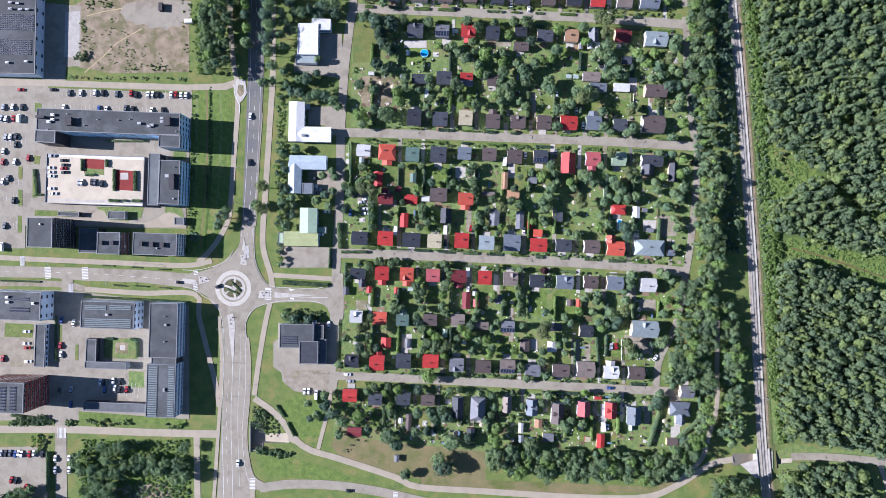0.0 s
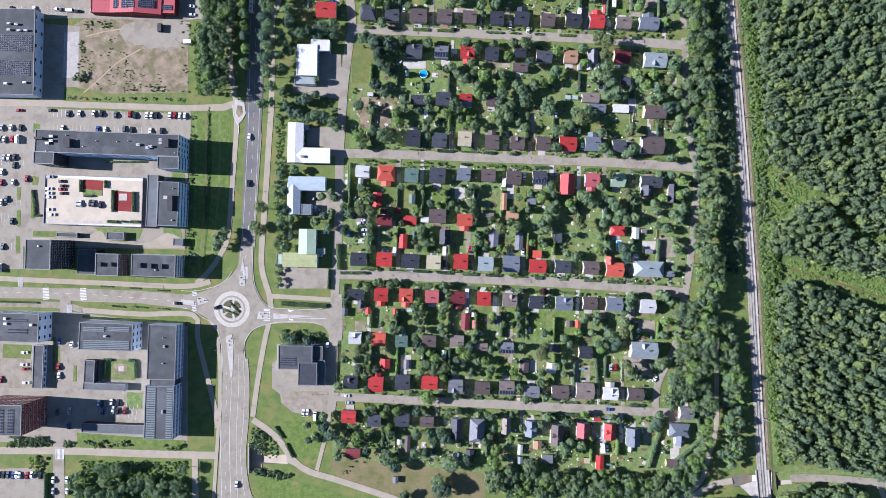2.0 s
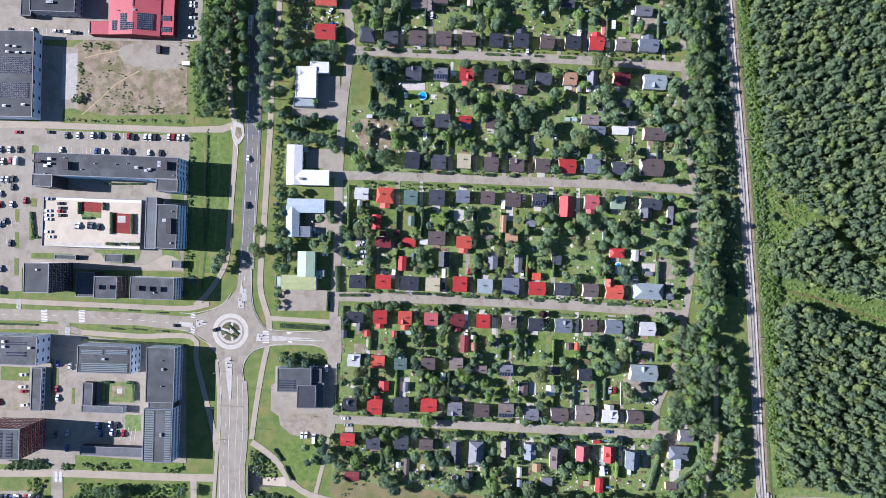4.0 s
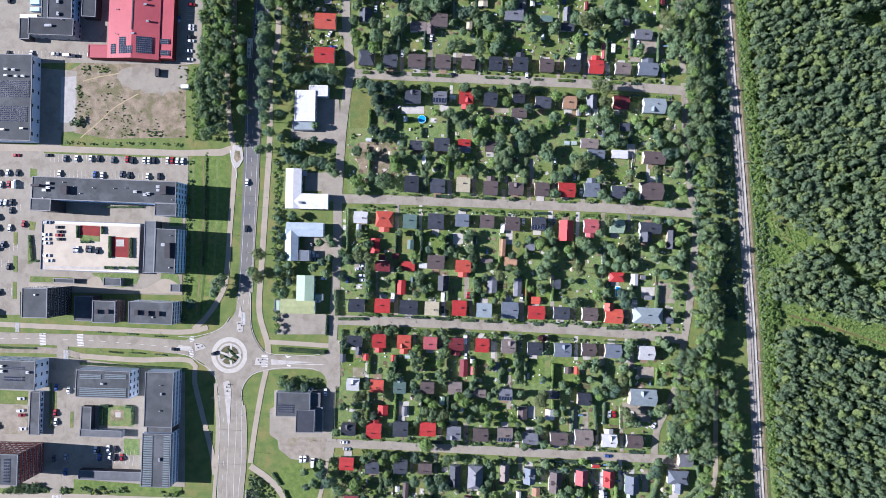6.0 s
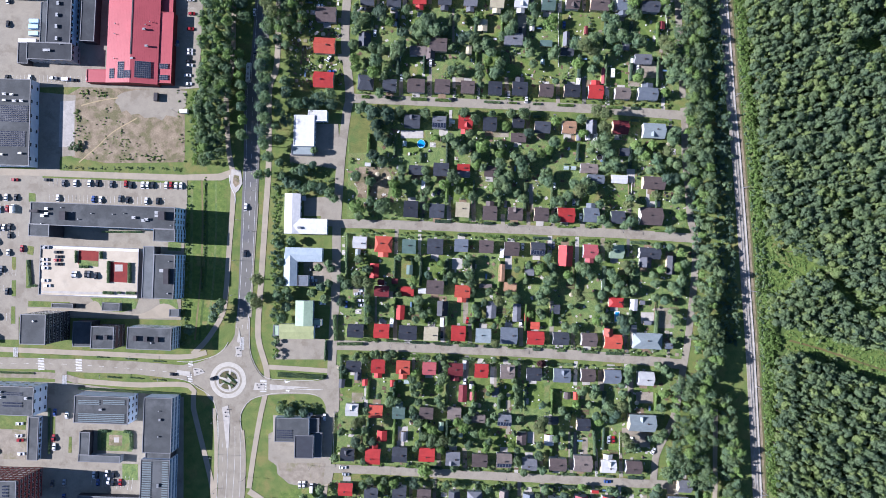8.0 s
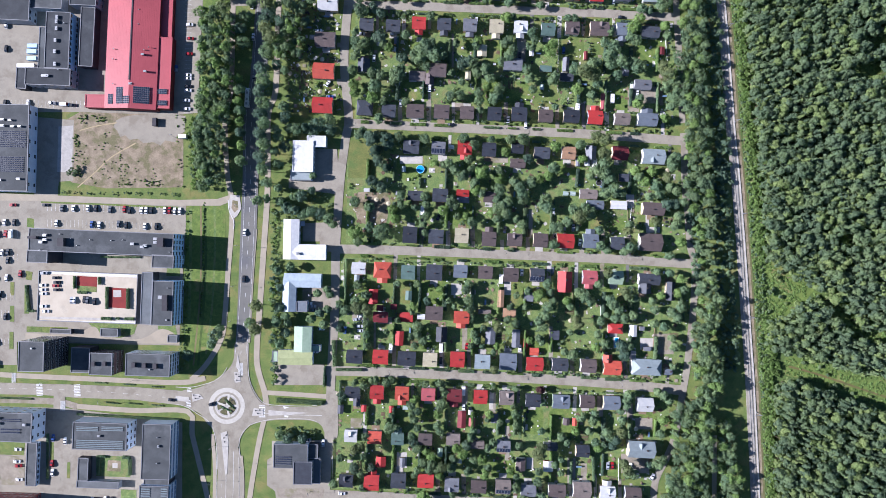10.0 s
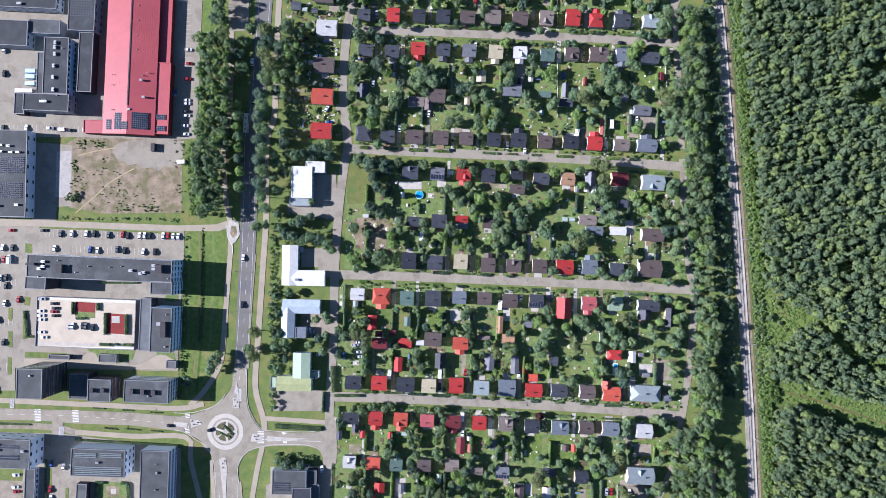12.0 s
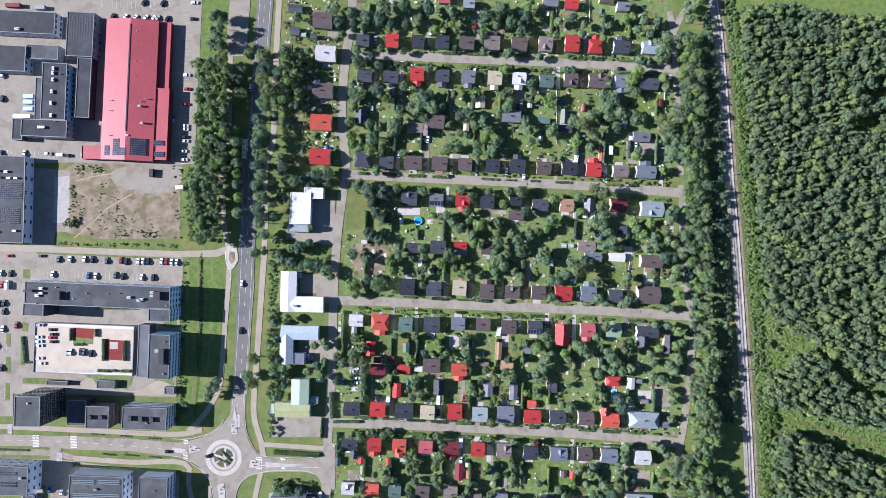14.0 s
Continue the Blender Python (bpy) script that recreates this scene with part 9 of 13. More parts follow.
tree(144.1, -19.9, 2.8)
tree(137.0, -14.6, 2.8)
tree(140.5, -32.3, 3.5, "fresh")
tree(138.7, -41.1, 2.8)
tree(62.2, -51.2, 4.8, "pine")
tree(63.9, -47.7, 3.5, "pine")
tree(64.5, -39.4, 2.4)
tree(76.9, -42.9, 2.8)
tree(80.4, -46.4, 2.4)
tree(136.9, -58.8, 4.2)
tree(140.4, -57.0, 3.1)
tree(131.6, -60.5, 2.4, "dark")
tree(116.5, -61.7, 3.8, "pine")
tree(114.7, -58.2, 3.1, "pine")
tree(122.7, -65.8, 3.1)
tree(119.2, -65.8, 2.8)
tree(62.7, -71.1, 3.1)
tree(64.4, -79.9, 2.8)
tree(61.9, -78.2, 2.4)
tree(62.7, -64.1, 2.8)
tree(72.6, -60.5, 2.1)
tree(76.8, -57.0, 2.1)
tree(76.8, -65.8, 2.1)
tree(147.4, -74.6, 4.2)
tree(152.8, -71.1, 4.2)
tree(143.9, -72.9, 3.1)
tree(151.0, -78.2, 2.8)
tree(-43.2, -86.9, 2.8)
tree(-36.2, -90.5, 2.8, "fresh")
tree(-34.4, -86.9, 2.8)
tree(-32.6, -102.8, 2.4)
tree(-7.9, -102.8, 3.5)
tree(-0.9, -101.0, 3.5)
tree(4.4, -88.7, 2.4)
tree(9.7, -88.7, 2.1)
tree(30.9, -92.2, 2.8)
tree(32.6, -99.3, 2.4)
tree(30.2, -104.6, 2.4)
tree(43.9, -90.5, 2.1)
tree(43.2, -106.3, 2.8, "fresh")
tree(50.3, -99.3, 2.1)
tree(66.2, -92.2, 2.8)
tree(89.1, -90.5, 2.4, "fresh")
tree(106.8, -92.3, 2.4)
tree(110.3, -94.0, 2.4)
tree(136.1, -90.5, 2.8)
tree(80.3, -108.1, 3.1)
tree(87.3, -109.9, 2.8)
tree(-101.2, 148.4, 3.5, "oak", 1.5)
tree(-100.1, 143.0, 3.5, "oak", 1.5)
tree(-101.9, 134.2, 3.1, "oak", 1.5)
tree(-100.1, 127.0, 3.1, "oak", 1.5)
tree(-96.6, 162.6, 3.5, "oak", 1.5)
tree(-112.5, 104.0, 3.5, "oak", 1.5)
tree(-107.2, 105.7, 2.8, "oak", 1.5)
tree(-117.6, 27.8, 3.5)
tree(-66.4, 89.8, 3.1)
tree(-85.9, 107.5, 3.8, "dark")
tree(-78.8, 120.0, 2.4)
tree(-92.9, 63.2, 2.8)
tree(-94.6, 27.8, 2.8)
tree(-69.9, 36.6, 2.8)
tree(-69.9, 49.0, 2.8)
tree(-68.1, 45.5, 2.4)
tree(-51.1, 200.7, 3.5)
tree(-52.8, 195.4, 3.5)
tree(-54.6, 186.5, 3.5)
tree(-53.5, 177.7, 3.5, "fresh")
tree(-52.8, 172.4, 3.5, "fresh")
tree(-42.2, 184.8, 3.2)
tree(-40.4, 175.9, 4.7)
tree(-36.9, 183.0, 3.5)
tree(-26.3, 183.0, 5.4)
tree(-24.5, 186.6, 4.0)
tree(-28.1, 179.5, 3.5)
tree(-31.6, 200.8, 3.2, "fresh")
tree(-22.8, 193.7, 3.5, "dark")
tree(-15.7, 195.5, 4.0)
tree(-12.2, 193.7, 4.7)
tree(-6.9, 199.0, 4.7)
tree(-3.4, 195.5, 4.7)
tree(1.9, 195.5, 3.5)
tree(-8.7, 202.6, 3.5)
tree(-7.7, 188.4, 3.2)
tree(-12.2, 199.0, 4.0)
tree(14.3, 190.2, 3.5, "dark")
tree(17.9, 192.0, 4.0, "dark")
tree(21.4, 190.2, 3.5)
tree(23.2, 184.9, 3.5)
tree(28.5, 186.7, 4.0)
tree(32.0, 181.4, 3.5)
tree(30.3, 176.1, 3.2, "fresh")
tree(34.9, 169.0, 5.1)
tree(37.3, 175.0, 3.5)
tree(25.0, 172.5, 3.5)
tree(25.0, 167.2, 3.5)
tree(25.7, 161.9, 2.7)
tree(12.6, 170.7, 3.2)
tree(7.3, 170.7, 3.2)
tree(44.4, 195.6, 4.0)
tree(46.2, 199.2, 3.5)
tree(39.2, 192.0, 3.2)
tree(-42.2, 168.8, 4.0, "fresh")
tree(-35.1, 167.1, 2.4)
tree(-21.0, 167.1, 2.7)
tree(-37.9, 155.7, 3.5)
tree(58.5, 201.0, 2.7)
tree(56.8, 181.4, 3.5)
tree(58.5, 174.3, 3.2)
tree(55.0, 186.8, 3.2)
tree(7.3, 184.9, 2.7)
tree(14.3, 179.6, 2.7)
tree(69.2, 199.2, 4.7, "fresh")
tree(70.9, 202.8, 3.5, "fresh")
tree(70.9, 179.7, 3.5)
tree(72.7, 183.2, 3.2)
tree(85.1, 187.1, 4.7)
tree(89.6, 183.9, 5.4, "pine")
tree(94.9, 182.1, 4.7, "pine")
tree(95.7, 190.4, 3.5)
tree(99.2, 192.2, 3.2)
tree(106.3, 195.7, 4.7)
tree(108.1, 190.4, 4.3)
tree(109.9, 199.3, 4.0)
tree(113.4, 192.2, 4.0)
tree(111.6, 183.3, 3.5)
tree(99.2, 178.0, 3.5)
tree(86.8, 174.4, 4.0, "fresh")
tree(95.7, 170.9, 3.2)
tree(116.9, 190.9, 3.5)
tree(124.0, 188.7, 4.3)
tree(127.5, 188.7, 3.5)
tree(122.2, 192.2, 3.2)
tree(138.7, 187.5, 4.0, "pine")
tree(140.5, 182.2, 4.7, "pine")
tree(141.7, 176.3, 4.0)
tree(145.2, 178.1, 4.0)
tree(147.0, 169.2, 4.7)
tree(150.5, 167.4, 4.3)
tree(145.2, 163.9, 3.5)
tree(148.8, 174.5, 3.5)
tree(124.0, 165.6, 3.2, "fresh")
tree(125.7, 169.2, 2.7)
tree(141.6, 156.8, 3.2, "fresh")
tree(72.7, 163.7, 2.4)
tree(-54.6, 254.1, 2.8)
tree(-47.5, 245.4, 3.1, "fresh")
tree(-36.3, 250.7, 4.8, "dark")
tree(-30.0, 243.7, 2.4)
tree(-19.5, 247.3, 3.5, "dark")
tree(-1.9, 243.9, 3.1, "fresh")
tree(8.7, 247.5, 2.4, "fresh")
tree(11.5, 244.0, 2.4)
tree(10.4, 251.0, 2.4)
tree(12.9, 254.6, 2.4)
tree(28.0, 247.6, 2.8)
tree(28.7, 242.3, 2.8)
tree(28.8, 231.0, 2.7)
tree(36.8, 252.9, 3.8)
tree(36.8, 246.9, 2.8)
tree(50.9, 247.7, 2.8)
tree(-50.3, 231.3, 3.2)
tree(-35.9, 232.4, 2.4)
tree(-21.1, 230.4, 2.4)
tree(11.5, 232.7, 2.4, "dark")
tree(-5.3, 220.3, 3.2)
tree(-36.9, 222.6, 3.5, "dark")
tree(-36.8, 206.8, 4.7, "dark")
tree(-35.0, 203.3, 3.5)
tree(-21.0, 208.6, 3.2)
tree(-52.6, 204.9, 3.5)
tree(-47.3, 203.2, 3.2)
tree(-5.2, 203.4, 3.5)
tree(10.6, 203.5, 2.7)
tree(24.7, 205.3, 2.7, "fresh")
tree(22.9, 201.8, 2.7)
tree(42.2, 219.5, 3.5, "fresh")
tree(45.7, 220.2, 2.7)
tree(41.2, 203.7, 3.5)
tree(44.0, 205.4, 2.7)
tree(-52.6, 210.2, 2.7)
tree(56.1, 251.3, 4.2, "dark")
tree(75.5, 249.6, 3.1)
tree(91.4, 248.0, 2.4)
tree(103.7, 250.9, 2.1)
tree(107.2, 248.1, 2.4)
tree(103.7, 239.8, 2.4, "fresh")
tree(117.8, 251.7, 3.1, "fresh")
tree(124.8, 244.7, 3.1)
tree(128.4, 242.9, 3.1, "fresh")
tree(137.2, 250.0, 2.8)
tree(136.5, 246.5, 2.1)
tree(73.8, 241.5, 2.1)
tree(84.4, 219.8, 2.7)
tree(85.5, 218.8, 2.4)
tree(80.9, 219.7, 2.4)
tree(121.4, 212.9, 4.7, "fresh")
tree(123.2, 205.9, 4.0)
tree(124.9, 218.2, 4.0, "fresh")
tree(119.7, 207.6, 3.5)
tree(107.3, 211.1, 2.7)
tree(141.8, 214.8, 3.5, "fresh")
tree(142.6, 207.8, 3.2)
tree(109.1, 202.3, 4.0)
tree(103.8, 204.0, 3.2)
tree(58.1, 210.8, 2.7)
tree(59.8, 205.5, 2.7)
tree(126.7, 225.3, 3.2)
tree(132.0, 224.3, 2.4)
tree(-138.8, 250.1, 3.5, "oak", 1.5)
tree(-133.4, 232.6, 2.8, "oak", 1.5)
tree(-96.4, 185.3, 2.8, "oak", 1.5)
# trees along the main road and the paths

far_trees = new("garden_trees", mesh_from_triangles("garden_trees", np.concatenate(FAR_CROWNS), [LEAF[k] for k in TREE_LEAF.values()], np.concatenate(FAR_SLOTS)))
tagged(far_trees, "leafy garden and street trees among the houses", "trees", "", "stuff")
part("trunks", FAR_TRUNKS, BARK, far_trees)

# ---- hedges ----
hedge(-58.3, 68.0, -59.0, 34.5, 1.4, 2.4)
hedge(-66.1, 16.6, -65.4, 0.4, 2.5, 2.4)
hedge(-64.7, -1.8, -48.2, -1.8, 1.8, 2.0)
hedge(-61.8, -8.6, -61.8, -28.3, 1.8, 2.0)
hedge(130.4, -125.1, 138.3, -100.1, 2.5, 2.4)
hedge(142.9, -125.1, 163.4, -107.2, 2.5, 2.2)
hedge(162.0, -85.8, 162.7, -107.2, 1.8, 2.4)
hedge(145.5, -89.3, 146.3, -84.0, 3.2, 2.4)
hedge(97.5, -55.3, 98.2, -75.0, 1.8, 2.2)
hedge(83.9, -57.1, 83.2, -73.2, 1.8, 2.0)
hedge(-17.6, 52.5, -17.3, 39.9, 1.1, 1.8)
hedge(-46.4, 34.5, -46.4, 7.6, 2.2, 2.4)
hedge(-71.5, 0.4, -72.2, -12.2, 1.4, 2.0)
hedge(-106.2, -99.3, -101.2, -106.4, 1.8, 1.3)
hedge(-99.0, -110.0, -94.7, -118.6, 1.4, 1.3)
hedge(152.0, 50.6, 153.7, 29.1, 2.9, 2.6)
hedge(22.9, -90.0, 22.5, -103.6, 1.1, 1.5)
hedge(-102.0, -21.1, -73.3, -22.9, 2.9, 1.8)
hedge(-30.2, -107.2, -30.2, -85.7, 1.8, 2.0)
hedge(-37.4, -89.3, -33.8, -107.2, 2.2, 2.4)
hedge(48.8, -23.0, 48.0, -42.7, 2.2, 2.0)
hedge(3.9, 50.7, 2.8, 36.3, 2.2, 2.2)
hedge(-250.6, -128.6, -250.5, -153.6, 1.4, 2.4)
hedge(-260.2, 50.8, -258.3, 34.6, 1.8, 1.2)
hedge(-260.1, 34.6, -254.7, 34.6, 1.4, 1.0)
hedge(-209.7, -22.9, -201.8, -23.6, 0.7, 0.7)
hedge(-195.3, -23.3, -187.4, -24.0, 0.7, 0.7)
hedge(-181.0, -24.3, -173.8, -25.1, 0.7, 0.7)
hedge(-216.9, -10.3, -209.7, -10.7, 0.7, 0.6)
hedge(-198.9, -11.4, -191.8, -11.8, 0.7, 0.6)
hedge(-181.0, -12.9, -173.8, -13.2, 0.7, 0.6)
hedge(-281.5, -20.0, -256.3, -20.7, 1.1, 0.9)
hedge(-215.0, -57.0, -209.6, -57.0, 1.8, 1.5)
hedge(-198.8, -57.0, -194.2, -57.7, 1.8, 1.5)
hedge(-214.2, -57.7, -214.2, -68.4, 2.2, 1.4)
hedge(-194.2, -58.4, -194.1, -68.5, 2.2, 1.4)
hedge(-213.5, 68.7, -188.4, 68.7, 1.1, 1.0)
hedge(-246.1, -71.3, -246.2, -42.6, 1.4, 1.0)
hedge(-227.6, -30.1, -163.0, -33.7, 1.4, 1.5)
hedge(-274.0, -105.3, -248.9, -108.9, 1.8, 1.5)
hedge(-134.3, -21.1, -128.9, -26.5, 1.4, 0.9)
hedge(-137.2, -25.4, -130.7, -28.3, 1.1, 0.8)
hedge(-49.5, 146.8, -39.4, 146.3, 1.5, 1.3)
hedge(-34.0, 146.1, -29.0, 145.9, 1.6, 1.2, "bright")
hedge(-3.0, 144.9, 2.0, 144.7, 1.6, 1.3, "bright")
hedge(12.5, 144.3, 22.6, 143.9, 2.1, 1.1)
hedge(28.0, 143.7, 38.1, 143.3, 1.9, 1.3, "bright")
hedge(43.5, 143.1, 48.5, 142.9, 1.4, 1.3, "deep")
hedge(59.0, 142.4, 64.0, 142.2, 1.5, 1.4, "deep")
hedge(90.0, 141.2, 100.1, 140.8, 1.1, 1.2, "bright")
hedge(121.0, 140.0, 126.0, 139.8, 1.4, 1.2, "deep")
hedge(136.5, 139.4, 146.6, 139.0, 1.5, 1.0, "bright")
hedge(-49.5, 154.7, -44.5, 154.5, 2.0, 1.5, "bright")
hedge(-34.0, 154.1, -23.9, 153.7, 1.7, 1.2)
hedge(-18.5, 153.4, -8.4, 153.1, 2.0, 1.2, "bright")
hedge(-3.0, 152.8, 7.1, 152.4, 1.8, 1.2, "bright")
hedge(28.0, 151.6, 38.1, 151.2, 1.4, 1.4)
hedge(43.5, 151.0, 48.5, 150.8, 1.1, 1.3, "bright")
hedge(59.0, 150.4, 64.0, 150.2, 1.4, 1.0)
hedge(74.5, 149.8, 84.6, 149.4, 1.7, 0.9, "bright")
hedge(105.5, 148.5, 115.6, 148.1, 1.8, 1.5, "bright")
hedge(121.0, 147.9, 126.1, 147.7, 2.0, 1.1, "deep")
hedge(-49.5, 70.0, -44.4, 69.8, 1.8, 1.0, "bright")
hedge(-34.0, 69.3, -28.9, 69.1, 1.3, 1.1, "bright")
hedge(-18.5, 68.7, -8.4, 68.2, 1.1, 1.1, "bright")
hedge(-3.0, 68.0, 2.0, 67.8, 1.8, 0.9, "bright")
hedge(12.5, 67.3, 17.5, 67.1, 1.5, 1.3, "deep")
hedge(27.9, 66.7, 38.0, 66.2, 1.8, 1.5, "bright")
hedge(43.4, 66.0, 53.5, 65.6, 1.7, 1.0, "bright")
hedge(58.9, 65.3, 69.0, 64.9, 1.7, 1.1, "deep")
hedge(74.4, 64.7, 79.4, 64.5, 2.1, 1.3, "bright")
hedge(89.9, 64.0, 99.9, 63.6, 1.9, 1.0, "bright")
hedge(105.4, 63.3, 110.4, 63.1, 1.2, 1.3, "bright")
hedge(120.8, 62.7, 130.9, 62.2, 1.9, 1.5)
hedge(136.3, 62.0, 141.4, 61.8, 2.0, 1.2, "bright")
hedge(-49.5, 77.9, -39.4, 77.5, 2.1, 1.1, "bright")
hedge(-18.5, 76.6, -13.5, 76.4, 1.2, 1.3, "bright")
hedge(-3.0, 75.9, 7.0, 75.5, 2.0, 1.2, "deep")
hedge(12.5, 75.3, 22.5, 74.8, 1.1, 1.1, "bright")
hedge(28.0, 74.6, 33.0, 74.4, 2.0, 1.5, "deep")
hedge(43.4, 73.9, 48.5, 73.7, 1.8, 0.9, "deep")
hedge(74.4, 72.6, 84.5, 72.2, 1.4, 1.1, "bright")
hedge(136.3, 69.9, 146.4, 69.5, 1.1, 1.4, "bright")
hedge(-18.5, -9.3, -8.4, -9.8, 1.9, 1.0, "bright")
hedge(-3.0, -10.1, 7.0, -10.7, 1.7, 0.9)
hedge(12.4, -11.0, 22.5, -11.5, 2.0, 1.2)
hedge(27.9, -11.8, 38.0, -12.3, 1.7, 1.4, "bright")
hedge(43.4, -12.6, 53.4, -13.2, 2.0, 1.0)
hedge(58.8, -13.5, 68.9, -14.0, 1.5, 1.4, "bright")
hedge(74.3, -14.3, 84.3, -14.8, 1.5, 1.2)
hedge(105.2, -16.0, 115.3, -16.5, 1.1, 1.2)
hedge(136.2, -17.6, 146.2, -18.2, 1.4, 1.1, "bright")
hedge(-49.4, 1.0, -39.4, 0.4, 1.4, 1.1, "bright")
hedge(-34.0, 0.1, -23.9, -0.4, 1.1, 1.3)
hedge(-18.5, -0.7, -8.4, -1.2, 1.6, 1.3, "deep")
hedge(-3.0, -1.5, 7.0, -2.1, 2.0, 0.9, "deep")
hedge(12.4, -2.4, 22.5, -2.9, 2.1, 1.2)
hedge(27.9, -3.2, 38.0, -3.7, 1.8, 0.9, "deep")
hedge(43.4, -4.0, 53.4, -4.6, 1.1, 1.1, "bright")
hedge(58.8, -4.9, 63.9, -5.1, 2.1, 1.3, "deep")
hedge(74.3, -5.7, 79.3, -6.0, 1.7, 1.0)
hedge(89.8, -6.5, 99.8, -7.1, 1.5, 1.2)
hedge(105.2, -7.4, 115.3, -7.9, 2.0, 1.1)
hedge(120.7, -8.2, 130.8, -8.7, 1.6, 1.3, "bright")
hedge(136.2, -9.0, 141.2, -9.3, 1.1, 1.4, "bright")
hedge(-49.6, -85.4, -45.0, -85.7, 2.1, 0.9, "bright")
hedge(-21.5, -86.8, -12.3, -87.3, 2.1, 1.3, "deep")
hedge(-7.4, -87.5, -2.8, -87.7, 1.5, 1.1, "deep")
hedge(20.7, -88.9, 25.3, -89.1, 1.5, 1.0, "deep")
hedge(62.9, -91.0, 72.1, -91.4, 1.7, 1.5, "deep")
hedge(77.0, -91.7, 86.2, -92.1, 2.0, 1.0, "deep")
hedge(91.1, -92.4, 95.7, -92.6, 1.6, 1.2, "bright")
hedge(105.2, -93.1, 109.7, -93.3, 1.2, 1.2, "bright")
hedge(-49.6, -77.6, -45.0, -77.8, 1.8, 1.4, "bright")
hedge(-21.5, -78.9, -12.3, -79.4, 1.9, 1.0, "bright")
hedge(-7.4, -79.6, 1.8, -80.1, 2.0, 1.2, "deep")
hedge(6.7, -80.3, 15.8, -80.8, 1.7, 1.4)
hedge(20.7, -81.0, 25.3, -81.2, 2.0, 1.1)
hedge(34.8, -81.7, 44.0, -82.2, 1.3, 1.3)
hedge(77.0, -83.8, 86.2, -84.2, 1.4, 1.0)
hedge(105.2, -85.2, 109.7, -85.4, 1.4, 1.2)
hedge(119.2, -85.9, 128.4, -86.3, 2.1, 0.9, "deep")
hedge(-45.6, 224.7, -40.4, 224.5, 1.1, 1.1, "deep")
hedge(-29.5, 224.1, -19.1, 223.8, 1.8, 1.3, "deep")
hedge(-13.5, 223.6, -3.1, 223.2, 1.2, 1.1, "deep")
hedge(2.5, 223.0, 7.8, 222.8, 2.1, 1.0, "bright")
hedge(18.6, 222.4, 29.0, 222.1, 1.6, 1.3, "bright")
hedge(34.6, 221.9, 39.8, 221.7, 1.4, 1.2)
hedge(50.7, 221.3, 61.1, 221.0, 1.1, 1.1, "bright")
hedge(66.7, 220.8, 72.0, 220.6, 1.2, 1.1, "deep")
hedge(82.8, 220.2, 88.0, 220.0, 1.2, 1.1, "deep")
hedge(98.9, 219.7, 104.1, 219.5, 1.6, 1.1, "bright")
hedge(114.9, 219.1, 125.4, 218.7, 1.3, 1.2, "deep")
hedge(131.0, 218.5, 141.5, 218.2, 1.5, 1.4)
hedge(-45.6, 232.5, -35.2, 232.2, 1.8, 1.2, "bright")
hedge(-13.5, 231.4, -8.3, 231.2, 1.1, 1.2)
hedge(2.5, 230.8, 12.9, 230.5, 1.8, 1.2)
hedge(18.5, 230.3, 29.0, 229.9, 1.5, 1.3, "bright")
hedge(34.6, 229.7, 45.0, 229.4, 1.5, 1.0, "bright")
hedge(50.6, 229.2, 61.1, 228.8, 1.3, 1.4)
hedge(82.8, 228.1, 93.2, 227.7, 2.0, 1.1, "bright")
hedge(98.8, 227.5, 104.1, 227.3, 1.8, 1.1, "deep")
hedge(114.9, 226.9, 125.4, 226.6, 1.8, 1.0, "bright")
hedge(131.0, 226.4, 141.4, 226.0, 1.6, 1.0, "bright")
hedge(-44.6, 131.1, -45.3, 117.4, 2.0, 2.3, "bright")
hedge(-28.1, 130.3, -28.8, 117.6, 1.3, 2.4)
hedge(-11.9, 119.5, -12.2, 112.9, 1.6, 1.9)
hedge(5.0, 128.8, 4.3, 112.0, 1.6, 2.1, "deep")
hedge(21.6, 128.0, 20.9, 112.0, 2.3, 2.6)
hedge(38.1, 127.3, 37.4, 115.2, 1.6, 3.0)
hedge(71.2, 125.8, 70.5, 113.8, 1.8, 1.7)
hedge(87.8, 125.0, 87.0, 113.6, 2.1, 2.2, "deep")
hedge(104.3, 124.3, 103.6, 110.8, 1.7, 2.7, "deep")
hedge(120.9, 123.5, 120.1, 109.6, 2.1, 2.3, "deep")
hedge(-44.6, 104.7, -45.3, 89.1, 1.6, 2.5, "bright")
hedge(-28.1, 104.0, -28.8, 92.3, 2.2, 2.0, "deep")
hedge(-11.5, 103.2, -12.2, 88.2, 1.4, 1.9)
hedge(5.0, 102.5, 4.3, 87.8, 2.0, 1.8, "bright")
hedge(21.6, 101.7, 20.8, 86.9, 1.2, 1.5, "deep")
hedge(38.1, 101.0, 37.4, 83.2, 2.1, 2.0)
hedge(54.6, 100.2, 53.9, 82.4, 2.5, 1.9)
hedge(71.2, 99.5, 70.4, 82.7, 1.6, 1.7)
hedge(87.7, 98.7, 87.0, 86.0, 1.5, 3.4, "deep")
hedge(137.3, 96.5, 136.6, 82.1, 1.1, 2.1, "deep")
hedge(-44.6, 54.4, -45.3, 35.3, 1.7, 1.7, "bright")
hedge(-28.1, 53.6, -28.8, 34.4, 1.2, 1.8)
hedge(-11.5, 52.9, -12.2, 34.7, 1.8, 2.1, "deep")
hedge(5.0, 52.1, 4.3, 35.8, 1.6, 2.8, "deep")
hedge(21.5, 51.4, 20.8, 35.9, 2.4, 1.7, "deep")
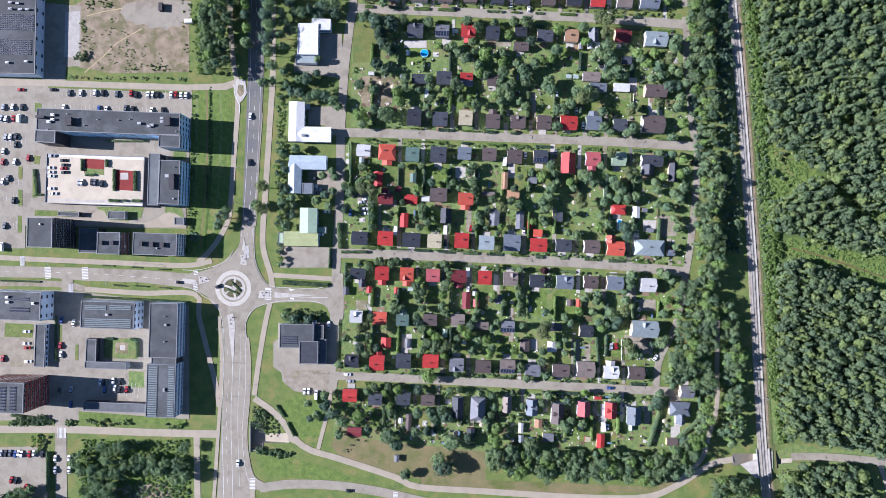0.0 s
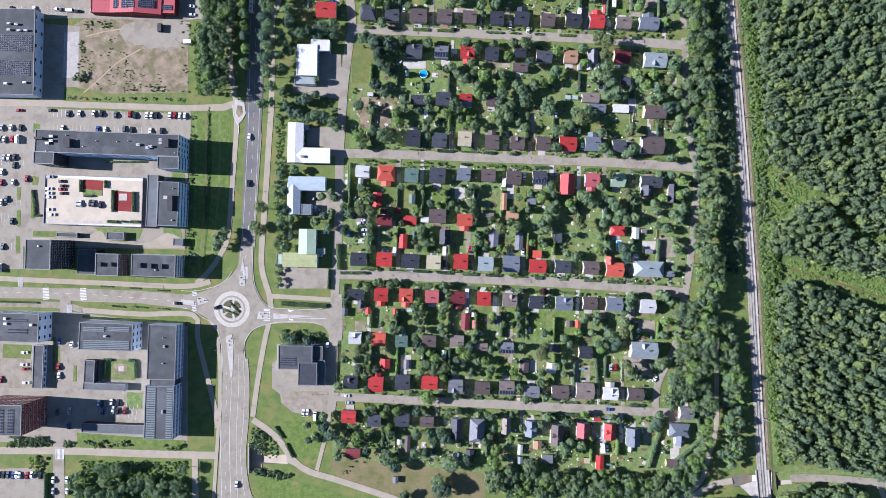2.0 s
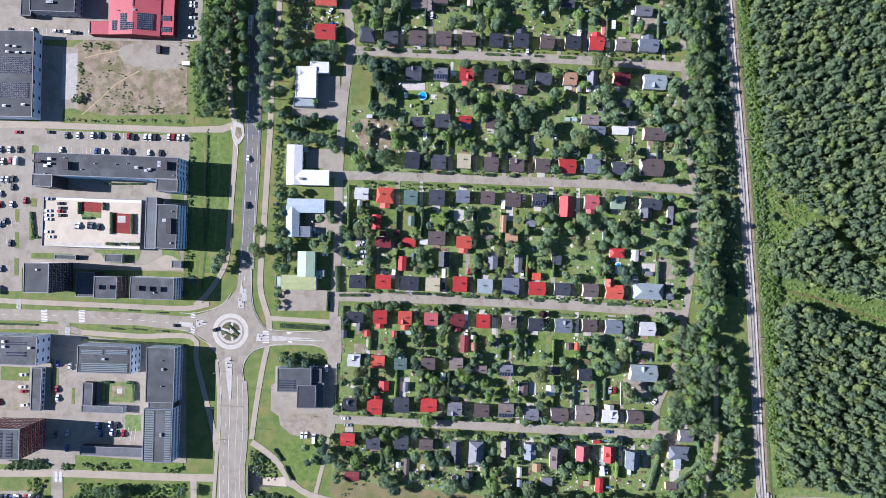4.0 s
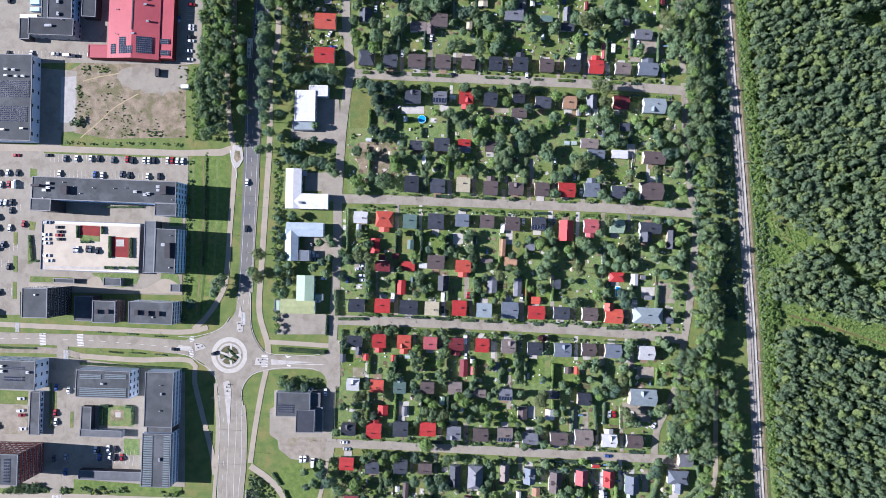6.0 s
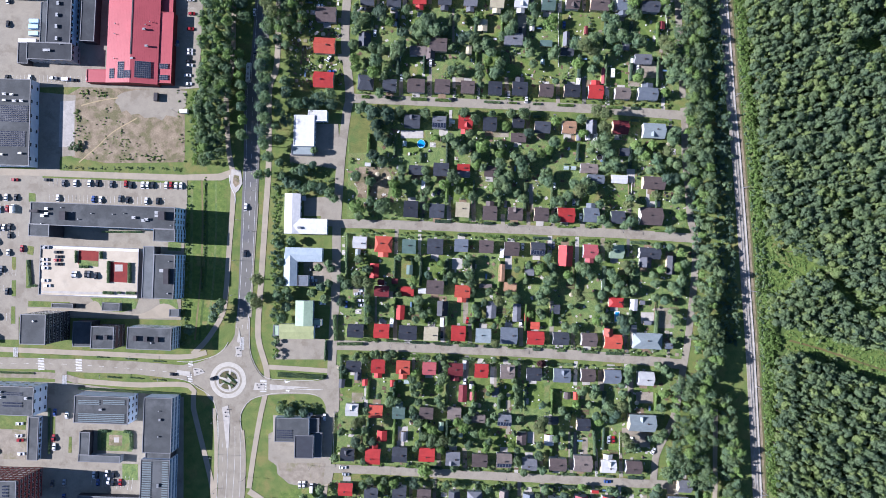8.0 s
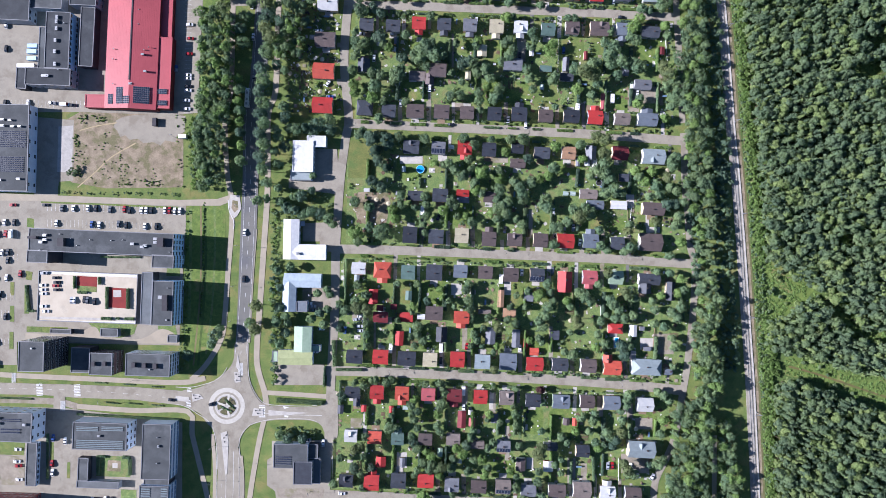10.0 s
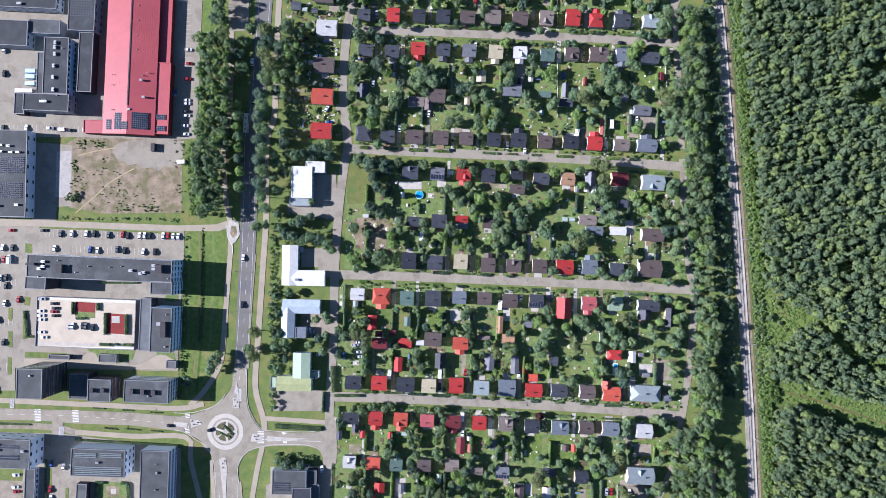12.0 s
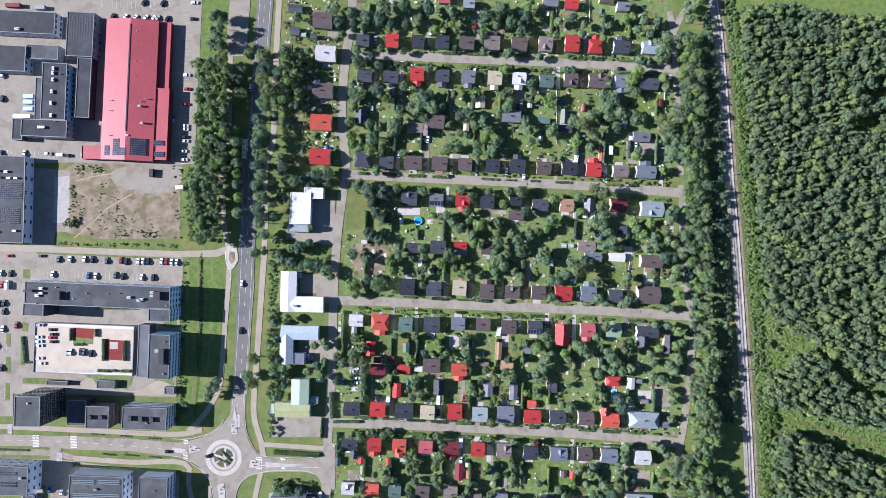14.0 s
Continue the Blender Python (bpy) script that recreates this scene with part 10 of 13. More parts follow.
hedge(38.1, 50.6, 37.3, 33.9, 1.8, 2.5, "bright")
hedge(54.6, 49.9, 53.9, 36.5, 1.3, 2.9, "bright")
hedge(71.1, 49.1, 70.4, 35.8, 1.6, 1.8, "deep")
hedge(87.7, 48.4, 86.9, 31.8, 2.1, 2.2)
hedge(104.2, 47.6, 103.4, 33.1, 2.4, 2.8, "deep")
hedge(120.7, 46.9, 120.0, 28.6, 2.2, 3.1)
hedge(-44.6, 27.8, -45.3, 10.4, 1.4, 3.1, "bright")
hedge(-28.1, 27.0, -28.8, 13.0, 1.1, 2.4, "bright")
hedge(-11.5, 26.3, -12.3, 14.7, 1.1, 1.9)
hedge(5.0, 25.5, 4.3, 9.6, 1.7, 3.1)
hedge(21.5, 24.8, 20.8, 7.1, 1.3, 2.7, "bright")
hedge(54.6, 23.3, 53.8, 7.2, 1.4, 3.1, "bright")
hedge(71.1, 22.5, 70.3, 9.6, 1.9, 3.0, "bright")
hedge(104.1, 21.0, 103.4, 7.1, 1.1, 3.0, "bright")
hedge(120.7, 20.3, 119.9, 8.6, 1.4, 3.2)
hedge(137.2, 19.5, 136.4, 4.1, 2.3, 2.8)
hedge(-44.6, -24.7, -45.3, -36.6, 2.3, 2.2, "bright")
hedge(-28.1, -25.4, -28.8, -37.3, 1.5, 3.3, "deep")
hedge(5.0, -26.9, 4.2, -40.3, 1.7, 2.9)
hedge(21.5, -27.7, 20.8, -43.3, 2.2, 3.3, "bright")
hedge(38.0, -28.4, 37.3, -42.5, 2.0, 2.7)
hedge(54.5, -29.2, 53.8, -40.6, 1.2, 1.9, "deep")
hedge(71.0, -29.9, 70.3, -45.4, 1.3, 3.3, "bright")
hedge(87.5, -30.7, 86.8, -41.9, 2.1, 2.4, "bright")
hedge(104.0, -31.4, 103.3, -45.6, 2.4, 3.2, "deep")
hedge(120.5, -32.2, 119.8, -44.0, 1.7, 3.4)
hedge(137.1, -32.9, 136.3, -43.7, 1.3, 1.7, "bright")
hedge(-44.6, -47.6, -45.3, -64.5, 1.2, 2.4)
hedge(-28.1, -48.4, -28.8, -66.7, 1.7, 2.2, "bright")
hedge(-11.6, -49.1, -12.3, -64.2, 1.3, 2.3, "deep")
hedge(5.0, -49.9, 4.2, -68.6, 1.8, 3.0, "deep")
hedge(71.0, -52.9, 70.2, -71.9, 1.5, 2.4, "bright")
hedge(104.0, -54.4, 103.2, -68.3, 1.5, 1.6, "deep")
hedge(-37.4, -99.2, -38.1, -113.7, 2.2, 1.5)
hedge(-4.4, -100.7, -5.1, -116.7, 2.4, 1.5, "deep")
hedge(12.1, -101.4, 11.4, -111.3, 1.6, 2.6, "deep")
hedge(28.6, -102.2, 27.9, -118.2, 1.7, 2.1)
hedge(78.1, -104.4, 77.3, -118.8, 2.0, 2.4, "bright")
hedge(94.6, -105.2, 93.8, -121.0, 1.7, 2.7, "bright")
hedge(111.1, -105.9, 110.3, -117.1, 1.9, 3.3, "bright")
hedge(-42.5, 208.9, -43.2, 196.8, 1.9, 2.0)
hedge(-26.2, 208.2, -26.8, 193.9, 1.2, 3.1, "deep")
hedge(-9.8, 207.6, -10.4, 194.4, 2.4, 3.0, "bright")
hedge(6.6, 207.0, 6.0, 191.9, 2.0, 2.1)
hedge(23.0, 206.3, 22.4, 195.2, 1.9, 2.3, "deep")
hedge(39.4, 205.7, 38.8, 190.0, 1.4, 2.0, "bright")
hedge(55.8, 205.0, 55.2, 189.6, 1.8, 2.3)
hedge(105.1, 203.1, 104.4, 185.8, 1.9, 2.5, "deep")
hedge(121.5, 202.5, 120.8, 190.0, 2.2, 2.0, "deep")
hedge(137.9, 201.8, 137.3, 186.7, 1.8, 3.2, "bright")
hedge(-42.4, 186.8, -43.0, 169.2, 1.6, 2.7, "deep")
hedge(-26.0, 186.2, -26.7, 168.3, 2.4, 3.3, "deep")
hedge(-9.7, 185.5, -10.3, 169.5, 1.1, 2.3, "deep")
hedge(23.1, 184.2, 22.5, 166.1, 1.4, 1.7, "bright")
hedge(39.5, 183.6, 38.9, 168.0, 1.3, 3.1)
hedge(88.8, 181.6, 88.1, 164.8, 2.5, 2.4, "deep")
hedge(105.2, 181.0, 104.5, 161.7, 1.4, 3.3)
hedge(121.6, 180.3, 121.0, 165.2, 2.1, 2.4, "deep")
hedge(138.0, 179.7, 137.4, 161.0, 1.2, 2.9)
hedge(-42.8, 261.7, -43.5, 248.0, 1.3, 1.8, "bright")
hedge(-10.0, 260.4, -10.7, 245.0, 1.2, 2.2)
hedge(6.4, 259.8, 5.7, 242.8, 1.3, 1.7, "deep")
hedge(39.2, 258.5, 38.5, 246.7, 1.1, 2.2)
hedge(72.0, 257.2, 71.4, 241.7, 2.4, 2.4, "bright")
hedge(104.9, 256.0, 104.2, 242.9, 1.8, 3.1, "deep")
hedge(121.3, 255.3, 120.7, 240.4, 1.8, 2.3, "bright")
hedge(137.8, 254.7, 137.1, 239.3, 2.2, 2.1, "bright")

# ---- drives and patios ----
patch("garden_drive", [(-12.1, 97.0), (-8.8, 96.9), (-8.9, 80.4), (-12.1, 80.4)], 0.0716, ASPHALT, "short grey asphalt garden drive", "drive", True)
patch("garden_drive", [(4.8, 85.1), (7.4, 85.0), (7.4, 74.3), (4.8, 74.3)], 0.0728, GRAVEL, "pale gravel garden drive", "drive", True)
patch("garden_drive", [(38.7, 80.4), (41.2, 80.3), (41.2, 71.7), (38.7, 71.7)], 0.0740, ASPHALT, "short grey asphalt garden drive", "drive", True)
patch("garden_drive", [(55.0, 83.3), (57.5, 83.2), (57.5, 72.5), (55.0, 72.5)], 0.0752, GRAVEL, "pale gravel garden drive", "drive", True)
patch("garden_drive", [(56.8, 99.5), (59.3, 99.4), (59.3, 81.5), (56.8, 81.5)], 0.0764, ASPHALT, "short grey asphalt garden drive", "drive", True)
patch("garden_drive", [(89.0, 79.7), (91.9, 79.5), (91.9, 68.8), (89.0, 68.8)], 0.0776, ASPHALT, "short grey asphalt garden drive", "drive", True)
patch("garden_drive", [(14.9, 32.8), (18.1, 32.7), (18.1, 11.2), (14.9, 11.2)], 0.0788, GRAVEL, "pale gravel garden drive", "drive", True)
patch("garden_drive", [(-41.1, 34.6), (-39.7, 34.5), (-39.7, 9.4), (-41.1, 9.4)], 0.0800, GRAVEL, "pale gravel garden drive", "drive", True)
patch("garden_drive", [(-29.4, 14.8), (-26.9, 14.7), (-26.9, 0.4), (-29.4, 0.4)], 0.0812, ASPHALT, "short grey asphalt garden drive", "drive", True)
patch("garden_drive", [(0.5, 16.6), (3.7, 16.5), (3.7, -1.4), (0.5, -1.4)], 0.0824, ASPHALT, "short grey asphalt garden drive", "drive", True)
patch("garden_drive", [(50.0, 11.2), (52.9, 11.1), (52.9, -3.2), (50.0, -3.2)], 0.0836, ASPHALT, "short grey asphalt garden drive", "drive", True)
patch("garden_drive", [(69.7, 25.6), (72.2, 25.5), (72.2, 4.0), (69.6, 4.0)], 0.0848, ASPHALT, "short grey asphalt garden drive", "drive", True)
patch("garden_drive", [(120.6, 10.4), (124.9, 10.3), (124.9, -2.5), (120.6, -2.5)], 0.0860, STONE, "pale paved garden terrace", "drive", True)
patch("garden_drive", [(136.5, 21.2), (148.7, 21.1), (148.7, 8.2), (136.4, 8.2)], 0.0872, GRAVEL, "pale gravel garden drive", "drive", True)
patch("garden_drive", [(14.7, -17.6), (17.6, -17.7), (17.6, -32.0), (14.7, -32.0)], 0.0884, ASPHALT, "short grey asphalt garden drive", "drive", True)
patch("garden_drive", [(32.9, -15.8), (36.1, -15.9), (36.1, -30.2), (32.9, -30.2)], 0.0896, ASPHALT, "short grey asphalt garden drive", "drive", True)
patch("garden_drive", [(100.4, -18.4), (104.0, -18.5), (104.0, -31.3), (100.4, -31.3)], 0.0908, ASPHALT, "short grey asphalt garden drive", "drive", True)
patch("garden_drive", [(124.5, -32.1), (135.3, -32.2), (135.3, -39.3), (124.5, -39.3)], 0.0920, GRAVEL, "pale gravel garden drive", "drive", True)
patch("garden_drive", [(119.1, -23.1), (122.7, -23.2), (122.7, -33.9), (119.1, -33.9)], 0.0932, GRAVEL, "pale gravel garden drive", "drive", True)
patch("garden_drive", [(81.6, -57.2), (86.7, -57.3), (86.6, -78.8), (81.6, -78.8)], 0.0944, ASPHALT, "short grey asphalt garden drive", "drive", True)
patch("garden_drive", [(90.2, -60.8), (93.8, -60.9), (93.8, -71.6), (90.2, -71.6)], 0.0956, GRAVEL, "pale gravel garden drive", "drive", True)
patch("garden_drive", [(17.2, -98.5), (19.3, -98.6), (19.3, -120.1), (17.2, -120.1)], 0.0968, GRAVEL, "pale gravel garden drive", "drive", True)
patch("garden_drive", [(49.4, -87.8), (51.9, -87.9), (51.9, -98.5), (49.4, -98.5)], 0.0980, ASPHALT, "short grey asphalt garden drive", "drive", True)
patch("garden_drive", [(63.6, -89.6), (66.5, -89.7), (66.4, -103.9), (63.6, -103.9)], 0.0992, GRAVEL, "pale gravel garden drive", "drive", True)
patch("garden_drive", [(100.2, -98.5), (103.8, -98.7), (103.8, -116.5), (100.2, -116.5)], 0.1004, STONE, "pale paved garden terrace", "drive", True)
patch("garden_drive", [(113.2, -96.8), (117.5, -96.9), (117.5, -107.5), (113.2, -107.5)], 0.1016, GRAVEL, "pale gravel garden drive", "drive", True)
patch("garden_drive", [(127.9, -96.8), (131.5, -96.9), (131.5, -111.1), (127.9, -111.1)], 0.1028, GRAVEL, "pale gravel garden drive", "drive", True)
patch("garden_drive", [(-38.2, 31.4), (-29.6, 31.3), (-29.6, 27.0), (-38.2, 27.0)], 0.1040, GRAVEL, "pale gravel garden drive", "drive", True)
patch("garden_drive", [(-54.8, 36.4), (-45.4, 36.3), (-45.4, 29.2), (-54.8, 29.2)], 0.1052, GRAVEL, "pale gravel garden drive", "drive", True)
patch("garden_drive", [(7.9, 52.6), (14.4, 52.5), (14.4, 45.4), (7.9, 45.4)], 0.1064, STONE, "pale paved garden terrace", "drive", True)
patch("garden_drive", [(41.4, 56.2), (45.7, 56.1), (45.7, 45.4), (41.4, 45.4)], 0.1076, STONE, "pale paved garden terrace", "drive", True)
patch("garden_drive", [(118.6, 109.3), (123.7, 109.2), (123.7, 100.6), (118.6, 100.6)], 0.1088, STONE, "pale paved garden terrace", "drive", True)
patch("garden_drive", [(130.9, 103.1), (133.1, 103.0), (133.0, 88.7), (130.9, 88.7)], 0.1100, STONE, "pale paved garden terrace", "drive", True)
patch("garden_drive", [(131.2, 88.7), (139.9, 88.6), (139.9, 85.1), (131.2, 85.1)], 0.1112, STONE, "pale paved garden terrace", "drive", True)
patch("garden_drive", [(-24.9, 133.5), (-10.5, 133.4), (-10.5, 128.4), (-24.9, 128.4)], 0.1124, STONE, "pale paved garden terrace", "drive", True)
patch("garden_drive", [(-0.7, 134.2), (5.0, 134.1), (5.0, 129.9), (-0.7, 129.9)], 0.1136, STONE, "pale paved garden terrace", "drive", True)
patch("garden_drive", [(32.8, 132.8), (43.6, 132.7), (43.6, 129.2), (32.8, 129.2)], 0.1148, GRAVEL, "pale gravel garden drive", "drive", True)
patch("garden_drive", [(80.8, 130.6), (85.9, 130.5), (85.8, 126.2), (80.8, 126.2)], 0.1160, WOOD, "wooden garden terrace", "drive", True)
patch("garden_drive", [(96.0, 133.1), (99.6, 133.0), (99.5, 123.7), (96.0, 123.7)], 0.1172, STONE, "pale paved garden terrace", "drive", True)
patch("garden_drive", [(42.0, -37.4), (44.9, -37.5), (44.9, -59.0), (42.0, -59.0)], 0.1184, ASPHALT, "short grey asphalt garden drive", "drive", True)
patch("garden_drive", [(-55.5, -32.7), (-48.3, -32.8), (-48.3, -38.5), (-55.5, -38.5)], 0.1196, GRAVEL, "pale gravel garden drive", "drive", True)
patch("garden_drive", [(115.4, -54.7), (133.4, -54.8), (133.4, -67.0), (115.4, -66.9)], 0.1208, GRAVEL, "pale gravel garden drive", "drive", True)
patch("garden_drive", [(-26.3, -54.0), (-19.9, -54.1), (-19.9, -64.0), (-26.3, -64.0)], 0.1220, STONE, "pale paved garden terrace", "drive", True)
patch("garden_drive", [(55.7, -57.2), (60.0, -57.3), (60.0, -64.4), (55.7, -64.4)], 0.1232, STONE, "pale paved garden terrace", "drive", True)
patch("garden_drive", [(-47.6, -28.4), (-45.4, -28.5), (-45.4, -42.8), (-47.6, -42.8)], 0.1244, STONE, "pale paved garden terrace", "drive", True)
patch("garden_drive", [(127.5, 18.3), (136.1, 18.2), (136.1, 11.1), (127.5, 11.1)], 0.1256, STONE, "pale paved garden terrace", "drive", True)
patch("garden_drive", [(144.1, -91.4), (151.3, -91.5), (151.3, -98.6), (144.1, -98.6)], 0.1268, ASPHALT, "short grey asphalt garden drive", "drive", True)
patch("garden_drive", [(-84.3, 48.0), (-77.1, 47.9), (-77.1, 39.3), (-84.3, 39.3)], 0.1280, GRAVEL, "pale gravel garden drive", "drive", True)
patch("garden_drive", [(144.8, -112.9), (150.6, -113.0), (150.5, -123.7), (144.8, -123.7)], 0.1292, STONE, "pale paved garden terrace", "drive", True)
patch("garden_drive", [(-19.4, 187.4), (-8.6, 187.3), (-8.6, 180.3), (-19.3, 180.2)], 0.1304, STONE, "pale paved garden terrace", "drive", True)
patch("garden_drive", [(9.3, 167.2), (17.9, 167.1), (17.9, 162.2), (9.3, 162.2)], 0.1316, GRAVEL, "pale gravel garden drive", "drive", True)
patch("garden_drive", [(-7.0, 173.5), (-5.2, 173.4), (-5.1, 155.6), (-6.9, 155.6)], 0.1328, ASPHALT, "short grey asphalt garden drive", "drive", True)
patch("garden_drive", [(24.4, 259.5), (26.2, 259.4), (26.3, 241.6), (24.5, 241.6)], 0.1340, GRAVEL, "pale gravel garden drive", "drive", True)
patch("garden_drive", [(7.7, 211.1), (9.1, 211.0), (9.2, 189.7), (7.8, 189.7)], 0.1352, GRAVEL, "pale gravel garden drive", "drive", True)
patch("garden_drive", [(93.0, 165.8), (102.3, 165.8), (102.3, 160.9), (93.0, 160.8)], 0.1364, WOOD, "wooden garden terrace", "drive", True)
patch("garden_drive", [(119.5, 176.0), (126.6, 175.9), (126.7, 161.7), (119.5, 161.7)], 0.1376, GRAVEL, "pale gravel garden drive", "drive", True)
patch("garden_drive", [(49.2, 207.8), (54.9, 207.7), (55.0, 193.5), (49.2, 193.5)], 0.1388, ASPHALT, "short grey asphalt garden drive", "drive", True)
patch("garden_drive", [(112.5, 209.2), (116.8, 209.2), (116.8, 203.5), (112.5, 203.5)], 0.1400, GRAVEL, "pale gravel garden drive", "drive", True)
patch("garden_drive", [(127.3, 177.8), (141.7, 177.8), (141.7, 167.2), (127.4, 167.1)], 0.1412, GRAVEL, "pale gravel garden drive", "drive", True)
patch("garden_drive", [(37.6, 246.0), (41.1, 245.9), (41.2, 241.0), (37.6, 241.0)], 0.1424, WOOD, "wooden garden terrace", "drive", True)
patch("garden_drive", [(66.2, 249.4), (73.3, 249.3), (73.3, 245.2), (66.2, 245.1)], 0.1436, GRAVEL, "pale gravel garden drive", "drive", True)
patch("garden_drive", [(92.3, 242.1), (95.2, 242.0), (95.2, 231.3), (92.4, 231.3)], 0.1448, ASPHALT, "short grey asphalt garden drive", "drive", True)
patch("garden_drive", [(110.6, 242.2), (113.5, 242.1), (113.5, 231.4), (110.6, 231.4)], 0.1460, ASPHALT, "short grey asphalt garden drive", "drive", True)
patch("garden_drive", [(-69.6, 245.3), (-62.5, 245.3), (-62.5, 240.4), (-69.6, 240.3)], 0.1472, GRAVEL, "pale gravel garden drive", "drive", True)
patch("garden_drive", [(-64.8, 205.0), (-59.8, 204.9), (-59.8, 202.1), (-64.8, 202.1)], 0.1484, ASPHALT, "short grey asphalt garden drive", "drive", True)
patch("garden_drive", [(-65.0, 182.1), (-59.3, 182.0), (-59.3, 177.8), (-65.0, 177.8)], 0.1496, ASPHALT, "short grey asphalt garden drive", "drive", True)
patch("garden_drive", [(-6.4, 243.9), (-4.3, 243.8), (-4.2, 235.4), (-6.4, 235.4)], 0.1508, ASPHALT, "short grey asphalt garden drive", "drive", True)
patch("garden_drive", [(-42.1, 243.7), (-40.0, 243.6), (-39.9, 235.2), (-42.1, 235.1)], 0.1520, ASPHALT, "short grey asphalt garden drive", "drive", True)
patch("garden_drive", [(-25.8, 150.4), (-23.3, 150.4), (-23.7, 165.6), (-26.2, 165.5)], 0.1532, ASPHALT, "short grey asphalt garden drive", "drive", False)
patch("garden_drive", [(-7.7, 149.9), (-5.5, 149.9), (-6.0, 168.0), (-8.2, 168.0)], 0.1532, ASPHALT, "short grey asphalt garden drive", "drive", False)
patch("garden_drive", [(8.2, 149.3), (10.2, 149.3), (9.7, 167.7), (7.8, 167.7)], 0.1532, STONE, "pale paved garden drive", "drive", False)
patch("garden_drive", [(23.6, 148.8), (25.6, 148.8), (25.2, 163.9), (23.1, 163.9)], 0.1532, STONE, "pale paved garden drive", "drive", False)
patch("garden_drive", [(41.4, 148.3), (43.8, 148.3), (43.4, 167.6), (40.9, 167.5)], 0.1532, ASPHALT, "short grey asphalt garden drive", "drive", False)
patch("garden_drive", [(73.9, 147.2), (76.3, 147.2), (75.9, 164.1), (73.4, 164.1)], 0.1532, GRAVEL, "pale gravel garden drive", "drive", False)
patch("garden_drive", [(90.5, 146.7), (92.9, 146.7), (92.4, 166.9), (90.1, 166.9)], 0.1532, ASPHALT_DARK, "short dark asphalt garden drive", "drive", False)
patch("garden_drive", [(105.0, 146.2), (107.8, 146.2), (107.4, 161.8), (104.6, 161.8)], 0.1532, STONE, "pale paved garden drive", "drive", False)
patch("garden_drive", [(140.7, 145.2), (143.0, 145.2), (142.6, 162.4), (140.2, 162.4)], 0.1532, STONE, "pale paved garden drive", "drive", False)
patch("garden_drive", [(-40.2, 226.2), (-38.4, 226.2), (-38.6, 208.9), (-40.5, 208.8)], 0.1532, ASPHALT, "short grey asphalt garden drive", "drive", False)
patch("garden_drive", [(-23.6, 225.7), (-21.1, 225.7), (-21.4, 211.1), (-23.9, 211.0)], 0.1532, STONE, "pale paved garden drive", "drive", False)
patch("garden_drive", [(-7.3, 225.2), (-5.0, 225.2), (-5.3, 213.9), (-7.6, 213.9)], 0.1532, ASPHALT, "short grey asphalt garden drive", "drive", False)
patch("garden_drive", [(57.6, 223.2), (59.7, 223.2), (59.4, 207.7), (57.3, 207.6)], 0.1532, ASPHALT_DARK, "short dark asphalt garden drive", "drive", False)
patch("garden_drive", [(74.9, 222.7), (77.6, 222.7), (77.3, 208.8), (74.6, 208.8)], 0.1532, STONE, "pale paved garden drive", "drive", False)
patch("garden_drive", [(90.4, 222.2), (92.9, 222.2), (92.5, 210.8), (90.1, 210.8)], 0.1532, ASPHALT, "short grey asphalt garden drive", "drive", False)
patch("garden_drive", [(109.8, 221.7), (111.5, 221.7), (111.2, 209.3), (109.5, 209.3)], 0.1532, STONE, "pale paved garden drive", "drive", False)
patch("garden_drive", [(123.2, 221.2), (125.2, 221.2), (124.9, 208.8), (122.9, 208.8)], 0.1532, STONE, "pale paved garden drive", "drive", False)
patch("garden_drive", [(142.0, 220.7), (143.8, 220.7), (143.4, 209.7), (141.6, 209.7)], 0.1532, ASPHALT, "short grey asphalt garden drive", "drive", False)
patch("garden_drive", [(-41.7, 231.3), (-39.4, 231.3), (-39.8, 246.1), (-42.1, 246.1)], 0.1532, ASPHALT_DARK, "short dark asphalt garden drive", "drive", False)
patch("garden_drive", [(-6.4, 230.2), (-4.6, 230.2), (-5.0, 247.6), (-6.8, 247.6)], 0.1532, ASPHALT, "short grey asphalt garden drive", "drive", False)
patch("garden_drive", [(24.9, 229.2), (27.0, 229.3), (26.6, 241.8), (24.5, 241.8)], 0.1532, GRAVEL, "pale gravel garden drive", "drive", False)
patch("garden_drive", [(58.3, 228.2), (61.1, 228.2), (60.6, 242.2), (57.9, 242.2)], 0.1532, ASPHALT, "short grey asphalt garden drive", "drive", False)
patch("garden_drive", [(141.1, 225.7), (143.0, 225.7), (142.6, 241.4), (140.7, 241.4)], 0.1532, ASPHALT_DARK, "short dark asphalt garden drive", "drive", False)
patch("garden_drive", [(5.9, 146.5), (7.8, 146.5), (7.4, 135.7), (5.5, 135.7)], 0.1532, STONE, "pale paved garden drive", "drive", False)
patch("garden_drive", [(55.0, 144.6), (57.4, 144.6), (57.0, 131.9), (54.6, 131.9)], 0.1532, GRAVEL, "pale gravel garden drive", "drive", False)
patch("garden_drive", [(72.0, 144.1), (73.8, 144.1), (73.5, 133.7), (71.6, 133.7)], 0.1532, ASPHALT_DARK, "short dark asphalt garden drive", "drive", False)
patch("garden_drive", [(145.5, 141.4), (147.3, 141.4), (146.9, 128.2), (145.1, 128.2)], 0.1532, ASPHALT_DARK, "short dark asphalt garden drive", "drive", False)
patch("garden_drive", [(-12.3, 75.2), (-10.0, 75.2), (-10.3, 90.9), (-12.7, 90.9)], 0.1532, ASPHALT_DARK, "short dark asphalt garden drive", "drive", False)
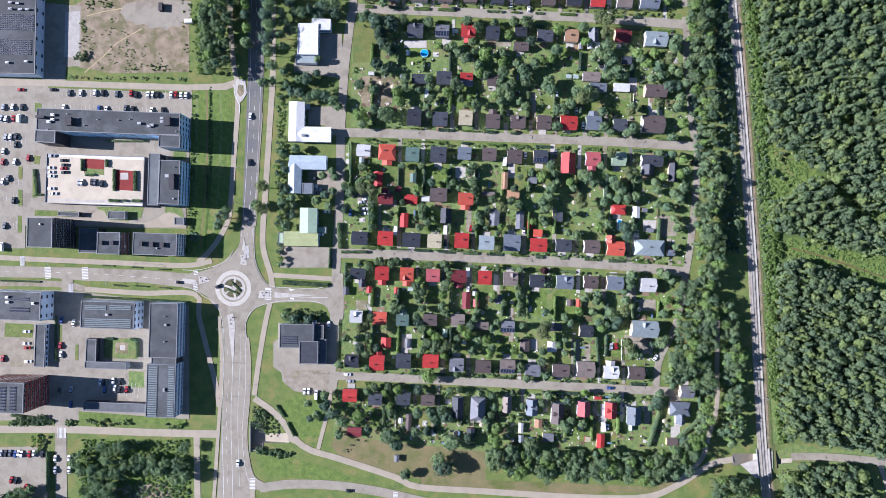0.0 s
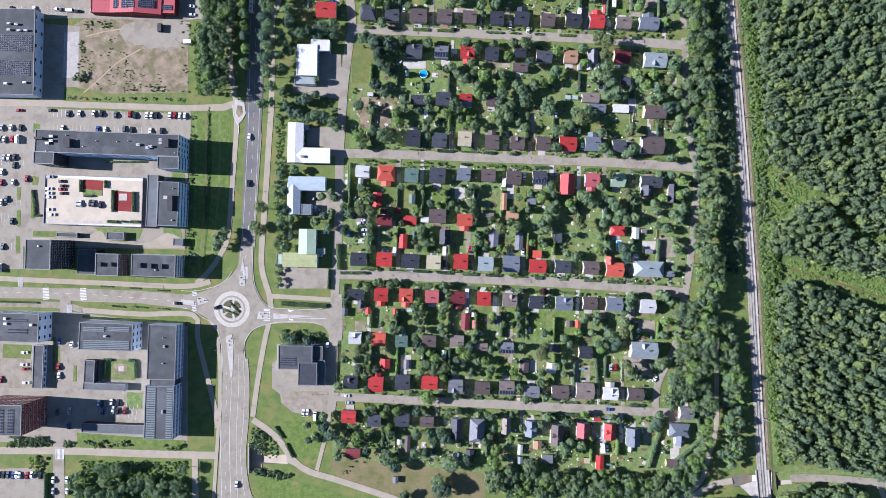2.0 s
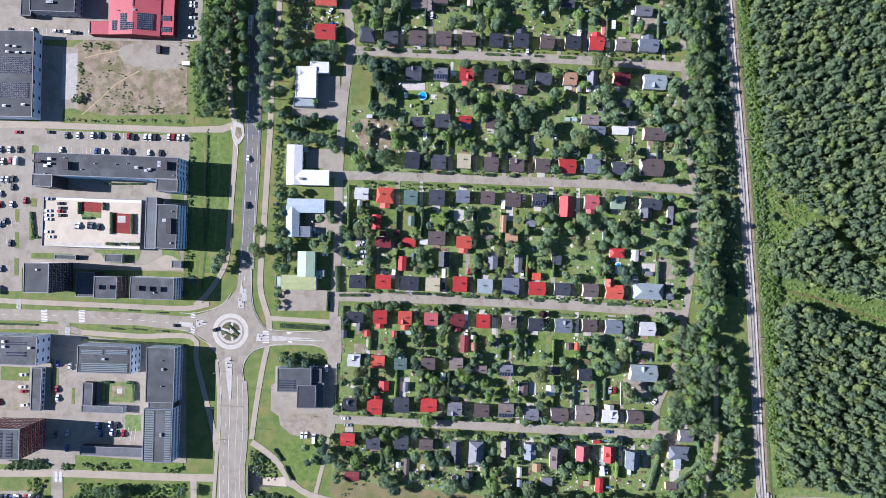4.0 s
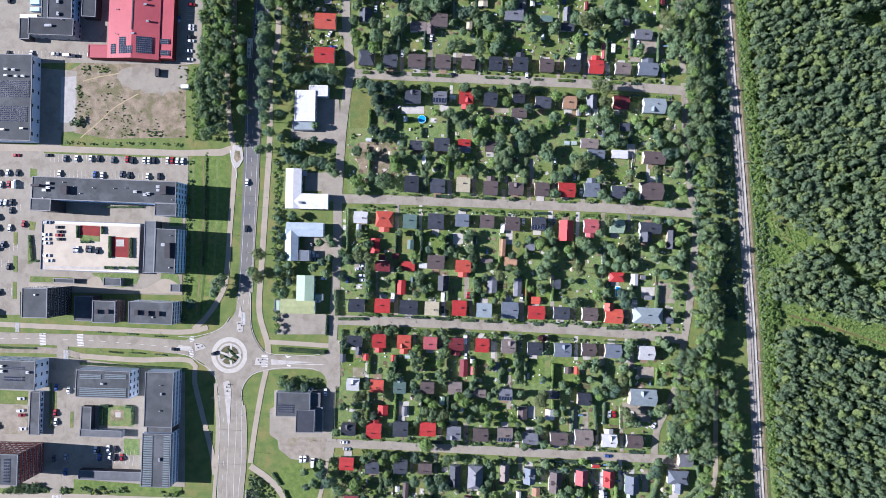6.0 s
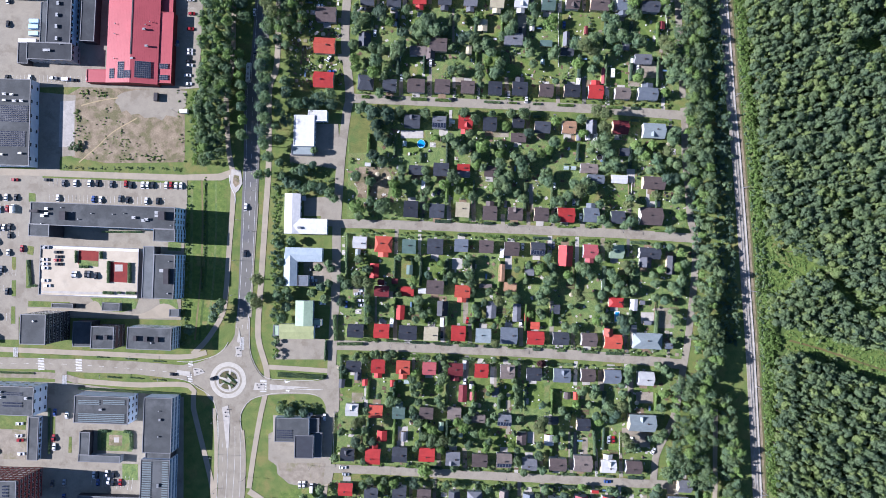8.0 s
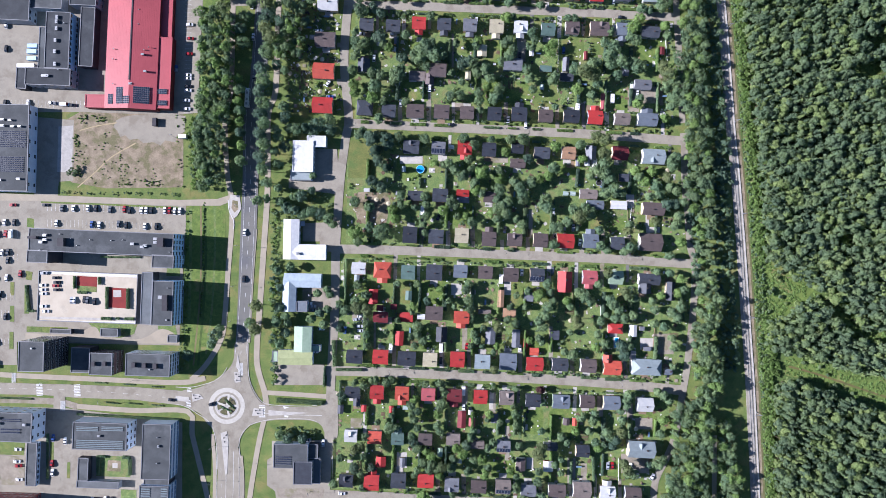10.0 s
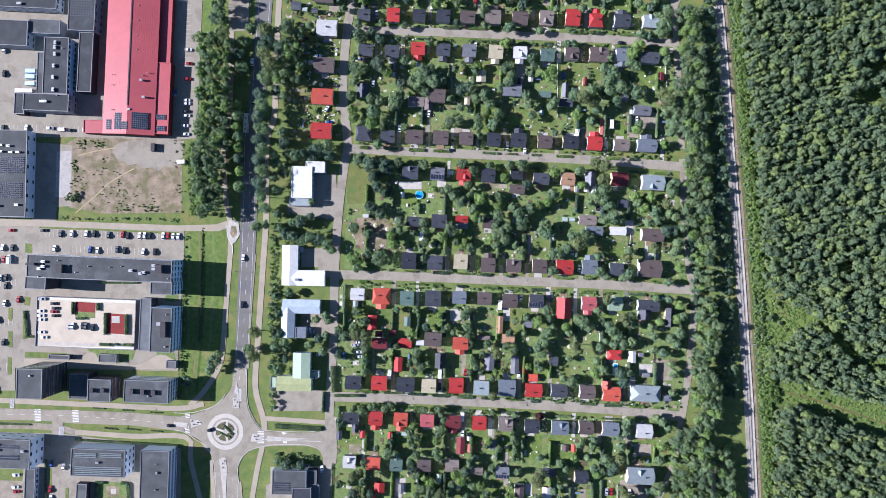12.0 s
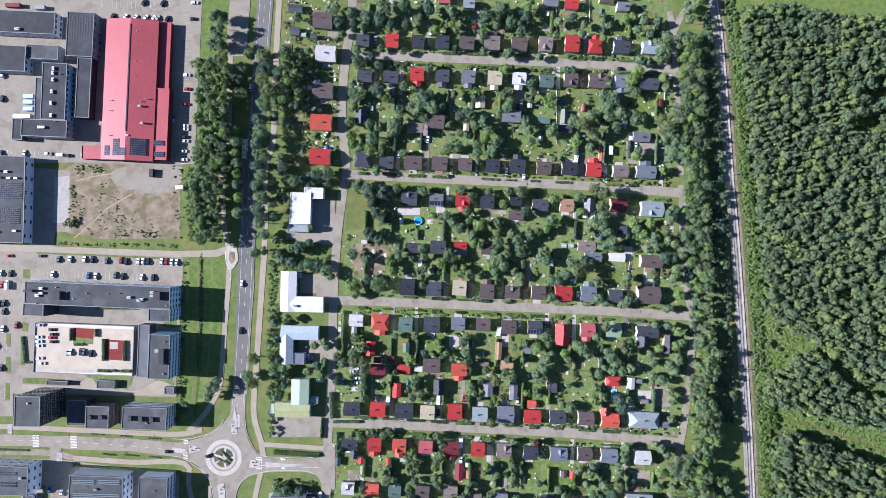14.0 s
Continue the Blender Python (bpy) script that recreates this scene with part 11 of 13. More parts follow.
patch("garden_drive", [(4.5, 74.5), (7.1, 74.5), (6.8, 92.2), (4.2, 92.2)], 0.1532, STONE, "pale paved garden drive", "drive", False)
patch("garden_drive", [(20.0, 73.8), (22.9, 73.8), (22.5, 91.0), (19.7, 91.0)], 0.1532, GRAVEL, "pale gravel garden drive", "drive", False)
patch("garden_drive", [(70.7, 71.8), (72.8, 71.8), (72.5, 89.3), (70.3, 89.3)], 0.1532, GRAVEL, "pale gravel garden drive", "drive", False)
patch("garden_drive", [(102.8, 70.5), (105.2, 70.5), (104.8, 86.5), (102.4, 86.5)], 0.1532, GRAVEL, "pale gravel garden drive", "drive", False)
patch("garden_drive", [(118.9, 69.8), (121.7, 69.8), (121.4, 84.6), (118.6, 84.6)], 0.1532, GRAVEL, "pale gravel garden drive", "drive", False)
patch("garden_drive", [(-28.5, 70.8), (-26.1, 70.8), (-26.5, 55.0), (-28.8, 55.0)], 0.1532, ASPHALT, "short grey asphalt garden drive", "drive", False)
patch("garden_drive", [(-13.6, 70.2), (-11.6, 70.2), (-11.9, 52.7), (-14.0, 52.7)], 0.1532, STONE, "pale paved garden drive", "drive", False)
patch("garden_drive", [(68.5, 66.8), (71.4, 66.8), (71.0, 54.3), (68.1, 54.3)], 0.1532, STONE, "pale paved garden drive", "drive", False)
patch("garden_drive", [(86.0, 66.1), (88.3, 66.1), (88.0, 47.6), (85.7, 47.6)], 0.1532, STONE, "pale paved garden drive", "drive", False)
patch("garden_drive", [(102.1, 65.5), (104.8, 65.5), (104.4, 50.8), (101.7, 50.8)], 0.1532, GRAVEL, "pale gravel garden drive", "drive", False)
patch("garden_drive", [(118.6, 64.8), (120.5, 64.8), (120.1, 53.6), (118.2, 53.6)], 0.1532, ASPHALT_DARK, "short dark asphalt garden drive", "drive", False)
patch("garden_drive", [(1.1, -3.4), (2.9, -3.4), (2.6, 12.4), (0.7, 12.4)], 0.1532, STONE, "pale paved garden drive", "drive", False)
patch("garden_drive", [(18.1, -4.3), (20.5, -4.3), (20.2, 11.0), (17.8, 11.0)], 0.1532, ASPHALT_DARK, "short dark asphalt garden drive", "drive", False)
patch("garden_drive", [(83.2, -7.6), (86.0, -7.6), (85.6, 10.5), (82.9, 10.5)], 0.1532, GRAVEL, "pale gravel garden drive", "drive", False)
patch("garden_drive", [(117.1, -9.3), (119.7, -9.3), (119.4, 4.2), (116.7, 4.2)], 0.1532, ASPHALT_DARK, "short dark asphalt garden drive", "drive", False)
patch("garden_drive", [(143.4, -10.4), (145.8, -10.4), (145.4, 6.7), (143.1, 6.7)], 0.1532, ASPHALT, "short grey asphalt garden drive", "drive", False)
patch("garden_drive", [(-17.1, -7.6), (-15.2, -7.6), (-15.6, -24.8), (-17.4, -24.8)], 0.1532, ASPHALT, "short grey asphalt garden drive", "drive", False)
patch("garden_drive", [(-0.5, -8.4), (1.4, -8.4), (1.1, -21.7), (-0.9, -21.7)], 0.1532, ASPHALT_DARK, "short dark asphalt garden drive", "drive", False)
patch("garden_drive", [(16.0, -9.2), (18.6, -9.2), (18.2, -23.9), (15.6, -23.9)], 0.1532, ASPHALT_DARK, "short dark asphalt garden drive", "drive", False)
patch("garden_drive", [(32.4, -10.1), (35.0, -10.1), (34.6, -26.9), (32.0, -26.9)], 0.1532, STONE, "pale paved garden drive", "drive", False)
patch("garden_drive", [(49.8, -10.9), (51.6, -10.9), (51.3, -23.0), (49.4, -23.0)], 0.1532, ASPHALT_DARK, "short dark asphalt garden drive", "drive", False)
patch("garden_drive", [(66.5, -11.8), (68.4, -11.8), (68.0, -24.6), (66.1, -24.6)], 0.1532, STONE, "pale paved garden drive", "drive", False)
patch("garden_drive", [(85.1, -12.7), (87.5, -12.7), (87.1, -28.0), (84.7, -28.0)], 0.1532, STONE, "pale paved garden drive", "drive", False)
patch("garden_drive", [(116.9, -14.3), (119.1, -14.3), (118.7, -29.6), (116.5, -29.6)], 0.1532, STONE, "pale paved garden drive", "drive", False)
patch("garden_drive", [(-1.6, -81.3), (1.1, -81.3), (0.8, -62.7), (-1.9, -62.7)], 0.1532, GRAVEL, "pale gravel garden drive", "drive", False)
patch("garden_drive", [(14.9, -82.0), (17.7, -82.0), (17.3, -67.6), (14.5, -67.6)], 0.1532, GRAVEL, "pale gravel garden drive", "drive", False)
patch("garden_drive", [(47.4, -83.3), (49.7, -83.3), (49.4, -70.8), (47.1, -70.8)], 0.1532, STONE, "pale paved garden drive", "drive", False)
patch("garden_drive", [(63.5, -84.0), (65.7, -84.0), (65.3, -74.8), (63.2, -74.8)], 0.1532, GRAVEL, "pale gravel garden drive", "drive", False)
patch("garden_drive", [(82.6, -84.8), (84.5, -84.8), (84.1, -71.1), (82.2, -71.1)], 0.1532, ASPHALT, "short grey asphalt garden drive", "drive", False)
patch("garden_drive", [(98.4, -85.5), (100.3, -85.5), (99.9, -69.5), (98.1, -69.5)], 0.1532, STONE, "pale paved garden drive", "drive", False)
patch("garden_drive", [(113.8, -86.1), (116.0, -86.1), (115.6, -70.7), (113.5, -70.7)], 0.1532, ASPHALT, "short grey asphalt garden drive", "drive", False)
patch("garden_drive", [(-18.8, -85.6), (-16.7, -85.6), (-17.0, -99.3), (-19.1, -99.3)], 0.1532, ASPHALT, "short grey asphalt garden drive", "drive", False)
patch("garden_drive", [(-3.9, -86.2), (-1.8, -86.2), (-2.1, -100.4), (-4.3, -100.4)], 0.1532, GRAVEL, "pale gravel garden drive", "drive", False)
patch("garden_drive", [(95.5, -90.4), (98.1, -90.4), (97.7, -109.8), (95.2, -109.8)], 0.1532, GRAVEL, "pale gravel garden drive", "drive", False)
patch("garden_drive", [(112.8, -91.2), (115.0, -91.2), (114.6, -109.9), (112.4, -109.9)], 0.1532, STONE, "pale paved garden drive", "drive", False)
patch("plot_lawn", [(-22.4, 167.5), (-8.3, 167.6), (-9.1, 180.8), (-22.8, 180.7)], 0.0356, MEADOW, "uncut green garden lawn", "grass", False, soft=True)
patch("plot_lawn", [(29.1, 165.8), (41.0, 165.9), (40.3, 180.5), (28.6, 180.4)], 0.0356, MEADOW, "uncut green garden lawn", "grass", False, soft=True)
patch("plot_lawn", [(44.4, 165.7), (57.2, 165.8), (56.5, 178.9), (43.9, 178.8)], 0.0356, MEADOW, "uncut green garden lawn", "grass", False, soft=True)
patch("plot_lawn", [(60.7, 164.4), (74.5, 164.5), (73.8, 177.2), (60.2, 177.1)], 0.0356, GRASS, "dry yellow-green garden lawn", "grass", False, soft=True)
patch("plot_lawn", [(110.5, 162.2), (122.1, 162.2), (121.3, 174.9), (110.1, 174.8)], 0.0356, MEADOW, "uncut green garden lawn", "grass", False, soft=True)
patch("plot_lawn", [(-36.2, 210.5), (-22.7, 210.6), (-23.3, 198.1), (-36.5, 198.0)], 0.0356, GRASS, "dry yellow-green garden lawn", "grass", False, soft=True)
patch("plot_lawn", [(-18.9, 212.2), (-7.1, 212.3), (-7.8, 199.2), (-19.2, 199.1)], 0.0356, MEADOW, "uncut green garden lawn", "grass", False, soft=True)
patch("plot_lawn", [(12.3, 211.0), (26.6, 211.1), (26.0, 199.3), (12.0, 199.2)], 0.0356, GRASS, "dry yellow-green garden lawn", "grass", False, soft=True)
patch("plot_lawn", [(29.4, 210.0), (43.2, 210.1), (42.6, 194.5), (29.1, 194.4)], 0.0356, MEADOW, "uncut green garden lawn", "grass", False, soft=True)
patch("plot_lawn", [(78.5, 209.2), (90.7, 209.3), (90.0, 194.9), (78.2, 194.8)], 0.0356, GRASS, "dry yellow-green garden lawn", "grass", False, soft=True)
patch("plot_lawn", [(96.4, 208.4), (107.2, 208.5), (106.5, 193.4), (96.1, 193.3)], 0.0356, GRASS, "dry yellow-green garden lawn", "grass", False, soft=True)
patch("plot_lawn", [(127.4, 207.5), (141.4, 207.6), (140.7, 192.4), (127.1, 192.4)], 0.0356, MEADOW, "uncut green garden lawn", "grass", False, soft=True)
patch("plot_lawn", [(-34.6, 245.0), (-23.2, 245.1), (-24.0, 254.7), (-35.0, 254.7)], 0.0356, GRASS, "dry yellow-green garden lawn", "grass", False, soft=True)
patch("plot_lawn", [(-3.4, 244.1), (9.1, 244.2), (8.4, 253.2), (-3.8, 253.1)], 0.0356, MEADOW, "uncut green garden lawn", "grass", False, soft=True)
patch("plot_lawn", [(28.3, 244.0), (40.4, 244.1), (39.6, 258.2), (27.9, 258.1)], 0.0356, MEADOW, "uncut green garden lawn", "grass", False, soft=True)
patch("plot_lawn", [(44.7, 243.4), (58.4, 243.4), (57.6, 254.9), (44.3, 254.8)], 0.0356, GRASS, "dry yellow-green garden lawn", "grass", False, soft=True)
patch("plot_lawn", [(62.9, 243.8), (73.8, 243.9), (73.0, 254.5), (62.5, 254.4)], 0.0356, MEADOW, "uncut green garden lawn", "grass", False, soft=True)
patch("plot_lawn", [(109.7, 241.6), (123.7, 241.7), (123.0, 251.1), (109.3, 251.0)], 0.0356, MEADOW, "uncut green garden lawn", "grass", False, soft=True)
patch("plot_lawn", [(128.7, 241.4), (140.5, 241.5), (139.7, 256.0), (128.3, 255.9)], 0.0356, GRASS, "dry yellow-green garden lawn", "grass", False, soft=True)
patch("plot_lawn", [(-24.9, 134.6), (-10.5, 134.6), (-11.2, 119.5), (-25.2, 119.5)], 0.0356, MEADOW, "uncut green garden lawn", "grass", False, soft=True)
patch("plot_lawn", [(75.1, 131.1), (89.4, 131.1), (88.7, 120.9), (74.7, 120.9)], 0.0356, MEADOW, "uncut green garden lawn", "grass", False, soft=True)
patch("plot_lawn", [(129.0, 128.2), (143.8, 128.2), (143.0, 114.7), (128.6, 114.7)], 0.0356, GRASS, "dry yellow-green garden lawn", "grass", False, soft=True)
patch("plot_lawn", [(6.8, 90.3), (22.0, 90.3), (21.2, 102.2), (6.5, 102.2)], 0.0356, MEADOW, "uncut green garden lawn", "grass", False, soft=True)
patch("plot_lawn", [(58.4, 87.1), (70.6, 87.1), (69.9, 95.9), (58.1, 95.9)], 0.0356, GRASS, "dry yellow-green garden lawn", "grass", False, soft=True)
patch("plot_lawn", [(89.0, 86.9), (103.5, 86.9), (102.8, 98.3), (88.6, 98.3)], 0.0356, MEADOW, "uncut green garden lawn", "grass", False, soft=True)
patch("plot_lawn", [(107.0, 84.9), (119.3, 84.9), (118.6, 93.6), (106.7, 93.6)], 0.0356, MEADOW, "uncut green garden lawn", "grass", False, soft=True)
patch("plot_lawn", [(127.5, 87.2), (141.4, 87.2), (140.7, 96.0), (127.2, 96.0)], 0.0356, GRASS, "dry yellow-green garden lawn", "grass", False, soft=True)
patch("plot_lawn", [(-57.5, 57.9), (-44.2, 57.9), (-44.9, 45.7), (-57.9, 45.7)], 0.0356, MEADOW, "uncut green garden lawn", "grass", False, soft=True)
patch("plot_lawn", [(-41.7, 55.3), (-29.7, 55.3), (-30.4, 39.5), (-42.1, 39.5)], 0.0356, GRASS, "dry yellow-green garden lawn", "grass", False, soft=True)
patch("plot_lawn", [(-25.1, 54.4), (-13.9, 54.4), (-14.7, 41.2), (-25.4, 41.2)], 0.0356, GRASS, "dry yellow-green garden lawn", "grass", False, soft=True)
patch("plot_lawn", [(-10.3, 53.9), (4.5, 53.9), (3.8, 40.1), (-10.7, 40.1)], 0.0356, MEADOW, "uncut green garden lawn", "grass", False, soft=True)
patch("plot_lawn", [(38.4, 53.2), (53.1, 53.1), (52.3, 37.7), (38.0, 37.7)], 0.0356, GRASS, "dry yellow-green garden lawn", "grass", False, soft=True)
patch("plot_lawn", [(55.3, 53.3), (69.4, 53.3), (68.6, 41.3), (54.9, 41.3)], 0.0356, GRASS, "dry yellow-green garden lawn", "grass", False, soft=True)
patch("plot_lawn", [(106.0, 51.7), (118.8, 51.7), (118.1, 39.8), (105.6, 39.8)], 0.0356, MEADOW, "uncut green garden lawn", "grass", False, soft=True)
patch("plot_lawn", [(-11.5, 11.0), (0.6, 11.0), (-0.1, 22.0), (-11.8, 22.0)], 0.0356, MEADOW, "uncut green garden lawn", "grass", False, soft=True)
patch("plot_lawn", [(21.9, 10.1), (33.4, 10.1), (32.7, 20.1), (21.6, 20.1)], 0.0356, GRASS, "dry yellow-green garden lawn", "grass", False, soft=True)
patch("plot_lawn", [(37.6, 10.8), (50.2, 10.8), (49.5, 19.9), (37.3, 19.9)], 0.0356, GRASS, "dry yellow-green garden lawn", "grass", False, soft=True)
patch("plot_lawn", [(53.6, 8.3), (68.0, 8.3), (67.3, 18.7), (53.3, 18.7)], 0.0356, MEADOW, "uncut green garden lawn", "grass", False, soft=True)
patch("plot_lawn", [(71.2, 7.7), (82.8, 7.7), (82.1, 21.4), (70.9, 21.4)], 0.0356, GRASS, "dry yellow-green garden lawn", "grass", False, soft=True)
patch("plot_lawn", [(126.5, 7.4), (137.8, 7.3), (137.1, 17.3), (126.2, 17.3)], 0.0356, GRASS, "dry yellow-green garden lawn", "grass", False, soft=True)
patch("plot_lawn", [(-60.5, -20.9), (-48.3, -20.9), (-49.0, -34.7), (-60.9, -34.6)], 0.0356, MEADOW, "uncut green garden lawn", "grass", False, soft=True)
patch("plot_lawn", [(-28.6, -22.1), (-17.6, -22.1), (-18.4, -36.3), (-28.9, -36.3)], 0.0356, GRASS, "dry yellow-green garden lawn", "grass", False, soft=True)
patch("plot_lawn", [(-13.0, -22.5), (-0.1, -22.5), (-0.8, -34.9), (-13.4, -34.9)], 0.0356, GRASS, "dry yellow-green garden lawn", "grass", False, soft=True)
patch("plot_lawn", [(20.5, -24.3), (32.7, -24.3), (32.0, -35.6), (20.1, -35.6)], 0.0356, GRASS, "dry yellow-green garden lawn", "grass", False, soft=True)
patch("plot_lawn", [(36.8, -25.0), (49.5, -25.0), (48.7, -39.9), (36.5, -39.9)], 0.0356, MEADOW, "uncut green garden lawn", "grass", False, soft=True)
patch("plot_lawn", [(54.6, -26.1), (65.5, -26.1), (64.8, -40.8), (54.2, -40.8)], 0.0356, MEADOW, "uncut green garden lawn", "grass", False, soft=True)
patch("plot_lawn", [(70.8, -27.2), (84.5, -27.2), (83.8, -42.3), (70.5, -42.3)], 0.0356, MEADOW, "uncut green garden lawn", "grass", False, soft=True)
patch("plot_lawn", [(124.7, -29.0), (137.3, -29.0), (136.5, -42.5), (124.3, -42.5)], 0.0356, MEADOW, "uncut green garden lawn", "grass", False, soft=True)
patch("plot_lawn", [(-14.7, -65.6), (-1.3, -65.6), (-2.0, -55.6), (-15.1, -55.6)], 0.0356, MEADOW, "uncut green garden lawn", "grass", False, soft=True)
patch("plot_lawn", [(1.4, -68.2), (15.7, -68.2), (15.0, -55.8), (1.1, -55.8)], 0.0356, GRASS, "dry yellow-green garden lawn", "grass", False, soft=True)
patch("plot_lawn", [(34.5, -69.1), (47.4, -69.1), (46.7, -54.7), (34.1, -54.7)], 0.0356, MEADOW, "uncut green garden lawn", "grass", False, soft=True)
patch("plot_lawn", [(67.7, -72.1), (82.5, -72.1), (81.8, -61.9), (67.4, -61.9)], 0.0356, GRASS, "dry yellow-green garden lawn", "grass", False, soft=True)
patch("plot_lawn", [(101.4, -73.2), (112.9, -73.2), (112.2, -58.5), (101.0, -58.5)], 0.0356, MEADOW, "uncut green garden lawn", "grass", False, soft=True)
patch("plot_lawn", [(116.7, -74.0), (129.9, -74.0), (129.2, -59.0), (116.4, -59.0)], 0.0356, GRASS, "dry yellow-green garden lawn", "grass", False, soft=True)
patch("plot_lawn", [(-48.8, -101.2), (-37.7, -101.2), (-38.4, -111.9), (-49.1, -111.9)], 0.0356, MEADOW, "uncut green garden lawn", "grass", False, soft=True)
patch("plot_lawn", [(-15.7, -101.6), (-3.9, -101.6), (-4.6, -113.7), (-16.1, -113.7)], 0.0356, GRASS, "dry yellow-green garden lawn", "grass", False, soft=True)
patch("plot_lawn", [(83.1, -108.4), (96.5, -108.4), (95.8, -121.0), (82.7, -121.0)], 0.0356, MEADOW, "uncut green garden lawn", "grass", False, soft=True)
patch("plot_lawn", [(99.6, -109.5), (114.5, -109.5), (113.8, -120.0), (99.2, -120.0)], 0.0356, GRASS, "dry yellow-green garden lawn", "grass", False, soft=True)

# ---- woods, belts and bushes ----
BROOK_LINE = [(221.8, 1.6), (239.0, -3.0), (260.5, -10.0), (282.1, -17.1), (310.8, -26.3), (310.8, -28.4), (282.1, -19.6), (260.5, -12.5), (239.0, -5.5), (221.8, -0.9)]
CLEARINGS = [[(200.5, 65.9), (209.1, 68.4), (216.2, 60.6), (221.5, 55.0), (229.7, 55.3), (233.7, 48.3), (230.1, 42.6), (222.7, 40.1), (219.8, 33.3), (212.7, 31.5), (202.8, 29.0)], [(232.6, 50.4), (240.4, 46.2), (246.8, 40.5), (252.9, 37.7), (258.2, 30.6), (267.1, 23.6), (283.2, 26.1), (308.1, 28.0), (308.1, 18.8), (283.2, 16.6), (268.9, 16.5), (256.5, 21.1), (248.6, 31.3), (241.1, 39.8)], [(250.3, 85.6), (257.0, 84.6), (258.1, 80.3), (255.3, 75.7), (246.0, 77.4)], [(257.8, 189.7), (276.3, 191.9), (277.8, 182.7), (265.0, 179.0), (257.1, 181.8)], [(264.9, 208.2), (282.7, 209.0), (286.3, 201.2), (268.5, 199.7)]]
NORTH_WOOD = [(187.0, 258.5), (201.9, 260.7), (221.4, 259.4), (237.4, 257.4), (249.8, 253.2), (281.8, 250.6), (313.8, 249.4), (314.4, -14.9), (281.7, -4.4), (268.2, -2.7), (250.5, 0.8), (236.3, 4.3), (219.3, 7.7), (205.1, 12.3), (204.0, 28.9), (203.9, 67.4), (202.3, 108.1), (198.7, 140.2), (195.0, 175.6), (191.7, 211.0), (188.1, 242.9)]
SOUTH_WOOD = [(210.0, -10.4), (215.0, -4.0), (228.2, -8.6), (244.2, -14.7), (262.0, -21.8), (279.0, -26.1), (311.7, -37.1), (311.3, -129.5), (278.6, -128.8), (254.4, -125.2), (236.7, -122.0), (226.0, -119.5), (215.3, -119.2), (211.8, -99.3), (209.1, -70.9), (208.8, -42.4)]
EDGES = [[(187.3, 251.6), (192.7, 251.6), (196.5, 176.4), (200.9, 140.6), (205.0, 108.1), (198.5, 108.1), (194.5, 140.6), (190.8, 176.4)], [(198.5, 108.1), (205.0, 108.1), (207.2, 67.0), (201.2, 65.5)], [(204.5, 29.8), (210.2, 29.8), (216.1, -5.9), (209.6, -5.9)], [(204.9, 0.3), (211.7, 0.3), (212.2, -57.3), (214.3, -93.2), (217.8, -123.7), (211.6, -123.7), (208.9, -93.2), (206.1, -57.3)]]
BROOK_SIDES = [(220.3, 7.0), (239.0, 3.1), (253.3, -0.4), (271.3, -3.9), (285.6, -5.6), (310.7, -9.8), (310.8, -33.4), (284.9, -24.6), (267.7, -20.0), (249.8, -12.9), (233.6, -7.3), (219.6, -4.4)]
WOODLAND = ("forest", "forest_deep", "forest_pale")
woods("forest", [NORTH_WOOD, SOUTH_WOOD, [(210.5, -140.6), (226.3, -134.7), (261.3, -136.4), (266.5, -153.9), (266.4, -181.8), (212.1, -181.8)]], 4.9, 2.2, 3.9, 10.5, 15.0, "dense mixed woodland of pines and birches", leaf=WOODLAND, holes=CLEARINGS, seed=4, lobes=17, leaves=26, size=0.58, cones=0.28)
woods("understorey", [NORTH_WOOD, SOUTH_WOOD, [(212.3, -141.8), (228.2, -135.8), (263.5, -137.6), (268.8, -155.2), (268.6, -183.4), (213.9, -183.4)]], 3.7, 2.3, 3.5, 8.0, 11.5, "lower leafy layer beneath the woodland trees", leaf=WOODLAND, holes=CLEARINGS, seed=6, lobes=6, leaves=15, size=0.75, cones=0.1, trunks=False)
woods("bushes", CLEARINGS, 9.0, 1.2, 2.4, 1.5, 4.5, "leafy bushes dotted over the clearing", leaf=("forest", "forest_pale"), seed=23, lobes=9, leaves=30, size=0.46, trunks=False, cones=0.0)
woods("bushes", CLEARINGS + [BROOK_SIDES], 2.3, 0.8, 1.6, 0.08, 0.3, "low bushes and tall weeds in the clearing", leaf=("brush", "bright"), seed=25, lobes=4, leaves=14, size=0.42, trunks=False, cones=0.0, holes=[BROOK_LINE])
woods("bushes", [BROOK_SIDES], 11.0, 1.2, 2.6, 1.5, 4.0, "single young trees beside the brook", leaf=("forest", "forest_pale"), seed=27, lobes=10, leaves=30, size=0.44, trunks=False, cones=0.2, holes=[BROOK_LINE])
woods("undergrowth", [[(x + 6.6, y) for x, y in TRACK if y > -100] + [(x + 13.0, y) for x, y in reversed(TRACK) if y > -100]], 1.9, 0.8, 1.8, 0.4, 1.9, "rank weeds and brush along the railway", leaf=("brush", "mid"), seed=22, lobes=5, leaves=15, size=0.42, trunks=False, cones=0.0)
woods("undergrowth", EDGES, 2.0, 1.2, 2.3, 1.2, 3.4, "low bright green brush at the edge of the woods", leaf="brush", seed=21, lobes=5, leaves=18, size=0.46, trunks=False, cones=0.0)
BELT = ("mid", "forest", "bright")
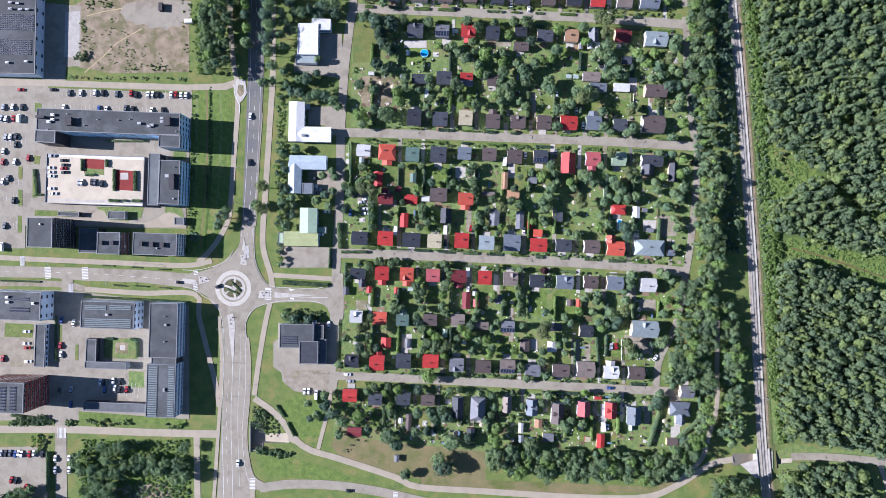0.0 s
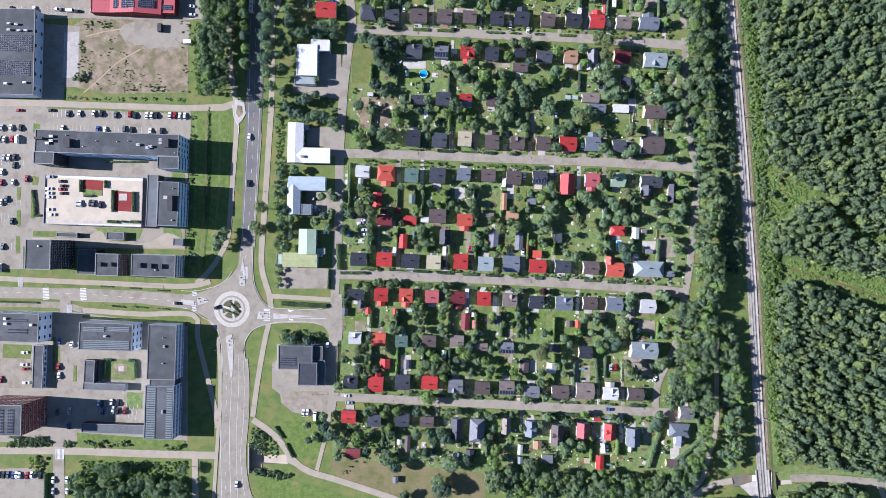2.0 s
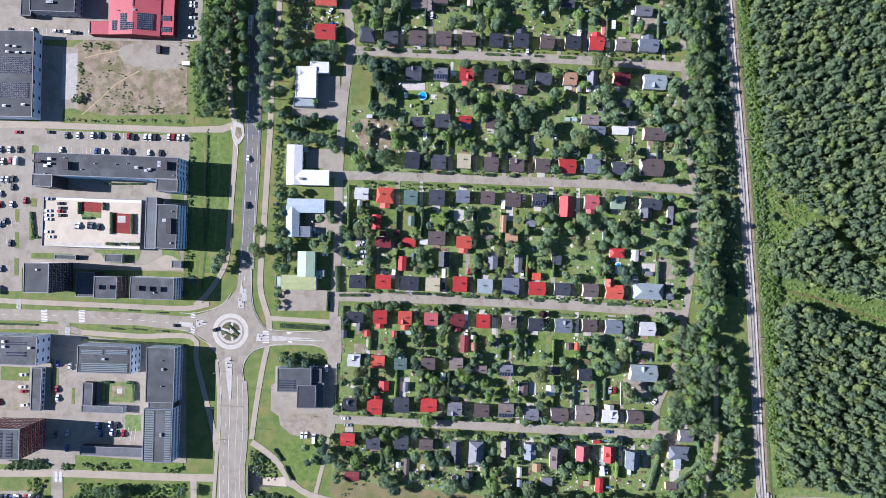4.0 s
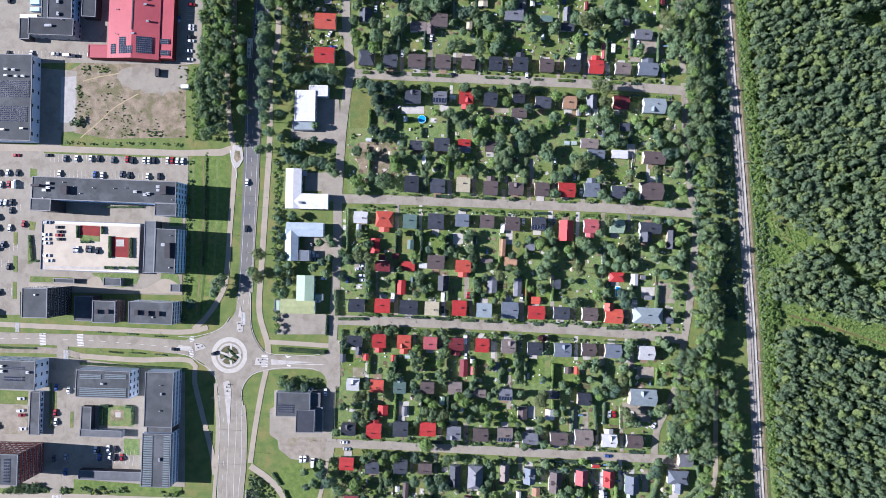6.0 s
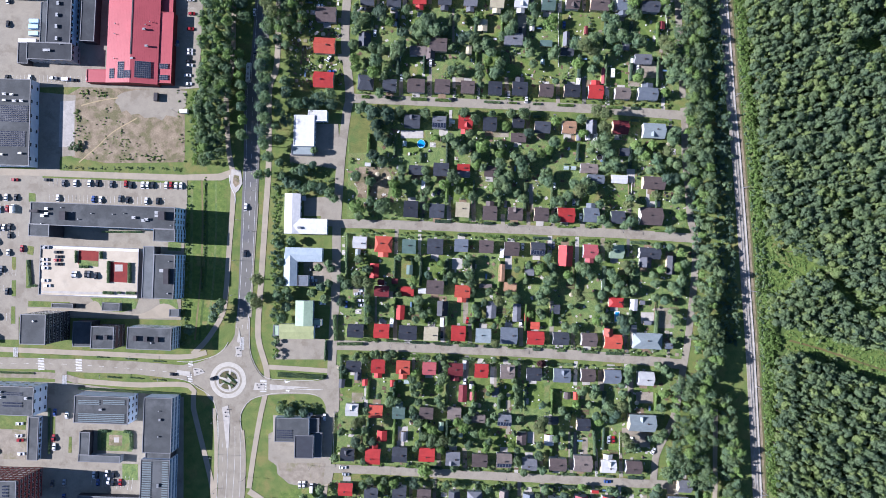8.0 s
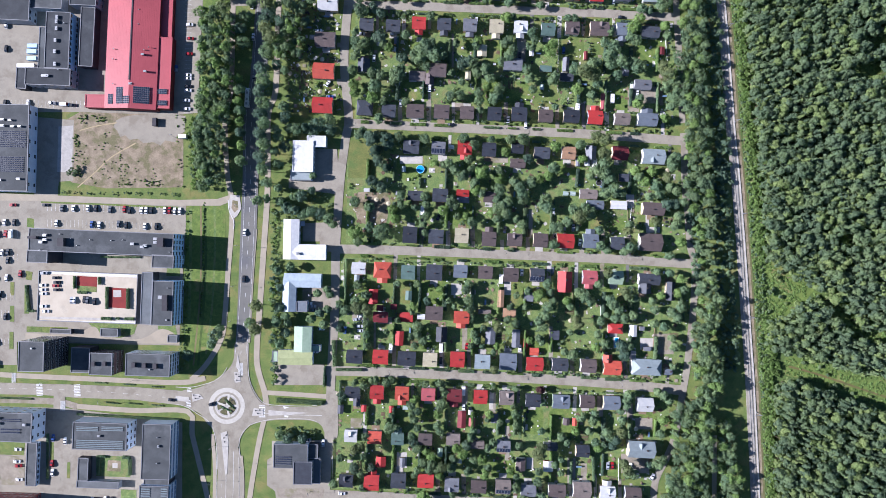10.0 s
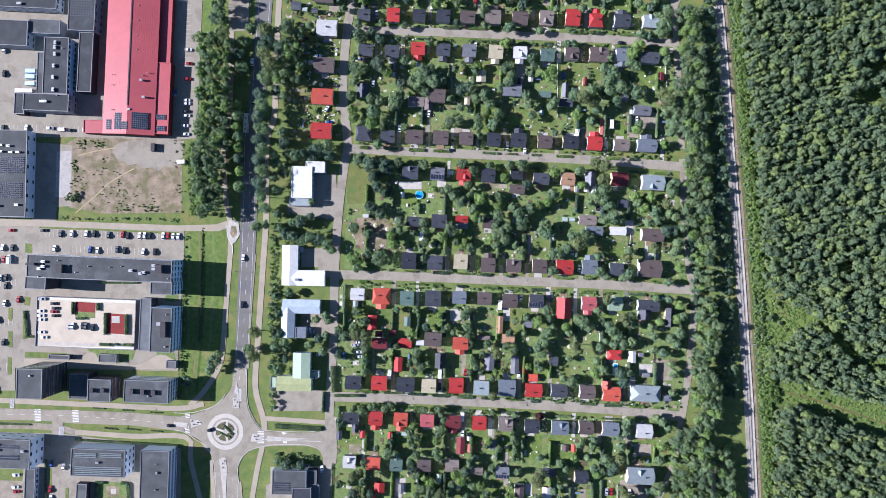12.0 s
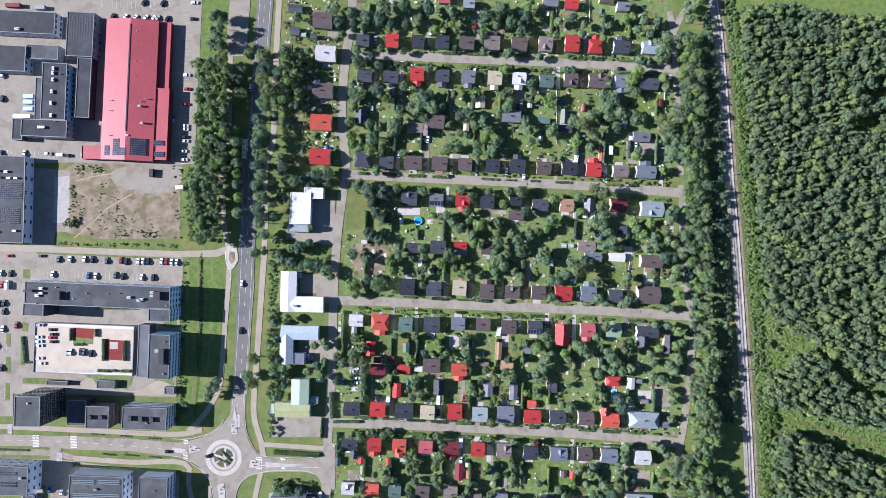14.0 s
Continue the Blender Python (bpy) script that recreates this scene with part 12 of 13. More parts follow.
woods("tree_belt", [[(155.7, 166.6), (166.4, 166.6), (169.1, 134.7), (168.3, 113.5), (172.6, 102.8), (172.4, 57.0), (162.9, 57.0), (159.8, 88.7), (154.2, 113.5)]], 4.7, 2.4, 4.4, 8, 12, "tall leafy tree belt beside the railway and gardens", leaf=BELT, seed=9, lobes=18, leaves=28, size=0.5, cones=0.06)
woods("tree_belt", [[(172.4, 57.0), (172.4, 39.1), (170.2, 14.4), (175.1, -3.3), (172.9, -17.4), (166.5, -22.7), (160.9, -20.9), (156.7, 0.3), (162.9, 57.0)]], 4.6, 2.5, 4.6, 11, 15, "tall leafy tree belt beside the railway and gardens", leaf=BELT, seed=19, lobes=18, leaves=28, size=0.5, cones=0.06)
woods("tree_belt", [[(145.0, -22.7), (160.9, -20.9), (167.2, -28.0), (168.6, -56.2), (166.1, -70.3), (168.5, -87.9), (164.9, -123.1), (157.8, -124.8), (160.7, -87.9), (139.6, -81.5), (144.9, -56.2)]], 4.5, 2.5, 4.6, 10, 15, "tall leafy tree belt beside the railway and gardens", leaf=BELT, seed=10, lobes=18, leaves=28, size=0.5, cones=0.06)
woods("tree_belt", [[(28.5, -123.7), (61.9, -126.6), (97.2, -125.9), (128.9, -129.4), (146.5, -123.1), (157.8, -114.3), (160.6, -126.6), (151.8, -138.9), (139.4, -145.9), (104.2, -144.9), (69.0, -142.4), (30.2, -138.9)]], 4.5, 2.5, 4.6, 10, 15, "tall leafy tree belt beside the railway and gardens", leaf=BELT, seed=11, lobes=18, leaves=28, size=0.5, cones=0.06)
woods("tree_belt", [[(167.6, -142.4), (192.3, -141.4), (195.8, -161.8), (171.1, -161.8)]], 4.5, 2.5, 4.6, 10, 15, "tall leafy tree belt beside the railway and gardens", leaf=BELT, seed=12, lobes=18, leaves=28, size=0.5, cones=0.06)
woods("tree_belt", [[(149.2, 241.5), (159.8, 243.3), (165.1, 220.5), (167.1, 146.8), (155.9, 146.8), (147.7, 178.3), (151.1, 220.4)]], 4.7, 2.4, 4.4, 8, 12, "tall leafy tree belt beside the railway and gardens", leaf=BELT, seed=13, lobes=18, leaves=28, size=0.5, cones=0.06)
woods("tree_belt", [[(150.8, 283.7), (166.7, 283.8), (161.5, 255.6), (154.5, 248.6)]], 4.7, 2.4, 4.4, 8, 12, "tall leafy tree belt beside the railway and gardens", leaf=BELT, seed=14, lobes=18, leaves=28, size=0.5, cones=0.06)
woods("tree_belt", [[(174.6, -31.7), (179.5, -29.9), (183.0, -45.9), (186.9, -63.6), (188.5, -109.6), (182.1, -123.8), (172.2, -122.0), (177.2, -91.9), (174.1, -63.6)]], 4.4, 2.4, 4.4, 7, 11, "lower leafy tree belt beside the railway and gardens", leaf=BELT, seed=15, lobes=18, leaves=28, size=0.5, cones=0.06)
woods("tree_belt", [[(158.5, 34.0), (168.0, 34.0), (171.0, 0.0), (172.5, -28.0), (160.0, -28.0), (157.0, 0.0)]], 6.5, 3.0, 4.8, 12, 16, "tall leafy tree belt beside the railway and gardens", leaf=BELT, seed=16, lobes=18, leaves=28, size=0.5, cones=0.06)
woods("scrub", [[(172.2, 143.8), (180.9, 143.8), (183.9, 86.4), (185.9, 39.7), (189.8, 14.6), (189.0, -3.3), (175.8, 0.3), (173.5, 68.4)], [(157.2, 136.7), (163.6, 136.7), (165.2, 72.0), (163.4, 39.7), (159.1, 39.7), (159.9, 72.0), (155.6, 100.7)], [(164.8, 257.8), (173.4, 257.8), (180.8, 175.9), (184.6, 115.4), (174.9, 115.4), (171.5, 175.9)]], 3.6, 1.6, 3.0, 2.0, 5.0, "leafy scrub under the tree belt", leaf=("deep", "mid"), seed=29, lobes=9, leaves=22, size=0.5, trunks=False, cones=0.1)
woods("tree_grove", [[(-148.0, 223.4), (-130.6, 224.5), (-129.6, 186.7), (-130.1, 151.7), (-148.3, 151.6), (-149.6, 186.6)], [(-140.9, 254.3), (-131.8, 253.7), (-131.7, 231.9), (-140.8, 230.8)], [(-149.0, 157.8), (-146.9, 159.6), (-134.3, 156.1), (-135.0, 134.8), (-138.6, 110.2), (-143.7, 109.5), (-148.2, 112.8), (-149.5, 134.8)], [(-144.3, 222.8), (-128.2, 224.0), (-128.0, 190.7), (-130.6, 145.2), (-133.2, 112.0), (-147.1, 112.0), (-149.8, 148.6), (-146.2, 190.6)], [(-100.3, 227.7), (-84.9, 227.8), (-83.5, 215.5), (-86.8, 193.8), (-100.1, 192.7)]], 4.6, 2.3, 4.2, 10, 16, "tall leafy grove beside the main road", leaf=("mid", "forest", "bright"), seed=12, lobes=14, leaves=42, size=0.46, cones=0.08)
woods("thicket", [[(-218.9, -132.2), (-202.9, -128.6), (-195.7, -132.2), (-199.3, -142.1), (-206.4, -145.7), (-208.1, -161.7), (-220.6, -161.7), (-222.4, -145.7)], [(-197.5, -130.7), (-186.8, -128.6), (-172.6, -133.6), (-160.8, -130.0), (-160.1, -144.3), (-172.5, -145.7), (-183.2, -142.1), (-194.6, -140.3)], [(-216.1, -122.2), (-200.4, -122.5), (-195.4, -125.4), (-214.6, -125.4)], [(-168.3, -123.3), (-161.2, -123.6), (-161.5, -126.1), (-167.6, -125.8)], [(-230.3, -127.9), (-226.0, -127.9), (-225.3, -145.7), (-229.5, -149.2)], [(-247.7, 161.5), (-244.8, 161.5), (-244.8, 154.3), (-247.6, 154.3)], [(-283.0, -152.8), (-258.0, -149.2), (-252.7, -163.4), (-282.9, -163.4)]], 4.6, 2.8, 4.8, 7.0, 11.0, "tall leafy thicket on a rough plot", leaf="mid", seed=15, lobes=14, leaves=46, size=0.46, cones=0.0)
woods("bushes", [[(-230.9, -125.7), (-196.9, -122.2), (-195.1, -127.2), (-221.9, -131.5), (-224.4, -153.6), (-230.8, -155.4)], [(-260.3, -116.1), (-251.0, -117.1), (-250.2, -128.6), (-259.6, -128.6)], [(-229.2, -108.9), (-198.7, -107.8), (-198.0, -111.4), (-227.4, -112.8)], [(-179.0, -110.7), (-162.8, -110.0), (-162.8, -114.3), (-177.2, -115.0)]], 3.4, 0.9, 2.0, 1.0, 2.6, "dense bushes on rough ground", leaf=("mid", "brush"), seed=63, lobes=7, leaves=22, size=0.4, trunks=False, cones=0.0)
woods("weeds", [[(-149.3, 104.0), (-148.2, 104.0), (-148.2, 60.0), (-150.0, 30.0), (-151.2, 30.0), (-149.4, 60.0)]], 1.2, 0.3, 0.7, 0.3, 0.7, "rank weeds along the ditch of the meadow", leaf=("mid", "brush"), seed=65, lobes=5, leaves=14, size=0.36, trunks=False, cones=0.0)
woods("bushes", [[(-105.6, 69.0), (-101.2, 69.0), (-100.8, 30.0), (-100.4, -9.8), (-104.9, -9.8)]], 2.7, 1.3, 2.4, 1.8, 4.2, "loose row of tall leafy bushes beside the footpath", leaf=("mid", "deep", "brush"), seed=66, lobes=9, leaves=26, size=0.36, trunks=False, cones=0.0)
woods("bushes", [[(-106.0, 99.0), (-101.6, 99.0), (-101.2, 69.0), (-105.6, 69.0)]], 2.0, 0.6, 1.3, 0.5, 1.4, "low bushes and weeds beside the footpath", leaf=("brush", "mid"), seed=67, lobes=6, leaves=16, size=0.34, trunks=False, cones=0.0)
woods("undergrowth", [[(-158.6, 158.0), (-150.5, 158.0), (-149.0, 134.0), (-148.5, 112.0), (-156.0, 110.0), (-157.8, 134.0)]], 2.0, 1.0, 2.0, 0.8, 2.4, "low bright green brush between the bare lot and the grove", leaf=("brush", "mid"), seed=68, lobes=6, leaves=18, size=0.42, trunks=False, cones=0.0)
woods("weeds", [[(-231.0, -121.0), (-162.0, -122.0), (-161.0, -160.0), (-231.0, -160.0)]], 2.2, 0.6, 1.5, 0.3, 1.1, "rank weeds and low bushes of the rough plot", leaf=("mid", "brush"), seed=69, lobes=5, leaves=14, size=0.42, trunks=False, cones=0.0)
woods("weeds", [[(-117.0, -105.0), (-107.0, -102.5), (-100.0, -109.0), (-106.0, -120.0), (-116.0, -118.0)]], 2.0, 0.5, 1.2, 0.2, 0.7, "rank weeds beside the underpass", leaf=("mid", "brush"), seed=70, lobes=5, leaves=14, size=0.4, trunks=False, cones=0.0, houses=True)
UNCUT = surf("uncut_grass", (88, 96, 52), (104, 106, 60), 4, 0.6, 0.95, 1.0, 0.4, c3=(84, 100, 54), third=10)
patch("rough_meadow", [(-57.6, 143.2), (-44.0, 142.6), (-40.5, 132.0), (-39.4, 119.5), (-57.6, 119.0)], 0.06, UNCUT, "open plot of uncut olive-green grass", "meadow")
GARDENS = [[(-58.5, 141.1), (153.7, 135.3), (155.7, 74.2), (-59.1, 77.9)], [(-62.0, 68.2), (160.7, 60.9), (153.3, -8.7), (-65.6, 0.4)], [(-65.6, -9.7), (146.8, -18.4), (135.2, -85.3), (-67.0, -76.9)], [(-69.1, -88.8), (142.3, -93.9), (142.3, -125.5), (27.2, -126.2), (-68.0, -117.5)], [(-53.5, 225.8), (148.7, 219.8), (154.3, 154.7), (-52.0, 157.2)], [(-53.7, 278.7), (146.7, 274.7), (146.8, 226.3), (-53.5, 231.5)], [(-96.6, 278.4), (-62.7, 278.6), (-62.0, 160.7), (-95.9, 160.5)]]

# ---- garden things ----

def bits(name, label, category, group, pieces):
    """A small garden thing from boxes and posts: (part, material, boxes)."""
    t = empty(name, pose(0, 0, -70), label, category, group)
    for pname, mat, boxes in pieces:
        bm = bmesh.new()
        for q in boxes:
            add_box(bm, *q)
        part(pname, bm, mat, t)
    return t


SOIL = surf("garden_soil", (100, 84, 68), (84, 70, 56), 1, 0.3, 0.95, 0.8, 0.3)
TARP = surf("faded_tarpaulin", (96, 120, 140), (84, 108, 128), 1, 0.3, 0.7, 0.3, 0.15)
GREEN_GLASS = plain("greenhouse_panes", (150, 165, 160), 0.15, 0.0, 0.8)
GARDEN = [
    bits("garden_table", "white garden table with benches on a lawn", "table", "garden tables", [("tabletop", FRAME, [(-0.9, -0.5, 0.7, 0.9, 0.5, 0.76)]), ("legs", FRAME, [(-0.8, -0.4, 0, -0.7, 0.4, 0.7), (0.7, -0.4, 0, 0.8, 0.4, 0.7)]), ("bench", WOOD, [(-0.9, -1.1, 0.4, 0.9, -0.75, 0.46)]), ("bench", WOOD, [(-0.9, 0.75, 0.4, 0.9, 1.1, 0.46)])]),
    bits("raised_bed", "wooden raised bed with dark soil", "planter", "raised beds", [("frame", WOOD, [(-1.3, -0.65, 0, 1.3, -0.58, 0.35), (-1.3, 0.58, 0, 1.3, 0.65, 0.35), (-1.3, -0.58, 0, -1.23, 0.58, 0.35), (1.23, -0.58, 0, 1.3, 0.58, 0.35)]), ("soil", SOIL, [(-1.22, -0.57, 0, 1.22, 0.57, 0.28)])]),
    bits("vegetable_plot", "dug vegetable plot with rows of dark soil", "vegetable plot", "vegetable plots", [("soil", SOIL, [(-2.6, -1.9, -0.05, 2.6, 1.9, 0.09)]), *(("lettuce_ridge", LEAF["bright"], [(-2.4, k - 0.14, 0.05, 2.4, k + 0.14, 0.3)]) for k in (-1.4, -0.5, 0.5, 1.4))]),
    bits("wood_pile", "covered stack of firewood in a garden", "wood pile", "wood piles", [("logs", WOOD, [(-1.6, -0.45, 0, 1.6, 0.45, 1.2)]), ("cover", TARP, [(-1.7, -0.55, 1.2, 1.7, 0.55, 1.26)])]),
    bits("paved_seat", "small pale paved garden terrace", "terrace", "garden terraces", [("paving", STONE, [(-1.9, -1.5, -0.05, 1.9, 1.5, 0.1)]), ("seat", FRAME, [(-0.5, -0.4, 0.1, 0.5, 0.4, 0.75)])]),
    bits("play_box", "sandbox with pale sand on a lawn", "sandbox", "sandboxes", [("frame", WOOD, [(-1.1, -1.1, 0, 1.1, 1.1, 0.25)]), ("sand", GRAVEL, [(-0.95, -0.95, 0.2, 0.95, 0.95, 0.28)])]),
]
bm = bmesh.new()
for sx in (-1, 1):
    add_prism(bm, [(sx * 1.25, 0), (sx * 1.25, 1.6), (0, 2.4), (0, 2.36), (sx * 1.2, 1.57), (sx * 1.2, 0)], -1.7, 1.7, "x")
house_of_glass = empty("greenhouse", pose(0, 0, -70), "small glazed garden greenhouse", "greenhouse", "greenhouses")
part("panes", fix(bm), GREEN_GLASS, house_of_glass)
bm = bmesh.new()
for k in (-1.7, -0.85, 0, 0.85, 1.7):
    add_box(bm, k - 0.03, -1.28, 0, k + 0.03, -1.22, 1.64)
    add_box(bm, k - 0.03, 1.22, 0, k + 0.03, 1.28, 1.64)
add_box(bm, -1.72, -0.05, 2.38, 1.72, 0.05, 2.46)
part("frame", bm, FRAME, house_of_glass)
sunshade = empty("parasol", pose(0, 0, -70), "open cream garden parasol", "parasol", "parasols")
bm = bmesh.new()
add_tube(bm, 0, 0, 2.1, 2.6, 1.5, 0.05, 8)
part("canopy", bm, ROOF["cream"], sunshade)
bm = bmesh.new()
add_tube(bm, 0, 0, 0, 2.2, 0.03, n=6)
part("pole", bm, METAL, sunshade)
GARDEN += [house_of_glass, sunshade]
lot = random.Random(19)
for poly in GARDENS:
    xs, ys = [p[0] for p in poly], [p[1] for p in poly]
    for _ in range(400):
        if lot.random() < 0.17:
            x, y = lot.uniform(min(xs), max(xs)), lot.uniform(min(ys), max(ys))
            if inside(x, y, poly) and clear(x, y, 1.8):
                TAKEN.append((x, y, 2.2, 2.2))
                copy_thing(lot.choice(GARDEN), pose(x, y, 0.03, 0, 0, -2.7 + lot.choice((0, 90))))


def oddments(name, label, count, seed, mat, small, large, high):
    """Small things that lie about the gardens, too many and too small to tell apart, in one mesh."""
    rng, bm, made = random.Random(seed), bmesh.new(), 0
    for poly in GARDENS:
        xs, ys = [p[0] for p in poly], [p[1] for p in poly]
        for _ in range(count):
            x, y = rng.uniform(min(xs), max(xs)), rng.uniform(min(ys), max(ys))
            if not inside(x, y, poly) or not clear(x, y, 0.9):
                continue
            a, w, d, h = rng.uniform(0, 3.14), rng.uniform(small, large), rng.uniform(small, large), rng.uniform(0.3, 1.0) * high
            u, v = Vector((math.cos(a), math.sin(a))), Vector((-math.sin(a), math.cos(a)))
            c = Vector((x, y))
            top = [c + (u * i * w + v * j * d) * 0.45 for i, j in ((-1, -1), (1, -1), (1, 1), (-1, 1))]
            low = [bm.verts.new((*(c + (q - c) * 1.1), -0.02)) for q in top]
            top = [bm.verts.new((*q, h)) for q in top]
            bm.faces.new(top)
            for i in range(4):
                bm.faces.new((low[i], low[(i + 1) % 4], top[(i + 1) % 4], top[i]))
            made += 1
    return tagged(obj(name, fix(bm), mat), label, "garden clutter", "", "stuff")


oddments("paving_slabs", "pale paving slabs and stones lying in the gardens", 170, 71, STONE, 0.6, 2.4, 0.12)
oddments("garden_pots", "white pots, tubs and garden chairs", 170, 72, FRAME, 0.35, 1.0, 0.8)
oddments("garden_planks", "weathered planks, pallets and cold frames in the gardens", 110, 75, WOOD, 0.5, 2.2, 0.4)
oddments("flower_beds", "dug flower beds and heaps of dark soil", 110, 73, SOIL, 0.8, 2.8, 0.25)
oddments("garden_boxes", "dark compost bins and boxes in the gardens", 90, 74, DARK_METAL, 0.6, 1.5, 1.3)
shrubs("garden_bushes", [GARDENS[0], GARDENS[4]], 130, 1.3, 2.6, "mid", "tall leafy bushes and young fruit trees between lawns", 30, clumps=3.0)
shrubs("garden_bushes", GARDENS, 100, 1.0, 2.1, "mid", "leafy garden bushes between lawns and houses", 31, clumps=2.0)
shrubs("garden_bushes", GARDENS, 70, 0.9, 2.0, "deep", "dark leafy garden bushes between lawns and houses", 32, clumps=2.2)
shrubs("garden_bushes", GARDENS, 230, 0.45, 1.25, "bright", "small bright garden shrubs and berry bushes", 33, clumps=1.5)
shrubs("roadside_bushes", [[(-106.8, 112.2), (-66.4, 112.2), (-66.4, 90.5), (-106.7, 90.5)], [(-107.4, 68.9), (-98.8, 68.9), (-98.7, -10.4), (-105.9, -10.4)], [(-71.6, -89.5), (27.2, -89.5), (-66.2, -129.0)], [(-274.8, -105.6), (-235.2, -107.4), (-235.2, -112.8), (-274.7, -112.8)], [(-120.9, -99.5), (-111.2, -105.7), (-113.0, -114.6), (-122.0, -112.8)], [(-118.3, -125.4), (-95.0, -129.0), (-102.2, -133.3), (-118.3, -129.0)], [(-161.9, 101.4), (-156.5, 101.4), (-159.9, -3.2), (-163.5, -3.2)], [(-102.3, -37.4), (-75.3, -39.2), (-75.3, -46.4), (-102.3, -46.4)]], 70, 0.8, 2.0, "mid", "leafy bushes along paths and yards", 34)
shrubs("weeds", [[(-233.8, 152.0), (-228.8, 152.0), (-225.8, 119.5), (-232.3, 118.8)], [(-199.8, 119.5), (-174.6, 117.3), (-174.6, 113.0), (-199.8, 114.4)], [(-166.7, 159.2), (-158.4, 159.2), (-156.5, 112.2), (-165.6, 112.2)], [(-228.8, 158.5), (-210.8, 159.2), (-210.7, 154.2), (-228.8, 152.7)]], 40, 0.3, 0.7, "brush", "low weeds along the edges of the bare lot", 35, 0.1, clumps=2.5)
shrubs("weeds", [[(-230.5, 146.3), (-204.6, 150.0), (-199.8, 131.9), (-217.0, 114.5), (-229.3, 125.4)], [(-215.3, 125.4), (-173.9, 132.6), (-166.6, 114.6), (-209.8, 112.7)]], 45, 0.15, 0.36, "brush", "dark tufts of weeds on the bare lot", 36, 0.0, clumps=3.0)
shrubs("saplings", [[(-237.4, 110.5), (-236.0, 110.5), (-236.0, 109.4), (-237.4, 109.4)], [(-229.7, 110.3), (-228.3, 110.3), (-228.3, 109.2), (-229.7, 109.2)], [(-222.0, 110.2), (-220.5, 110.2), (-220.5, 109.1), (-222.0, 109.1)], [(-214.2, 110.0), (-212.8, 110.0), (-212.8, 108.9), (-214.2, 108.9)], [(-206.5, 109.8), (-205.1, 109.8), (-205.1, 108.7), (-206.5, 108.7)], [(-198.8, 109.6), (-197.3, 109.6), (-197.3, 108.5), (-198.8, 108.5)], [(-191.1, 109.5), (-189.6, 109.5), (-189.6, 108.4), (-191.0, 108.4)], [(-183.3, 109.3), (-181.9, 109.3), (-181.9, 108.2), (-183.3, 108.2)], [(-175.6, 109.1), (-174.1, 109.1), (-174.1, 108.0), (-175.6, 108.0)], [(-167.8, 108.9), (-166.4, 108.9), (-166.4, 107.8), (-167.8, 107.8)]], 1, 1.5, 2.2, "deep", "row of young trees on a mown strip", 61, 0.05)
woods("bushes", [[(-233.2, 124.9), (-227.4, 125.7), (-226.0, 121.3), (-228.9, 118.5), (-233.2, 119.9)], [(-269.9, -106.2), (-251.3, -105.5), (-249.8, -108.4), (-254.8, -111.2), (-269.1, -110.5)]], 2.6, 1.2, 2.0, 1.8, 2.8, "dense bushes on rough ground", leaf="mid", seed=62, lobes=8, leaves=30, size=0.36, trunks=False, cones=0.0)
FRONTS = [[(-52.0, 147.6), (146.5, 139.6), (146.5, 132.4), (-52.0, 140.4)], [(-52.0, 162.1), (146.5, 154.1), (146.5, 146.8), (-52.0, 154.8)], [(-51.9, 70.7), (146.3, 62.0), (146.3, 54.8), (-51.9, 63.5)], [(-51.9, 85.1), (146.3, 76.4), (146.3, 69.2), (-51.9, 77.9)], [(-51.9, -6.8), (146.1, -17.7), (146.1, -24.9), (-51.9, -14.0)], [(-51.9, 7.6), (146.2, -3.3), (146.1, -10.5), (-51.9, 0.4)], [(-51.9, -85.2), (145.9, -94.2), (145.9, -101.4), (-51.9, -92.4)], [(-51.9, -70.8), (146.0, -79.9), (145.9, -87.1), (-51.9, -78.0)], [(-48.1, 225.4), (143.3, 218.7), (143.3, 212.3), (-48.1, 219.0)], [(-48.2, 239.0), (143.2, 232.3), (143.3, 225.9), (-48.1, 232.6)]]
shrubs("front_garden_bushes", FRONTS, 52, 0.9, 2.1, "mid", "leafy bushes in the front gardens", 51, 0.3)
shrubs("front_garden_bushes", FRONTS, 40, 0.7, 1.6, "bright", "light green bushes in the front gardens", 52, 0.3)

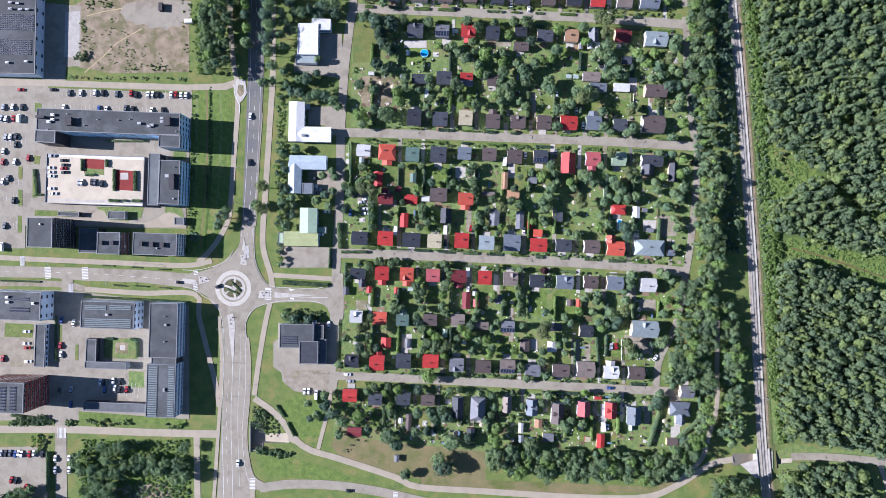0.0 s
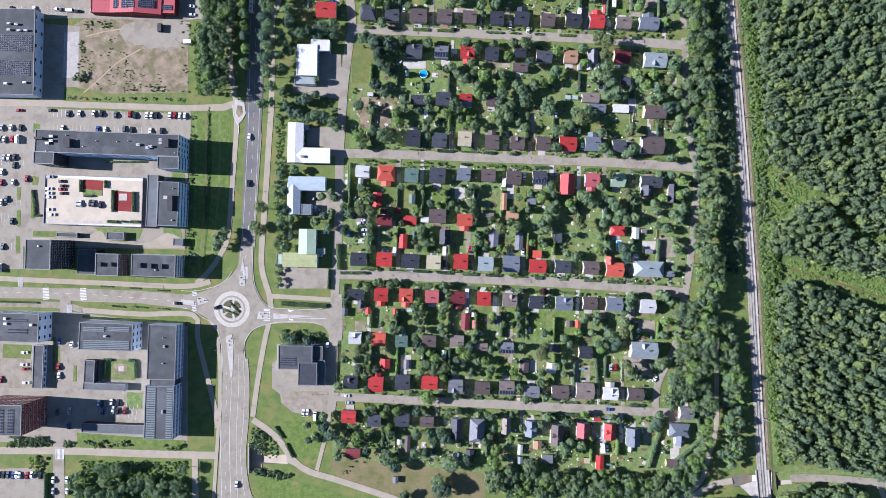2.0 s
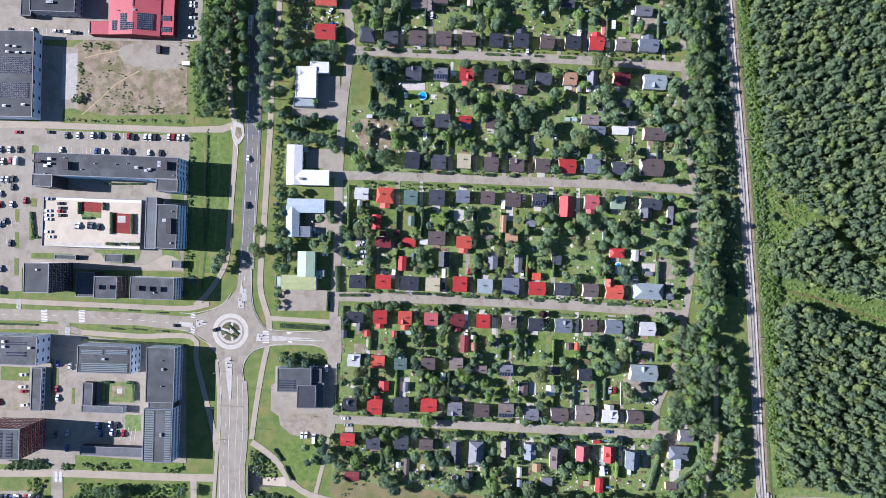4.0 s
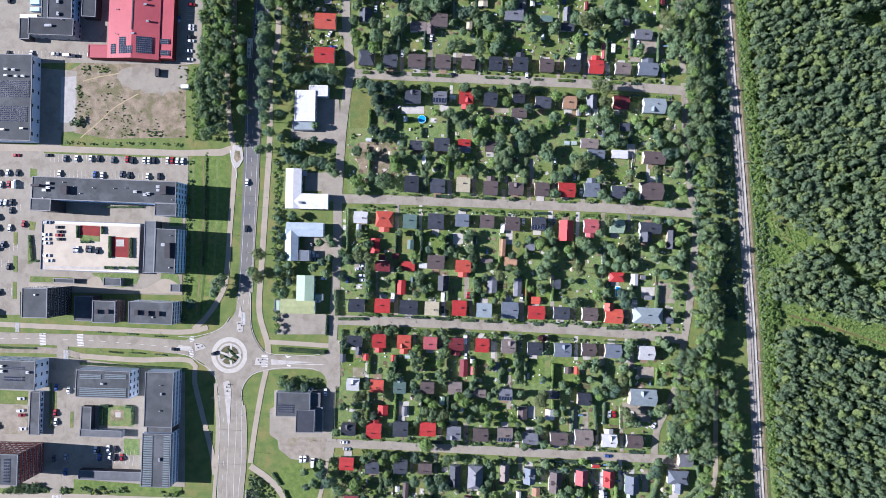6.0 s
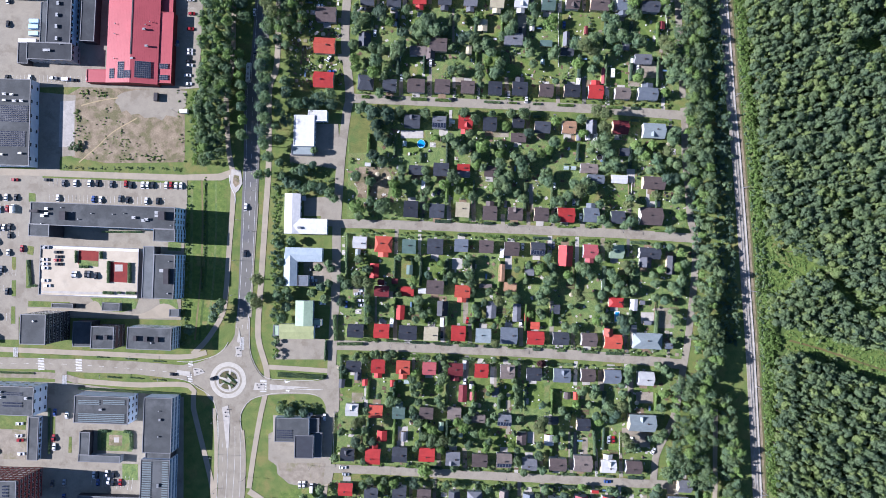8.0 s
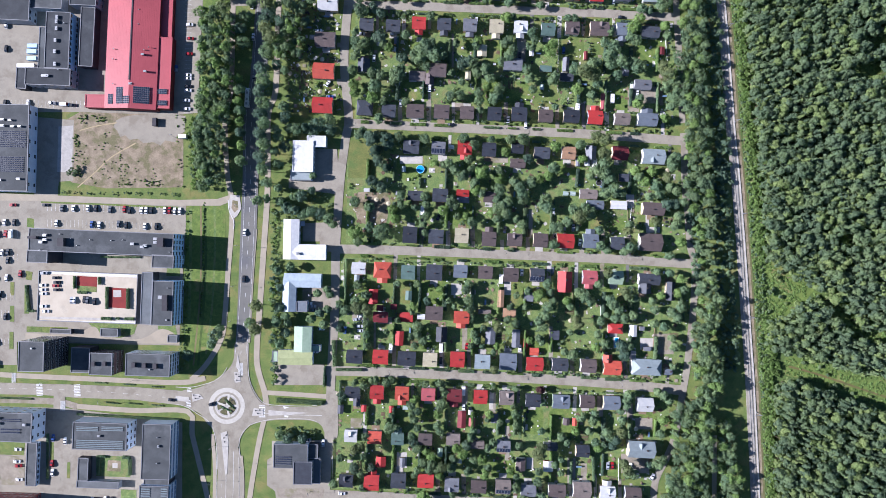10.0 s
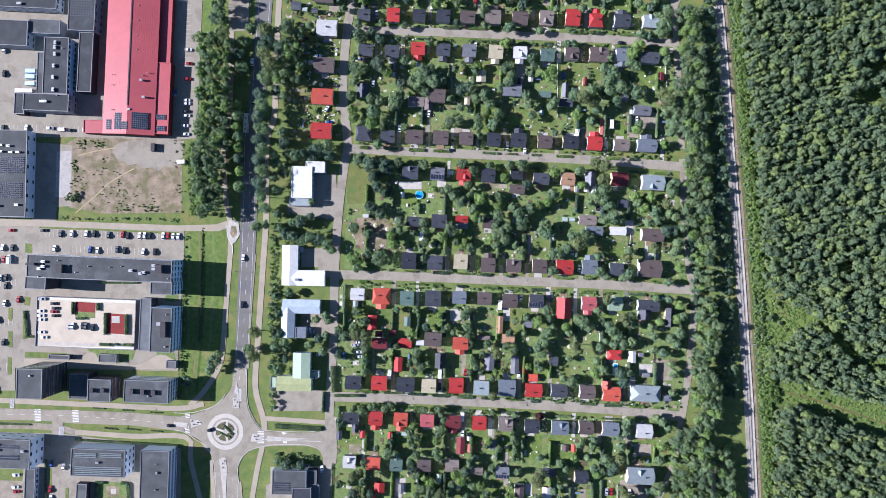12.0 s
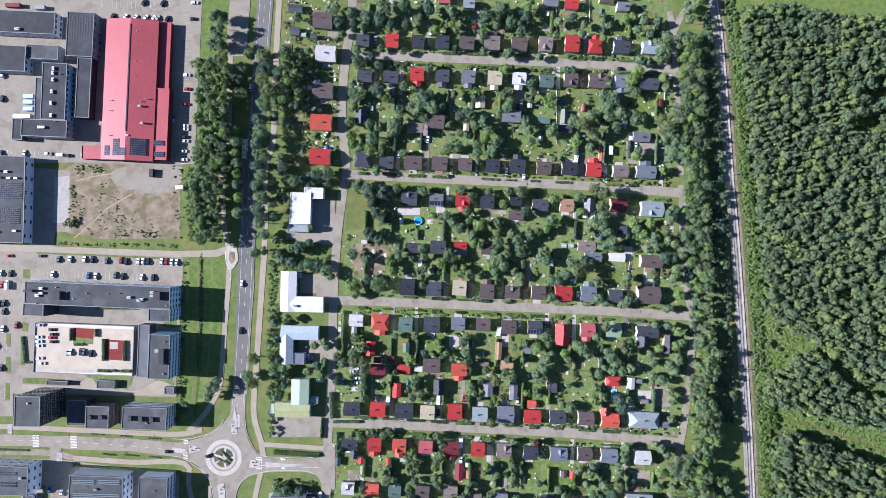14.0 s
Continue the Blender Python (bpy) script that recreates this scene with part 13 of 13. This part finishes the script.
def fence(x0, y0, x1, y1, mat, label):
    """A picket fence in panels between posts."""
    a, b = Vector((x0, y0, 0)), Vector((x1, y1, 0))
    n = max(1, round((b - a).length / 3.2))
    f = empty("fence", pose(x0, y0, 0, 0, 0, math.degrees(math.atan2(y1 - y0, x1 - x0))), label, "fence", "garden fences")
    step = (b - a).length / n
    panel = bmesh.new()
    for z in (0.3, 0.85):
        add_box(panel, 0, -0.03, z, step, 0.03, z + 0.09)
    for k in range(int(step / 0.16)):
        add_box(panel, 0.05 + k * 0.16, -0.05, 0.08, 0.15 + k * 0.16, -0.031, 1.1)
    me = bpy.data.meshes.new("panel")
    panel.to_mesh(me)
    panel.free()
    me.materials.append(mat)
    for k in range(n):
        share("panel", me, f, pose(k * step, 0, 0))
    return f


fence(75.0, 265.2, 75.2, 231.2, FRAME, "white painted picket fence between plots")
fence(75.3, 211.5, 75.1, 173.9, FRAME, "white painted picket fence between plots")
fence(95.5, 265.4, 95.9, 251.0, FRAME, "white painted picket fence between plots")
fence(9.0, 232.6, 8.9, 254.1, FRAME, "white painted picket fence between plots")
fence(142.6, 215.5, 144.5, 194.0, FRAME, "white painted picket fence between plots")
fence(-59.9, 67.1, -60.2, 50.8, FRAME, "white painted picket fence between plots")
fence(6.8, 94.1, 5.7, 75.3, WOOD, "weathered wooden picket fence between plots")
fence(121.9, 103.1, 121.1, 92.3, FRAME, "white painted picket fence between plots")
fence(136.5, 25.6, 135.4, 11.1, WOOD, "weathered wooden picket fence between plots")
fence(119.4, 104.9, 119.7, 86.9, WOOD, "weathered wooden picket fence between plots")
fence(102.3, 38.2, 102.3, 29.2, FRAME, "white painted picket fence between plots")
fence(113.6, -57.2, 113.6, -71.6, FRAME, "white painted picket fence between plots")
fence(20.8, -93.1, 19.3, -112.9, FRAME, "white painted picket fence between plots")
fence(-30.3, -85.9, -30.3, -114.7, FRAME, "white painted picket fence between plots")
fence(84.3, 50.8, 85.0, 36.4, WOOD, "weathered wooden picket fence between plots")
fence(-66.3, -44.6, -67.0, -75.1, FRAME, "white painted picket fence between plots")
fence(63.2, -91.3, 77.6, -92.1, FRAME, "white painted picket fence between plots")
